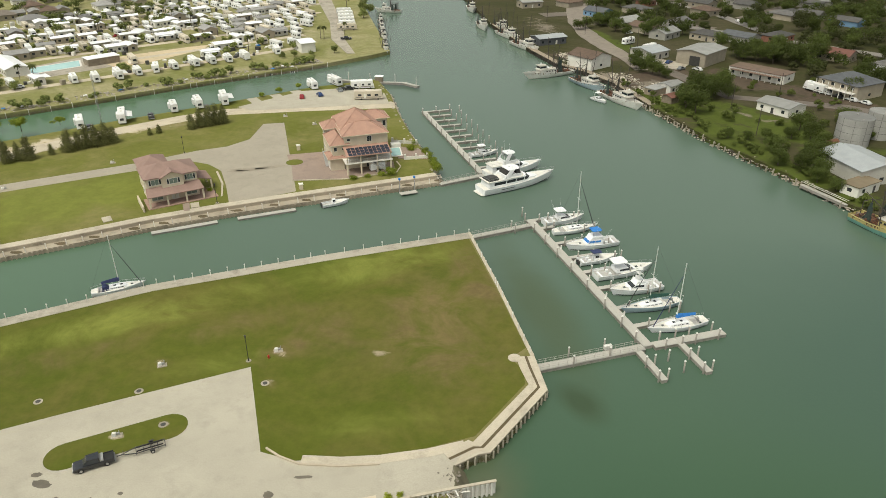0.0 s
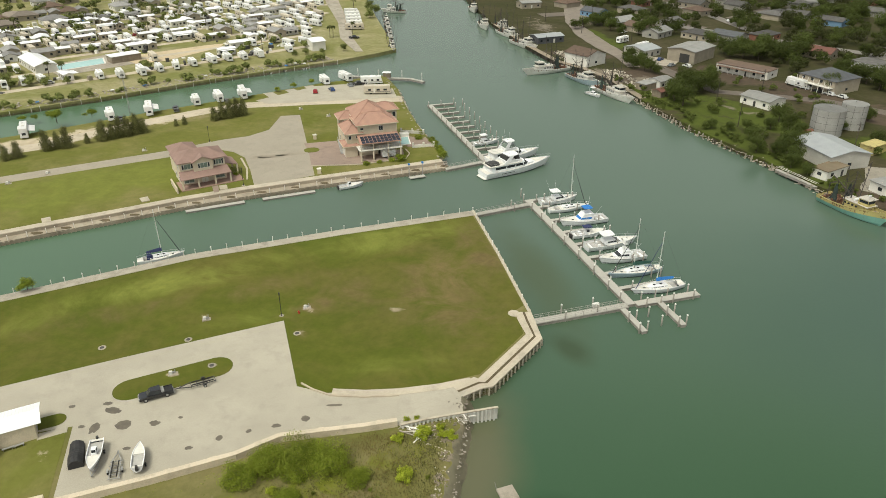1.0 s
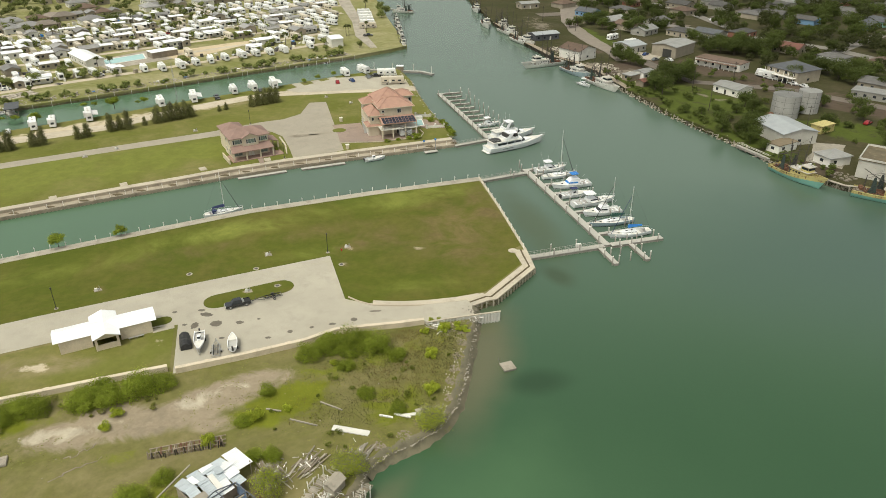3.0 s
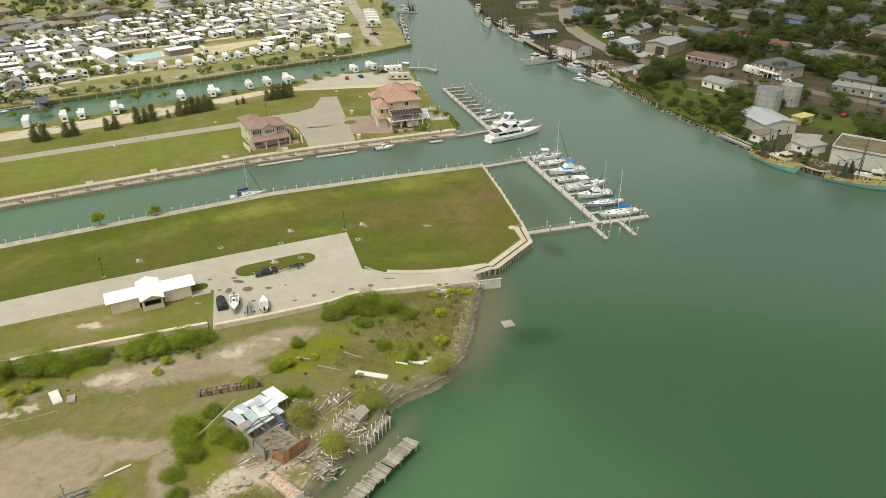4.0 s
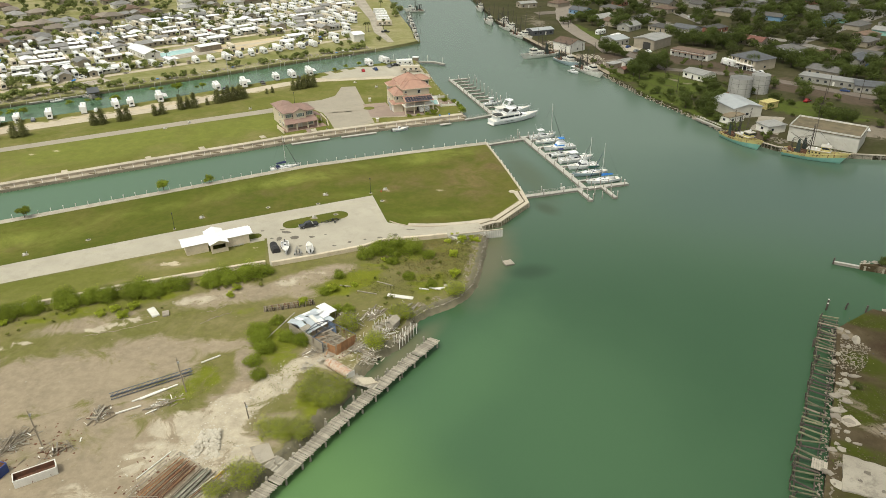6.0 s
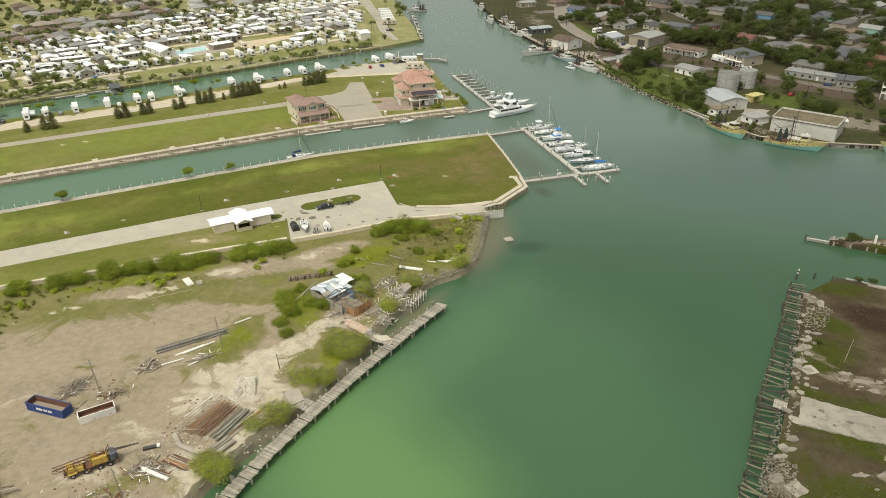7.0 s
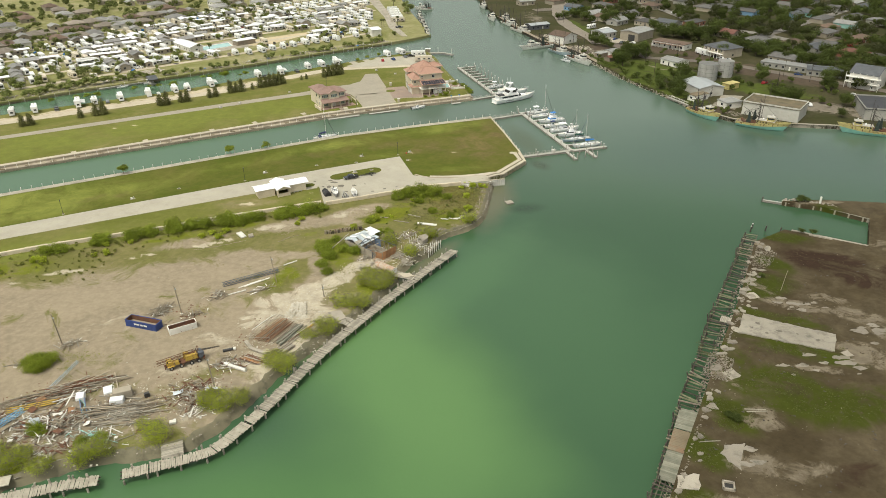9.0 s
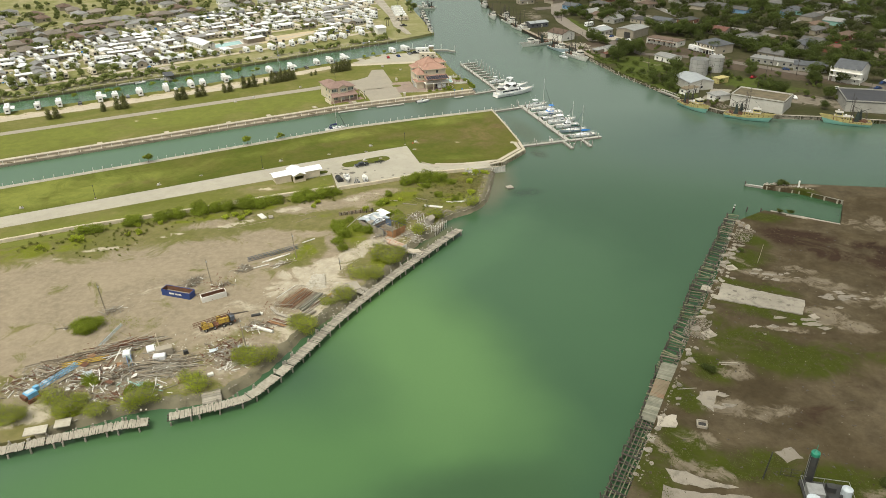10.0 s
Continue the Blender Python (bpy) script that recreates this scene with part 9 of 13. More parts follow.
motor_boat("small white work boat beside the shrimp boats", pose(60.8, 276.8, 0, 0, 0, -58), 7.5, 2.6, 0.9, "express", group="")
shrimper("yellow and turquoise shrimp boat with rusted deck gear", pose(110.2, 161.0, 0, 0, 0, -67), 19, 6.0, 2.2, "hullyellow", "hullyellow", "hullteal")
shrimper("yellow and turquoise shrimp boat with a hanging net", pose(130.8, 142.4, 0, 0, 0, -34), 20.5, 6.2, 2.2, "hullyellow", "hullyellow", "hullteal")
shrimper("yellow and turquoise shrimp boat at the concrete quay", pose(175.0, 131.6, 0, 0, 0, 158), 20, 6.0, 2.2, "hullyellow", "hullyellow", "hullteal")
shrimper("white shrimp boat at the end of the point", pose(-33.5, 473.5, 0, 0, 0, 170), 15, 4.6, 1.3)
for i in range(7):
    u = i / 6
    shrimper("small grey work boat along the point's dock", pose(-36.6 + 8.4 * u, 440 - 78 * u, 0, 0, 0, -80 + random.uniform(-6, 6)), 11, 3.4, 1.0, "bluehull", "hullwhite", group="point work boats", rig=i % 2 == 0)

# ================= bank: piles, dock, rubble =================
_p = Mesh().tube((0, 0, -1.5), (0.05, 0.02, 2.3), 0.26, 0.22, 7).data("pile", "slab")
_p2 = Mesh().tube((0, 0, -1.5), (0.12, 0.05, 1.5), 0.22, 0.18, 7).data("pile", "darkwood")
for i in range(7, 10):
    a, b = offset_line(BANK, -1.0)[i], offset_line(BANK, -1.0)[i + 1]
    for x, y in along(a, b, 2.4, 0.5):
        ok = random.random() < (0.85 if i == 7 else 0.45)
        single("bulkhead_post", _p if ok else _p2, None, "broken pale concrete pile of the old bulkhead" if ok else "dark rotten timber pile of the old bulkhead", "post",
               pose(x + random.uniform(-0.4, 0.4), y + random.uniform(-0.4, 0.4), random.uniform(-0.7, 0.1), random.uniform(-7, 7), random.uniform(-7, 7), random.uniform(0, 360)), "old bulkhead piles")
t = thing("broken_bulkhead", "fallen weathered timbers of a broken bulkhead", "debris")
rng = random.Random(12)
for i in range(7, 10):
    a, b = BANK[i], BANK[i + 1]
    h = math.atan2(b[1] - a[1], b[0] - a[0])
    for x, y in along(a, b, 3.2, 1):
        L = rng.uniform(2, 4.5)
        hh = h + rng.gauss(0, 0.3)
        part("timber", Mesh().beam((x - L / 2 * math.cos(hh), y - L / 2 * math.sin(hh), rng.uniform(0.3, 1.4)), (x + L / 2 * math.cos(hh), y + L / 2 * math.sin(hh), rng.uniform(0.3, 1.6)), 0.28, 0.22), rng.choice(["oldwood", "darkwood"]), t)
rock_band("bank_rubble", BANK[6:12], 1.3, 520, 0.2, 0.55, "dark rubble along the broken bulkhead", 0.0, 1.7, seed=9)
wall_run("town_quay", BANK[11:], "stained concrete quay with a timber fender", "slab", batten=3.0, side=-1, z1=1.75, cap=1.2, cap_mat="slab")
wall_run("shrimp_dock", BANK[2:8], "dark timber dock face", "darkwood", batten=2.0, side=-1, z1=1.5)
walk_strip("shrimp_dock_deck", BANK[2:8], 0, 3.0, "oldwood", "weathered timber dock deck", 1.86)
t = thing("timber_walkway", "white railed timber walkway at the bank", "walkway")
deck_run(t, "deck", (101.5, 189.5), (107.5, 175.5), 1.4, 1.5, panel=0.6)
part("railing", Mesh().beam((101.9, 189.7, 2.5), (107.9, 175.7, 2.5), 0.09).beam((101.1, 189.3, 2.5), (107.1, 175.3, 2.5), 0.09), "whitewall", t)

# ================= town buildings =================
simple_house("white two-storey boat house with a brown gable roof", pose(65.8, 326.8, 1.85, 0, 0, 128.3), 14, 13, 4.8, "gable", "whitewall", "brownroof", 2.2, group="", seed=1)
simple_house("low grey metal shed on the dock", pose(53.8, 374.6, 1.85, 0, 0, 23.1), 15.5, 9, 3.2, "gable", "bluegrey", "zincroof", 1.0, name="shed", group="")
simple_house("pale pink waterfront building", pose(55.5, 482, 1.85, 0, 0, 20), 14, 9, 3.4, "gable", "beige", "paleroof", 1.2, group="")
b = simple_house("large tan metal workshop with a pale roof", pose(118.5, 334.5, 1.85, 0, 0, 45), 20, 14, 5.6, "gable", "beige", "paleroof", 1.2, name="workshop", group="", windows=False)
part("roller_door", Mesh().box(-10.03, -2, 0, 0.08, 5, 4.2), "dark", b, "dark open workshop door")
simple_house("white gabled shed beside the workshop", pose(97.5, 344.9, 1.85, 0, 0, 34.3), 12, 13, 3.2, "gable", "dullwhite", "zincroof", 1.4, name="shed", group="", seed=21)
b = simple_house("long white building with a flat brown roof and porch posts", pose(135.0, 306.0, 1.85, 0, 0, -47), 24, 10, 3.4, "flat", "whitewall", "brownroof", group="", porch=2.4, seed=2)
simple_house("small white house with a pale metal roof", pose(123.4, 257.5, 1.85, 0, 0, -58), 13, 10, 3.0, "gable", "whitewall", "paleroof", 1.2, group="", seed=3)
b = simple_house("two-storey house with a dark shingle roof and balcony", pose(160.0, 281.0, 1.85, 0, 0, -62), 17, 16, 5.4, "hip", "beige", "bluegrey", 3.2, group="", seed=4)
part("balcony", Mesh().box(0, -9.1, 2.7, 16, 2.4, 0.2).box(0, -10.2, 3.7, 16, 0.1, 0.1), "whitewall", b)
for k in range(7):
    part("balcony_post", Mesh().box(-7.8 + k * 2.6, -10.1, 0, 0.2, 0.2, 5.3), "whitewall", b)
simple_house("pale weathered shed at the bank", pose(90.5, 284.5, 1.85, 0, 0, 38), 8, 6, 3.0, "gable", "whitewall", "paleroof", 0.9, name="shed", group="", seed=5)
simple_house("small pale lean-to shed", pose(83.6, 281.0, 1.85, 0, 0, 38), 7, 5, 2.5, "flat", "oldwood", "paleroof", name="shed", group="", seed=6)
simple_house("small shed with a red roof", pose(86.4, 269.5, 1.85, 0, 0, 38), 4.6, 4.4, 2.3, "gable", "oldwood", "redroof", 1.0, name="shed", group="", windows=False)
b = simple_house("white metal warehouse with a pale roof", pose(120.9, 197.2, 1.85, 0, 0, 103), 18, 14, 4.4, "gable", "dullwhite", "zincroof", 1.6, name="warehouse", group="", seed=7)
simple_house("low lean-to with a mossy yellow roof", pose(114.6, 183.6, 1.85, 0, 0, 31), 10, 5, 2.8, "flat", "whitewall", "rustroof", name="shed", group="", seed=8)
simple_house("bright yellow box shed with a flat roof", pose(138.5, 204.0, 1.85, 0, 0, 31), 8, 4.4, 2.8, "flat", "hullyellow", "hullyellow", 0.7, name="shed", group="", windows=False)
simple_house("small white dockside office", pose(126.2, 170.6, 1.85, 0, 0, 20), 9, 7, 3.0, "hip", "whitewall", "paleroof", 1.2, group="", seed=9)
b = simple_house("large white dock warehouse with a rusted flat roof", pose(142.8, 156.8, 1.85, 0, 0, -37), 25.5, 16, 5.8, "parapet", "dullwhite", "mossroof", name="warehouse", group="", windows=False)
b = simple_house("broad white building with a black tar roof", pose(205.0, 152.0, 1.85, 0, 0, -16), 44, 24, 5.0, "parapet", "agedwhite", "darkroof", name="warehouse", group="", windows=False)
b = simple_house("white three-storey house on stilts with a grey roof", pose(211.5, 204.5, 1.85, 0, 0, -45), 14, 15, 7.6, "gable", "whitewall", "bluegrey", 3.6, group="", seed=11)
part("balcony", Mesh().box(0, -8.2, 3.0, 17, 2.4, 0.2).box(0, -8.2, 5.8, 17, 2.4, 0.2).box(0, -9.3, 4.0, 17, 0.1, 0.1).box(0, -9.3, 6.8, 17, 0.1, 0.1), "whitewall", b)
for k in range(6):
    part("balcony_post", Mesh().box(-8.2 + k * 3.3, -9.2, 0, 0.25, 0.25, 8.4), "whitewall", b)
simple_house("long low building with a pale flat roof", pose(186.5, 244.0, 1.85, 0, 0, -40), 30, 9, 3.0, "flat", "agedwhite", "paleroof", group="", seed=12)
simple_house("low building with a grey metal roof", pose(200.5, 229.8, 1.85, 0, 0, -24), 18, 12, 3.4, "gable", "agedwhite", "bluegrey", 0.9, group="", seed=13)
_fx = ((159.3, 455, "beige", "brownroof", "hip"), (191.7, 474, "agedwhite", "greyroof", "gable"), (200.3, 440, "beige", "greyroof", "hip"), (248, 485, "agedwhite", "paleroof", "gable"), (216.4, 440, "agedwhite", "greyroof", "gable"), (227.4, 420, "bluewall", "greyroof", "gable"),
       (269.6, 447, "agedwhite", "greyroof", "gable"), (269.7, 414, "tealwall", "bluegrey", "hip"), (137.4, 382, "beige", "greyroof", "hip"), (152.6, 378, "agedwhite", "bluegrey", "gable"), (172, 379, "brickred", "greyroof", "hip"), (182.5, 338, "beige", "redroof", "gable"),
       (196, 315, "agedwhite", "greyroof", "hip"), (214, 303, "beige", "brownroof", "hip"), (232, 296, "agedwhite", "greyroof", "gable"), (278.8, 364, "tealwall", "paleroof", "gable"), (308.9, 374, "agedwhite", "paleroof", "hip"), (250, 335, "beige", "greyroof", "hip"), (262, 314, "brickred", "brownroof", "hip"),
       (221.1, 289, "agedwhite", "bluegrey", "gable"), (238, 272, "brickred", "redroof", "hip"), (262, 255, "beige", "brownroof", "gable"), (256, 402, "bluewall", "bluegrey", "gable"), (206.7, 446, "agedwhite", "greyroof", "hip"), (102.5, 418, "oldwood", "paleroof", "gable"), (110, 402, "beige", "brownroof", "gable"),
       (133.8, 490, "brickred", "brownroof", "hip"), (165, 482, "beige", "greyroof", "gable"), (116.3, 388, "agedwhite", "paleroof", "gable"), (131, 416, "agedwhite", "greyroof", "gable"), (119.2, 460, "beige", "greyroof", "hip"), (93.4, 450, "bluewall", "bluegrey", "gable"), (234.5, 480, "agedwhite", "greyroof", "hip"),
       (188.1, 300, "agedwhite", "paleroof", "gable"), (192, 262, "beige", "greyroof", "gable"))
_th = random.Random(33)
_proto = {}


def town_house(x, y, wm, rm, rf, rz, plain=False):
    key = (wm, rm, rf, plain)
    m = pose(x, y, 1.85, 0, 0, rz)
    if key in _proto:
        return copy_thing(_proto[key], m)
    nm = {"greyroof": "grey shingle", "brownroof": "brown shingle", "redroof": "red-brown", "paleroof": "pale metal", "bluegrey": "blue-grey"}[rm]
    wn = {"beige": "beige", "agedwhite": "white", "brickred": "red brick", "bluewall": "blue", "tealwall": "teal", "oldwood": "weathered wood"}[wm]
    _proto[key] = simple_house(f"single-storey {wn} house with a {nm} roof", m, _th.uniform(13, 17), _th.uniform(9, 11.5), 3.0, rf, wm, rm, _th.uniform(1.6, 2.4), porch=0, seed=len(_proto), windows=not plain)
    return _proto[key]


for x, y, wm, rm, rf in _fx:
    town_house(x, y, wm, rm, rf, -52 + _th.choice([0, 90, 180]) + _th.uniform(-6, 6))
TAKEN = [(x, y) for x, y, *_ in _fx] + [(118.5, 334.5), (136.5, 303), (166, 286), (184, 236), (206, 226), (214, 199), (205, 152), (141, 155), (71, 334)]
_kinds = sorted(_proto)
_plain = [q for q in _kinds if q[0] in ("beige", "agedwhite") and q[1] in ("greyroof", "brownroof", "bluegrey")]
for i in range(2600):
    x, y = _th.uniform(45, 470), _th.uniform(215, 660)
    if y < 620 - 1.15 * (x - 45) * 0.9 and x < 240 and y < 470:
        continue
    if x < 20 + (620 - y) * 0.1 + 40 or len(TAKEN) > 150:
        continue
    if min((x - a) ** 2 + (y - b) ** 2 for a, b in TAKEN) < 20 ** 2:
        continue
    TAKEN.append((x, y))
    wm, rm, rf = _th.choice(_kinds if _th.random() < 0.15 else _plain)[:3]
    town_house(x, y, wm, rm, rf, -52 + _th.choice([0, 90, 180, 270]) + _th.uniform(-8, 8), True)
# tanks
for x, y, r, h in ((131.8, 223.0, 5.3, 9.0), (143.8, 229.2, 4.3, 8.8)):
    t = thing("storage_tank", "weathered grey steel storage tank with a shallow cone roof", "tank", pose(x, y, 1.8), "storage tanks")
    part("shell", Mesh().tube((0, 0, 0), (0, 0, h), r, r, 36), "steel", t)
    part("roof", Mesh().tube((0, 0, h), (0, 0, h + 0.5), r * 1.01, 0.4, 36), "paleroof", t, "pale cone roof")
    sm = Mesh()
    for k in (0.25, 0.5, 0.75):
        sm.tube((0, 0, h * k), (0, 0, h * k + 0.08), r + 0.03, r + 0.03, 36, False)
    for k in range(9):
        a = 2 * PI * k / 9
        sm.beam((r * 1.003 * math.cos(a), r * 1.003 * math.sin(a), 0), (r * 1.003 * math.cos(a), r * 1.003 * math.sin(a), h), 0.06)
    part("seam", sm, "greyroof", t)
    part("vent", Mesh().tube((0, 0, h + 0.5), (0, 0, h + 0.9), 0.25, n=8), "steel", t)
single("horizontal_tank", Mesh().tube((-1.6, 0, 1.4), (1.6, 0, 1.4), 1.3, n=16).box(-1, 0, 0, 0.3, 1.6, 0.5).box(1, 0, 0, 0.3, 1.6, 0.5), "rust", "rusted drum tank beside the storage tanks", "tank", pose(124.0, 219, 1.8, 0, 0, 30))
# roads
for k, (nm, ln, w, mat) in enumerate((("street", [(160, 394), (209, 345), (229, 304), (268, 266), (360, 180)], 8, "streetgrey"), ("street", [(150, 500), (165, 462), (175, 396)], 7, "streetgrey"), ("street", [(84, 450), (112, 442), (150, 410)], 8, "asphalt"), ("street", [(60, 452), (80, 458)], 12, "asphalt"),
                       ("street", [(134, 417), (160, 394)], 7, "streetgrey"), ("street", [(98, 318), (112, 276), (150, 262), (200, 212), (260, 150)], 7, "asphalt"), ("street", [(200, 330), (320, 440), (420, 530)], 7, "streetgrey"), ("street", [(229, 304), (360, 420)], 6, "asphalt"), ("street", [(175, 440), (260, 520)], 6, "asphalt"))):
    paving(nm, ribbon(ln, -w / 2, w / 2), mat, "worn town street", z=1.855 + 0.009 * k)
paving("dock_road", ragged([(79.0, 485), (72.5, 433), (72.0, 395), (76.1, 366), (82.4, 341), (84.5, 318), (90.5, 318), (89.0, 333), (88.6, 353), (83.8, 385), (80.4, 416), (87, 445), (102, 499)], 0.5, 6, 17), "dockroad", "wide brown asphalt road behind the fishing dock", z=1.96)
paving("town_lot", [(105, 318), (112, 330), (100, 340), (94, 326)], "slab", "pale concrete workshop yard", z=1.87)
paving("dock_apron", ragged([(118.5, 172.0), (130.2, 191.1), (139.8, 187.9), (135.4, 180.4), (127.2, 164.8)], 0.5, 3, 8), "flatslab", "pale concrete apron round the dockside office", z=1.86)
paving("asphalt_lot", [(205, 180), (240, 210), (262, 190), (228, 160)], "darkroof", "dark asphalt car park", z=1.87)
for x, y, r in ((150.5, 280, 115), (153, 275, 115), (156, 270.6, 115), (159, 266.4, 115), (103, 331, 50), (112, 318, 120), (186, 229, -30), (160, 212, 40), (218, 186, 30), (226, 196, 30), (230, 200, 30), (234, 204, 30), (184, 345, 30), (224, 280, 40), (230, 286, 40), (100, 397, 40), (150, 372, 60), (166, 170, 80), (196, 186, -10), (250, 300, 120), (246, 290, 120), (170, 430, 80)):
    far_car(x, y, r, _th)
for x, y, r in ((105.2, 319.2, 40), (96.3, 332.4, 20)):
    far_car(x, y, r, _th)
rv(3, 148.0, 284, 115, "white motor home beside the two-storey house")
rv(0, 93.7, 371.5, 40, "white camper on a grass verge")
rv(1, 100.4, 355.9, 42, "white camper beside a workshop")
# utility poles
for x, y in ((96, 362), (76, 395), (88, 344), (107, 262), (130, 275), (133, 205), (104, 230), (164, 205), (186, 215), (176, 226), (150, 180), (120, 420), (205, 340), (205, 170), (88, 430), (60, 430)):
    t = thing("utility_pole", "weathered wooden utility pole with a crossarm", "utility pole", pose(x, y, 1.8, random.uniform(-1.5, 1.5), 0, random.uniform(0, 180)), "utility poles")
    part("pole", Mesh().tube((0, 0, 0), (0, 0, 9.5), 0.15, 0.11, 7), "darkwood", t)
    part("crossarm", Mesh().box(0, 0, 8.7, 2.2, 0.12, 0.14), "darkwood", t)
# trees of the town
TOWN_TREES = []
TOWN_TREES += [(74.5, 408, 1.08), (80, 412, 1.08), (88.4, 424, 1.2), (94, 420, 1.2), (99.7, 432, 1.2), (89.8, 335, 0.9), (92.4, 325, 0.96), (86, 330, 0.72), (104, 283, 1.32), (111, 284, 1.32), (121, 236, 1.2), (103.8, 216, 0.96), (109.7, 202, 1.2), (113, 208, 1.08), (117.7, 206, 0.96), (94, 228, 0.6), (106, 190, 0.84), (108.5, 184, 0.72), (144.2, 335, 1.56), (150, 330, 1.56), (138, 344, 1.32), (160, 334, 1.56), (177.8, 347, 1.68), (172, 334, 1.44), (174.4, 424, 1.44), (136.6, 360, 1.2), (127.1, 393, 1.2), (93.5, 470, 1.44), (113.3, 480, 1.44), (133.8, 450, 1.32)]
TOWN_TREES += [(140.7, 244, 1.08), (136, 238, 0.84), (173.2, 298, 1.32), (180, 288, 1.44), (184, 282, 1.32), (192, 276, 1.2), (157.1, 342, 1.56), (205, 338, 1.2), (248, 430, 2.04), (240, 424, 1.68), (225.4, 430, 1.56), (283.3, 440, 1.8), (313, 437, 1.8), (329, 422, 1.92), (200, 284, 1.44), (208, 276, 1.32), (197.4, 252, 1.32), (217.7, 266, 1.44), (221.2, 244, 1.44), (155, 187, 1.08), (193.2, 210, 1.32), (165.8, 231, 1.08), (213, 254, 1.44), (235, 256, 1.44), (172, 150, 0.72)]
TOWN_TREES += [(91.6, 267.9, 1.3), (99.1, 278.9, 1.2), (105.9, 278.4, 1.3), (110.1, 274.3, 1), (105.1, 223.9, 0.7), (99.8, 226.1, 0.6), (100.4, 203.6, 1), (105.3, 198.8, 0.9), (108.5, 194.1, 0.9), (120.6, 226.7, 1), (114.5, 227.1, 0.8), (122.3, 221.6, 0.8), (138.4, 336.8, 1.2), (146.6, 345.9, 1.3), (151.5, 335.8, 1.4), (158.1, 325.8, 1.4), (169.8, 339.2, 1.4), (160.9, 354.9, 1.2), (158.2, 307.8, 1.1), (158.3, 274.9, 1.2), (170.3, 290, 1.3), (178.6, 293.6, 1.3), (179.8, 277.4, 1.3), (183.6, 269.4, 1.3), (194.7, 280.3, 1.3), (192.2, 261.3, 1.2), (198.7, 260.9, 1.2), (203.8, 253.3, 1.2), (208.6, 249.4, 1.1), (195.9, 292.4, 1.2)]
TOWN_TREES += [(156.6, 179.7, 1.2), (161.1, 176.9, 1.2), (161.4, 184.7, 1.1), (160.4, 216.2, 1), (188.1, 199.8, 1.2), (189.7, 196.9, 1), (182.8, 168.1, 1.1), (219.7, 238.4, 1.2), (225.8, 234.7, 1.3), (209.1, 225.9, 1), (238.5, 244, 1.2), (85.6, 320.2, 1), (92.6, 308.2, 0.9), (88.7, 417, 1.2), (93.8, 402.1, 1.2), (112, 397.1, 1.2), (114.8, 385.4, 1.1), (134.4, 431.9, 1.3), (167.7, 404.1, 0.9), (180.6, 415.2, 1), (237.2, 380.8, 2), (231.9, 364.8, 1.7), (271.2, 395.2, 1.5), (303.3, 400.7, 1.4), (222.3, 376.5, 1.3), (199.8, 401.3, 1.3), (200.9, 362.1, 1.1), (257.5, 342.2, 1), (239.6, 338.7, 1.1), (295.7, 334.3, 1.4)]
TOWN_TREES += [(313.1, 363.6, 1.3), (220, 307.7, 1), (284.6, 350.2, 1.1), (266.1, 291.6, 1.2), (260.7, 268, 1.2), (228.9, 311.5, 1), (255.9, 318.5, 0.8), (206.1, 394.9, 1.2), (207.3, 452, 1.3), (238.2, 449.1, 1.2), (253.2, 440.9, 1.3), (272.7, 439.1, 1.3), (304.8, 436.1, 1.3), (318, 409.2, 1.3), (343.9, 425.9, 1.4), (179.5, 397.2, 0.8), (142.7, 406.3, 0.8), (141.9, 377.6, 0.7), (173.6, 173.6, 0.6), (204.7, 169.5, 0.7), (153.4, 235.8, 0.8), (139, 225.6, 0.7), (143.4, 211.2, 0.8), (149.8, 207.8, 0.5)]
TOWN_TREES += [(91.6, 417.3, 0.9), (96.9, 411.8, 1.1), (96.6, 391.2, 0.8), (106.7, 391.2, 1.2), (117.7, 406.3, 1.3), (111.9, 494.4, 1.1), (126.6, 472.7, 1.4), (137.4, 472.6, 1.3), (120.9, 440.3, 0.9), (86.2, 314.2, 0.9), (90.4, 310.9, 1.0), (94.4, 304.4, 0.8), (90.3, 262.5, 1.3), (91.7, 255.3, 1.4), (101.4, 272.6, 1.4), (101.1, 286.3, 1.2)]
for x, y, s in TOWN_TREES:
    tree("round", x, y, s, group="town trees")
# farther woods between the houses, too many to count
def far_woods(name, spots, label, mat="leaf", seed=90, leaf=0.70, many=1.0, cat="woods"):
    r_ = random.Random(seed)
    m = Mesh()
    for x, y, s in spots:
        for lx, ly, lz, rx, rz in lobes_for(r_.randrange(9999), 6.5 * s, 7.5 * s, 6):
            for _ in range(int((28 + 20 * s) * many)):
                d = Vector((r_.gauss(0, 1), r_.gauss(0, 1), r_.gauss(0.3, 1))).normalized() * r_.uniform(0.7, 1.08)
                c = Vector((x + lx + d.x * rx, y + ly + d.y * rx, 1.8 + max(0.3, lz + d.z * rz)))
                nrm = (d + Vector((r_.gauss(0, 0.4), r_.gauss(0, 0.4), 0.4))).normalized()
                a = nrm.orthogonal().normalized()
                b_ = nrm.cross(a)
                k = 0.76 * leaf * r_.uniform(0.6, 1.3)
                a, b_ = (a, b_) if r_.random() < 0.5 else (b_, -a)
                m.add([c - a * k, c + a * k * 0.6 - b_ * k * 0.6, c + a * k * 0.6 + b_ * k * 0.6], [(0, 1, 2)])
    return single(name, m, mat, label, cat, kind="stuff")


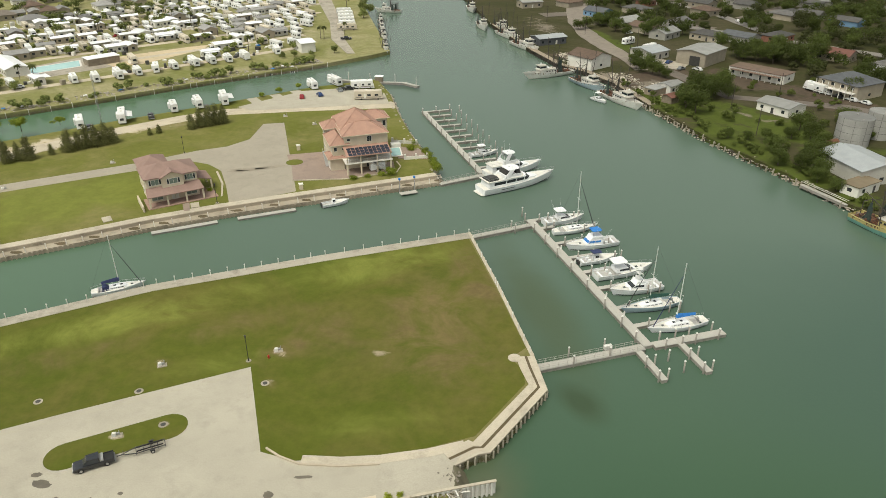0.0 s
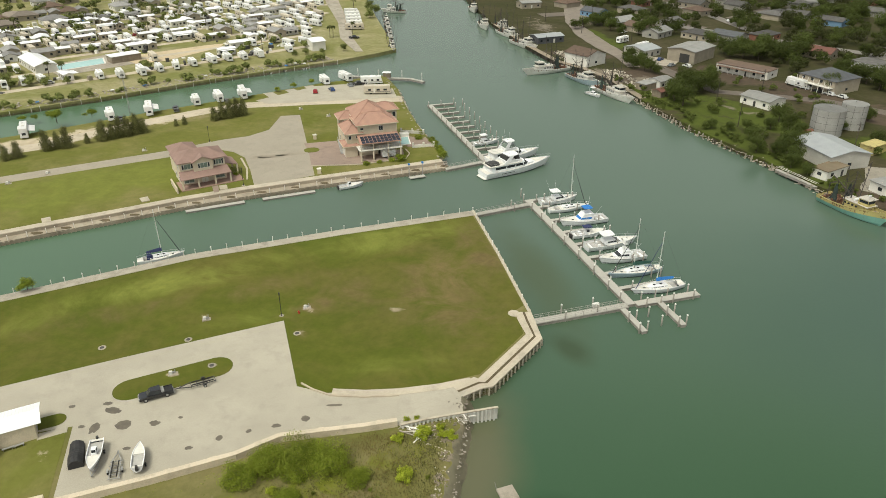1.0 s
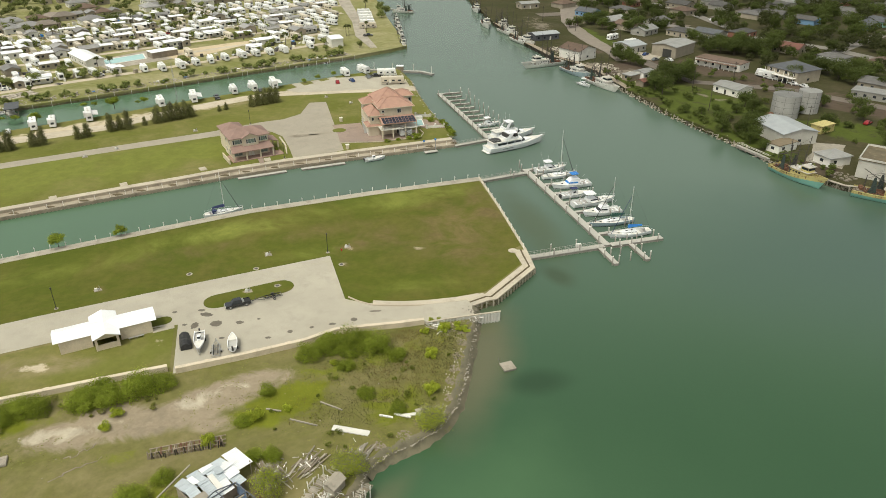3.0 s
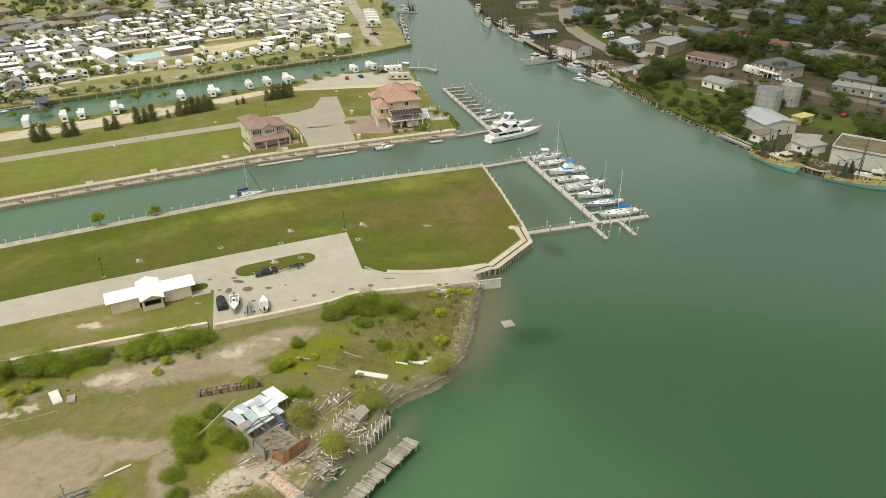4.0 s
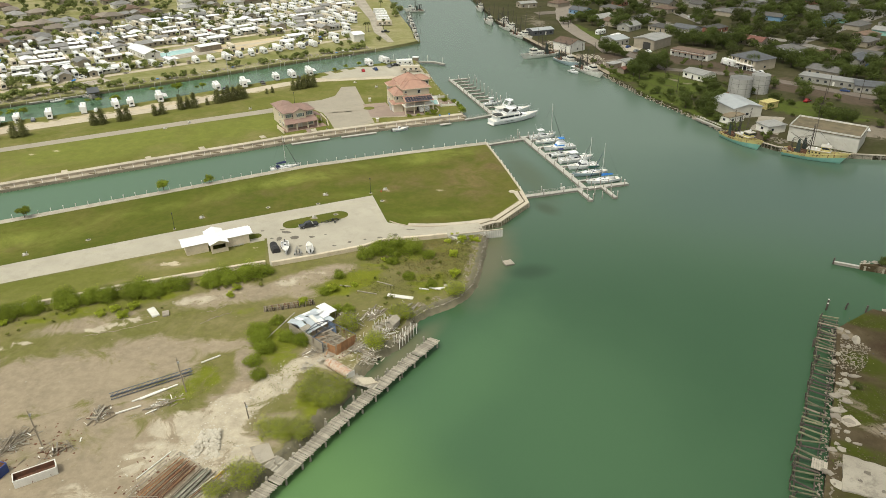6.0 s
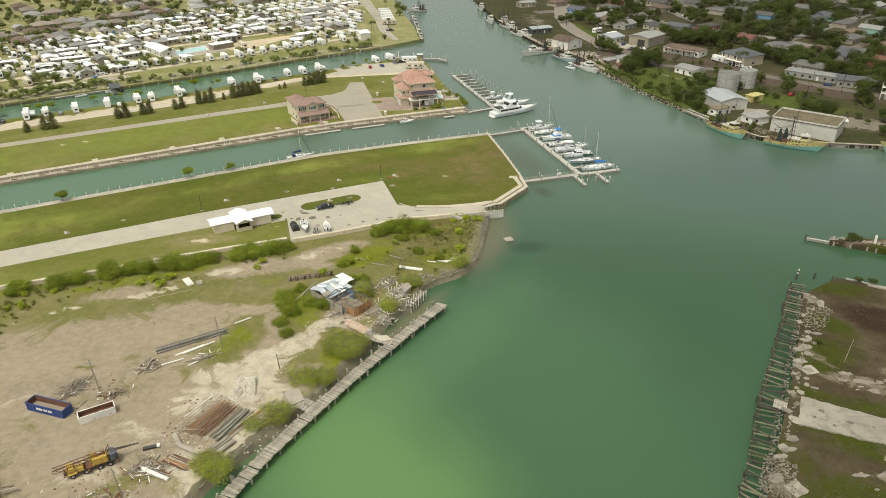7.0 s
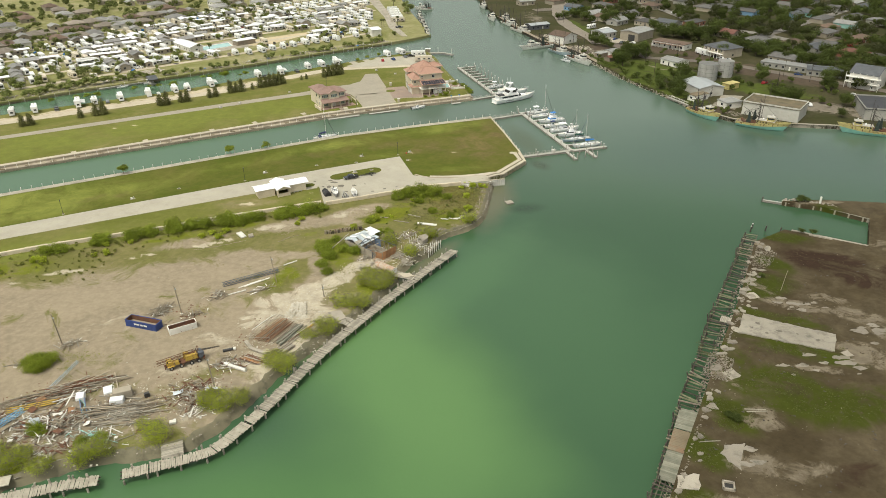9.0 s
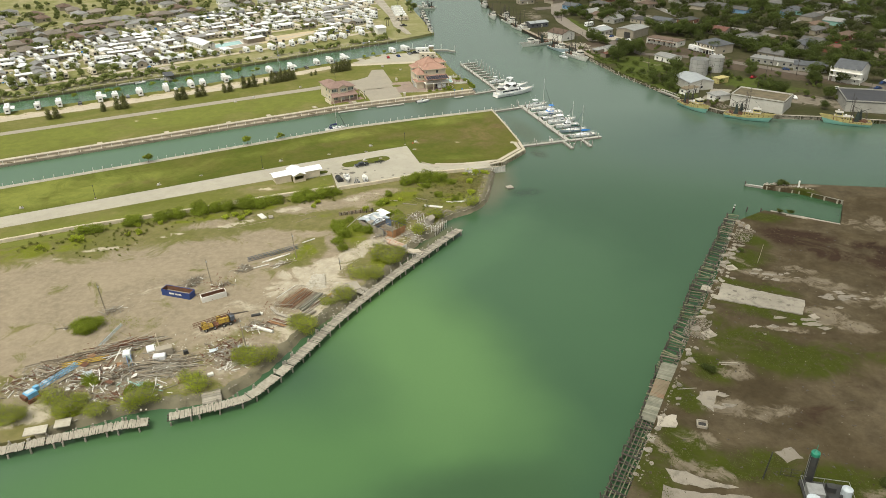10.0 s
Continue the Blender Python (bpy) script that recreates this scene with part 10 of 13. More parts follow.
_spots = []
for i in range(1900):
    x, y = _th.uniform(60, 520), _th.uniform(190, 640)
    if y < 290 and x < 200 or (y < 600 - 1.5 * (x - 60) and x < 150 and y < 400) or x < 10 + (640 - y) * 0.12 + 55:
        continue
    if min((x - a) ** 2 + (y - b) ** 2 for a, b in TAKEN) < 8 ** 2:
        continue
    if _th.random() < (0.95 if x > 195 else 0.6):
        _spots.append((x, y, _th.uniform(0.6, 1.5) if x > 195 else _th.uniform(0.5, 1.2)))
far_woods("town_woods", _spots[::2], "dark green crowns of many distant town trees")
far_woods("town_woods", _spots[1::2], "dull olive crowns of many distant town trees", "leaf_grey", seed=93)
_bk = []
for i in range(6, 11):
    for x, y in along(BANK[i], BANK[i + 1], 1.5, 0.6):
        d = _th.uniform(1.5, 9)
        if _th.random() < 0.62:
            _bk.append((x + d * 0.93, y + d * 0.3, _th.uniform(0.14, 0.42)))
for i in range(130):
    x, y = _th.uniform(98, 200), _th.uniform(165, 300)
    if x > 100 + (240 - y) * 0.2 and min((x - a) ** 2 + (y - b) ** 2 for a, b in TAKEN + [(121, 194), (131, 221), (144, 228), (123, 257), (141, 155), (126, 171)]) > 15 ** 2:
        _bk.append((x, y, _th.uniform(0.15, 0.55)))
far_woods("waterfront_shrubs", _bk, "green shrubs and brush along the town bank", "leaf_shrub", seed=94, leaf=0.36, many=1.8)

far_woods("bank_shrubs", _bs, "green shrubs along the canal bank and between the lots", "leaf_park", seed=92)
_spots = []
for i in range(520):
    p = PO + PU * _th.uniform(-420, 20) + PV * _th.uniform(100, 330)
    if clear3(p.x, p.y) and (p.x < -280 or (p - PO).dot(PV) > 150 or _th.random() < 0.25):
        _spots.append((p.x, p.y, _th.uniform(0.5, 1.0)))
far_woods("park_woods", _spots, "green crowns among the houses beyond the park", "leaf_park", seed=91)

# ================= boatyard: pier, wreck, scrap =================
M.update({
    "plank": paint("silvered_planks", (0.335, 0.305, 0.25), (0.25, 0.225, 0.18), 0.9, 0.7, 7, vary=0.28),
    "palewood": paint("tan_weathered_wood", (0.36, 0.30, 0.22), (0.26, 0.215, 0.155), 0.9, 0.7, 6, vary=0.3),
    "tin": paint("pale_blue_tin", (0.50, 0.55, 0.58), (0.42, 0.46, 0.50), 0.5, 0.5, 4, vary=0.15, wear=(0.45, 0.36, 0.28), wear_at=0.64),
    "orangetin": paint("orange_rusted_tin", (0.40, 0.21, 0.10), (0.30, 0.16, 0.08), 0.8, 0.8, 5, vary=0.2, wear=(0.42, 0.36, 0.28)),
    "rustpatch": paint("rust_patched_shell", (0.50, 0.44, 0.36), (0.42, 0.35, 0.28), 0.8, 0.9, 5, wear=(0.36, 0.16, 0.09), wear_at=0.5),
    "tarpblue": paint("faded_blue_sheet", (0.14, 0.20, 0.30), (0.11, 0.16, 0.25), 0.8, 0.8, 5),
    "skipblue": paint("blue_skip_paint", (0.03, 0.06, 0.22), (0.025, 0.05, 0.17), 0.6, 0.6, 5, wear=(0.2, 0.11, 0.07), wear_at=0.64),
    "craneyellow": paint("yellow_machine_paint", (0.47, 0.32, 0.05), (0.38, 0.25, 0.05), 0.75, 0.8, 5, wear=(0.16, 0.095, 0.06), wear_at=0.52),
    "craneblue": paint("light_blue_machine_paint", (0.16, 0.42, 0.66), (0.13, 0.36, 0.58), 0.55, 0.8, 5, wear=(0.25, 0.15, 0.1), wear_at=0.66),
    "greentimber": paint("algae_green_timber", (0.150, 0.150, 0.088), (0.085, 0.09, 0.055), 0.9, 0.9, 6, vary=0.4, wear=(0.20, 0.18, 0.12)),
    "darkrock": paint("stained_rubble", (0.24, 0.21, 0.17), (0.15, 0.13, 0.105), 0.95, 0.6, 4, coord="World"),
    "rubblewhite": paint("pale_broken_concrete", (0.52, 0.48, 0.40), (0.40, 0.36, 0.29), 0.9, 0.7, 5, coord="World"),
    "boomgrey": paint("dark_blue_grey_steel", (0.11, 0.125, 0.15), (0.08, 0.09, 0.11), 0.7, 0.8, 5),
    "greydeck": paint("green_grey_deck_boards", (0.22, 0.215, 0.165), (0.16, 0.16, 0.12), 0.9, 0.7, 6, vary=0.2),
    "seafoam": paint("seafoam_paint", (0.30, 0.52, 0.47), None, 0.6, 0.8, 5),
    "beacon_green": paint("green_beacon_paint", (0.02, 0.20, 0.13), (0.016, 0.16, 0.10), 0.5, 0.8, 5),
})

PIER = [(-12.5, 20.0), (-20.5, 8.3), (-25.2, 1.0), (-31.5, -8.6), (-37.1, -17.8), (-42.6, -27.2), (-46.9, -35.2), (-51.2, -44.4), (-54.4, -51.4), (-58.2, -59.2), (-62.4, -66.3), (-64.6, -68.8), (-68.3, -70.6), (-74.4, -72.8), (-80.4, -75.0)]
PIER2 = [(-84.6, -76.4), (-92, -78.0), (-103, -81.6), (-113.5, -85.4), (-150, -97)]
_planks = [Mesh().box(0, 0, -0.04, 0.25 + 0.012 * k, 2.75 + 0.12 * k, 0.07).data("plank", "plank") for k in range(4)]
_ppile = [Mesh().tube((0, 0, -1.8), (0.06 * k, 0.03, 2.0 + 0.3 * k), 0.27, 0.21, 7).data("pile", "plank") for k in range(3)]


def old_pier(name, line, label, planks=True, w=2.8):
    t = thing(name, label, "pier")
    rng = random.Random(len(line))
    stuff = Mesh()
    done = 0
    for i in range(len(line) - 1):
        a, b = line[i], line[i + 1]
        h = heading(a, b)
        m, d = frame_of(a, b)
        for s in (-1.0, 0, 1.0):
            o = part("stringer", Mesh().beam((-0.3, s, 1.45), (d + 0.3, s, 1.45), 0.22, 0.3), "darkwood", t)
            o.matrix_basis = m
        for x, y in along(a, b, 0.29, 0.1):
            if rng.random() < 0.035:
                continue
            mm = pose(x + rng.gauss(0, 0.03), y + rng.gauss(0, 0.03), 1.66 + rng.gauss(0, 0.02), rng.gauss(0, 1.2), 0, h + rng.gauss(0, 1.3)) @ pose(0, rng.gauss(0, 0.10), 0)
            if planks and done < 300:
                part("plank", rng.choice(_planks), None, t).matrix_basis = mm
                done += 1
            else:
                q = Mesh().box(0, 0, -0.04, 0.26, 2.85, 0.07)
                stuff.add([mm @ Vector(v) for v in q.v], q.f)
        side = offset_line([a, b], -w / 2 - 0.1)
        for x, y in along(side[0], side[1], 3.6, rng.uniform(0.5, 2)):
            for k in range(rng.choice([1, 2, 2])):
                o = part("timber_post", rng.choice(_ppile), None, t)
                o.matrix_basis = pose(x + rng.gauss(0, 0.25), y + rng.gauss(0, 0.25), 0, rng.gauss(0, 5), rng.gauss(0, 5), rng.uniform(0, 360))
        side = offset_line([a, b], w / 2 - 0.2)
        for x, y in along(side[0], side[1], 4.5, rng.uniform(0.5, 2)):
            o = part("timber_post", rng.choice(_ppile), None, t)
            o.matrix_basis = pose(x, y, -1.0, 0, 0, rng.uniform(0, 360))
    if stuff.v:
        part("planks", stuff, "plank", t)["kind"] = "stuff"
    return t


old_pier("timber_pier", PIER, "long weathered timber pier with leaning grey piles")
old_pier("timber_pier", PIER2, "broken weathered timber pier along the yard shore", False)


def spur(a, b, w, label="short weathered landing from yard to pier", mat="plank"):
    t = thing("pier_landing", label, "landing")
    m, d = frame_of(a, b)
    for k in range(int(d / 0.4)):
        o = part("plank", Mesh().box(0.2 + k * 0.4, random.gauss(0, 0.08), 1.68, 0.36, w, 0.08), mat, t)
        o.matrix_basis = m
    return t


spur((-44.3, -18.4), (-38.0, -22.4), 3.4)
spur((-73.6, -65.0), (-71.6, -70.6), 4.4)
spur((-31.5, 6.0), (-24.4, 2.6), 3.0)
single("concrete_slab", Mesh().prism([(-47.4, -16.0), (-44.0, -14.8), (-42.0, -18.8), (-44.6, -20.6)], 1.5, 1.98), "slab", "broken pale concrete slab at the landing", "slab")
single("concrete_slab", Mesh().prism(ragged([(-29.4, 5.2), (-26.0, 5.4), (-24.4, 3.6), (-27.6, 2.8)], 0.2, 0.9, 3), 1.5, 1.95), "cap", "pale painted slab at the landing", "slab")
for x, y, r in ((-108.6, -79.4, 15), (-103.6, -77.0, 15)):
    single("white_slab", Mesh().box(0, 0, 0, 4.8 if x < -105 else 3.4, 2.6, 0.25), "rubblewhite", "pale slab lying at the shore", "slab", pose(x, y, 1.85, 3, 0, r))
spur((-119, -80.6), (-112.5, -79.4), 4.5, "weathered timber ramp at the shore")


def scrap(name, label, cat, x, y, turn, spread, items, seed, mats, lens=(2, 6), thick=(0.09, 0.25), height=0.8, cross=0.35, n_parts=None):
    """A heap of long pieces, each a part."""
    rng = random.Random(seed)
    t = thing(name, label, cat, pose(x, y, 1.8, 0, 0, turn))
    loose = {}
    for i in range(items):
        L, w = rng.uniform(*lens), rng.uniform(*thick)
        px, py = rng.gauss(0, spread[0] * 0.5), rng.gauss(0, spread[1] * 0.5)
        z = 0.1 + rng.random() * height * math.exp(-(px / spread[0]) ** 2 - (py / spread[1]) ** 2)
        a = rng.gauss(0, cross) + (PI / 2 if rng.random() < cross * 0.4 else 0)
        dz = rng.gauss(0, 0.05) * L
        c, s = math.cos(a) * L / 2, math.sin(a) * L / 2
        mt = rng.choice(mats)
        if L < 2.8 or i % 2:
            loose.setdefault(mt, Mesh()).beam((px - c, py - s, z), (px + c, py + s, max(0.1, z + dz)), w * 1.2, w * rng.uniform(0.4, 1))
        elif rng.random() < 0.75:
            part("beam", Mesh().beam((px - c, py - s, z), (px + c, py + s, max(0.1, z + dz)), w, w * rng.uniform(0.4, 1)), mt, t)
        else:
            part("pipe", Mesh().tube((px - c, py - s, z), (px + c, py + s, max(0.1, z + dz)), w * 0.5, n=8), mt, t)
    for i in range(items * 2):
        L, w = rng.uniform(0.3, 1.5), rng.uniform(0.06, 0.22)
        px, py, a = rng.gauss(0, spread[0] * 0.6), rng.gauss(0, spread[1] * 0.65), rng.uniform(0, PI)
        z = 0.06 + rng.random() * height * math.exp(-(px / spread[0]) ** 2 - (py / spread[1]) ** 2)
        c, s = math.cos(a) * L / 2, math.sin(a) * L / 2
        loose.setdefault(rng.choice(mats + ["plank", "whitewall"]), Mesh()).beam((px - c, py - s, z), (px + c, py + s, z + rng.uniform(0, 0.2)), w, w * 0.5)
    for mt in sorted(loose):
        part("loose_scrap", loose[mt], mt, t)["kind"] = "stuff"
    return t


def sheets(label, x, y, turn, spread, n, seed, mats, size=(0.8, 2.4)):
    """Torn sheets and plates strewn over a heap, each a part."""
    rng = random.Random(seed)
    t = thing("sheet_scrap", label, "scrap", pose(x, y, 1.8, 0, 0, turn))
    for _ in range(n):
        w, d = rng.uniform(*size), rng.uniform(*size) * 0.7
        poly = ragged([(-w / 2, -d / 2), (w / 2, -d / 2), (w / 2, d / 2), (-w / 2, d / 2)], 0.14, 0.7, rng.randrange(9999))
        o = part("sheet", Mesh().prism(poly, 0, 0.05), rng.choice(mats), t)
        o.matrix_basis = pose(rng.gauss(0, spread[0] * 0.5), rng.gauss(0, spread[1] * 0.5), rng.uniform(0.15, 1.0), rng.gauss(0, 14), rng.gauss(0, 14), rng.uniform(0, 360))
    return t


def litter(name, label, spots, n, lo, hi, mat, seed, flat=0.5):
    rng = random.Random(seed)
    m = Mesh()
    for x, y, r in spots:
        for _ in range(n):
            a, d = rng.uniform(0, 2 * PI), r * math.sqrt(rng.random())
            s = rng.uniform(lo, hi)
            m.box(x + d * math.cos(a), y + d * math.sin(a), 1.78, s, s * rng.uniform(0.3, 1), s * flat * rng.uniform(0.2, 1), rng.uniform(0, 3), tilt=rng.gauss(0, 0.2))
    return single(name, m, mat, label, "litter", kind="stuff")


WD, RU = ["oldwood", "plank", "oldwood", "palewood"], ["rust", "plank", "oldwood", "palewood"]
scrap("timber_heap", "heap of weathered timbers beside a utility pole", "timber heap", -93.6, -14.4, 70, (3.2, 2.2), 34, 1, WD, (2, 4.5), height=1.2, cross=0.5)
scrap("timber_heap", "low heap of dark scrap beside the containers", "timber heap", -84.6, -16.6, 30, (3, 1.6), 18, 2, RU, (1, 3), height=0.8, cross=0.8)
scrap("scrap_heap", "dense heap of rusted scrap and splintered timber", "scrap heap", -74.0, -49.0, 20, (4.5, 3.6), 60, 6, ["rust", "palewood", "oldwood", "rust"], (1, 3.5), height=1.8, cross=1.2)
scrap("timber_heap", "sprawling layers of long weathered timbers", "timber heap", -91.0, -56.5, 14, (9, 4), 80, 7, WD + ["plank"], (4, 11), height=1.2, cross=0.12)
scrap("scrap_heap", "rusted beams and yellow pipes at the track's edge", "scrap heap", -108.0, -51.0, 26, (10, 2.2), 46, 8, ["rust", "oldwood", "palewood", "oldwood"], (4, 12), height=1.2, cross=0.15)
scrap("scrap_heap", "tangled scrap metal and broken boards", "scrap heap", -105.0, -60.5, 20, (8, 4), 64, 9, ["oldwood", "rust", "plank", "whitewall", "darkwood"], (1.5, 5), height=1.3, cross=0.8)
scrap("scrap_heap", "white and pale broken frames on the shore grass", "scrap heap", -90.5, -64.0, 0, (7, 2.5), 22, 10, ["whitewall", "seafoam", "plank"], (2, 5), height=0.5, cross=0.8)
scrap("timber_heap", "splintered boards at the shore bushes", "timber heap", -70.5, -56.0, 40, (4, 2), 18, 11, ["plank", "whitewall"], (2, 5), height=0.4, cross=0.5)
scrap("scrap_heap", "rusted frame pieces in the dirt", "scrap heap", -80.4, -6.2, 40, (2.6, 1.4), 14, 13, RU, (1.5, 4), height=0.6, cross=0.7)
scrap("timber_heap", "pale logs and slabs in the dirt", "timber heap", -68.8, -3.4, 35, (3.4, 1.2), 12, 14, ["plank", "whitewall", "oldwood"], (2, 4.5), height=0.5, cross=0.2)
scrap("scrap_heap", "broken boards round a bush", "scrap heap", -119.0, -37.6, 20, (3, 1.6), 14, 15, WD, (1, 4), height=0.5, cross=0.8)
scrap("scrap_heap", "splintered scrap around a utility pole", "scrap heap", -111.6, -30.0, 20, (3, 1.6), 20, 16, WD, (1, 4), height=0.9, cross=0.9)
MIX = ["oldwood", "rust", "plank", "palewood", "whitewall", "oldwood", "rust", "plank"]
scrap("scrap_heap", "tangle of rusted steel and boards beside the blue crane", "scrap heap", -116.0, -59.0, 20, (5, 3.4), 60, 41, MIX, (0.8, 4), height=1.4, cross=0.9)
scrap("scrap_heap", "broken boards and rusted frames in the middle of the heaps", "scrap heap", -100.0, -61.0, 14, (7, 4), 90, 42, MIX, (0.8, 4), height=1.6, cross=0.9)
scrap("scrap_heap", "splintered boards strewn over weeds at the shore", "scrap heap", -98.0, -68.0, 10, (8, 3), 60, 43, MIX, (0.6, 3), height=0.7, cross=1.1)
scrap("timber_heap", "long grey timbers laid side by side", "timber heap", -86.5, -57.5, 14, (5, 3.2), 60, 44, ["plank", "oldwood", "palewood", "plank"], (4, 9), height=1.0, cross=0.10)
scrap("scrap_heap", "rusted steel lengths stacked along the track", "scrap heap", -100.5, -47.0, 20, (7, 2.2), 46, 45, RU + ["rust"], (4, 10), height=1.3, cross=0.14)
scrap("scrap_heap", "heap of splintered dark timber and rusted plate", "scrap heap", -72.5, -52.5, 40, (4, 4), 90, 46, ["palewood", "oldwood", "rust", "plank"], (0.8, 3.2), height=1.6, cross=1.2)
scrap("scrap_heap", "scattered broken planks between the stacks", "scrap heap", -68.0, -38.5, 10, (4, 2.4), 40, 47, MIX, (0.8, 3), height=0.5, cross=0.9)
scrap("timber_heap", "planks and frames scattered below the lattice boom", "timber heap", -79.8, -7.0, 35, (2.4, 1.6), 10, 48, WD, (1, 4), height=0.6, cross=0.6)
scrap("scrap_heap", "pale broken boards at the crane tip", "scrap heap", -121.5, -64.0, 40, (4, 3), 40, 50, MIX, (0.8, 3), height=0.8, cross=1.0)
sheets("torn pale and rusted sheets lying on the heaps", -104.0, -58.5, 15, (11, 6), 30, 51, ["whitewall", "tin", "rust", "oldwood", "orangetin"])
sheets("white and rusted plates scattered at the shore", -93.0, -67.0, 8, (11, 3), 20, 52, ["whitewall", "whitewall", "tin", "rust"], (0.5, 1.6))
sheets("rusted plates on the scrap beside the yellow crane", -73.0, -50.0, 30, (4, 4), 14, 53, ["rust", "rust", "oldwood", "tin"])


def rack(name, label, a, b, across, n, mats, seed, thick=(0.12, 0.2), z=0.15, jitter=0.15, bar="bar", layers=1):
    """Bars lying side by side from a to b, spread across to one side, each a part."""
    rng = random.Random(seed)
    m, d = frame_of(a, b)
    t = thing(name, label, "scrap stack", m)
    for q in range(layers):
        for k in range(n):
            y = -across * (k + 0.5) / n + rng.gauss(0, jitter * 0.5)
            x0, x1 = rng.uniform(0, d * 0.16), d - rng.uniform(0, d * 0.16)
            w = rng.uniform(*thick)
            h = 1.8 + z + q * 0.3 + rng.uniform(0, 0.12)
            part(bar, Mesh().beam((x0, y + rng.gauss(0, jitter), h), (x1, y + rng.gauss(0, jitter), h + rng.gauss(0, 0.06)), w, w * 0.7), rng.choice(mats), t)
    return t


rack("steel_rack", "rack of rust-red steel lengths in a white tube frame", (-65.1, -29.0), (-59.6, -18.6), 4.6, 17, ["rust", "rust", "orangetin", "oldwood"], 61, (0.07, 0.13), z=0.3, layers=2, jitter=0.22)
t = thing("tube_frame", "white tubular frame round the rusted steel lengths", "frame")
for a, b in (((-65.6, -28.9), (-60.0, -18.0)), ((-66.2, -28.4), (-60.6, -17.6)), ((-60.0, -18.0), (-55.3, -21.4)), ((-65.6, -28.9), (-60.4, -29.0))):
    part("tube", Mesh().tube((*a, 2.75), (*b, 2.75), 0.08, n=6), "slab", t)
for x, y in ((-65.6, -28.9), (-60.0, -18.0), (-55.3, -21.4), (-60.4, -29.0)):
    part("leg", Mesh().tube((x, y, 1.8), (x, y, 2.75), 0.08, n=6), "slab", t)
rack("beam_stack", "mossy green-grey beams stacked side by side", (-59.3, -30.6), (-54.6, -21.2), 2.2, 7, ["greydeck", "plank", "greydeck", "oldwood"], 62, (0.22, 0.36), layers=2)
rack("beam_stack", "pale and rusted lengths beside the mossy beams", (-57.0, -30.0), (-52.2, -22.2), 2.4, 8, ["plank", "rust", "oldwood", "whitewall"], 63, (0.10, 0.24), jitter=0.35)
rack("yellow_beam", "two faded yellow beams on the sand", (-52.4, -24.4), (-50.9, -21.3), 0.9, 2, ["craneyellow"], 64, (0.24, 0.3))
rack("plank_stack", "grey planks stacked in a low block", (-58.4, -34.2), (-55.4, -29.8), 2.8, 11, ["plank", "plank", "oldwood"], 65, (0.2, 0.3), layers=2, bar="plank", jitter=0.08)
rack("steel_rack", "row of rust-red steel lengths behind a pale channel", (-65.4, -34.6), (-59.4, -37.6), 2.6, 10, ["rust", "orangetin", "rust", "plank"], 66, layers=2)
t = thing("pale_channel", "two long pale steel channels laid in an angle", "steel channel")
for a, b in (((-66.5, -29.6), (-64.2, -32.9)), ((-64.2, -32.9), (-58.9, -35.6))):
    part("channel", Mesh().beam((*a, 2.3), (*b, 2.3), 0.9, 0.25), "slab", t)
rack("rail_ladder", "ladder-like rusted rails beside the crane", (-70.4, -37.4), (-63.4, -40.0), 1.6, 5, ["rust", "plank", "galv"], 67, (0.1, 0.16))
single("white_pipe", Mesh().tube((-3.3, 0, 0.4), (3.3, 0, 0.4), 0.4, n=12), "whitewall", "thick white pipe lying beside the rails", "pipe", pose(-66.4, -40.4, 1.8, 0, 0, -26), "pale pipes")
t = thing("black_pipe", "thick black hose with a white end", "pipe", pose(-69.7, -33.2, 1.8, 0, 0, 19))
part("hose", Mesh().tube((-1.6, 0, 0.35), (1.0, 0.1, 0.35), 0.38, n=10), "dark", t)
part("collar", Mesh().tube((1.0, 0.1, 0.35), (1.6, 0.1, 0.4), 0.42, n=10), "whitewall", t)
single("white_pipe", Mesh().tube((-4.0, 0, 0.15), (4.0, 0, 0.15), 0.12, n=8), "whitewall", "slim white pole lying on the sand", "pipe", pose(-64.1, -20.6, 1.8, 0, 0, 60), "pale pipes")
for i in range(3):
    single("yellow_pipe", Mesh().tube((-5.5, 0, 0), (5.5, 0, 0.1), 0.16, n=8), "craneyellow", "long yellow pipe on the scrap", "pipe", pose(-108.4 - i * 0.2, -54.2 - i * 0.55, 2.7 - 0.2 * i, 0, 0, 17 + i), "yellow pipes")
t = thing("lattice_boom", "long blue-grey lattice crane boom lying on the ground", "crane boom", pose(-72.8, 2.9, 1.9, 0, 0, 31))
for sy in (-0.5, 0.5):
    for z in (0.1, 1.0):
        part("chord", Mesh().tube((-8.4, sy, z), (8.4, sy, z), 0.09, n=6), "boomgrey", t)
lc = Mesh()
for k in range(17):
    for sy in (-0.5, 0.5):
        lc.tube((-8.4 + k, sy, 0.1), (-7.4 + k, sy, 1.0), 0.04, n=4)
    lc.tube((-8.4 + k, -0.5, 1.0), (-7.4 + k, 0.5, 1.0), 0.04, n=4)
part("lacing", lc, "boomgrey", t)
for x, y, r, L in ((-72.4, -0.4, 38, 7), (-70.6, 0.6, 38, 8), (-62.9, 12.2, 38, 4.5), (-74.9, -5.0, 30, 5)):
    single("white_pipe", Mesh().tube((-L / 2, 0, 0.2), (L / 2, 0, 0.2), 0.18, n=10), "whitewall", "long pale pipe lying in the yard", "pipe", pose(x, y, 1.8, 0, 0, r), "pale pipes")

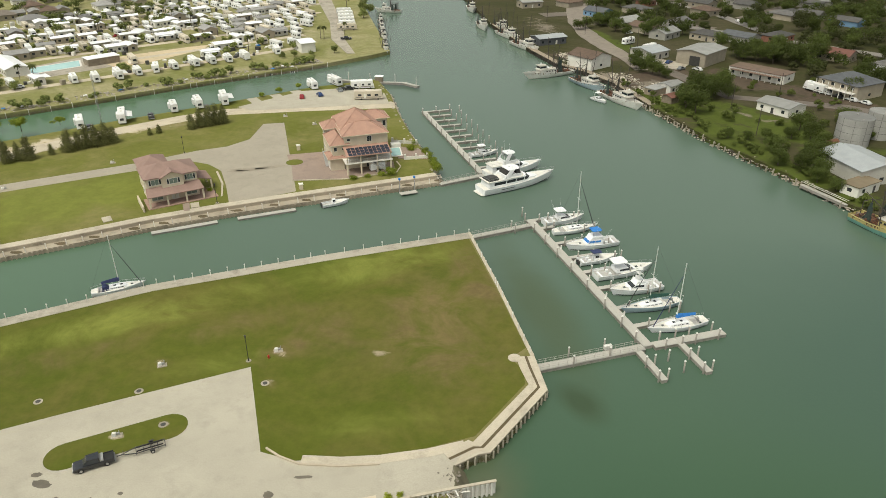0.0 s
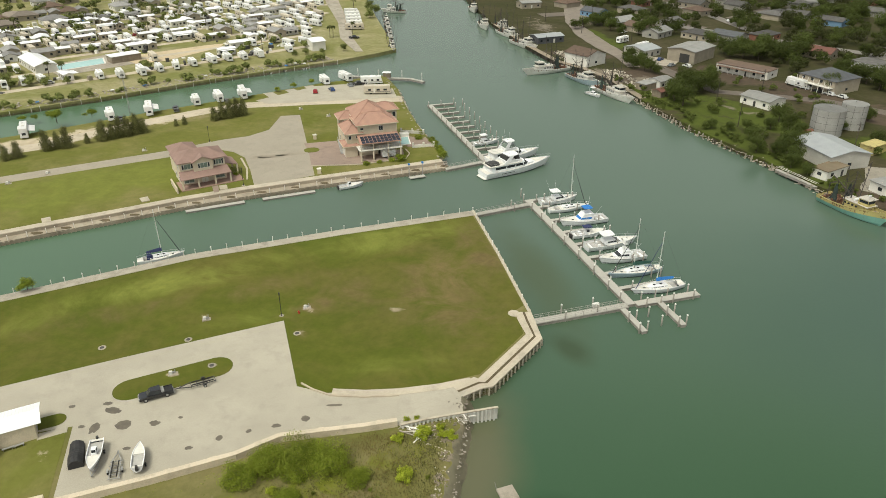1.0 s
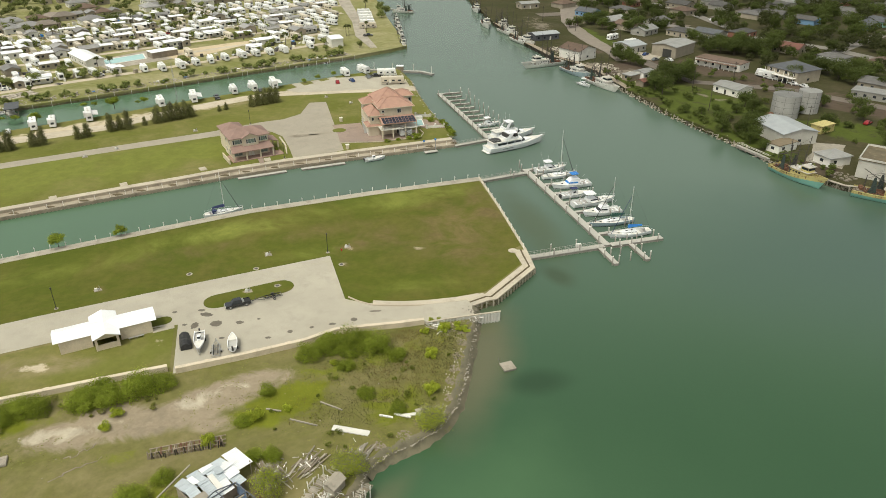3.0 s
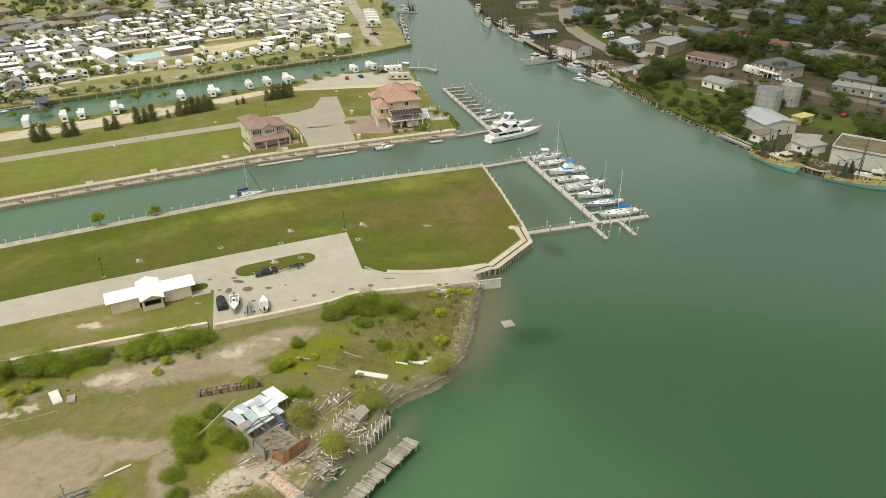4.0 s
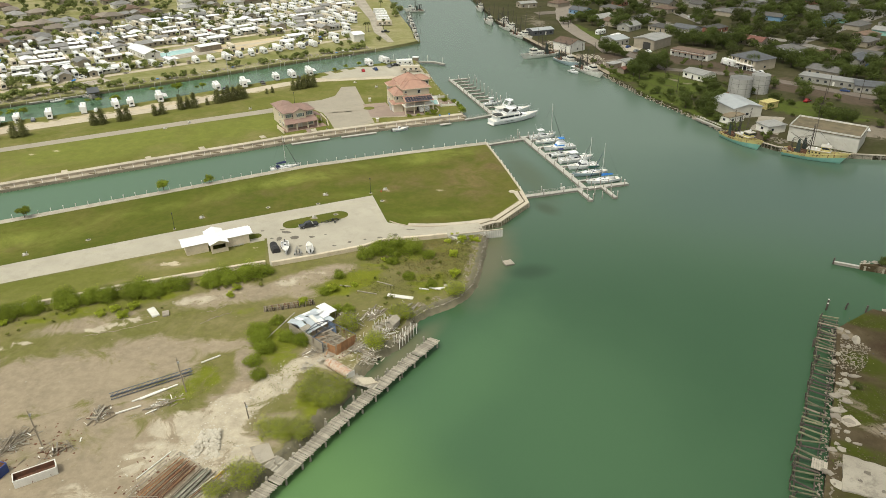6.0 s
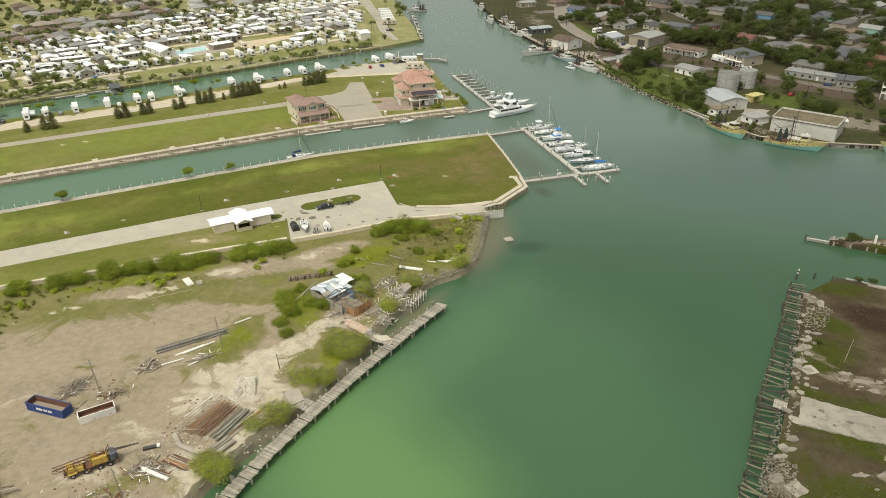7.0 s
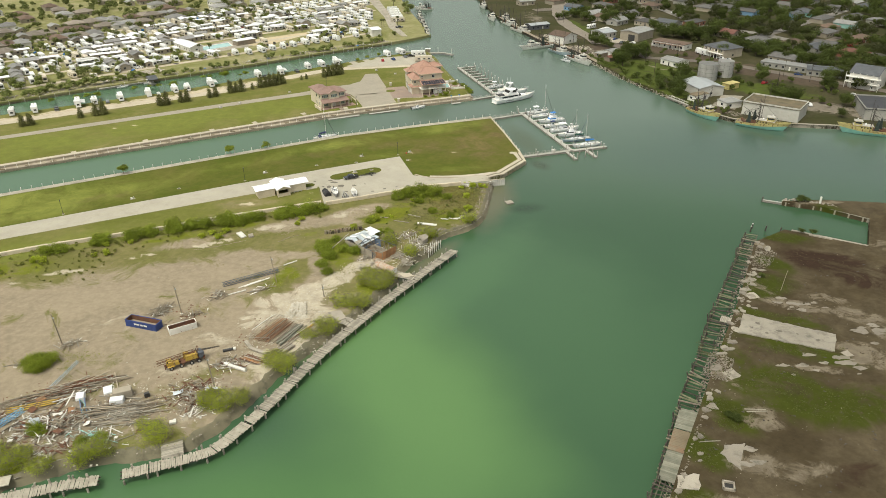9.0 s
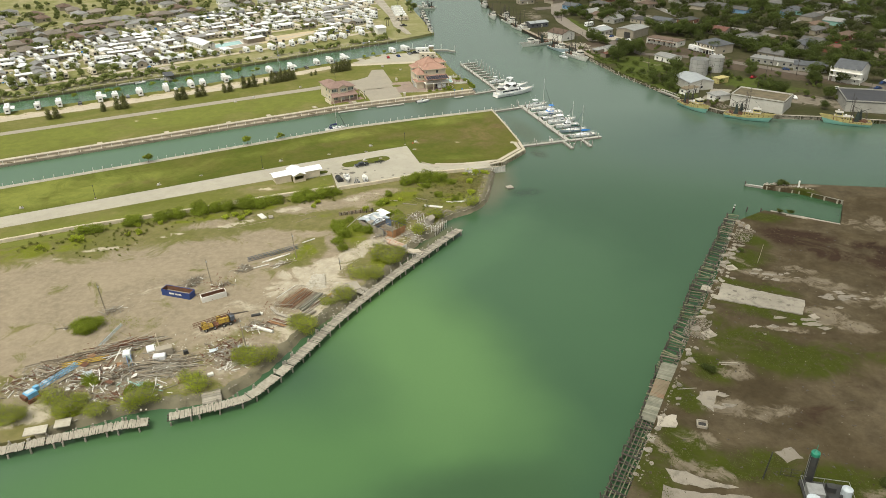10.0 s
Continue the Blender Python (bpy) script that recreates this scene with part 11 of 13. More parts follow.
# containers
def skip_bin(label, x, y, r, body, L=11.5, W=2.6, H=2.3, fill="rust", mark=False):
    t = thing("open_container", label, "container", pose(x, y, 1.8, 0, 0, r))
    b = Mesh().box(0, -W / 2, 0, L, 0.1, H).box(0, W / 2, 0, L, 0.1, H).box(-L / 2, 0, 0, 0.1, W, H).box(L / 2, 0, 0, 0.1, W, H).box(0, 0, 0, L, W, 0.1)
    part("body", b, body, t)
    rb = Mesh()
    for k in range(int(L / 0.9)):
        for s in (-1, 1):
            rb.box(-L / 2 + 0.45 + k * 0.9, s * (W / 2 + 0.08), 0.1, 0.12, 0.1, H - 0.2)
    part("rib", rb, body, t)
    part("rim", Mesh().box(0, -W / 2, H, L + 0.1, 0.18, 0.12).box(0, W / 2, H, L + 0.1, 0.18, 0.12).box(-L / 2, 0, H, 0.18, W, 0.12).box(L / 2, 0, H, 0.18, W, 0.12), body, t)
    part("lining", Mesh().box(0, -W / 2 + 0.08, 0.1, L - 0.12, 0.05, H - 0.1).box(0, W / 2 - 0.08, 0.1, L - 0.12, 0.05, H - 0.1).box(-L / 2 + 0.08, 0, 0.1, 0.05, W - 0.2, H - 0.1).box(L / 2 - 0.08, 0, 0.1, 0.05, W - 0.2, H - 0.1), "rust", t, "rusted inner walls")
    part("load", Mesh().box(0, 0, 0.1, L - 0.3, W - 0.3, 0.5), fill, t)
    if fill == "rust":
        ld = Mesh()
        for k in range(90):
            ld.box(random.uniform(-L * 0.44, L * 0.44), random.uniform(-W * 0.4, W * 0.4), 0.5, random.uniform(0.2, 1.2), random.uniform(0.04, 0.25), random.uniform(0.05, 0.3), random.uniform(0, 3), tilt=random.gauss(0, 0.3))
        part("heaped_scrap", ld, fill, t)["kind"] = "stuff"
    if mark:
        for k, w in ((-1.2, 1.6), (0.4, 0.9), (1.6, 1.0)):
            part("marking", Mesh().box(k, -W / 2 - 0.14, 0.9, w, 0.03, 0.5), "deckwhite", t)
    return t


skip_bin("blue open-top scrap container with pale markings", -95.4, -21.6, -18, "skipblue", 9.6, 2.6, 1.9, "track", True)
skip_bin("pale open container rusted red inside", -84.6, -23.4, 31, "whitewall", 7.0, 2.3, 1.6, "rust")

# yellow crane truck with a folded boom
t = thing("crane_truck", "old yellow and rusted crane truck with its boom lowered", "crane", pose(-79.2, -38.4, 1.8, 0, 0, 30))
part("chassis", Mesh().box(0, -0.4, 0.7, 9.6, 0.25, 0.4).box(0, 0.4, 0.7, 9.6, 0.25, 0.4).box(-4.7, 0, 0.7, 0.2, 2.2, 0.4).box(0.2, 0, 0.95, 2.2, 2.2, 0.25).box(4.6, 0, 0.7, 0.3, 2.2, 0.5), "rust", t)
part("cab", cabin_block(1.5, 1.1, 1.5, -3.5, 1.0, 0.15, 0.05), "craneyellow", t)
part("cab_window", window_band(1.5, 1.1, 1.5, -3.5, 1.0, 0.15, 0.05, lo=0.5, hi=0.85), "glass", t)
part("engine_hood", Mesh().box(-2.6, -0.3, 1.0, 2.6, 1.4, 0.8, taper=0.9).box(-3.4, -0.75, 1.0, 1.0, 0.6, 1.2, taper=0.9), "craneyellow", t)
part("fender", Mesh().box(-3.4, -1.15, 1.0, 1.6, 0.5, 0.15).box(-3.4, 1.15, 1.0, 1.6, 0.5, 0.15), "craneyellow", t)
part("upper_house", Mesh().box(1.6, -0.7, 1.3, 2.8, 0.8, 1.3, taper=0.92).box(2.6, 0.3, 1.3, 1.2, 1.6, 1.0).box(0.6, 0.7, 1.3, 1.4, 0.8, 1.5, taper=0.85), "craneyellow", t)
part("winch", Mesh().tube((1.6, -0.2, 1.9), (1.6, 0.8, 1.9), 0.5, n=12).tube((2.4, -0.2, 2.3), (2.4, 0.8, 2.3), 0.35, n=12), "rust", t)
part("counterweight", Mesh().loft([[(3.4, y, z) for y, z in ((-1.2, 1.2), (1.2, 1.2), (1.2, 2.6), (-1.2, 2.6))], [(4.2, y, z) for y, z in ((-1.1, 1.2), (1.1, 1.2), (1.1, 2.5), (-1.1, 2.5))], [(4.7, y, z) for y, z in ((-0.6, 1.3), (0.6, 1.3), (0.6, 2.3), (-0.6, 2.3))]]), "boomgrey", t)
part("gantry", Mesh().beam((2.8, -0.6, 2.4), (3.6, -0.6, 3.8), 0.12).beam((2.8, 0.6, 2.4), (3.6, 0.6, 3.8), 0.12).beam((3.6, -0.6, 3.8), (3.6, 0.6, 3.8), 0.12), "rust", t)
part("outrigger", Mesh().box(-0.6, 0, 0.75, 0.3, 3.4, 0.25).box(4.4, 0, 0.75, 0.3, 3.0, 0.25), "rust", t)
bm_ = Mesh()
for sy in (-0.4, 0.4):
    for z in (0, 0.8):
        bm_.tube((2.8, sy, 2.4 + z), (-6.4, sy, 1.9 + z), 0.07, n=6)
for k in range(9):
    for sy in (-0.4, 0.4):
        bm_.tube((2.8 - k, sy, 2.4 - 0.055 * k), (1.8 - k, sy, 3.15 - 0.055 * k), 0.04, n=4)
part("boom", bm_, "rust", t)
part("boom_tip", Mesh().tube((3.0, 0, 2.6), (8.8, 0.4, 1.8), 0.14, 0.08, 6).tube((3.0, 0.5, 2.6), (8.8, 0.6, 1.8), 0.14, 0.08, 6), "darkwood", t)
for x in (-3.4, -1.0, 1.4, 3.2):
    for s in (-1, 1):
        wheel(t, x, s * 1.1, 0.5, 0.35)

# blue crane at the far heap
t = thing("crawler_crane", "derelict light blue crawler crane with a lattice boom", "crane", pose(-114.6, -67.4, 1.8, 0, 0, 58))
part("track", Mesh().box(-0.4, -1.3, 0, 4.2, 0.7, 0.9, taper=0.9), "rust", t)
part("track", Mesh().box(-0.4, 1.3, 0, 4.2, 0.7, 0.9, taper=0.9), "rust", t)
part("house", Mesh().box(-0.9, 0, 0.9, 2.6, 2.2, 1.2, taper=0.95).box(0.9, 0.6, 0.9, 1.2, 1.1, 1.4, taper=0.9), "craneblue", t)
part("counterweight", Mesh().box(-2.5, 0, 0.9, 0.7, 2.2, 0.9), "rust", t)
part("roof_plate", Mesh().box(-0.9, 0.1, 2.1, 1.8, 1.2, 0.1), "tin", t)
lb = Mesh()
for sy in (-0.45, 0.45):
    for z in (0, 0.9):
        lb.tube((1.4, sy, 1.4 + z), (11.5, sy * 0.7, 1.8 + z), 0.08, n=6)
for k in range(10):
    for sy in (-0.45, 0.45):
        lb.tube((1.4 + k, sy, 1.4 + 0.04 * k), (2.4 + k, sy, 2.3 + 0.04 * k), 0.05, n=4)
    lb.tube((1.4 + k, -0.45, 2.3 + 0.04 * k), (2.4 + k, 0.45, 2.3 + 0.04 * k), 0.05, n=4)
part("boom", lb, "craneblue", t, "light blue lattice boom")
t = thing("lattice_jib", "pale blue-grey lattice jib leaning on the scrap", "crane boom", pose(-106.5, -44.2, 2.6, 0, -9, 70))
for y, z in ((-0.35, 0), (0.35, 0), (0, 0.6)):
    part("chord", Mesh().tube((-5.2, y, z), (5.2, y * 0.5, z), 0.07, n=6), "bluehull", t)
jl = Mesh()
for k in range(12):
    jl.tube((-5.0 + k * 0.85, -0.33, 0), (-4.6 + k * 0.85, 0, 0.6), 0.035, n=4).tube((-4.6 + k * 0.85, 0, 0.6), (-4.2 + k * 0.85, 0.33, 0), 0.035, n=4)
part("lacing", jl, "bluehull", t)
t = thing("broken_trellis", "white angled frame lying across the scrap", "scrap", pose(-100.5, -52.5, 2.9, 0, 0, 20))
for a, b in (((-4, 0, 0), (3, 0.6, 0.1)), ((-1, -2.4, 0), (0.4, 2.6, 0.1)), ((2, -1.8, 0.1), (3, 2.2, 0.1)), ((-3, -1.2, 0), (2.4, 2.4, 0.1))):
    part("bar", Mesh().beam(a, b, 0.2, 0.14), "whitewall", t)
t = thing("blue_girder", "light blue lattice girder standing in the scrap", "girder", pose(-96.0, -56.5, 2.0, 0, 12, -62))
for sy in (-0.5, 0.5):
    part("chord", Mesh().beam((-4, sy, 0.4), (4, sy, 0.4), 0.22), "tarpblue", t)
part("lacing", Mesh().beam((-4, -0.5, 0.5), (-2, 0.5, 0.5), 0.1).beam((-2, 0.5, 0.5), (0, -0.5, 0.5), 0.1).beam((0, -0.5, 0.5), (2, 0.5, 0.5), 0.1).beam((2, 0.5, 0.5), (4, -0.5, 0.5), 0.1), "seafoam", t)
for x, y, w, d, h, mat, lab in ((-94.0, -48.6, 2.0, 3.0, 0.3, "white", "white panel with a dark opening on the scrap"), (-89.6, -50.6, 4.2, 2.2, 1.8, "beige", "beige flat-topped cabinet in the scrap"), (-90.0, -53.0, 3.0, 1.8, 1.2, "white", "white box in the scrap"), (-98.6, -52.2, 1.8, 2.4, 1.6, "white", "white tank casing in the scrap"),
                                (-104.4, -60.8, 1.6, 2.2, 1.6, "tin", "pale sheet casing in the scrap"), (-84.0, -50.8, 1.2, 0.9, 0.9, "dark", "dark box in the dirt"), (-75.0, -60.0, 1.4, 1.0, 0.5, "whitewall", "pale block at the shore"), (-82.9, 31.8, 1.8, 4.4, 0.35, "whitewall", "white block lying at the edge of the dirt"), (-79.6, 31.2, 1.6, 2.4, 0.3, "slab", "broken pale blocks at the edge of the dirt")):
    t = thing("scrap_box", lab, "scrap", pose(x, y, 1.8, 0, 0, random.uniform(10, 40)))
    part("shell", Mesh().box(0, 0, 0.1, w, d, h, taper=0.97), mat, t)
    part("top_plate", Mesh().box(0, 0, h + 0.1, w * 0.9, d * 0.9, 0.05), mat, t)
litter("yard_litter", "small pale scraps strewn over the dirt", [(-100, -10, 30), (-70, -30, 20), (-60, -5, 16), (-110, -60, 16), (-70, 25, 20), (-20, 45, 16), (-90, -50, 14), (-46, 2, 8)], 34, 0.08, 0.34, "plank", 3, 0.2)
litter("pale_rubble", "pale broken concrete and shells along the sandy track", [(-44, 8, 5), (-48, 1, 5), (-54, -6, 6), (-58, -14, 7), (-52, -18, 5), (-64, -20, 7), (-52, -30, 5), (-38, 12, 4), (-56, -22, 5), (-60, -30, 6), (-66, -34, 5), (-53, -25, 4)], 90, 0.08, 0.38, "rubblewhite", 8, 0.35)
litter("pale_scraps", "pale splinters and scraps between the heaps", [(-104, -58, 14), (-92, -62, 12), (-72, -50, 8), (-60, -28, 8), (-84, -52, 9), (-116, -60, 8), (-36, 18, 7), (-25, 22, 6)], 120, 0.08, 0.5, "rubblewhite", 9, 0.15)
litter("dark_litter", "small rusted scraps strewn over the dirt", [(-105, -58, 14), (-75, -48, 10), (-62, -26, 9), (-88, -16, 8), (-36, 18, 6)], 110, 0.1, 0.5, "rust", 4, 0.3)
litter("dock_clutter", "pale boards, crates and gear strewn over the fishing dock", [(82, 288, 5), (77, 300, 6), (88, 276, 4), (58.6, 347.2, 5), (90, 292, 5), (76.5, 307.7, 5), (59.5, 335.6, 4)], 80, 0.2, 1.0, "rubblewhite", 14, 0.5)
litter("dock_gear", "dark nets and gear heaped on the fishing dock", [(80, 292, 5), (75, 304, 5), (140, 142, 5), (124, 158, 4)], 40, 0.25, 1.0, "darkrock", 15, 0.6)
rock_band("rubble_heap", [(-58.4, -15.0), (-56.0, -15.6), (-53.4, -15.0)], 3.6, 420, 0.15, 0.46, "heap of pale broken concrete", 1.7, 2.6, "rubblewhite", 21)
litter("shore_rubble", "pale broken concrete, shells and plastic washed up beside the ramp wall", [(-1.0, 73.4, 1.5), (-1.0, 71, 1.4), (-4.5, 71.6, 2.4), (-1.4, 67, 1.4), (-2.4, 69, 2.0), (-1.8, 63, 1.3), (-2.6, 59, 1.3), (-3.6, 55, 1.3), (-4.4, 50, 1.3), (-5.4, 45, 1.3)], 16, 0.08, 0.34, "rubblewhite", 12, 0.4)
litter("shore_driftwood", "brown driftwood, stones and weed along the shore", [(-0.9, 70, 1.2), (-1.2, 66, 1.2), (-2.2, 61, 1.2), (-2.9, 57, 1.2), (-3.6, 53, 1.2), (-4.4, 48, 1.2), (-6.0, 43, 1.2), (-4.4, 71.6, 2.4), (-12, 37.6, 1.4), (-16.4, 35, 1.2)], 60, 0.08, 0.5, "oldwood", 31, 0.3)
litter("dark_shore_rubble", "dark wet stones at the foot of the ramp", [(1.6, 78.4, 1.2), (0.4, 78.6, 1.6), (0.2, 74, 1.0)], 22, 0.12, 0.4, "darkrock", 13, 0.5)
scrap("board_heap", "grey boards and posts dumped behind the ramp wall", "debris", -6.2, 71.4, -18, (2.2, 1.2), 14, 41, ["plank", "whitewall", "plank"], (1, 3.4), thick=(0.08, 0.22), height=0.5, cross=0.35)
scrap("board_heap", "pale broken posts washed against the ramp wall", "debris", 1.9, 74.6, 40, (1.0, 0.8), 9, 42, ["whitewall", "plank"], (0.8, 2.2), thick=(0.08, 0.2), height=0.6, cross=0.8)
rock_band("shore_stones", SHORE[1:10], 1.3, 700, 0.05, 0.22, "broken stones and shells along the shore", 0.1, 1.8, seed=22)
rock_band("shore_stones", SHORE[10:28], 0.9, 320, 0.06, 0.26, "broken stones along the yard shore", 0.1, 1.8, seed=23)
for x, y in ((-64.9, 0.8), (-87.5, -15.4), (-113.9, -29.2), (-69.4, -47.5), (-49.6, -7.6)):
    h = 8.6 if x != -49.6 else 4.0
    t = thing("utility_pole", "leaning dark wooden pole in the yard", "utility pole", pose(x, y, 1.8, -2, -5, 0), "yard poles")
    part("pole", Mesh().tube((0, 0, 0), (0, 0, h), 0.15, 0.10, 7), "oldwood", t)
    part("bracket", Mesh().box(0.15, 0, h - 1.3, 0.4, 0.25, 0.5), "galv", t)

# ---- collapsed house by the water ----
def ribbed_sheet(w, d, h=0.05, pitch=0.22):
    """A sheet of ribbed tin, ribs along y."""
    n = max(4, int(w / pitch))
    return Mesh().loft([[(-w / 2 + w * i / n, -d / 2, h * (i % 2)), (-w / 2 + w * i / n, d / 2, h * (i % 2)), (-w / 2 + w * i / n, d / 2, h * (i % 2) - 0.03), (-w / 2 + w * i / n, -d / 2, h * (i % 2) - 0.03)] for i in range(n + 1)])


RUIN = pose(-46.5, 22.5, 1.8, 0, 0, -43)
rn = random.Random(205)
t = thing("ruined_house", "collapsing house under a patched roof of pale tin sheets", "ruin", RUIN)
part("wall", Mesh().box(1.9, 0.2, 0, 6.2, 0.15, 2.3), "beige", t)
part("wall", Mesh().box(-1.1, 4.2, 0, 0.15, 8.0, 2.3), "whitewall", t)
part("wall", Mesh().box(5.0, 5.2, 0, 0.15, 6.4, 2.5), "oldwood", t)
part("wall", Mesh().box(1.9, 8.3, 0, 6.2, 0.15, 2.3), "whitewall", t)
for i in range(4):
    for s in (-1, 1):
        for j in range(2):
            w, d = rn.uniform(2.3, 2.7), rn.uniform(1.7, 2.3)
            o = part("roof_sheet", ribbed_sheet(w, d), "whiteroof" if (i + j) % 4 == 3 else "tin", t)
            o.matrix_basis = pose(1.9 + s * (0.9 + 1.75 * j), 1.1 + i * 2.15, 3.25 - 0.42 * (0.55 + 1.05 * j) + rn.uniform(-0.03, 0.08), rn.gauss(0, 2.5), s * 13 + rn.gauss(0, 3), rn.gauss(0, 4))
for k, (x, y, w, d) in enumerate(((0.2, 2.4, 2.6, 1.0), (3.2, 4.6, 3.4, 0.9), (1.4, 6.2, 2.2, 1.2), (4.1, 1.2, 1.4, 2.6), (0.0, 5.4, 0.9, 2.6))):
    part("patch_sheet", Mesh().box(0, 0, 0, w, d, 0.05), ("whiteroof", "whitewall", "tin", "plank", "tin")[k], t).matrix_basis = pose(x, y, 3.25 - 0.23 * abs(x - 1.9) + 0.16, 0, 13 if x > 1.9 else -13, rn.uniform(-25, 25))
part("lean_to_roof", ribbed_sheet(4.6, 2.8), "whiteroof", t, "white tin lean-to roof").matrix_basis = pose(0.8, 10.0, 2.75, -5, 5, 4)
for x in (-1.2, 2.8):
    part("post", Mesh().beam((x, 11.1, 0), (x, 11.1, 2.85), 0.12), "oldwood", t)
t = thing("ruined_shed", "roofless shed of bare studs with a rusted tin wall", "ruin", RUIN)
part("wall", Mesh().box(6.6, 0.1, 0, 2.8, 0.12, 2.6).box(10.0, 0.1, 0, 3.0, 0.12, 2.4).box(8.3, 0.1, 0, 0.8, 0.12, 0.9), "beige", t)
for i in range(5):
    part("tin_wall", ribbed_sheet(1.15, rn.uniform(2.3, 2.9), 0.06), "orangetin", t, "rusted orange tin sheet").matrix_basis = pose(14.6 + rn.gauss(0, 0.08), 2.2 + i * 1.12, 1.35, 90, rn.gauss(0, 4), 90 + rn.gauss(0, 4))
part("tin_wall", ribbed_sheet(2.4, 2.2, 0.06), "orangetin", t, "rusted orange tin sheet").matrix_basis = pose(13.2, 1.4, 1.1, 90, 0, 12)
part("back_sheet", ribbed_sheet(3.0, 2.4), "tarpblue", t, "faded blue sheet").matrix_basis = pose(6.6, 7.0, 1.5, 86, 0, 0)
for x, y in ((5.2, 0.3), (8.0, 0.3), (11.6, 0.2), (14.5, 1.6), (14.6, 7.6), (11.2, 7.3), (8.0, 7.0), (5.2, 6.8), (5.2, 3.4), (9.6, 7.1)):
    part("stud", Mesh().beam((x, y, 0), (x + rn.gauss(0, 0.1), y, 2.6 + rn.uniform(0, 0.3)), 0.13), rn.choice(["boomgrey", "oldwood"]), t)
for a, b in (((5.2, 0.3, 2.65), (11.6, 0.2, 2.6)), ((5.2, 6.8, 2.7), (11.2, 7.3, 2.75)), ((5.2, 0.3, 2.65), (5.2, 6.8, 2.7)), ((8.0, 0.3, 2.6), (8.0, 7.0, 2.7)), ((5.2, 3.4, 3.6), (8.4, 3.6, 3.5)), ((5.2, 0.3, 2.65), (5.2, 3.4, 3.6)), ((5.2, 6.8, 2.7), (5.2, 3.4, 3.6)), ((8.2, 0.3, 2.6), (8.4, 3.6, 3.5)), ((8.2, 7.0, 2.7), (8.4, 3.6, 3.5)), ((11.2, 7.3, 2.7), (14.6, 7.6, 2.7)), ((8.6, 1.0, 0.5), (12.0, 5.4, 2.2)), ((9.4, 0.6, 0.3), (13.6, 4.8, 1.6))):
    part("rafter", Mesh().beam(a, b, 0.13), "plank" if a[2] < 2 else "boomgrey", t)
part("floor", Mesh().box(9.9, 3.7, 0.05, 9.0, 6.8, 0.12), "oldwood", t)
for k in range(34):
    L = rn.uniform(1.4, 4.2)
    part("fallen_board", Mesh().box(0, 0, 0, L, rn.uniform(0.14, 0.3), 0.05), rn.choice(["plank", "oldwood", "beige", "plank", "orangetin"]), t).matrix_basis = pose(rn.uniform(6.2, 13.6), rn.uniform(1.0, 6.6), rn.uniform(0.25, 1.3), rn.gauss(0, 12), rn.gauss(0, 12), rn.choice([80, 20, 95]) + rn.gauss(0, 18))
scrap("board_heap", "grey boards fanned beside the ruin", "debris", -29.6, 16.2, 52, (1.6, 2.2), 30, 32, ["plank", "oldwood"], (2, 4.4), (0.1, 0.26), height=0.5, cross=0.12)
scrap("board_heap", "fallen board wall behind the ruin", "debris", -33.2, 28.8, -50, (2.4, 2.0), 30, 33, ["plank", "oldwood"], (2.4, 4.6), (0.12, 0.3), height=0.5, cross=0.1)
scrap("board_heap", "grey boards lying in the weeds", "debris", -27.6, 30.8, 62, (2.4, 2.0), 26, 34, ["plank", "oldwood"], (2, 4.5), (0.1, 0.26), height=0.4, cross=0.12)
scrap("board_heap", "grey planks stacked at the shore", "debris", -19.6, 33.0, 60, (2.0, 1.6), 22, 39, ["plank", "oldwood"], (2, 3.6), (0.12, 0.26), height=0.3, cross=0.08)
scrap("board_heap", "splintered siding at the foot of the ruin", "debris", -39.2, 15.6, 40, (2.6, 1.2), 26, 35, ["plank", "beige", "oldwood", "beige"], (0.8, 2.4), thick=(0.06, 0.17), height=0.6, cross=0.9)
scrap("board_heap", "grey planks spilled towards the shore", "debris", -27.4, 12.6, 20, (2.0, 2.6), 30, 36, ["plank", "oldwood", "slab"], (0.8, 2.8), thick=(0.06, 0.2), height=0.4, cross=0.5)
sheets("pale shell-covered debris on the sandy track", -38.5, 11.0, 40, (5, 2), 12, 56, ["slab", "rubblewhite"], (0.5, 1.6))
t = thing("fallen_tank", "long low tank shell patched with pink rust lying by the shore", "tank", pose(-33.3, 7.8, 1.8, 0, 0, -41))
part("shell", Mesh().loft([[(x, 1.25 * math.cos(a * PI / 8), max(0.0, 0.75 + 0.95 * math.sin(a * PI / 8))) for a in range(16)] for x in (-3.6, -1.5, 0, 1.5, 3.6)]), "rustpatch", t)
part("end_plate", Mesh().box(3.65, 0, 0, 0.12, 2.3, 1.5), "whitewall", t)
for x in (-2.4, -1.2, 0.0, 1.2, 2.4):
    part("band", Mesh().loft([[(x + dx, 1.28 * math.cos(a * PI / 8), max(0.0, 0.75 + 0.98 * math.sin(a * PI / 8))) for a in range(16)] for dx in (-0.05, 0.05)]), "orangetin", t)
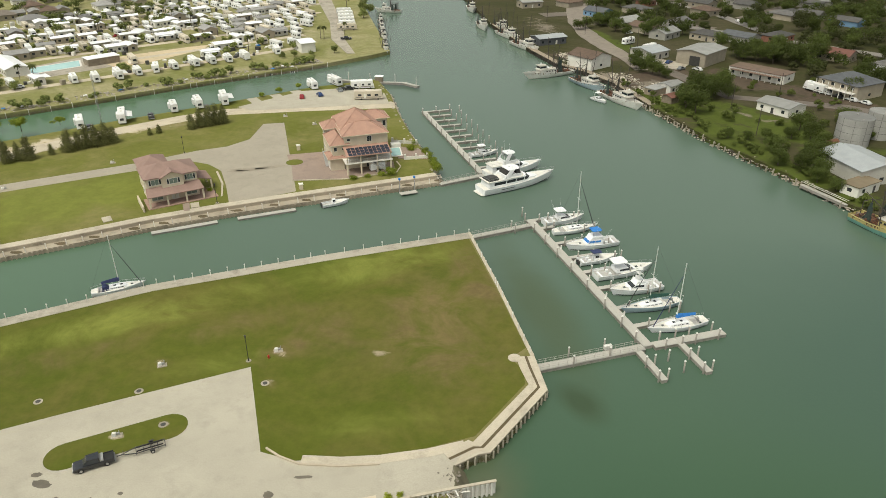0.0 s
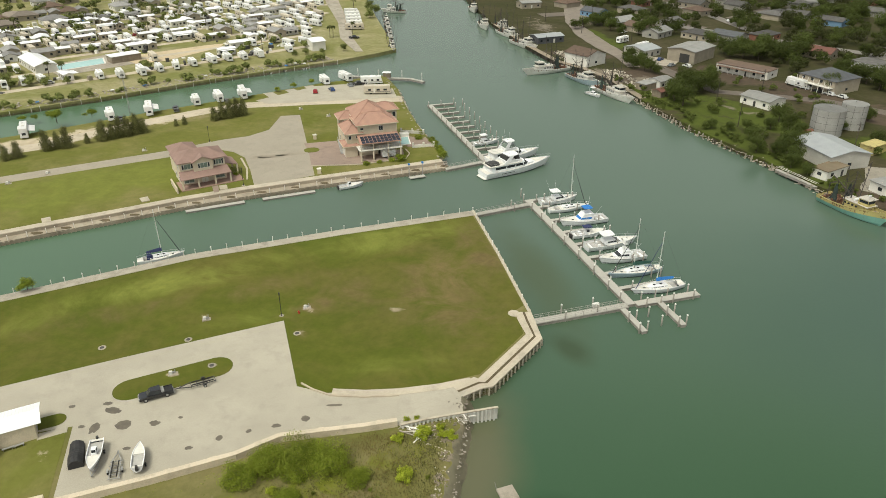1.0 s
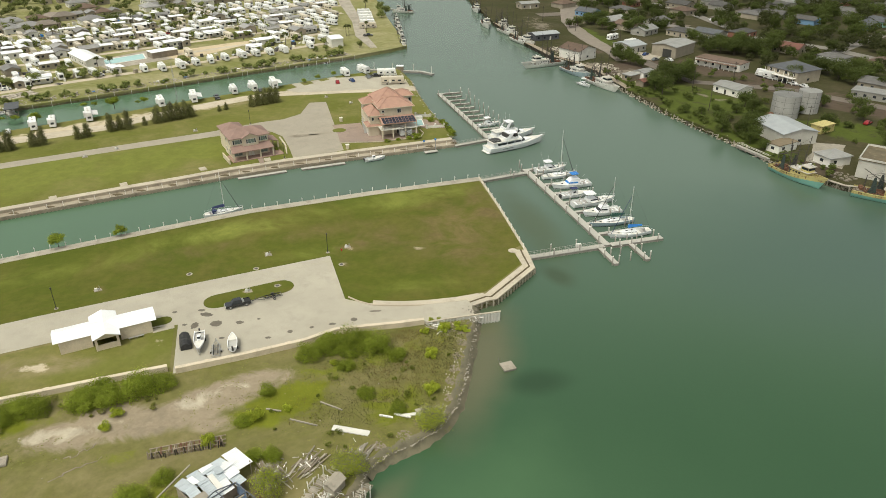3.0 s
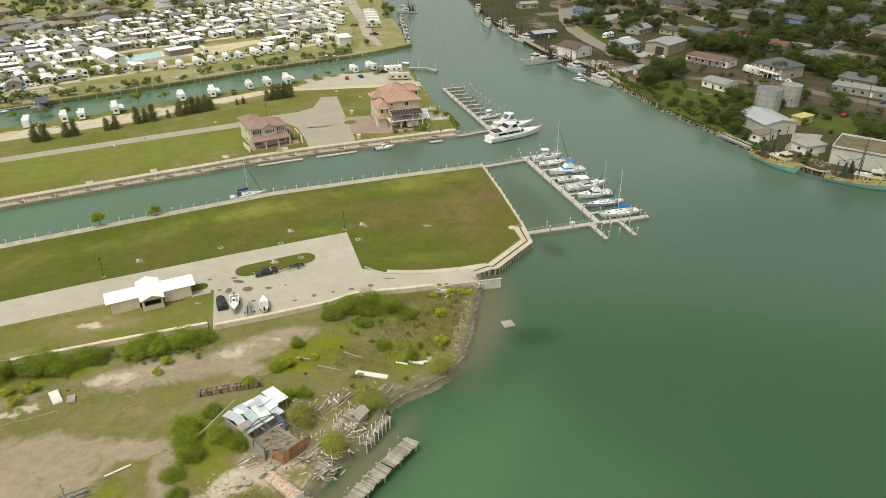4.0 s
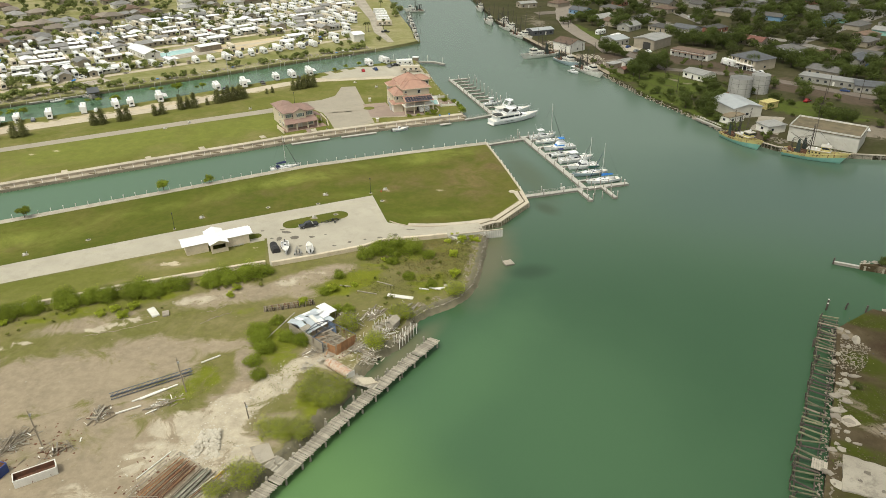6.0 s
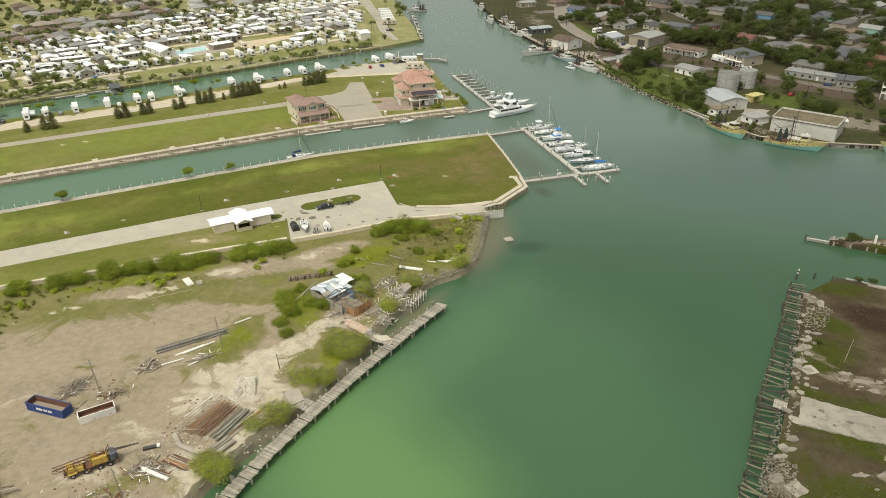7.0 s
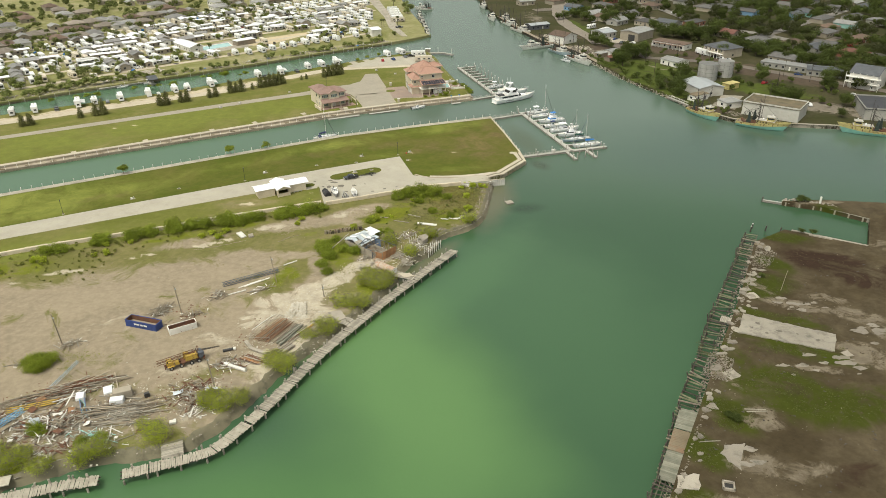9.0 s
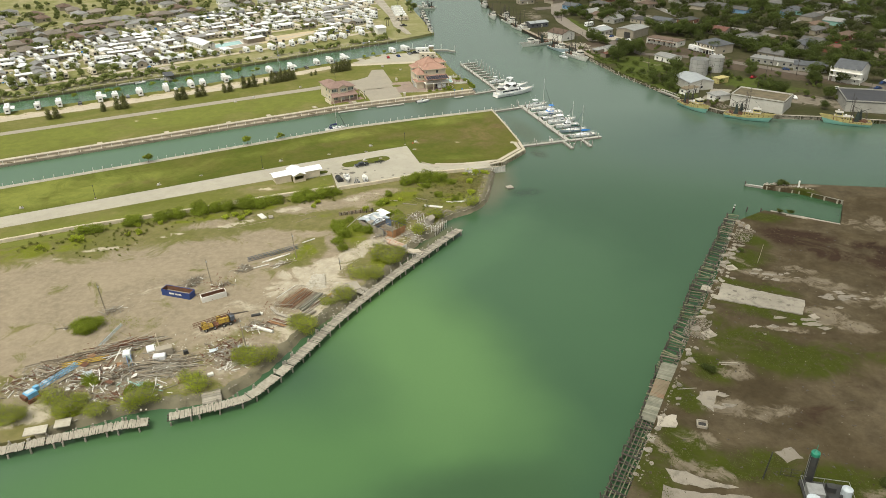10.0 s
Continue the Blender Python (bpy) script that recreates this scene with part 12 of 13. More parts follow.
for nm, lab, a, b, w in (("ruined_jetty", "broken jetty of grey boards with white posts", (-28.4, 20.4), (-22.8, 30.4), 2.0), ("ruined_jetty", "narrow tilted jetty with a row of white posts", (-21.3, 18.6), (-16.8, 26.6), 1.5)):
    m, d = frame_of(a, b)
    t = thing(nm, lab, "jetty", m, "ruined jetties")
    for k in range(int(d / 0.34)):
        if rn.random() < 0.85:
            part("plank", Mesh().box(0, 0, 0, 0.27, w * rn.uniform(0.75, 1.1), 0.07), rn.choice(["plank", "plank", "oldwood", "slab"]), t).matrix_basis = pose(k * 0.34, rn.gauss(0, 0.1), 1.9 + rn.gauss(0, 0.06), rn.gauss(0, 4), rn.gauss(0, 4), rn.gauss(0, 5))
    for k in range(int(d / 1.25)):
        for s in (-1, 1):
            if rn.random() < 0.8:
                part("post", Mesh().tube((k * 1.25, s * w / 2, -0.6), (k * 1.25 + rn.gauss(0, 0.15), s * w / 2 + rn.gauss(0, 0.1), rn.uniform(2.5, 3.5)), 0.1, n=6), "whitewall", t)
t = thing("jetty_hut", "small leaning grey hut on the broken jetty", "hut", pose(-22.6, 25.2, 1.85, 3, -4, 58))
part("wall", Mesh().box(0, 0, 0, 2.8, 2.0, 1.7), "plank", t)
part("roof", Mesh().gable(-1.4, 1.4, -1.0, 1.0, 1.7, 0.8, 0.2, 0.08), "slab", t)
scrap("board_heap", "broken planks around the jetty hut", "debris", -23.4, 22.6, 50, (2.8, 2.4), 34, 37, ["plank", "oldwood", "whitewall"], (0.8, 3.4), thick=(0.06, 0.17), height=0.9, cross=0.5)
t = thing("board_fence", "broken dark board fence", "fence", pose(-55.2, 31.8, 1.8, 0, 0, 15))
for k in range(40):
    if random.random() < 0.14:
        continue
    o = part("board", Mesh().box(0, 0, 0, 0.2, 0.05, random.uniform(1.0, 1.7)), random.choice(["darkwood", "oldwood"]), t)
    o.matrix_basis = pose(k * 0.32, random.gauss(0, 0.1), 0, random.gauss(0, 8), random.gauss(0, 6), 0)
for k in range(30):
    if random.random() < 0.2:
        continue
    o = part("board", Mesh().box(0, 0, 0, 0.22, random.uniform(1.8, 2.6), 0.05), random.choice(["oldwood", "palewood", "rust"]), t)
    o.matrix_basis = pose(0.4 + k * 0.42, 1.2 + random.gauss(0, 0.1), 0.35, random.gauss(0, 5), random.gauss(0, 6), random.gauss(0, 5))
for y in (0.2, 1.2, 2.3):
    part("rail", Mesh().beam((0, y, 0.3), (12.8, y + 0.1, 0.45), 0.14), "oldwood", t)
single("fallen_pole", Mesh().tube((-6.5, 0, 0.4), (4.5, 0, 1.4), 0.16, n=7), "plank", "long fallen pole leaning in a bush", "pole", pose(-49.0, 25.0, 2.0, 0, 0, 63))
for x, y, L, w, r in ((-21.6, 38.8, 6.8, 1.3, -12), (-12.6, 42.8, 3.2, 0.5, -18), (-11.4, 43.0, 2.6, 0.7, 10), (-15.6, 42.6, 2.6, 0.4, -16), (-30.4, 41.0, 5.5, 0.3, -18), (-26, 45.5, 5.0, 0.25, -28), (-36.5, 44.4, 3.0, 0.3, -15)):
    single("pale_board", Mesh().box(0, 0, 0, L, w, 0.18), "whitewall" if w > 0.35 else "plank", "pale board lying in the weeds", "board", pose(x, y, 1.86, random.gauss(0, 2), random.gauss(0, 1), r), "boards in the weeds")
single("grey_sheet", Mesh().box(0, 0, 0.2, 2.6, 2.4, 0.1), "slab", "tilted grey sheet at the shore", "sheet", pose(-8.8, 43.4, 1.9, 12, 6, 30))
for (a, b) in (((-96, 21.4), (-80.1, 27.8)), ((-70.2, 26.7), (-63.1, 32.4)), ((-69.5, 31.9), (-65.5, 35.6))):
    ln = [(a[0] + (b[0] - a[0]) * k / 12 + random.gauss(0, 0.3), a[1] + (b[1] - a[1]) * k / 12 + random.gauss(0, 0.3)) for k in range(13)]
    mm = Mesh()
    for k in range(12):
        mm.beam((*ln[k], 1.81), (*ln[k + 1], 1.81), random.uniform(0.08, 0.24), 0.12)
    single("dirt_ridge", mm, "oldwood", "dark broken edge in the dirt", "ridge", kind="structure")

# ---- bushes of the yard ----
rng = random.Random(77)


def thicket(kind, spots, smin=0.7, smax=1.2):
    for x, y, r, n in spots:
        for _ in range(n):
            a, d = rng.uniform(0, 2 * PI), r * math.sqrt(rng.random())
            tree(kind, x + d * math.cos(a), y + d * math.sin(a) * 0.75, rng.uniform(smin, smax), group="yard bushes")


thicket("bush", [(-32.7, 61.4, 1.4, 1), (-28.5, 63.6, 1.6, 2), (-23.5, 65, 1.6, 2), (-19.2, 64, 1.4, 1), (-24.5, 62, 1.5, 1), (-101.4, 38.4, 1.5, 2), (-96, 38.9, 1.2, 1), (-90.5, 41, 1.6, 2), (-86, 41, 1.4, 2), (-81, 43.2, 1.5, 2), (-73, 46.6, 1.4, 2), (-68.6, 47.8, 1.6, 2), (-63.5, 49.6, 1.6, 2), (-60.2, 52, 1.2, 1), (-66.5, 45.8, 1.2, 1), (-107, 36, 1.5, 2), (-113, 33, 1.5, 1), (-119, 31, 2, 2), (-129, 27, 3, 2), (-142, 21, 4, 2)], 0.9, 1.25)
thicket("bush", [
                 (-53.6, 22.6, 1.2, 2), (-51, 26.4, 1.2, 1), (-52.6, 11, 1.2, 1), (-50.8, 15.2, 1.6, 2), (-44.6, 18.0, 1.0, 1), (-50.2, 6.6, 1.0, 1), (-48.2, 20.6, 1.4, 1), (-52.4, 18.6, 1.4, 1)], 0.62, 1.0)
thicket("bush", [(-24.9, 56.9, 0.6, 1), (-15, 60, 0.6, 1), (-19.9, 48.6, 0.6, 1), (-41.3, 41.3, 0.8, 1), (-39.2, 49.3, 0.8, 1), (-34, 32.3, 0.9, 2), (-37.5, 32.4, 0.9, 1), (-33.8, 26.4, 0.8, 1), (-14, 44, 1, 1)], 0.42, 0.62)
thicket("bush", [(-14.7, 61.3, 0.6, 1), (-24.8, 57.0, 0.8, 2), (-20.1, 49.0, 0.6, 1)], 0.4, 0.6)
thicket("scrub", [(-36, 42, 4, 2), (-30, 57, 4, 1), (-3, 70, 2.5, 2), (-5, 60, 3, 1), (-46, 36, 3, 2), (-92, 34, 6, 4), (-66, 41, 4, 2), (-8, 48, 3, 1), (-120, 22, 8, 4), (-145, 10, 10, 4)], 0.45, 0.85)
thicket("mangrove", [(-26.4, 17.6, 0.8, 2), (-20.8, 29.4, 0.8, 2), (-33.9, 25.4, 1.0, 1), (-8.0, 41.2, 1.0, 2), (-35.4, -2.6, 1.4, 2), (-31.6, 0.6, 0.9, 1), (-39.0, -0.4, 1.2, 2), (-37.0, 3.4, 1.4, 2), (-41.5, -12.6, 1.4, 2), (-38.0, -12.0, 1.0, 1), (-45.4, -11.6, 1.2, 1), (-46.8, -24.4, 1.0, 2), (-50.4, -27.2, 1.0, 1), (-54.8, -40.4, 1.0, 2), (-56.8, -38.6, 0.8, 1), (-65.3, -54.6, 1.2, 2), (-62.2, -52.0, 1.2, 1), (-69.0, -53.6, 1.2, 2), (-66.4, -51.8, 0.8, 1),
                     (-104.4, -73.6, 1.6, 2), (-103.2, -70.8, 1.6, 2), (-108.8, -70.4, 1.2, 1), (-90.4, -71.0, 1.2, 2), (-86.6, -68.6, 0.8, 1), (-77.4, -64.4, 1.0, 2), (-80.0, -62.0, 0.8, 1), (-97.4, -73.4, 0.8, 1), (-114, -75.6, 1.4, 2), (-118, -76, 2.4, 2), (-126, -78, 3, 2)], 0.72, 1.1)
thicket("bush", [(-103.2, -62.8, 0.5, 1)], 0.6, 0.7)
thicket("bush", [(-114.8, -38.6, 1.6, 4), (-117.2, -39.2, 1.0, 1), (-112.6, -37.8, 0.8, 1)], 0.8, 1.05)
thicket("bush", [(-104.2, -62.4, 0.6, 1), (-91.4, -67.0, 0.8, 1), (-78.2, -60.9, 0.8, 2), (-89.1, -65.1, 0.6, 1)], 0.45, 0.7)
thicket("scrub", [(-2.5, 71.4, 1.6, 3), (-0.4, 70, 1.2, 2), (-8.6, 69.8, 1.2, 3), (-7.9, 74.4, 0.3, 1), (-6.2, 74.6, 0.3, 1)], 0.24, 0.42)
# low weeds, joined: nobody could count them
wd = Mesh()
for x, y, rx, ry, n in ((-30, 50, 26, 14, 160), (-100, 33, 40, 6, 140), (-63, 5, 4, 6, 90), (-66, 0, 4, 3, 40), (-105, -70, 16, 5, 200), (-8, 54, 7, 18, 80), (-20, 36, 8, 6, 100), (-80, -65, 10, 3, 120), (-45, -2, 5, 12, 60), (-49, 17, 7, 12, 160), (-110, -36, 9, 4, 120), (-140, 10, 30, 8, 300)):
    for _ in range(n):
        a, d = rng.uniform(0, 2 * PI), math.sqrt(rng.random())
        px, py = x + rx * d * math.cos(a), y + ry * d * math.sin(a)
        for _ in range(5):
            q, r_, h = rng.uniform(0, 2 * PI), rng.uniform(0, 1.1), rng.uniform(0.0, 0.1)
            s_ = rng.uniform(0.08, 0.2)
            cx, cy, th = px + r_ * math.cos(q), py + r_ * math.sin(q), rng.uniform(0, PI)
            c, s = math.cos(th) * s_, math.sin(th) * s_
            wd.add([(cx - c, cy - s, 1.82 + h), (cx + s * 0.6, cy - c * 0.6, 1.84 + h * 0.8), (cx + c, cy + s, 1.86 + h * 1.3), (cx - s * 0.6, cy + c * 0.6, 1.84 + h)], [(0, 1, 2, 3)])
# finer growth over the point: lime grass, brown seed heads, dark herbs, each in its own drifts
LIME = [blob(-36, 47, 7, 5, 20), blob(-31, 45, 5, 3, 0), blob(-30, 52, 4, 3, 0), blob(-8, 66, 5, 3, 10, 0.6)]
SEDGE = [blob(-14, 68.5, 7, 2.4, 12), blob(-14, 54, 8, 6, 0), blob(-9.5, 59, 5, 6, 0), blob(-20, 53, 4, 3, 0, 0.8)]
HERB = [blob(-22, 45, 7, 4, 10), blob(-5, 62, 4, 9, 0), blob(-20, 58, 9, 4, 15, 0.8), blob(-12, 47, 6, 5, 0, 0.8)]
for nm, mt, lab, n, zone, tall in (("point_grass", "leaf_lime", "lime green grass in drifts on the point", 2600, LIME, 0.22), ("point_sedge", "leaf_sedge", "brown and olive seed heads on the point", 3000, SEDGE, 0.4), ("point_herbs", "leaf_olive", "dark green herbs on the point", 2600, HERB, 0.35)):
    pw = Mesh()
    for _ in range(n):
        py = rng.uniform(40, 71)
        px = rng.uniform(-44 + max(0, py - 52) * 1.6, -1.0 + (py - 66) * 0.2 - max(0, 52 - py) * 0.5)
        if soil((px, py), zone) + 0.5 * noise.noise(Vector((px * 0.3, py * 0.3, n))) < rng.uniform(0.05, 0.9):
            continue
        for _ in range(8):
            cx, cy, th, s_, h = px + rng.gauss(0, 0.45), py + rng.gauss(0, 0.45), rng.uniform(0, PI), rng.uniform(0.05, 0.13), rng.uniform(0, tall)
            c, q = math.cos(th) * s_, math.sin(th) * s_
            pw.add([(cx - c, cy - q, 1.82), (cx + q * 0.6, cy - c * 0.6, 1.84 + h * 0.7), (cx + c, cy + q, 1.85 + h)], [(0, 1, 2)])
    single(nm, pw, mt, lab, "weeds", kind="stuff")
single("low_weeds", wd, "leaf_weed", "yellow-green weeds over the rough ground", "weeds", kind="stuff")

# brush of the verge and the shore grass
br_rng = random.Random(88)
vs_ = [(x, 34 + (x + 100) * 0.42 + br_rng.gauss(0, 3.4), br_rng.uniform(0.06, 0.22)) for x in [br_rng.uniform(-160, -58) for _ in range(130)]]
vs_ += [(br_rng.uniform(-150, -120), br_rng.uniform(2, 22), br_rng.uniform(0.05, 0.13)) for _ in range(60)]
far_woods("verge_brush", vs_, "yellow-green scrub and tall weeds below the wall", "leaf_weed", 95, 0.16, 1.0, "brush")
ns_ = []
for _ in range(34):
    x, y = br_rng.uniform(-40, -2), br_rng.uniform(34, 68)
    if x < -3.5 - max(0, 52 - y) * 0.45:
        ns_.append((x, y, br_rng.uniform(0.08, 0.22)))
far_woods("shore_brush", ns_, "green weeds and low brush on the point", "leaf_point", 96, 0.14, 1.0, "brush")

# ================= far bank: open bulkhead, slabs, beacon =================
_dpile = [Mesh().tube((0, 0, -1.8), (0.08 * k, 0.05, 2.4 + 0.3 * k), 0.2, 0.15, 7).data("pile", "darkwood") for k in range(3)]
OUT5 = [(83.2, 30.4), (71.5, 8.9), (65.4, -1.8), (56.2, -17.8), (45.7, -38.6), (38.0, -52.6), (32.5, -63.7), (26.5, -76.4), (15.1, -97.3), (-19, -163)]
t = thing("timber_bulkhead", "rotting open timber bulkhead of paired piles and cross beams", "bulkhead")
for i in range(len(OUT5) - 1):
    a, b = OUT5[i], OUT5[i + 1]
    h = math.atan2(b[1] - a[1], b[0] - a[0])
    nx, ny = -math.sin(h), math.cos(h)
    m, d = frame_of(a, b)
    long_ = i >= 7
    for off, z in ((0.0, 1.2), (3.5, 1.1)) if not long_ else ((0.0, 1.4), (0.9, 1.4), (1.8, 1.4), (2.7, 1.4), (3.6, 1.4)):
        o = part("waler", Mesh().beam((0, off, z), (d, off + rng.gauss(0, 0.15), z - 0.1), 0.2, 0.24), "darkwood" if not long_ else "greentimber", t)
        o.matrix_basis = m
    for x, y in along(a, b, 1.35, 0.8):
        for k in range(2 if rng.random() < 0.3 else 1):
            o = part("timber_post", rng.choice(_dpile), None, t)
            o.matrix_basis = pose(x + rng.gauss(0, 0.3) + nx * k * rng.uniform(3.2, 4.2), y + rng.gauss(0, 0.3) + ny * k * rng.uniform(3.2, 4.2), -0.5 - 0.6 * k - rng.random() * 0.5, rng.gauss(0, 5), rng.gauss(0, 5), rng.uniform(0, 360))
        s = rng.gauss(0, 0.45)
        if rng.random() < 0.92:
            part("cross_beam", Mesh().beam((x - nx * 0.4, y - ny * 0.4, 1.4 + rng.gauss(0, 0.12)), (x + nx * rng.uniform(3.4, 4.6) + s, y + ny * 4.2 + s, 1.3 + rng.gauss(0, 0.25)), rng.uniform(0.2, 0.42), 0.2), rng.choice(["greentimber", "greentimber", "greentimber", "darkwood", "oldwood"]) if not long_ else "darkwood", t)
t = thing("timber_deck", "grey and yellowed deck boards over the old bulkhead", "deck")
for i, (a, b) in enumerate((((38.6, -57.0), (35.4, -63.6)), ((35.4, -63.6), (32.2, -70.0)), ((32.2, -70.0), (28.0, -78.4)))):
    m, d = frame_of(a, b)
    for k in range(int(d / 0.5)):
        o = part("board", Mesh().box(0.25 + k * 0.5, 0, 1.62, 0.46, 4.0, 0.1), ("greydeck", "rustroof", "greydeck")[i], t)
        o.matrix_basis = m
spur((57.8, -20.4), (61.8, -22.6), 3.0, "small weathered plank bridge to the slab")
rock_band("bulkhead_rubble", WEST5[:7], 1.5, 1500, 0.06, 0.3, "pale broken concrete and stones behind the bulkhead", 0.9, 2.0, "darkrock", seed=24)
single("concrete_slab", Mesh().prism(ragged([(64.3, -18.8), (84.2, -29.0), (80.6, -36.1), (60.0, -27.5)], 0.22, 1.2, 5), 1.6, 2.12), "flatslab", "long cracked pale concrete slab with dark stains", "slab")
for x, y, r in ((66.5, -23.5, 0.7), (70.5, -27.2, 0.8), (67, -28.0, 0.5), (78.6, -31.4, 0.6), (64.2, -25.4, 0.5), (74.6, -28.6, 0.4)):
    pts = [(x + r * rng.uniform(0.6, 1.2) * math.cos(a * PI / 6), y + r * rng.uniform(0.5, 1.0) * math.sin(a * PI / 6)) for a in range(12)]
    single("slab_stain", Mesh().prism(pts, 1.9, 2.128), "stain", "dark hole worn in the slab", "stain", group="slab stains", kind="structure")
for pts, lab, mt in (([(42.6, -68.0), (47.1, -67.7), (45.2, -71.4), (43.5, -75.4), (40.9, -70.5)], "broken pale slab in the dirt", "oldslab"), ([(30.4, -76.4), (34.9, -76.4), (33.4, -80.4), (29.4, -79.8)], "pale slab beside the old deck", "slab"), ([(27.9, -92.4), (31.9, -93.4), (36.4, -96.2), (41, -97.8), (34, -98), (28.6, -96)], "cracked pale slab among weeds", "oldslab"), ([(26.2, -97.0), (30.0, -98.4), (36, -99.4), (42.0, -100.0), (46.4, -104), (40, -112), (22, -108)], "large cracked pale slab", "oldslab"),
                     ([(68.0, -8.4), (71.4, -7.4), (72.2, -10.2), (69.2, -11.2)], "small pale slab at the shore", "slab"), ([(50.2, -43.6), (53.2, -42.2), (54.4, -45.0), (51.4, -46.6)], "square pale slab at the shore", "slab"), ([(82, -36.2), (84, -35.4), (84.6, -37.6), (82.6, -38.2)], "pale block at the slab's end", "slab"), ([(52, -88.0), (56, -86.6), (57.4, -90), (53.4, -91.4)], "small slab beside the beacon", "oldslab")):
    single("concrete_slab", Mesh().prism(ragged(pts, 0.35, 1.1, len(lab)), 1.6, 1.93 if mt != "oldslab" else 1.86), mt, lab, "slab", group="broken slabs")
# broken shore slabs behind the bulkhead
sh_rng = random.Random(66)
for i in range(6):
    for x, y in along(offset_line(WEST5, 1.2)[i], offset_line(WEST5, 1.2)[i + 1], 2.6, 1):
        if sh_rng.random() < 0.75:
            w, x, y = sh_rng.uniform(0.5, 1.5), x + sh_rng.gauss(0, 0.9), y + sh_rng.gauss(0, 0.9)
            pl = [(w * sh_rng.uniform(0.5, 1.2) * math.cos(a * PI / 4), w * 0.8 * sh_rng.uniform(0.5, 1.2) * math.sin(a * PI / 4)) for a in range(8)]
            single("shore_slab", Mesh().prism(pl, -0.3, 0.12), sh_rng.choice(["flatslab", "oldslab", "oldslab"]), "broken pale concrete slab on the shore", "slab", pose(x, y, 1.85, sh_rng.gauss(0, 7), sh_rng.gauss(0, 7), sh_rng.uniform(0, 360)), "shore slabs")
for x, y, w, d in ((71.2, -1.4, 2.4, 1.6), (74.0, -0.6, 2.0, 1.4), (74.4, 2.2, 2.2, 1.2), (69.8, -6.0, 2.8, 1.8), (78.2, 5.0, 2.6, 1.2), (85.6, 18.4, 1.6, 3.4), (85.2, 21.8, 1.2, 1.4), (68.2, -12.4, 1.2, 0.8), (67.4, -14.6, 1.0, 1.2), (68.6, -15.8, 1.6, 0.6), (66.4, -10.6, 1.2, 1.0), (76.0, 1.0, 1.4, 1.0), (57.0, -31.6, 2.4, 1.6), (55.2, -34.4, 2.6, 1.4), (52.6, -36.4, 2.8, 1.2)):
    pl = [(w * 0.5 * sh_rng.uniform(0.8, 1.3) * math.cos(a * PI / 5), d * 0.5 * sh_rng.uniform(0.8, 1.3) * math.sin(a * PI / 5)) for a in range(10)]
    single("shore_slab", Mesh().prism(pl, -0.3, 0.14), sh_rng.choice(["flatslab", "oldslab"]), "broken pale concrete slab on the shore", "slab", pose(x, y, 1.85, sh_rng.gauss(0, 3), sh_rng.gauss(0, 3), sh_rng.uniform(-30, 30)), "shore slabs")
rock_band("rubble_bank", [(85.6, 17.6), (81.6, 11.4), (77.6, 7.4)], 2.6, 420, 0.07, 0.24, "grey broken stones strewn behind the bulkhead", 1.78, 1.95, "darkrock", seed=71)
rock_band("rubble_bank", [(52.6, -37.0), (50.2, -41.4), (47.6, -46.0)], 3.0, 620, 0.06, 0.22, "grey broken stones strewn behind the bulkhead", 1.78, 1.93, "darkrock", seed=72)
# thin broken crusts of old paving
cr_rng = random.Random(61)
for x, y, rx, ry, n in ((88, -14, 9, 4, 9), (96, -28, 7, 6, 9), (84, -40, 10, 4, 10), (110, -26, 9, 6, 7), (47, -72, 4, 3, 4), (72, -43, 6, 2, 5), (78, -12, 4, 3, 4)):
    for _ in range(n):
        px, py, w = cr_rng.gauss(x, rx * 0.6), cr_rng.gauss(y, ry * 0.6), cr_rng.uniform(0.6, 2.2)
        pl = [(px + w * cr_rng.uniform(0.4, 1.2) * math.cos(a * PI / 5), py + w * 0.5 * cr_rng.uniform(0.4, 1.2) * math.sin(a * PI / 5)) for a in range(10)]
        single("paving_crust", Mesh().prism(pl, 1.7, 1.835 + cr_rng.random() * 0.05), "oldslab", "thin broken crust of old pale paving", "slab", group="paving crusts")
fl = Mesh()
for x, y, rx, ry, n in ((77, -4, 6, 5, 120), (72, -20.5, 10, 1.6, 120), (71, -35, 11, 2, 160), (63, -48, 7, 4, 120), (74, -56, 12, 5, 220), (46, -59, 3, 5, 120), (38, -70, 2.4, 5, 70), (30, -86, 5, 5, 120), (47, -92, 7, 4, 160), (62, -97, 8, 3, 120), (94, 26, 6, 2.4, 90), (50, -40, 3, 9, 70), (24, -96, 4, 5, 60)):
    for _ in range(n):
        a, d = cr_rng.uniform(0, 2 * PI), math.sqrt(cr_rng.random()) * 1.15
        px, py = x + rx * d * math.cos(a), y + ry * d * math.sin(a)
        for _ in range(4):
            q, r_, h = cr_rng.uniform(0, 2 * PI), cr_rng.uniform(0, 0.7), cr_rng.uniform(0.02, 0.25)
            s_ = cr_rng.uniform(0.08, 0.18)
            cx, cy, th = px + r_ * math.cos(q), py + r_ * math.sin(q), cr_rng.uniform(0, PI)
            c, s = math.cos(th) * s_, math.sin(th) * s_
            fl.add([(cx - c, cy - s, 1.82 + h), (cx + s * 0.6, cy - c * 0.6, 1.84 + h * 0.8), (cx + c, cy + s, 1.86 + h * 1.3), (cx - s * 0.6, cy + c * 0.6, 1.84 + h)], [(0, 1, 2, 3)])
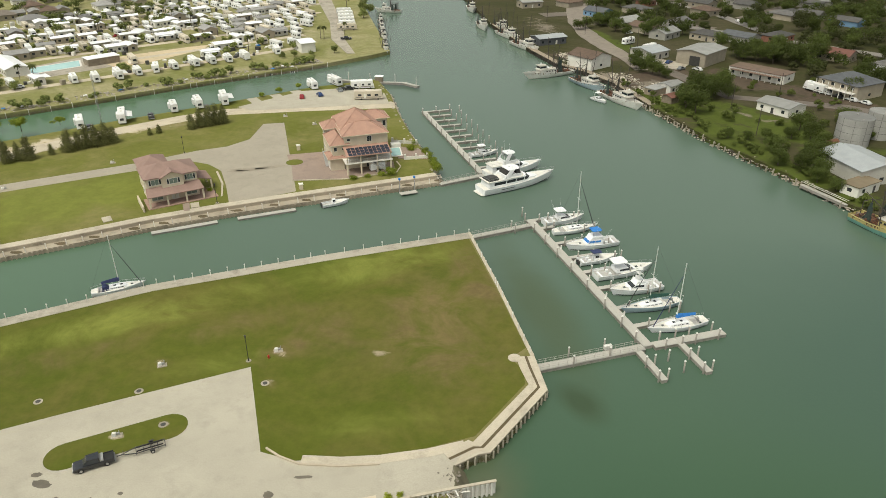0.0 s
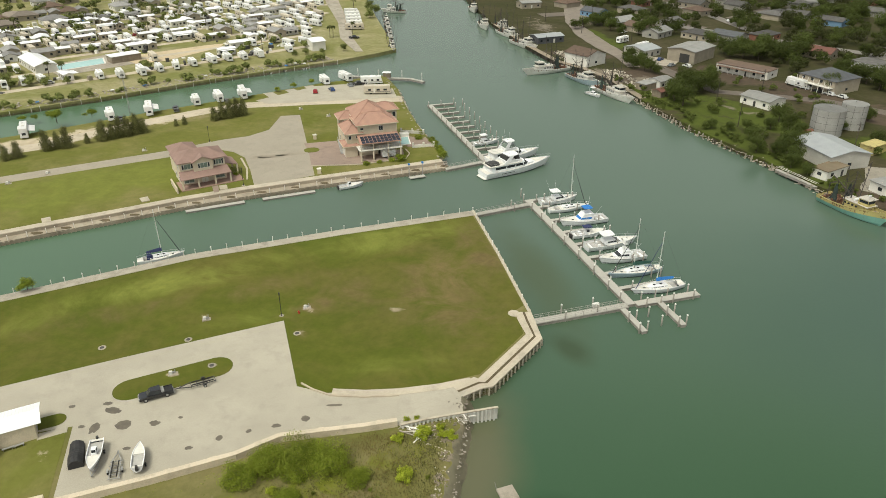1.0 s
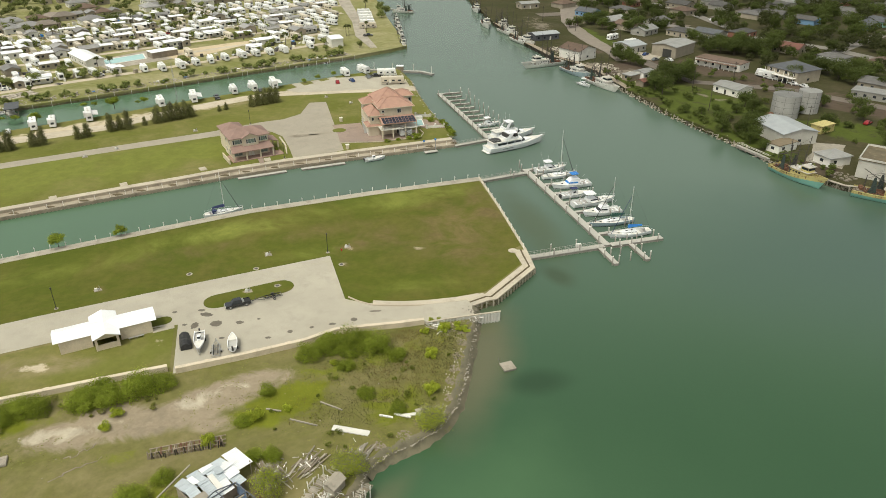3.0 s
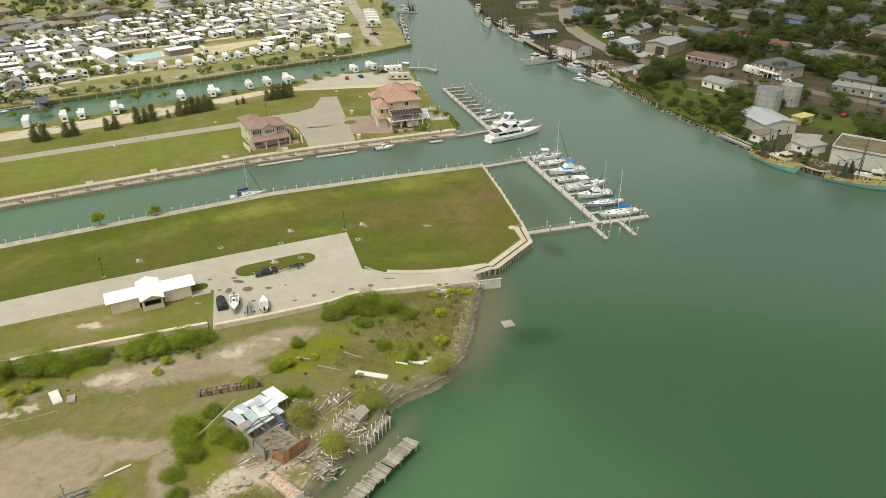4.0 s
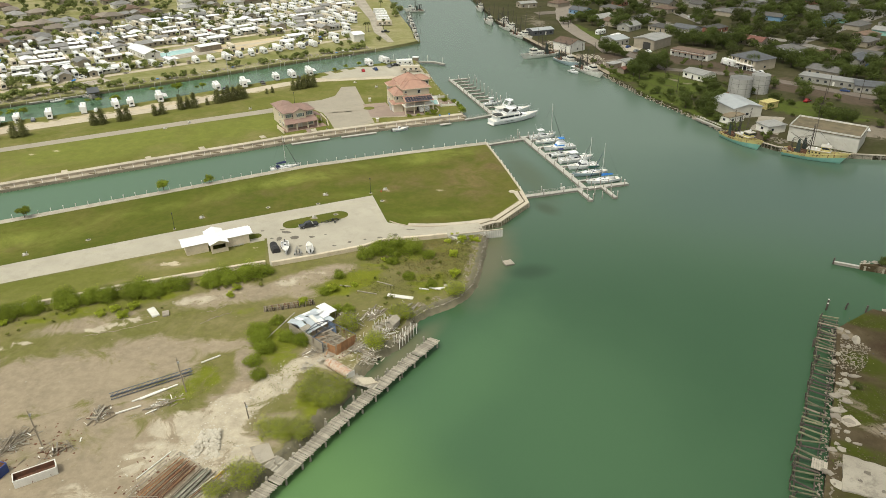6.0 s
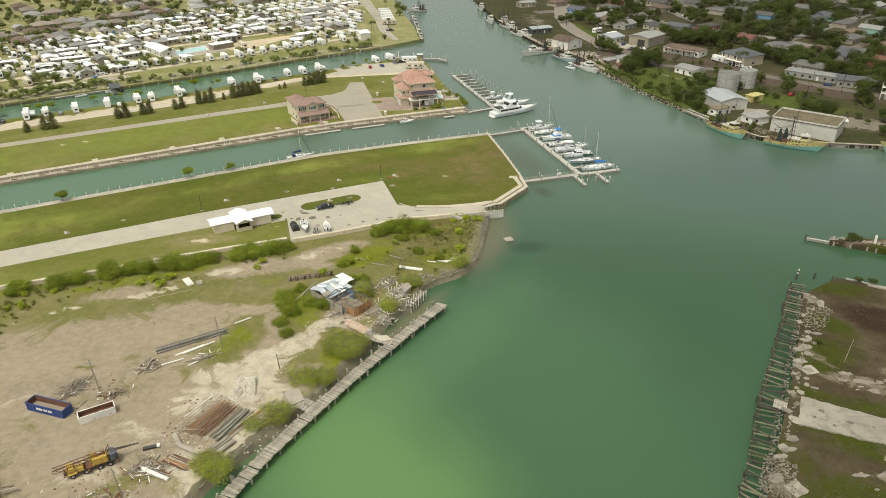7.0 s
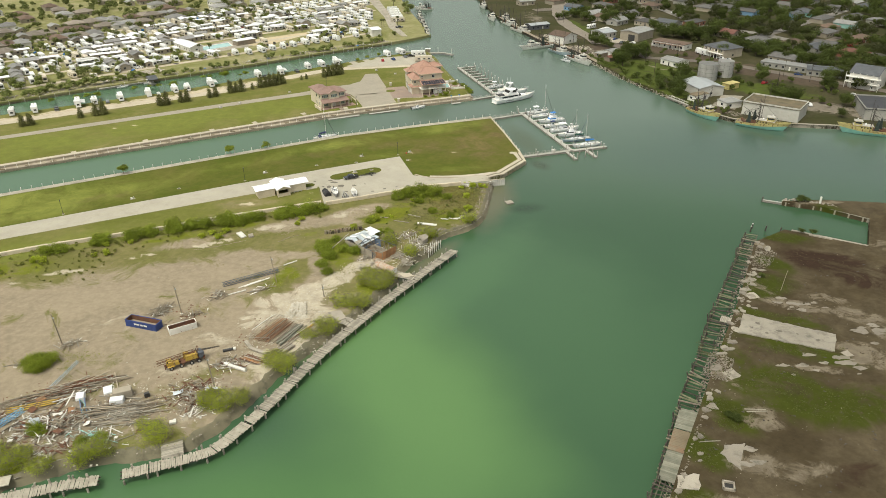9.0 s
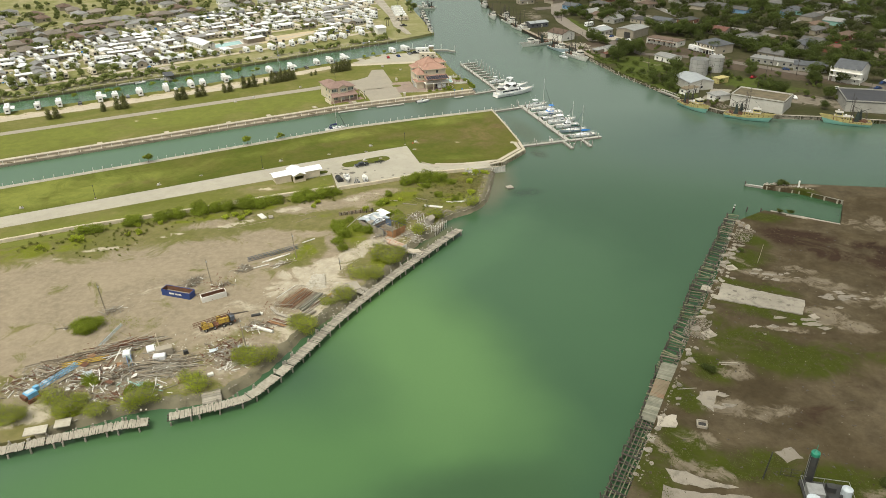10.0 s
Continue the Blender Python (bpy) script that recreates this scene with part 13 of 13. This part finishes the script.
# chips of stone, shell and broken paving strewn over the flat, too many to count
for nm_, mt_, n_, sd_, lo_, hi_ in (("stone_chips", "oldslab", 260, 151, 0.06, 0.2), ("stone_chips", "flat", 1600, 152, 0.1, 0.4), ("stone_chips", "darkwood", 260, 153, 0.1, 0.4)):
    ch, cq = Mesh(), random.Random(sd_)
    while len(ch.f) < n_ * 4:
        u, v = cq.random() ** 1.3, cq.random()
        ax, ay = WEST5[0][0] + (WEST5[6][0] - WEST5[0][0]) * v, WEST5[0][1] + (WEST5[6][1] - WEST5[0][1]) * v
        px, py = ax + 2 + u * 62, ay - 0.9 - u * 20
        if noise.noise(Vector((px * 0.09, py * 0.09, sd_))) < cq.uniform(-0.5, 0.35):
            continue
        r_, th = cq.uniform(lo_, hi_), cq.uniform(0, 6.3)
        q = [(px + r_ * cq.uniform(0.6, 1.2) * math.cos(th + k * 2.1) * (2.2 if mt_ == "darkwood" and k == 0 else 1), py + r_ * cq.uniform(0.6, 1.2) * math.sin(th + k * 2.1) * (2.2 if mt_ == "darkwood" and k == 0 else 1), 1.8) for k in range(3)]
        ch.add(q + [(px, py, 1.82 + r_ * 0.4)], [(0, 1, 3), (1, 2, 3), (2, 0, 3), (2, 1, 0)])
    single(nm_, ch, mt_, "chips of stone and wood strewn over the brown ground", "rubble", kind="stuff")
single("flat_weeds", fl, "leaf_olive", "olive weeds on the brown flat ground", "weeds", kind="stuff")
t = thing("concrete_pit", "small square concrete pit with a dark opening", "pit", pose(39.4, -79.6, 1.8, 0, 0, -14))
for x, y, w, d in ((-1, 0, 0.3, 2.3), (1, 0, 0.3, 2.3), (0, -1, 2.3, 0.3), (0, 1, 2.3, 0.3)):
    part("side", Mesh().box(x, y, 0, w, d, 0.6), "slab", t)
part("bottom", Mesh().box(0, 0, 0, 1.8, 1.8, 0.1), "dark", t)
for x, y, r in ((53.0, -57.2, -4), (53.2, -57.9, 2), (39.8, -67.1, 4)):
    single("pale_board", Mesh().box(0, 0, 0, 4.6, 0.2, 0.12), "plank", "pale board lying in the dirt", "board", pose(x, y, 1.86, 0, 0, r), "boards in the dirt")
# inlet
wall_run("inlet_wall", [(98.9, 32.0), (118.6, 20.0), (128.8, 39.6), (116.9, 50.4), (105.3, 55.4)], "grey concrete inlet wall", "flatslab", batten=4.5, batten_w=0.5, side=1, z0=-1.5, z1=1.5, cap=1.0, cap_mat="flatslab")
t = thing("inlet_jetty", "low concrete jetty running out from the inlet", "jetty")
deck_run(t, "deck", (105.3, 55.4), (99.6, 58.2), 0.8, 1.0)
for x, y in ((99.6, 58.4), (87.6, 36.4), (91.4, 34.6), (95.8, 33.2), (86.4, 34.4)):
    t = thing("dolphin_pile", "dark timber mooring pile in the water", "pile", pose(x, y, 0, rng.gauss(0, 3), rng.gauss(0, 3), 0), "inlet piles")
    part("shaft", Mesh().tube((0, 0, -1.5), (0, 0, 1.9), 0.25, 0.22, 8), "darkwood", t)
    part("cap", Mesh().tube((0, 0, 1.9), (0, 0, 2.1), 0.27, 0.15, 8), "whitewall" if x < 88 else "darkwood", t)
rock_band("inlet_rubble", [(106, 55.8), (114, 53.6), (122, 49)], 1.2, 160, 0.2, 0.5, "pale rubble beside the inlet", 1.2, 2.0, seed=25)
for x, y, q in ((112, 55, 0.5), (110.6, 54, 0.4), (104, 28.4, 0.4), (101, 29.6, 0.35), (77, 1, 0.3), (47.6, -60.6, 0.4), (46.4, -59.4, 0.32), (70, -98, 0.4), (88, -88, 0.4), (113.6, 54.4, 0.36)):
    tree("round", x, y, q, label="low dark green shrub on the flat ground", group="flat shrubs", sz=q * 0.7)
single("post", Mesh().box(0, 0, 0, 0.5, 0.5, 2.6), "whitewall", "white square post at the inlet", "post", pose(117.4, 52.4, 1.8))
single("thin_pole", Mesh().tube((0, 0, 0), (0.2, 0, 6.4), 0.1, 0.07, 7), "oldwood", "thin pale pole in the flat ground", "pole", pose(79.4, -6.6, 1.8, 0, 4, 0))
single("thin_pole", Mesh().tube((0, 0, 0), (0.1, 0, 7.2), 0.15, 0.11, 7), "dark", "dark pole beside the equipment yard", "pole", pose(46.6, -95.6, 1.8, 0, 4, 0))
single("fallen_beam", Mesh().beam((-3.4, 0, 0.2), (3.4, 0, 0.2), 0.6, 0.4), "slab", "pale beam lying along the inlet wall", "beam", pose(105.5, 26.0, 1.8, 0, 0, -28))
# equipment group with a green beacon
t = thing("beacon_tower", "dark cylindrical tower with a green painted top", "beacon", pose(54.8, -97.0, 1.8))
part("shaft", Mesh().tube((0, 0, 0), (0, 0, 7.6), 0.82, 0.82, 20), "dark", t)
part("top", Mesh().tube((0, 0, 7.6), (0, 0, 8.3), 0.88, 0.84, 20).tube((0, 0, 8.3), (0, 0, 8.9), 0.66, 0.15, 16), "beacon_green", t, "green painted cap")
part("mast", Mesh().tube((0, 0, 8.9), (0, 0, 10.2), 0.05, n=6), "beacon_green", t)
part("ladder", Mesh().beam((-0.9, -0.25, 0), (-0.9, -0.25, 7.6), 0.06).beam((-0.9, 0.25, 0), (-0.9, 0.25, 7.6), 0.06), "galv", t)
t = thing("equipment_platform", "dark steel equipment platform with railings", "platform", pose(56.6, -101.4, 1.8, 0, 0, -12))
part("deck", Mesh().box(0, 0, 1.0, 9.0, 7.0, 0.3), "dark", t)
for x in (-4.3, 0, 4.3):
    for y in (-3.3, 3.3):
        part("leg", Mesh().box(x, y, 0, 0.3, 0.3, 1.0), "dark", t)
part("railing", Mesh().beam((-4.4, 3.4, 2.4), (4.4, 3.4, 2.4), 0.08).beam((4.4, -3.4, 2.4), (4.4, 3.4, 2.4), 0.08).beam((-4.4, -3.4, 2.4), (-4.4, 3.4, 2.4), 0.08).beam((0, 3.4, 1.3), (0, 3.4, 2.4), 0.08), "galv", t)
part("cabin", Mesh().box(-2.6, -0.4, 1.3, 3.0, 2.8, 1.8), "galv", t, "grey sheet cabin")
for x, y, r in ((3.4, 0.8, 1.0), (-3.4, -3.0, 1.3)):
    part("tank", Mesh().tube((x, y, 1.3), (x, y, 3.0), r, n=16).tube((x, y, 3.0), (x, y, 3.3), r * 0.98, 0.3, 16), "tin", t, "pale blue-white tank")
part("machinery", Mesh().box(0.8, 1.6, 1.3, 1.6, 1.4, 1.2).box(0.6, -1.6, 1.3, 1.8, 1.6, 0.9).tube((2.0, -0.8, 1.3), (2.0, -0.8, 2.6), 0.3, n=8), "dark", t)
part("sheet", Mesh().box(1.4, -3.0, 1.9, 3.0, 2.0, 0.1), "seafoam", t)
t = thing("chain_fence", "rusted mesh fence beside the equipment", "fence", pose(50.4, -94.6, 1.8, 0, 0, -14))
for k in range(4):
    part("post", Mesh().tube((k * 2, 0, 0), (k * 2, 0, 2.0), 0.05, n=6), "dark", t)
part("rail", Mesh().beam((0, 0, 2.0), (6, 0, 2.0), 0.05).beam((0, 0, 0.2), (6, 0, 0.2), 0.05).beam((0, 0, 1.1), (6, 0, 1.1), 0.05), "dark", t)
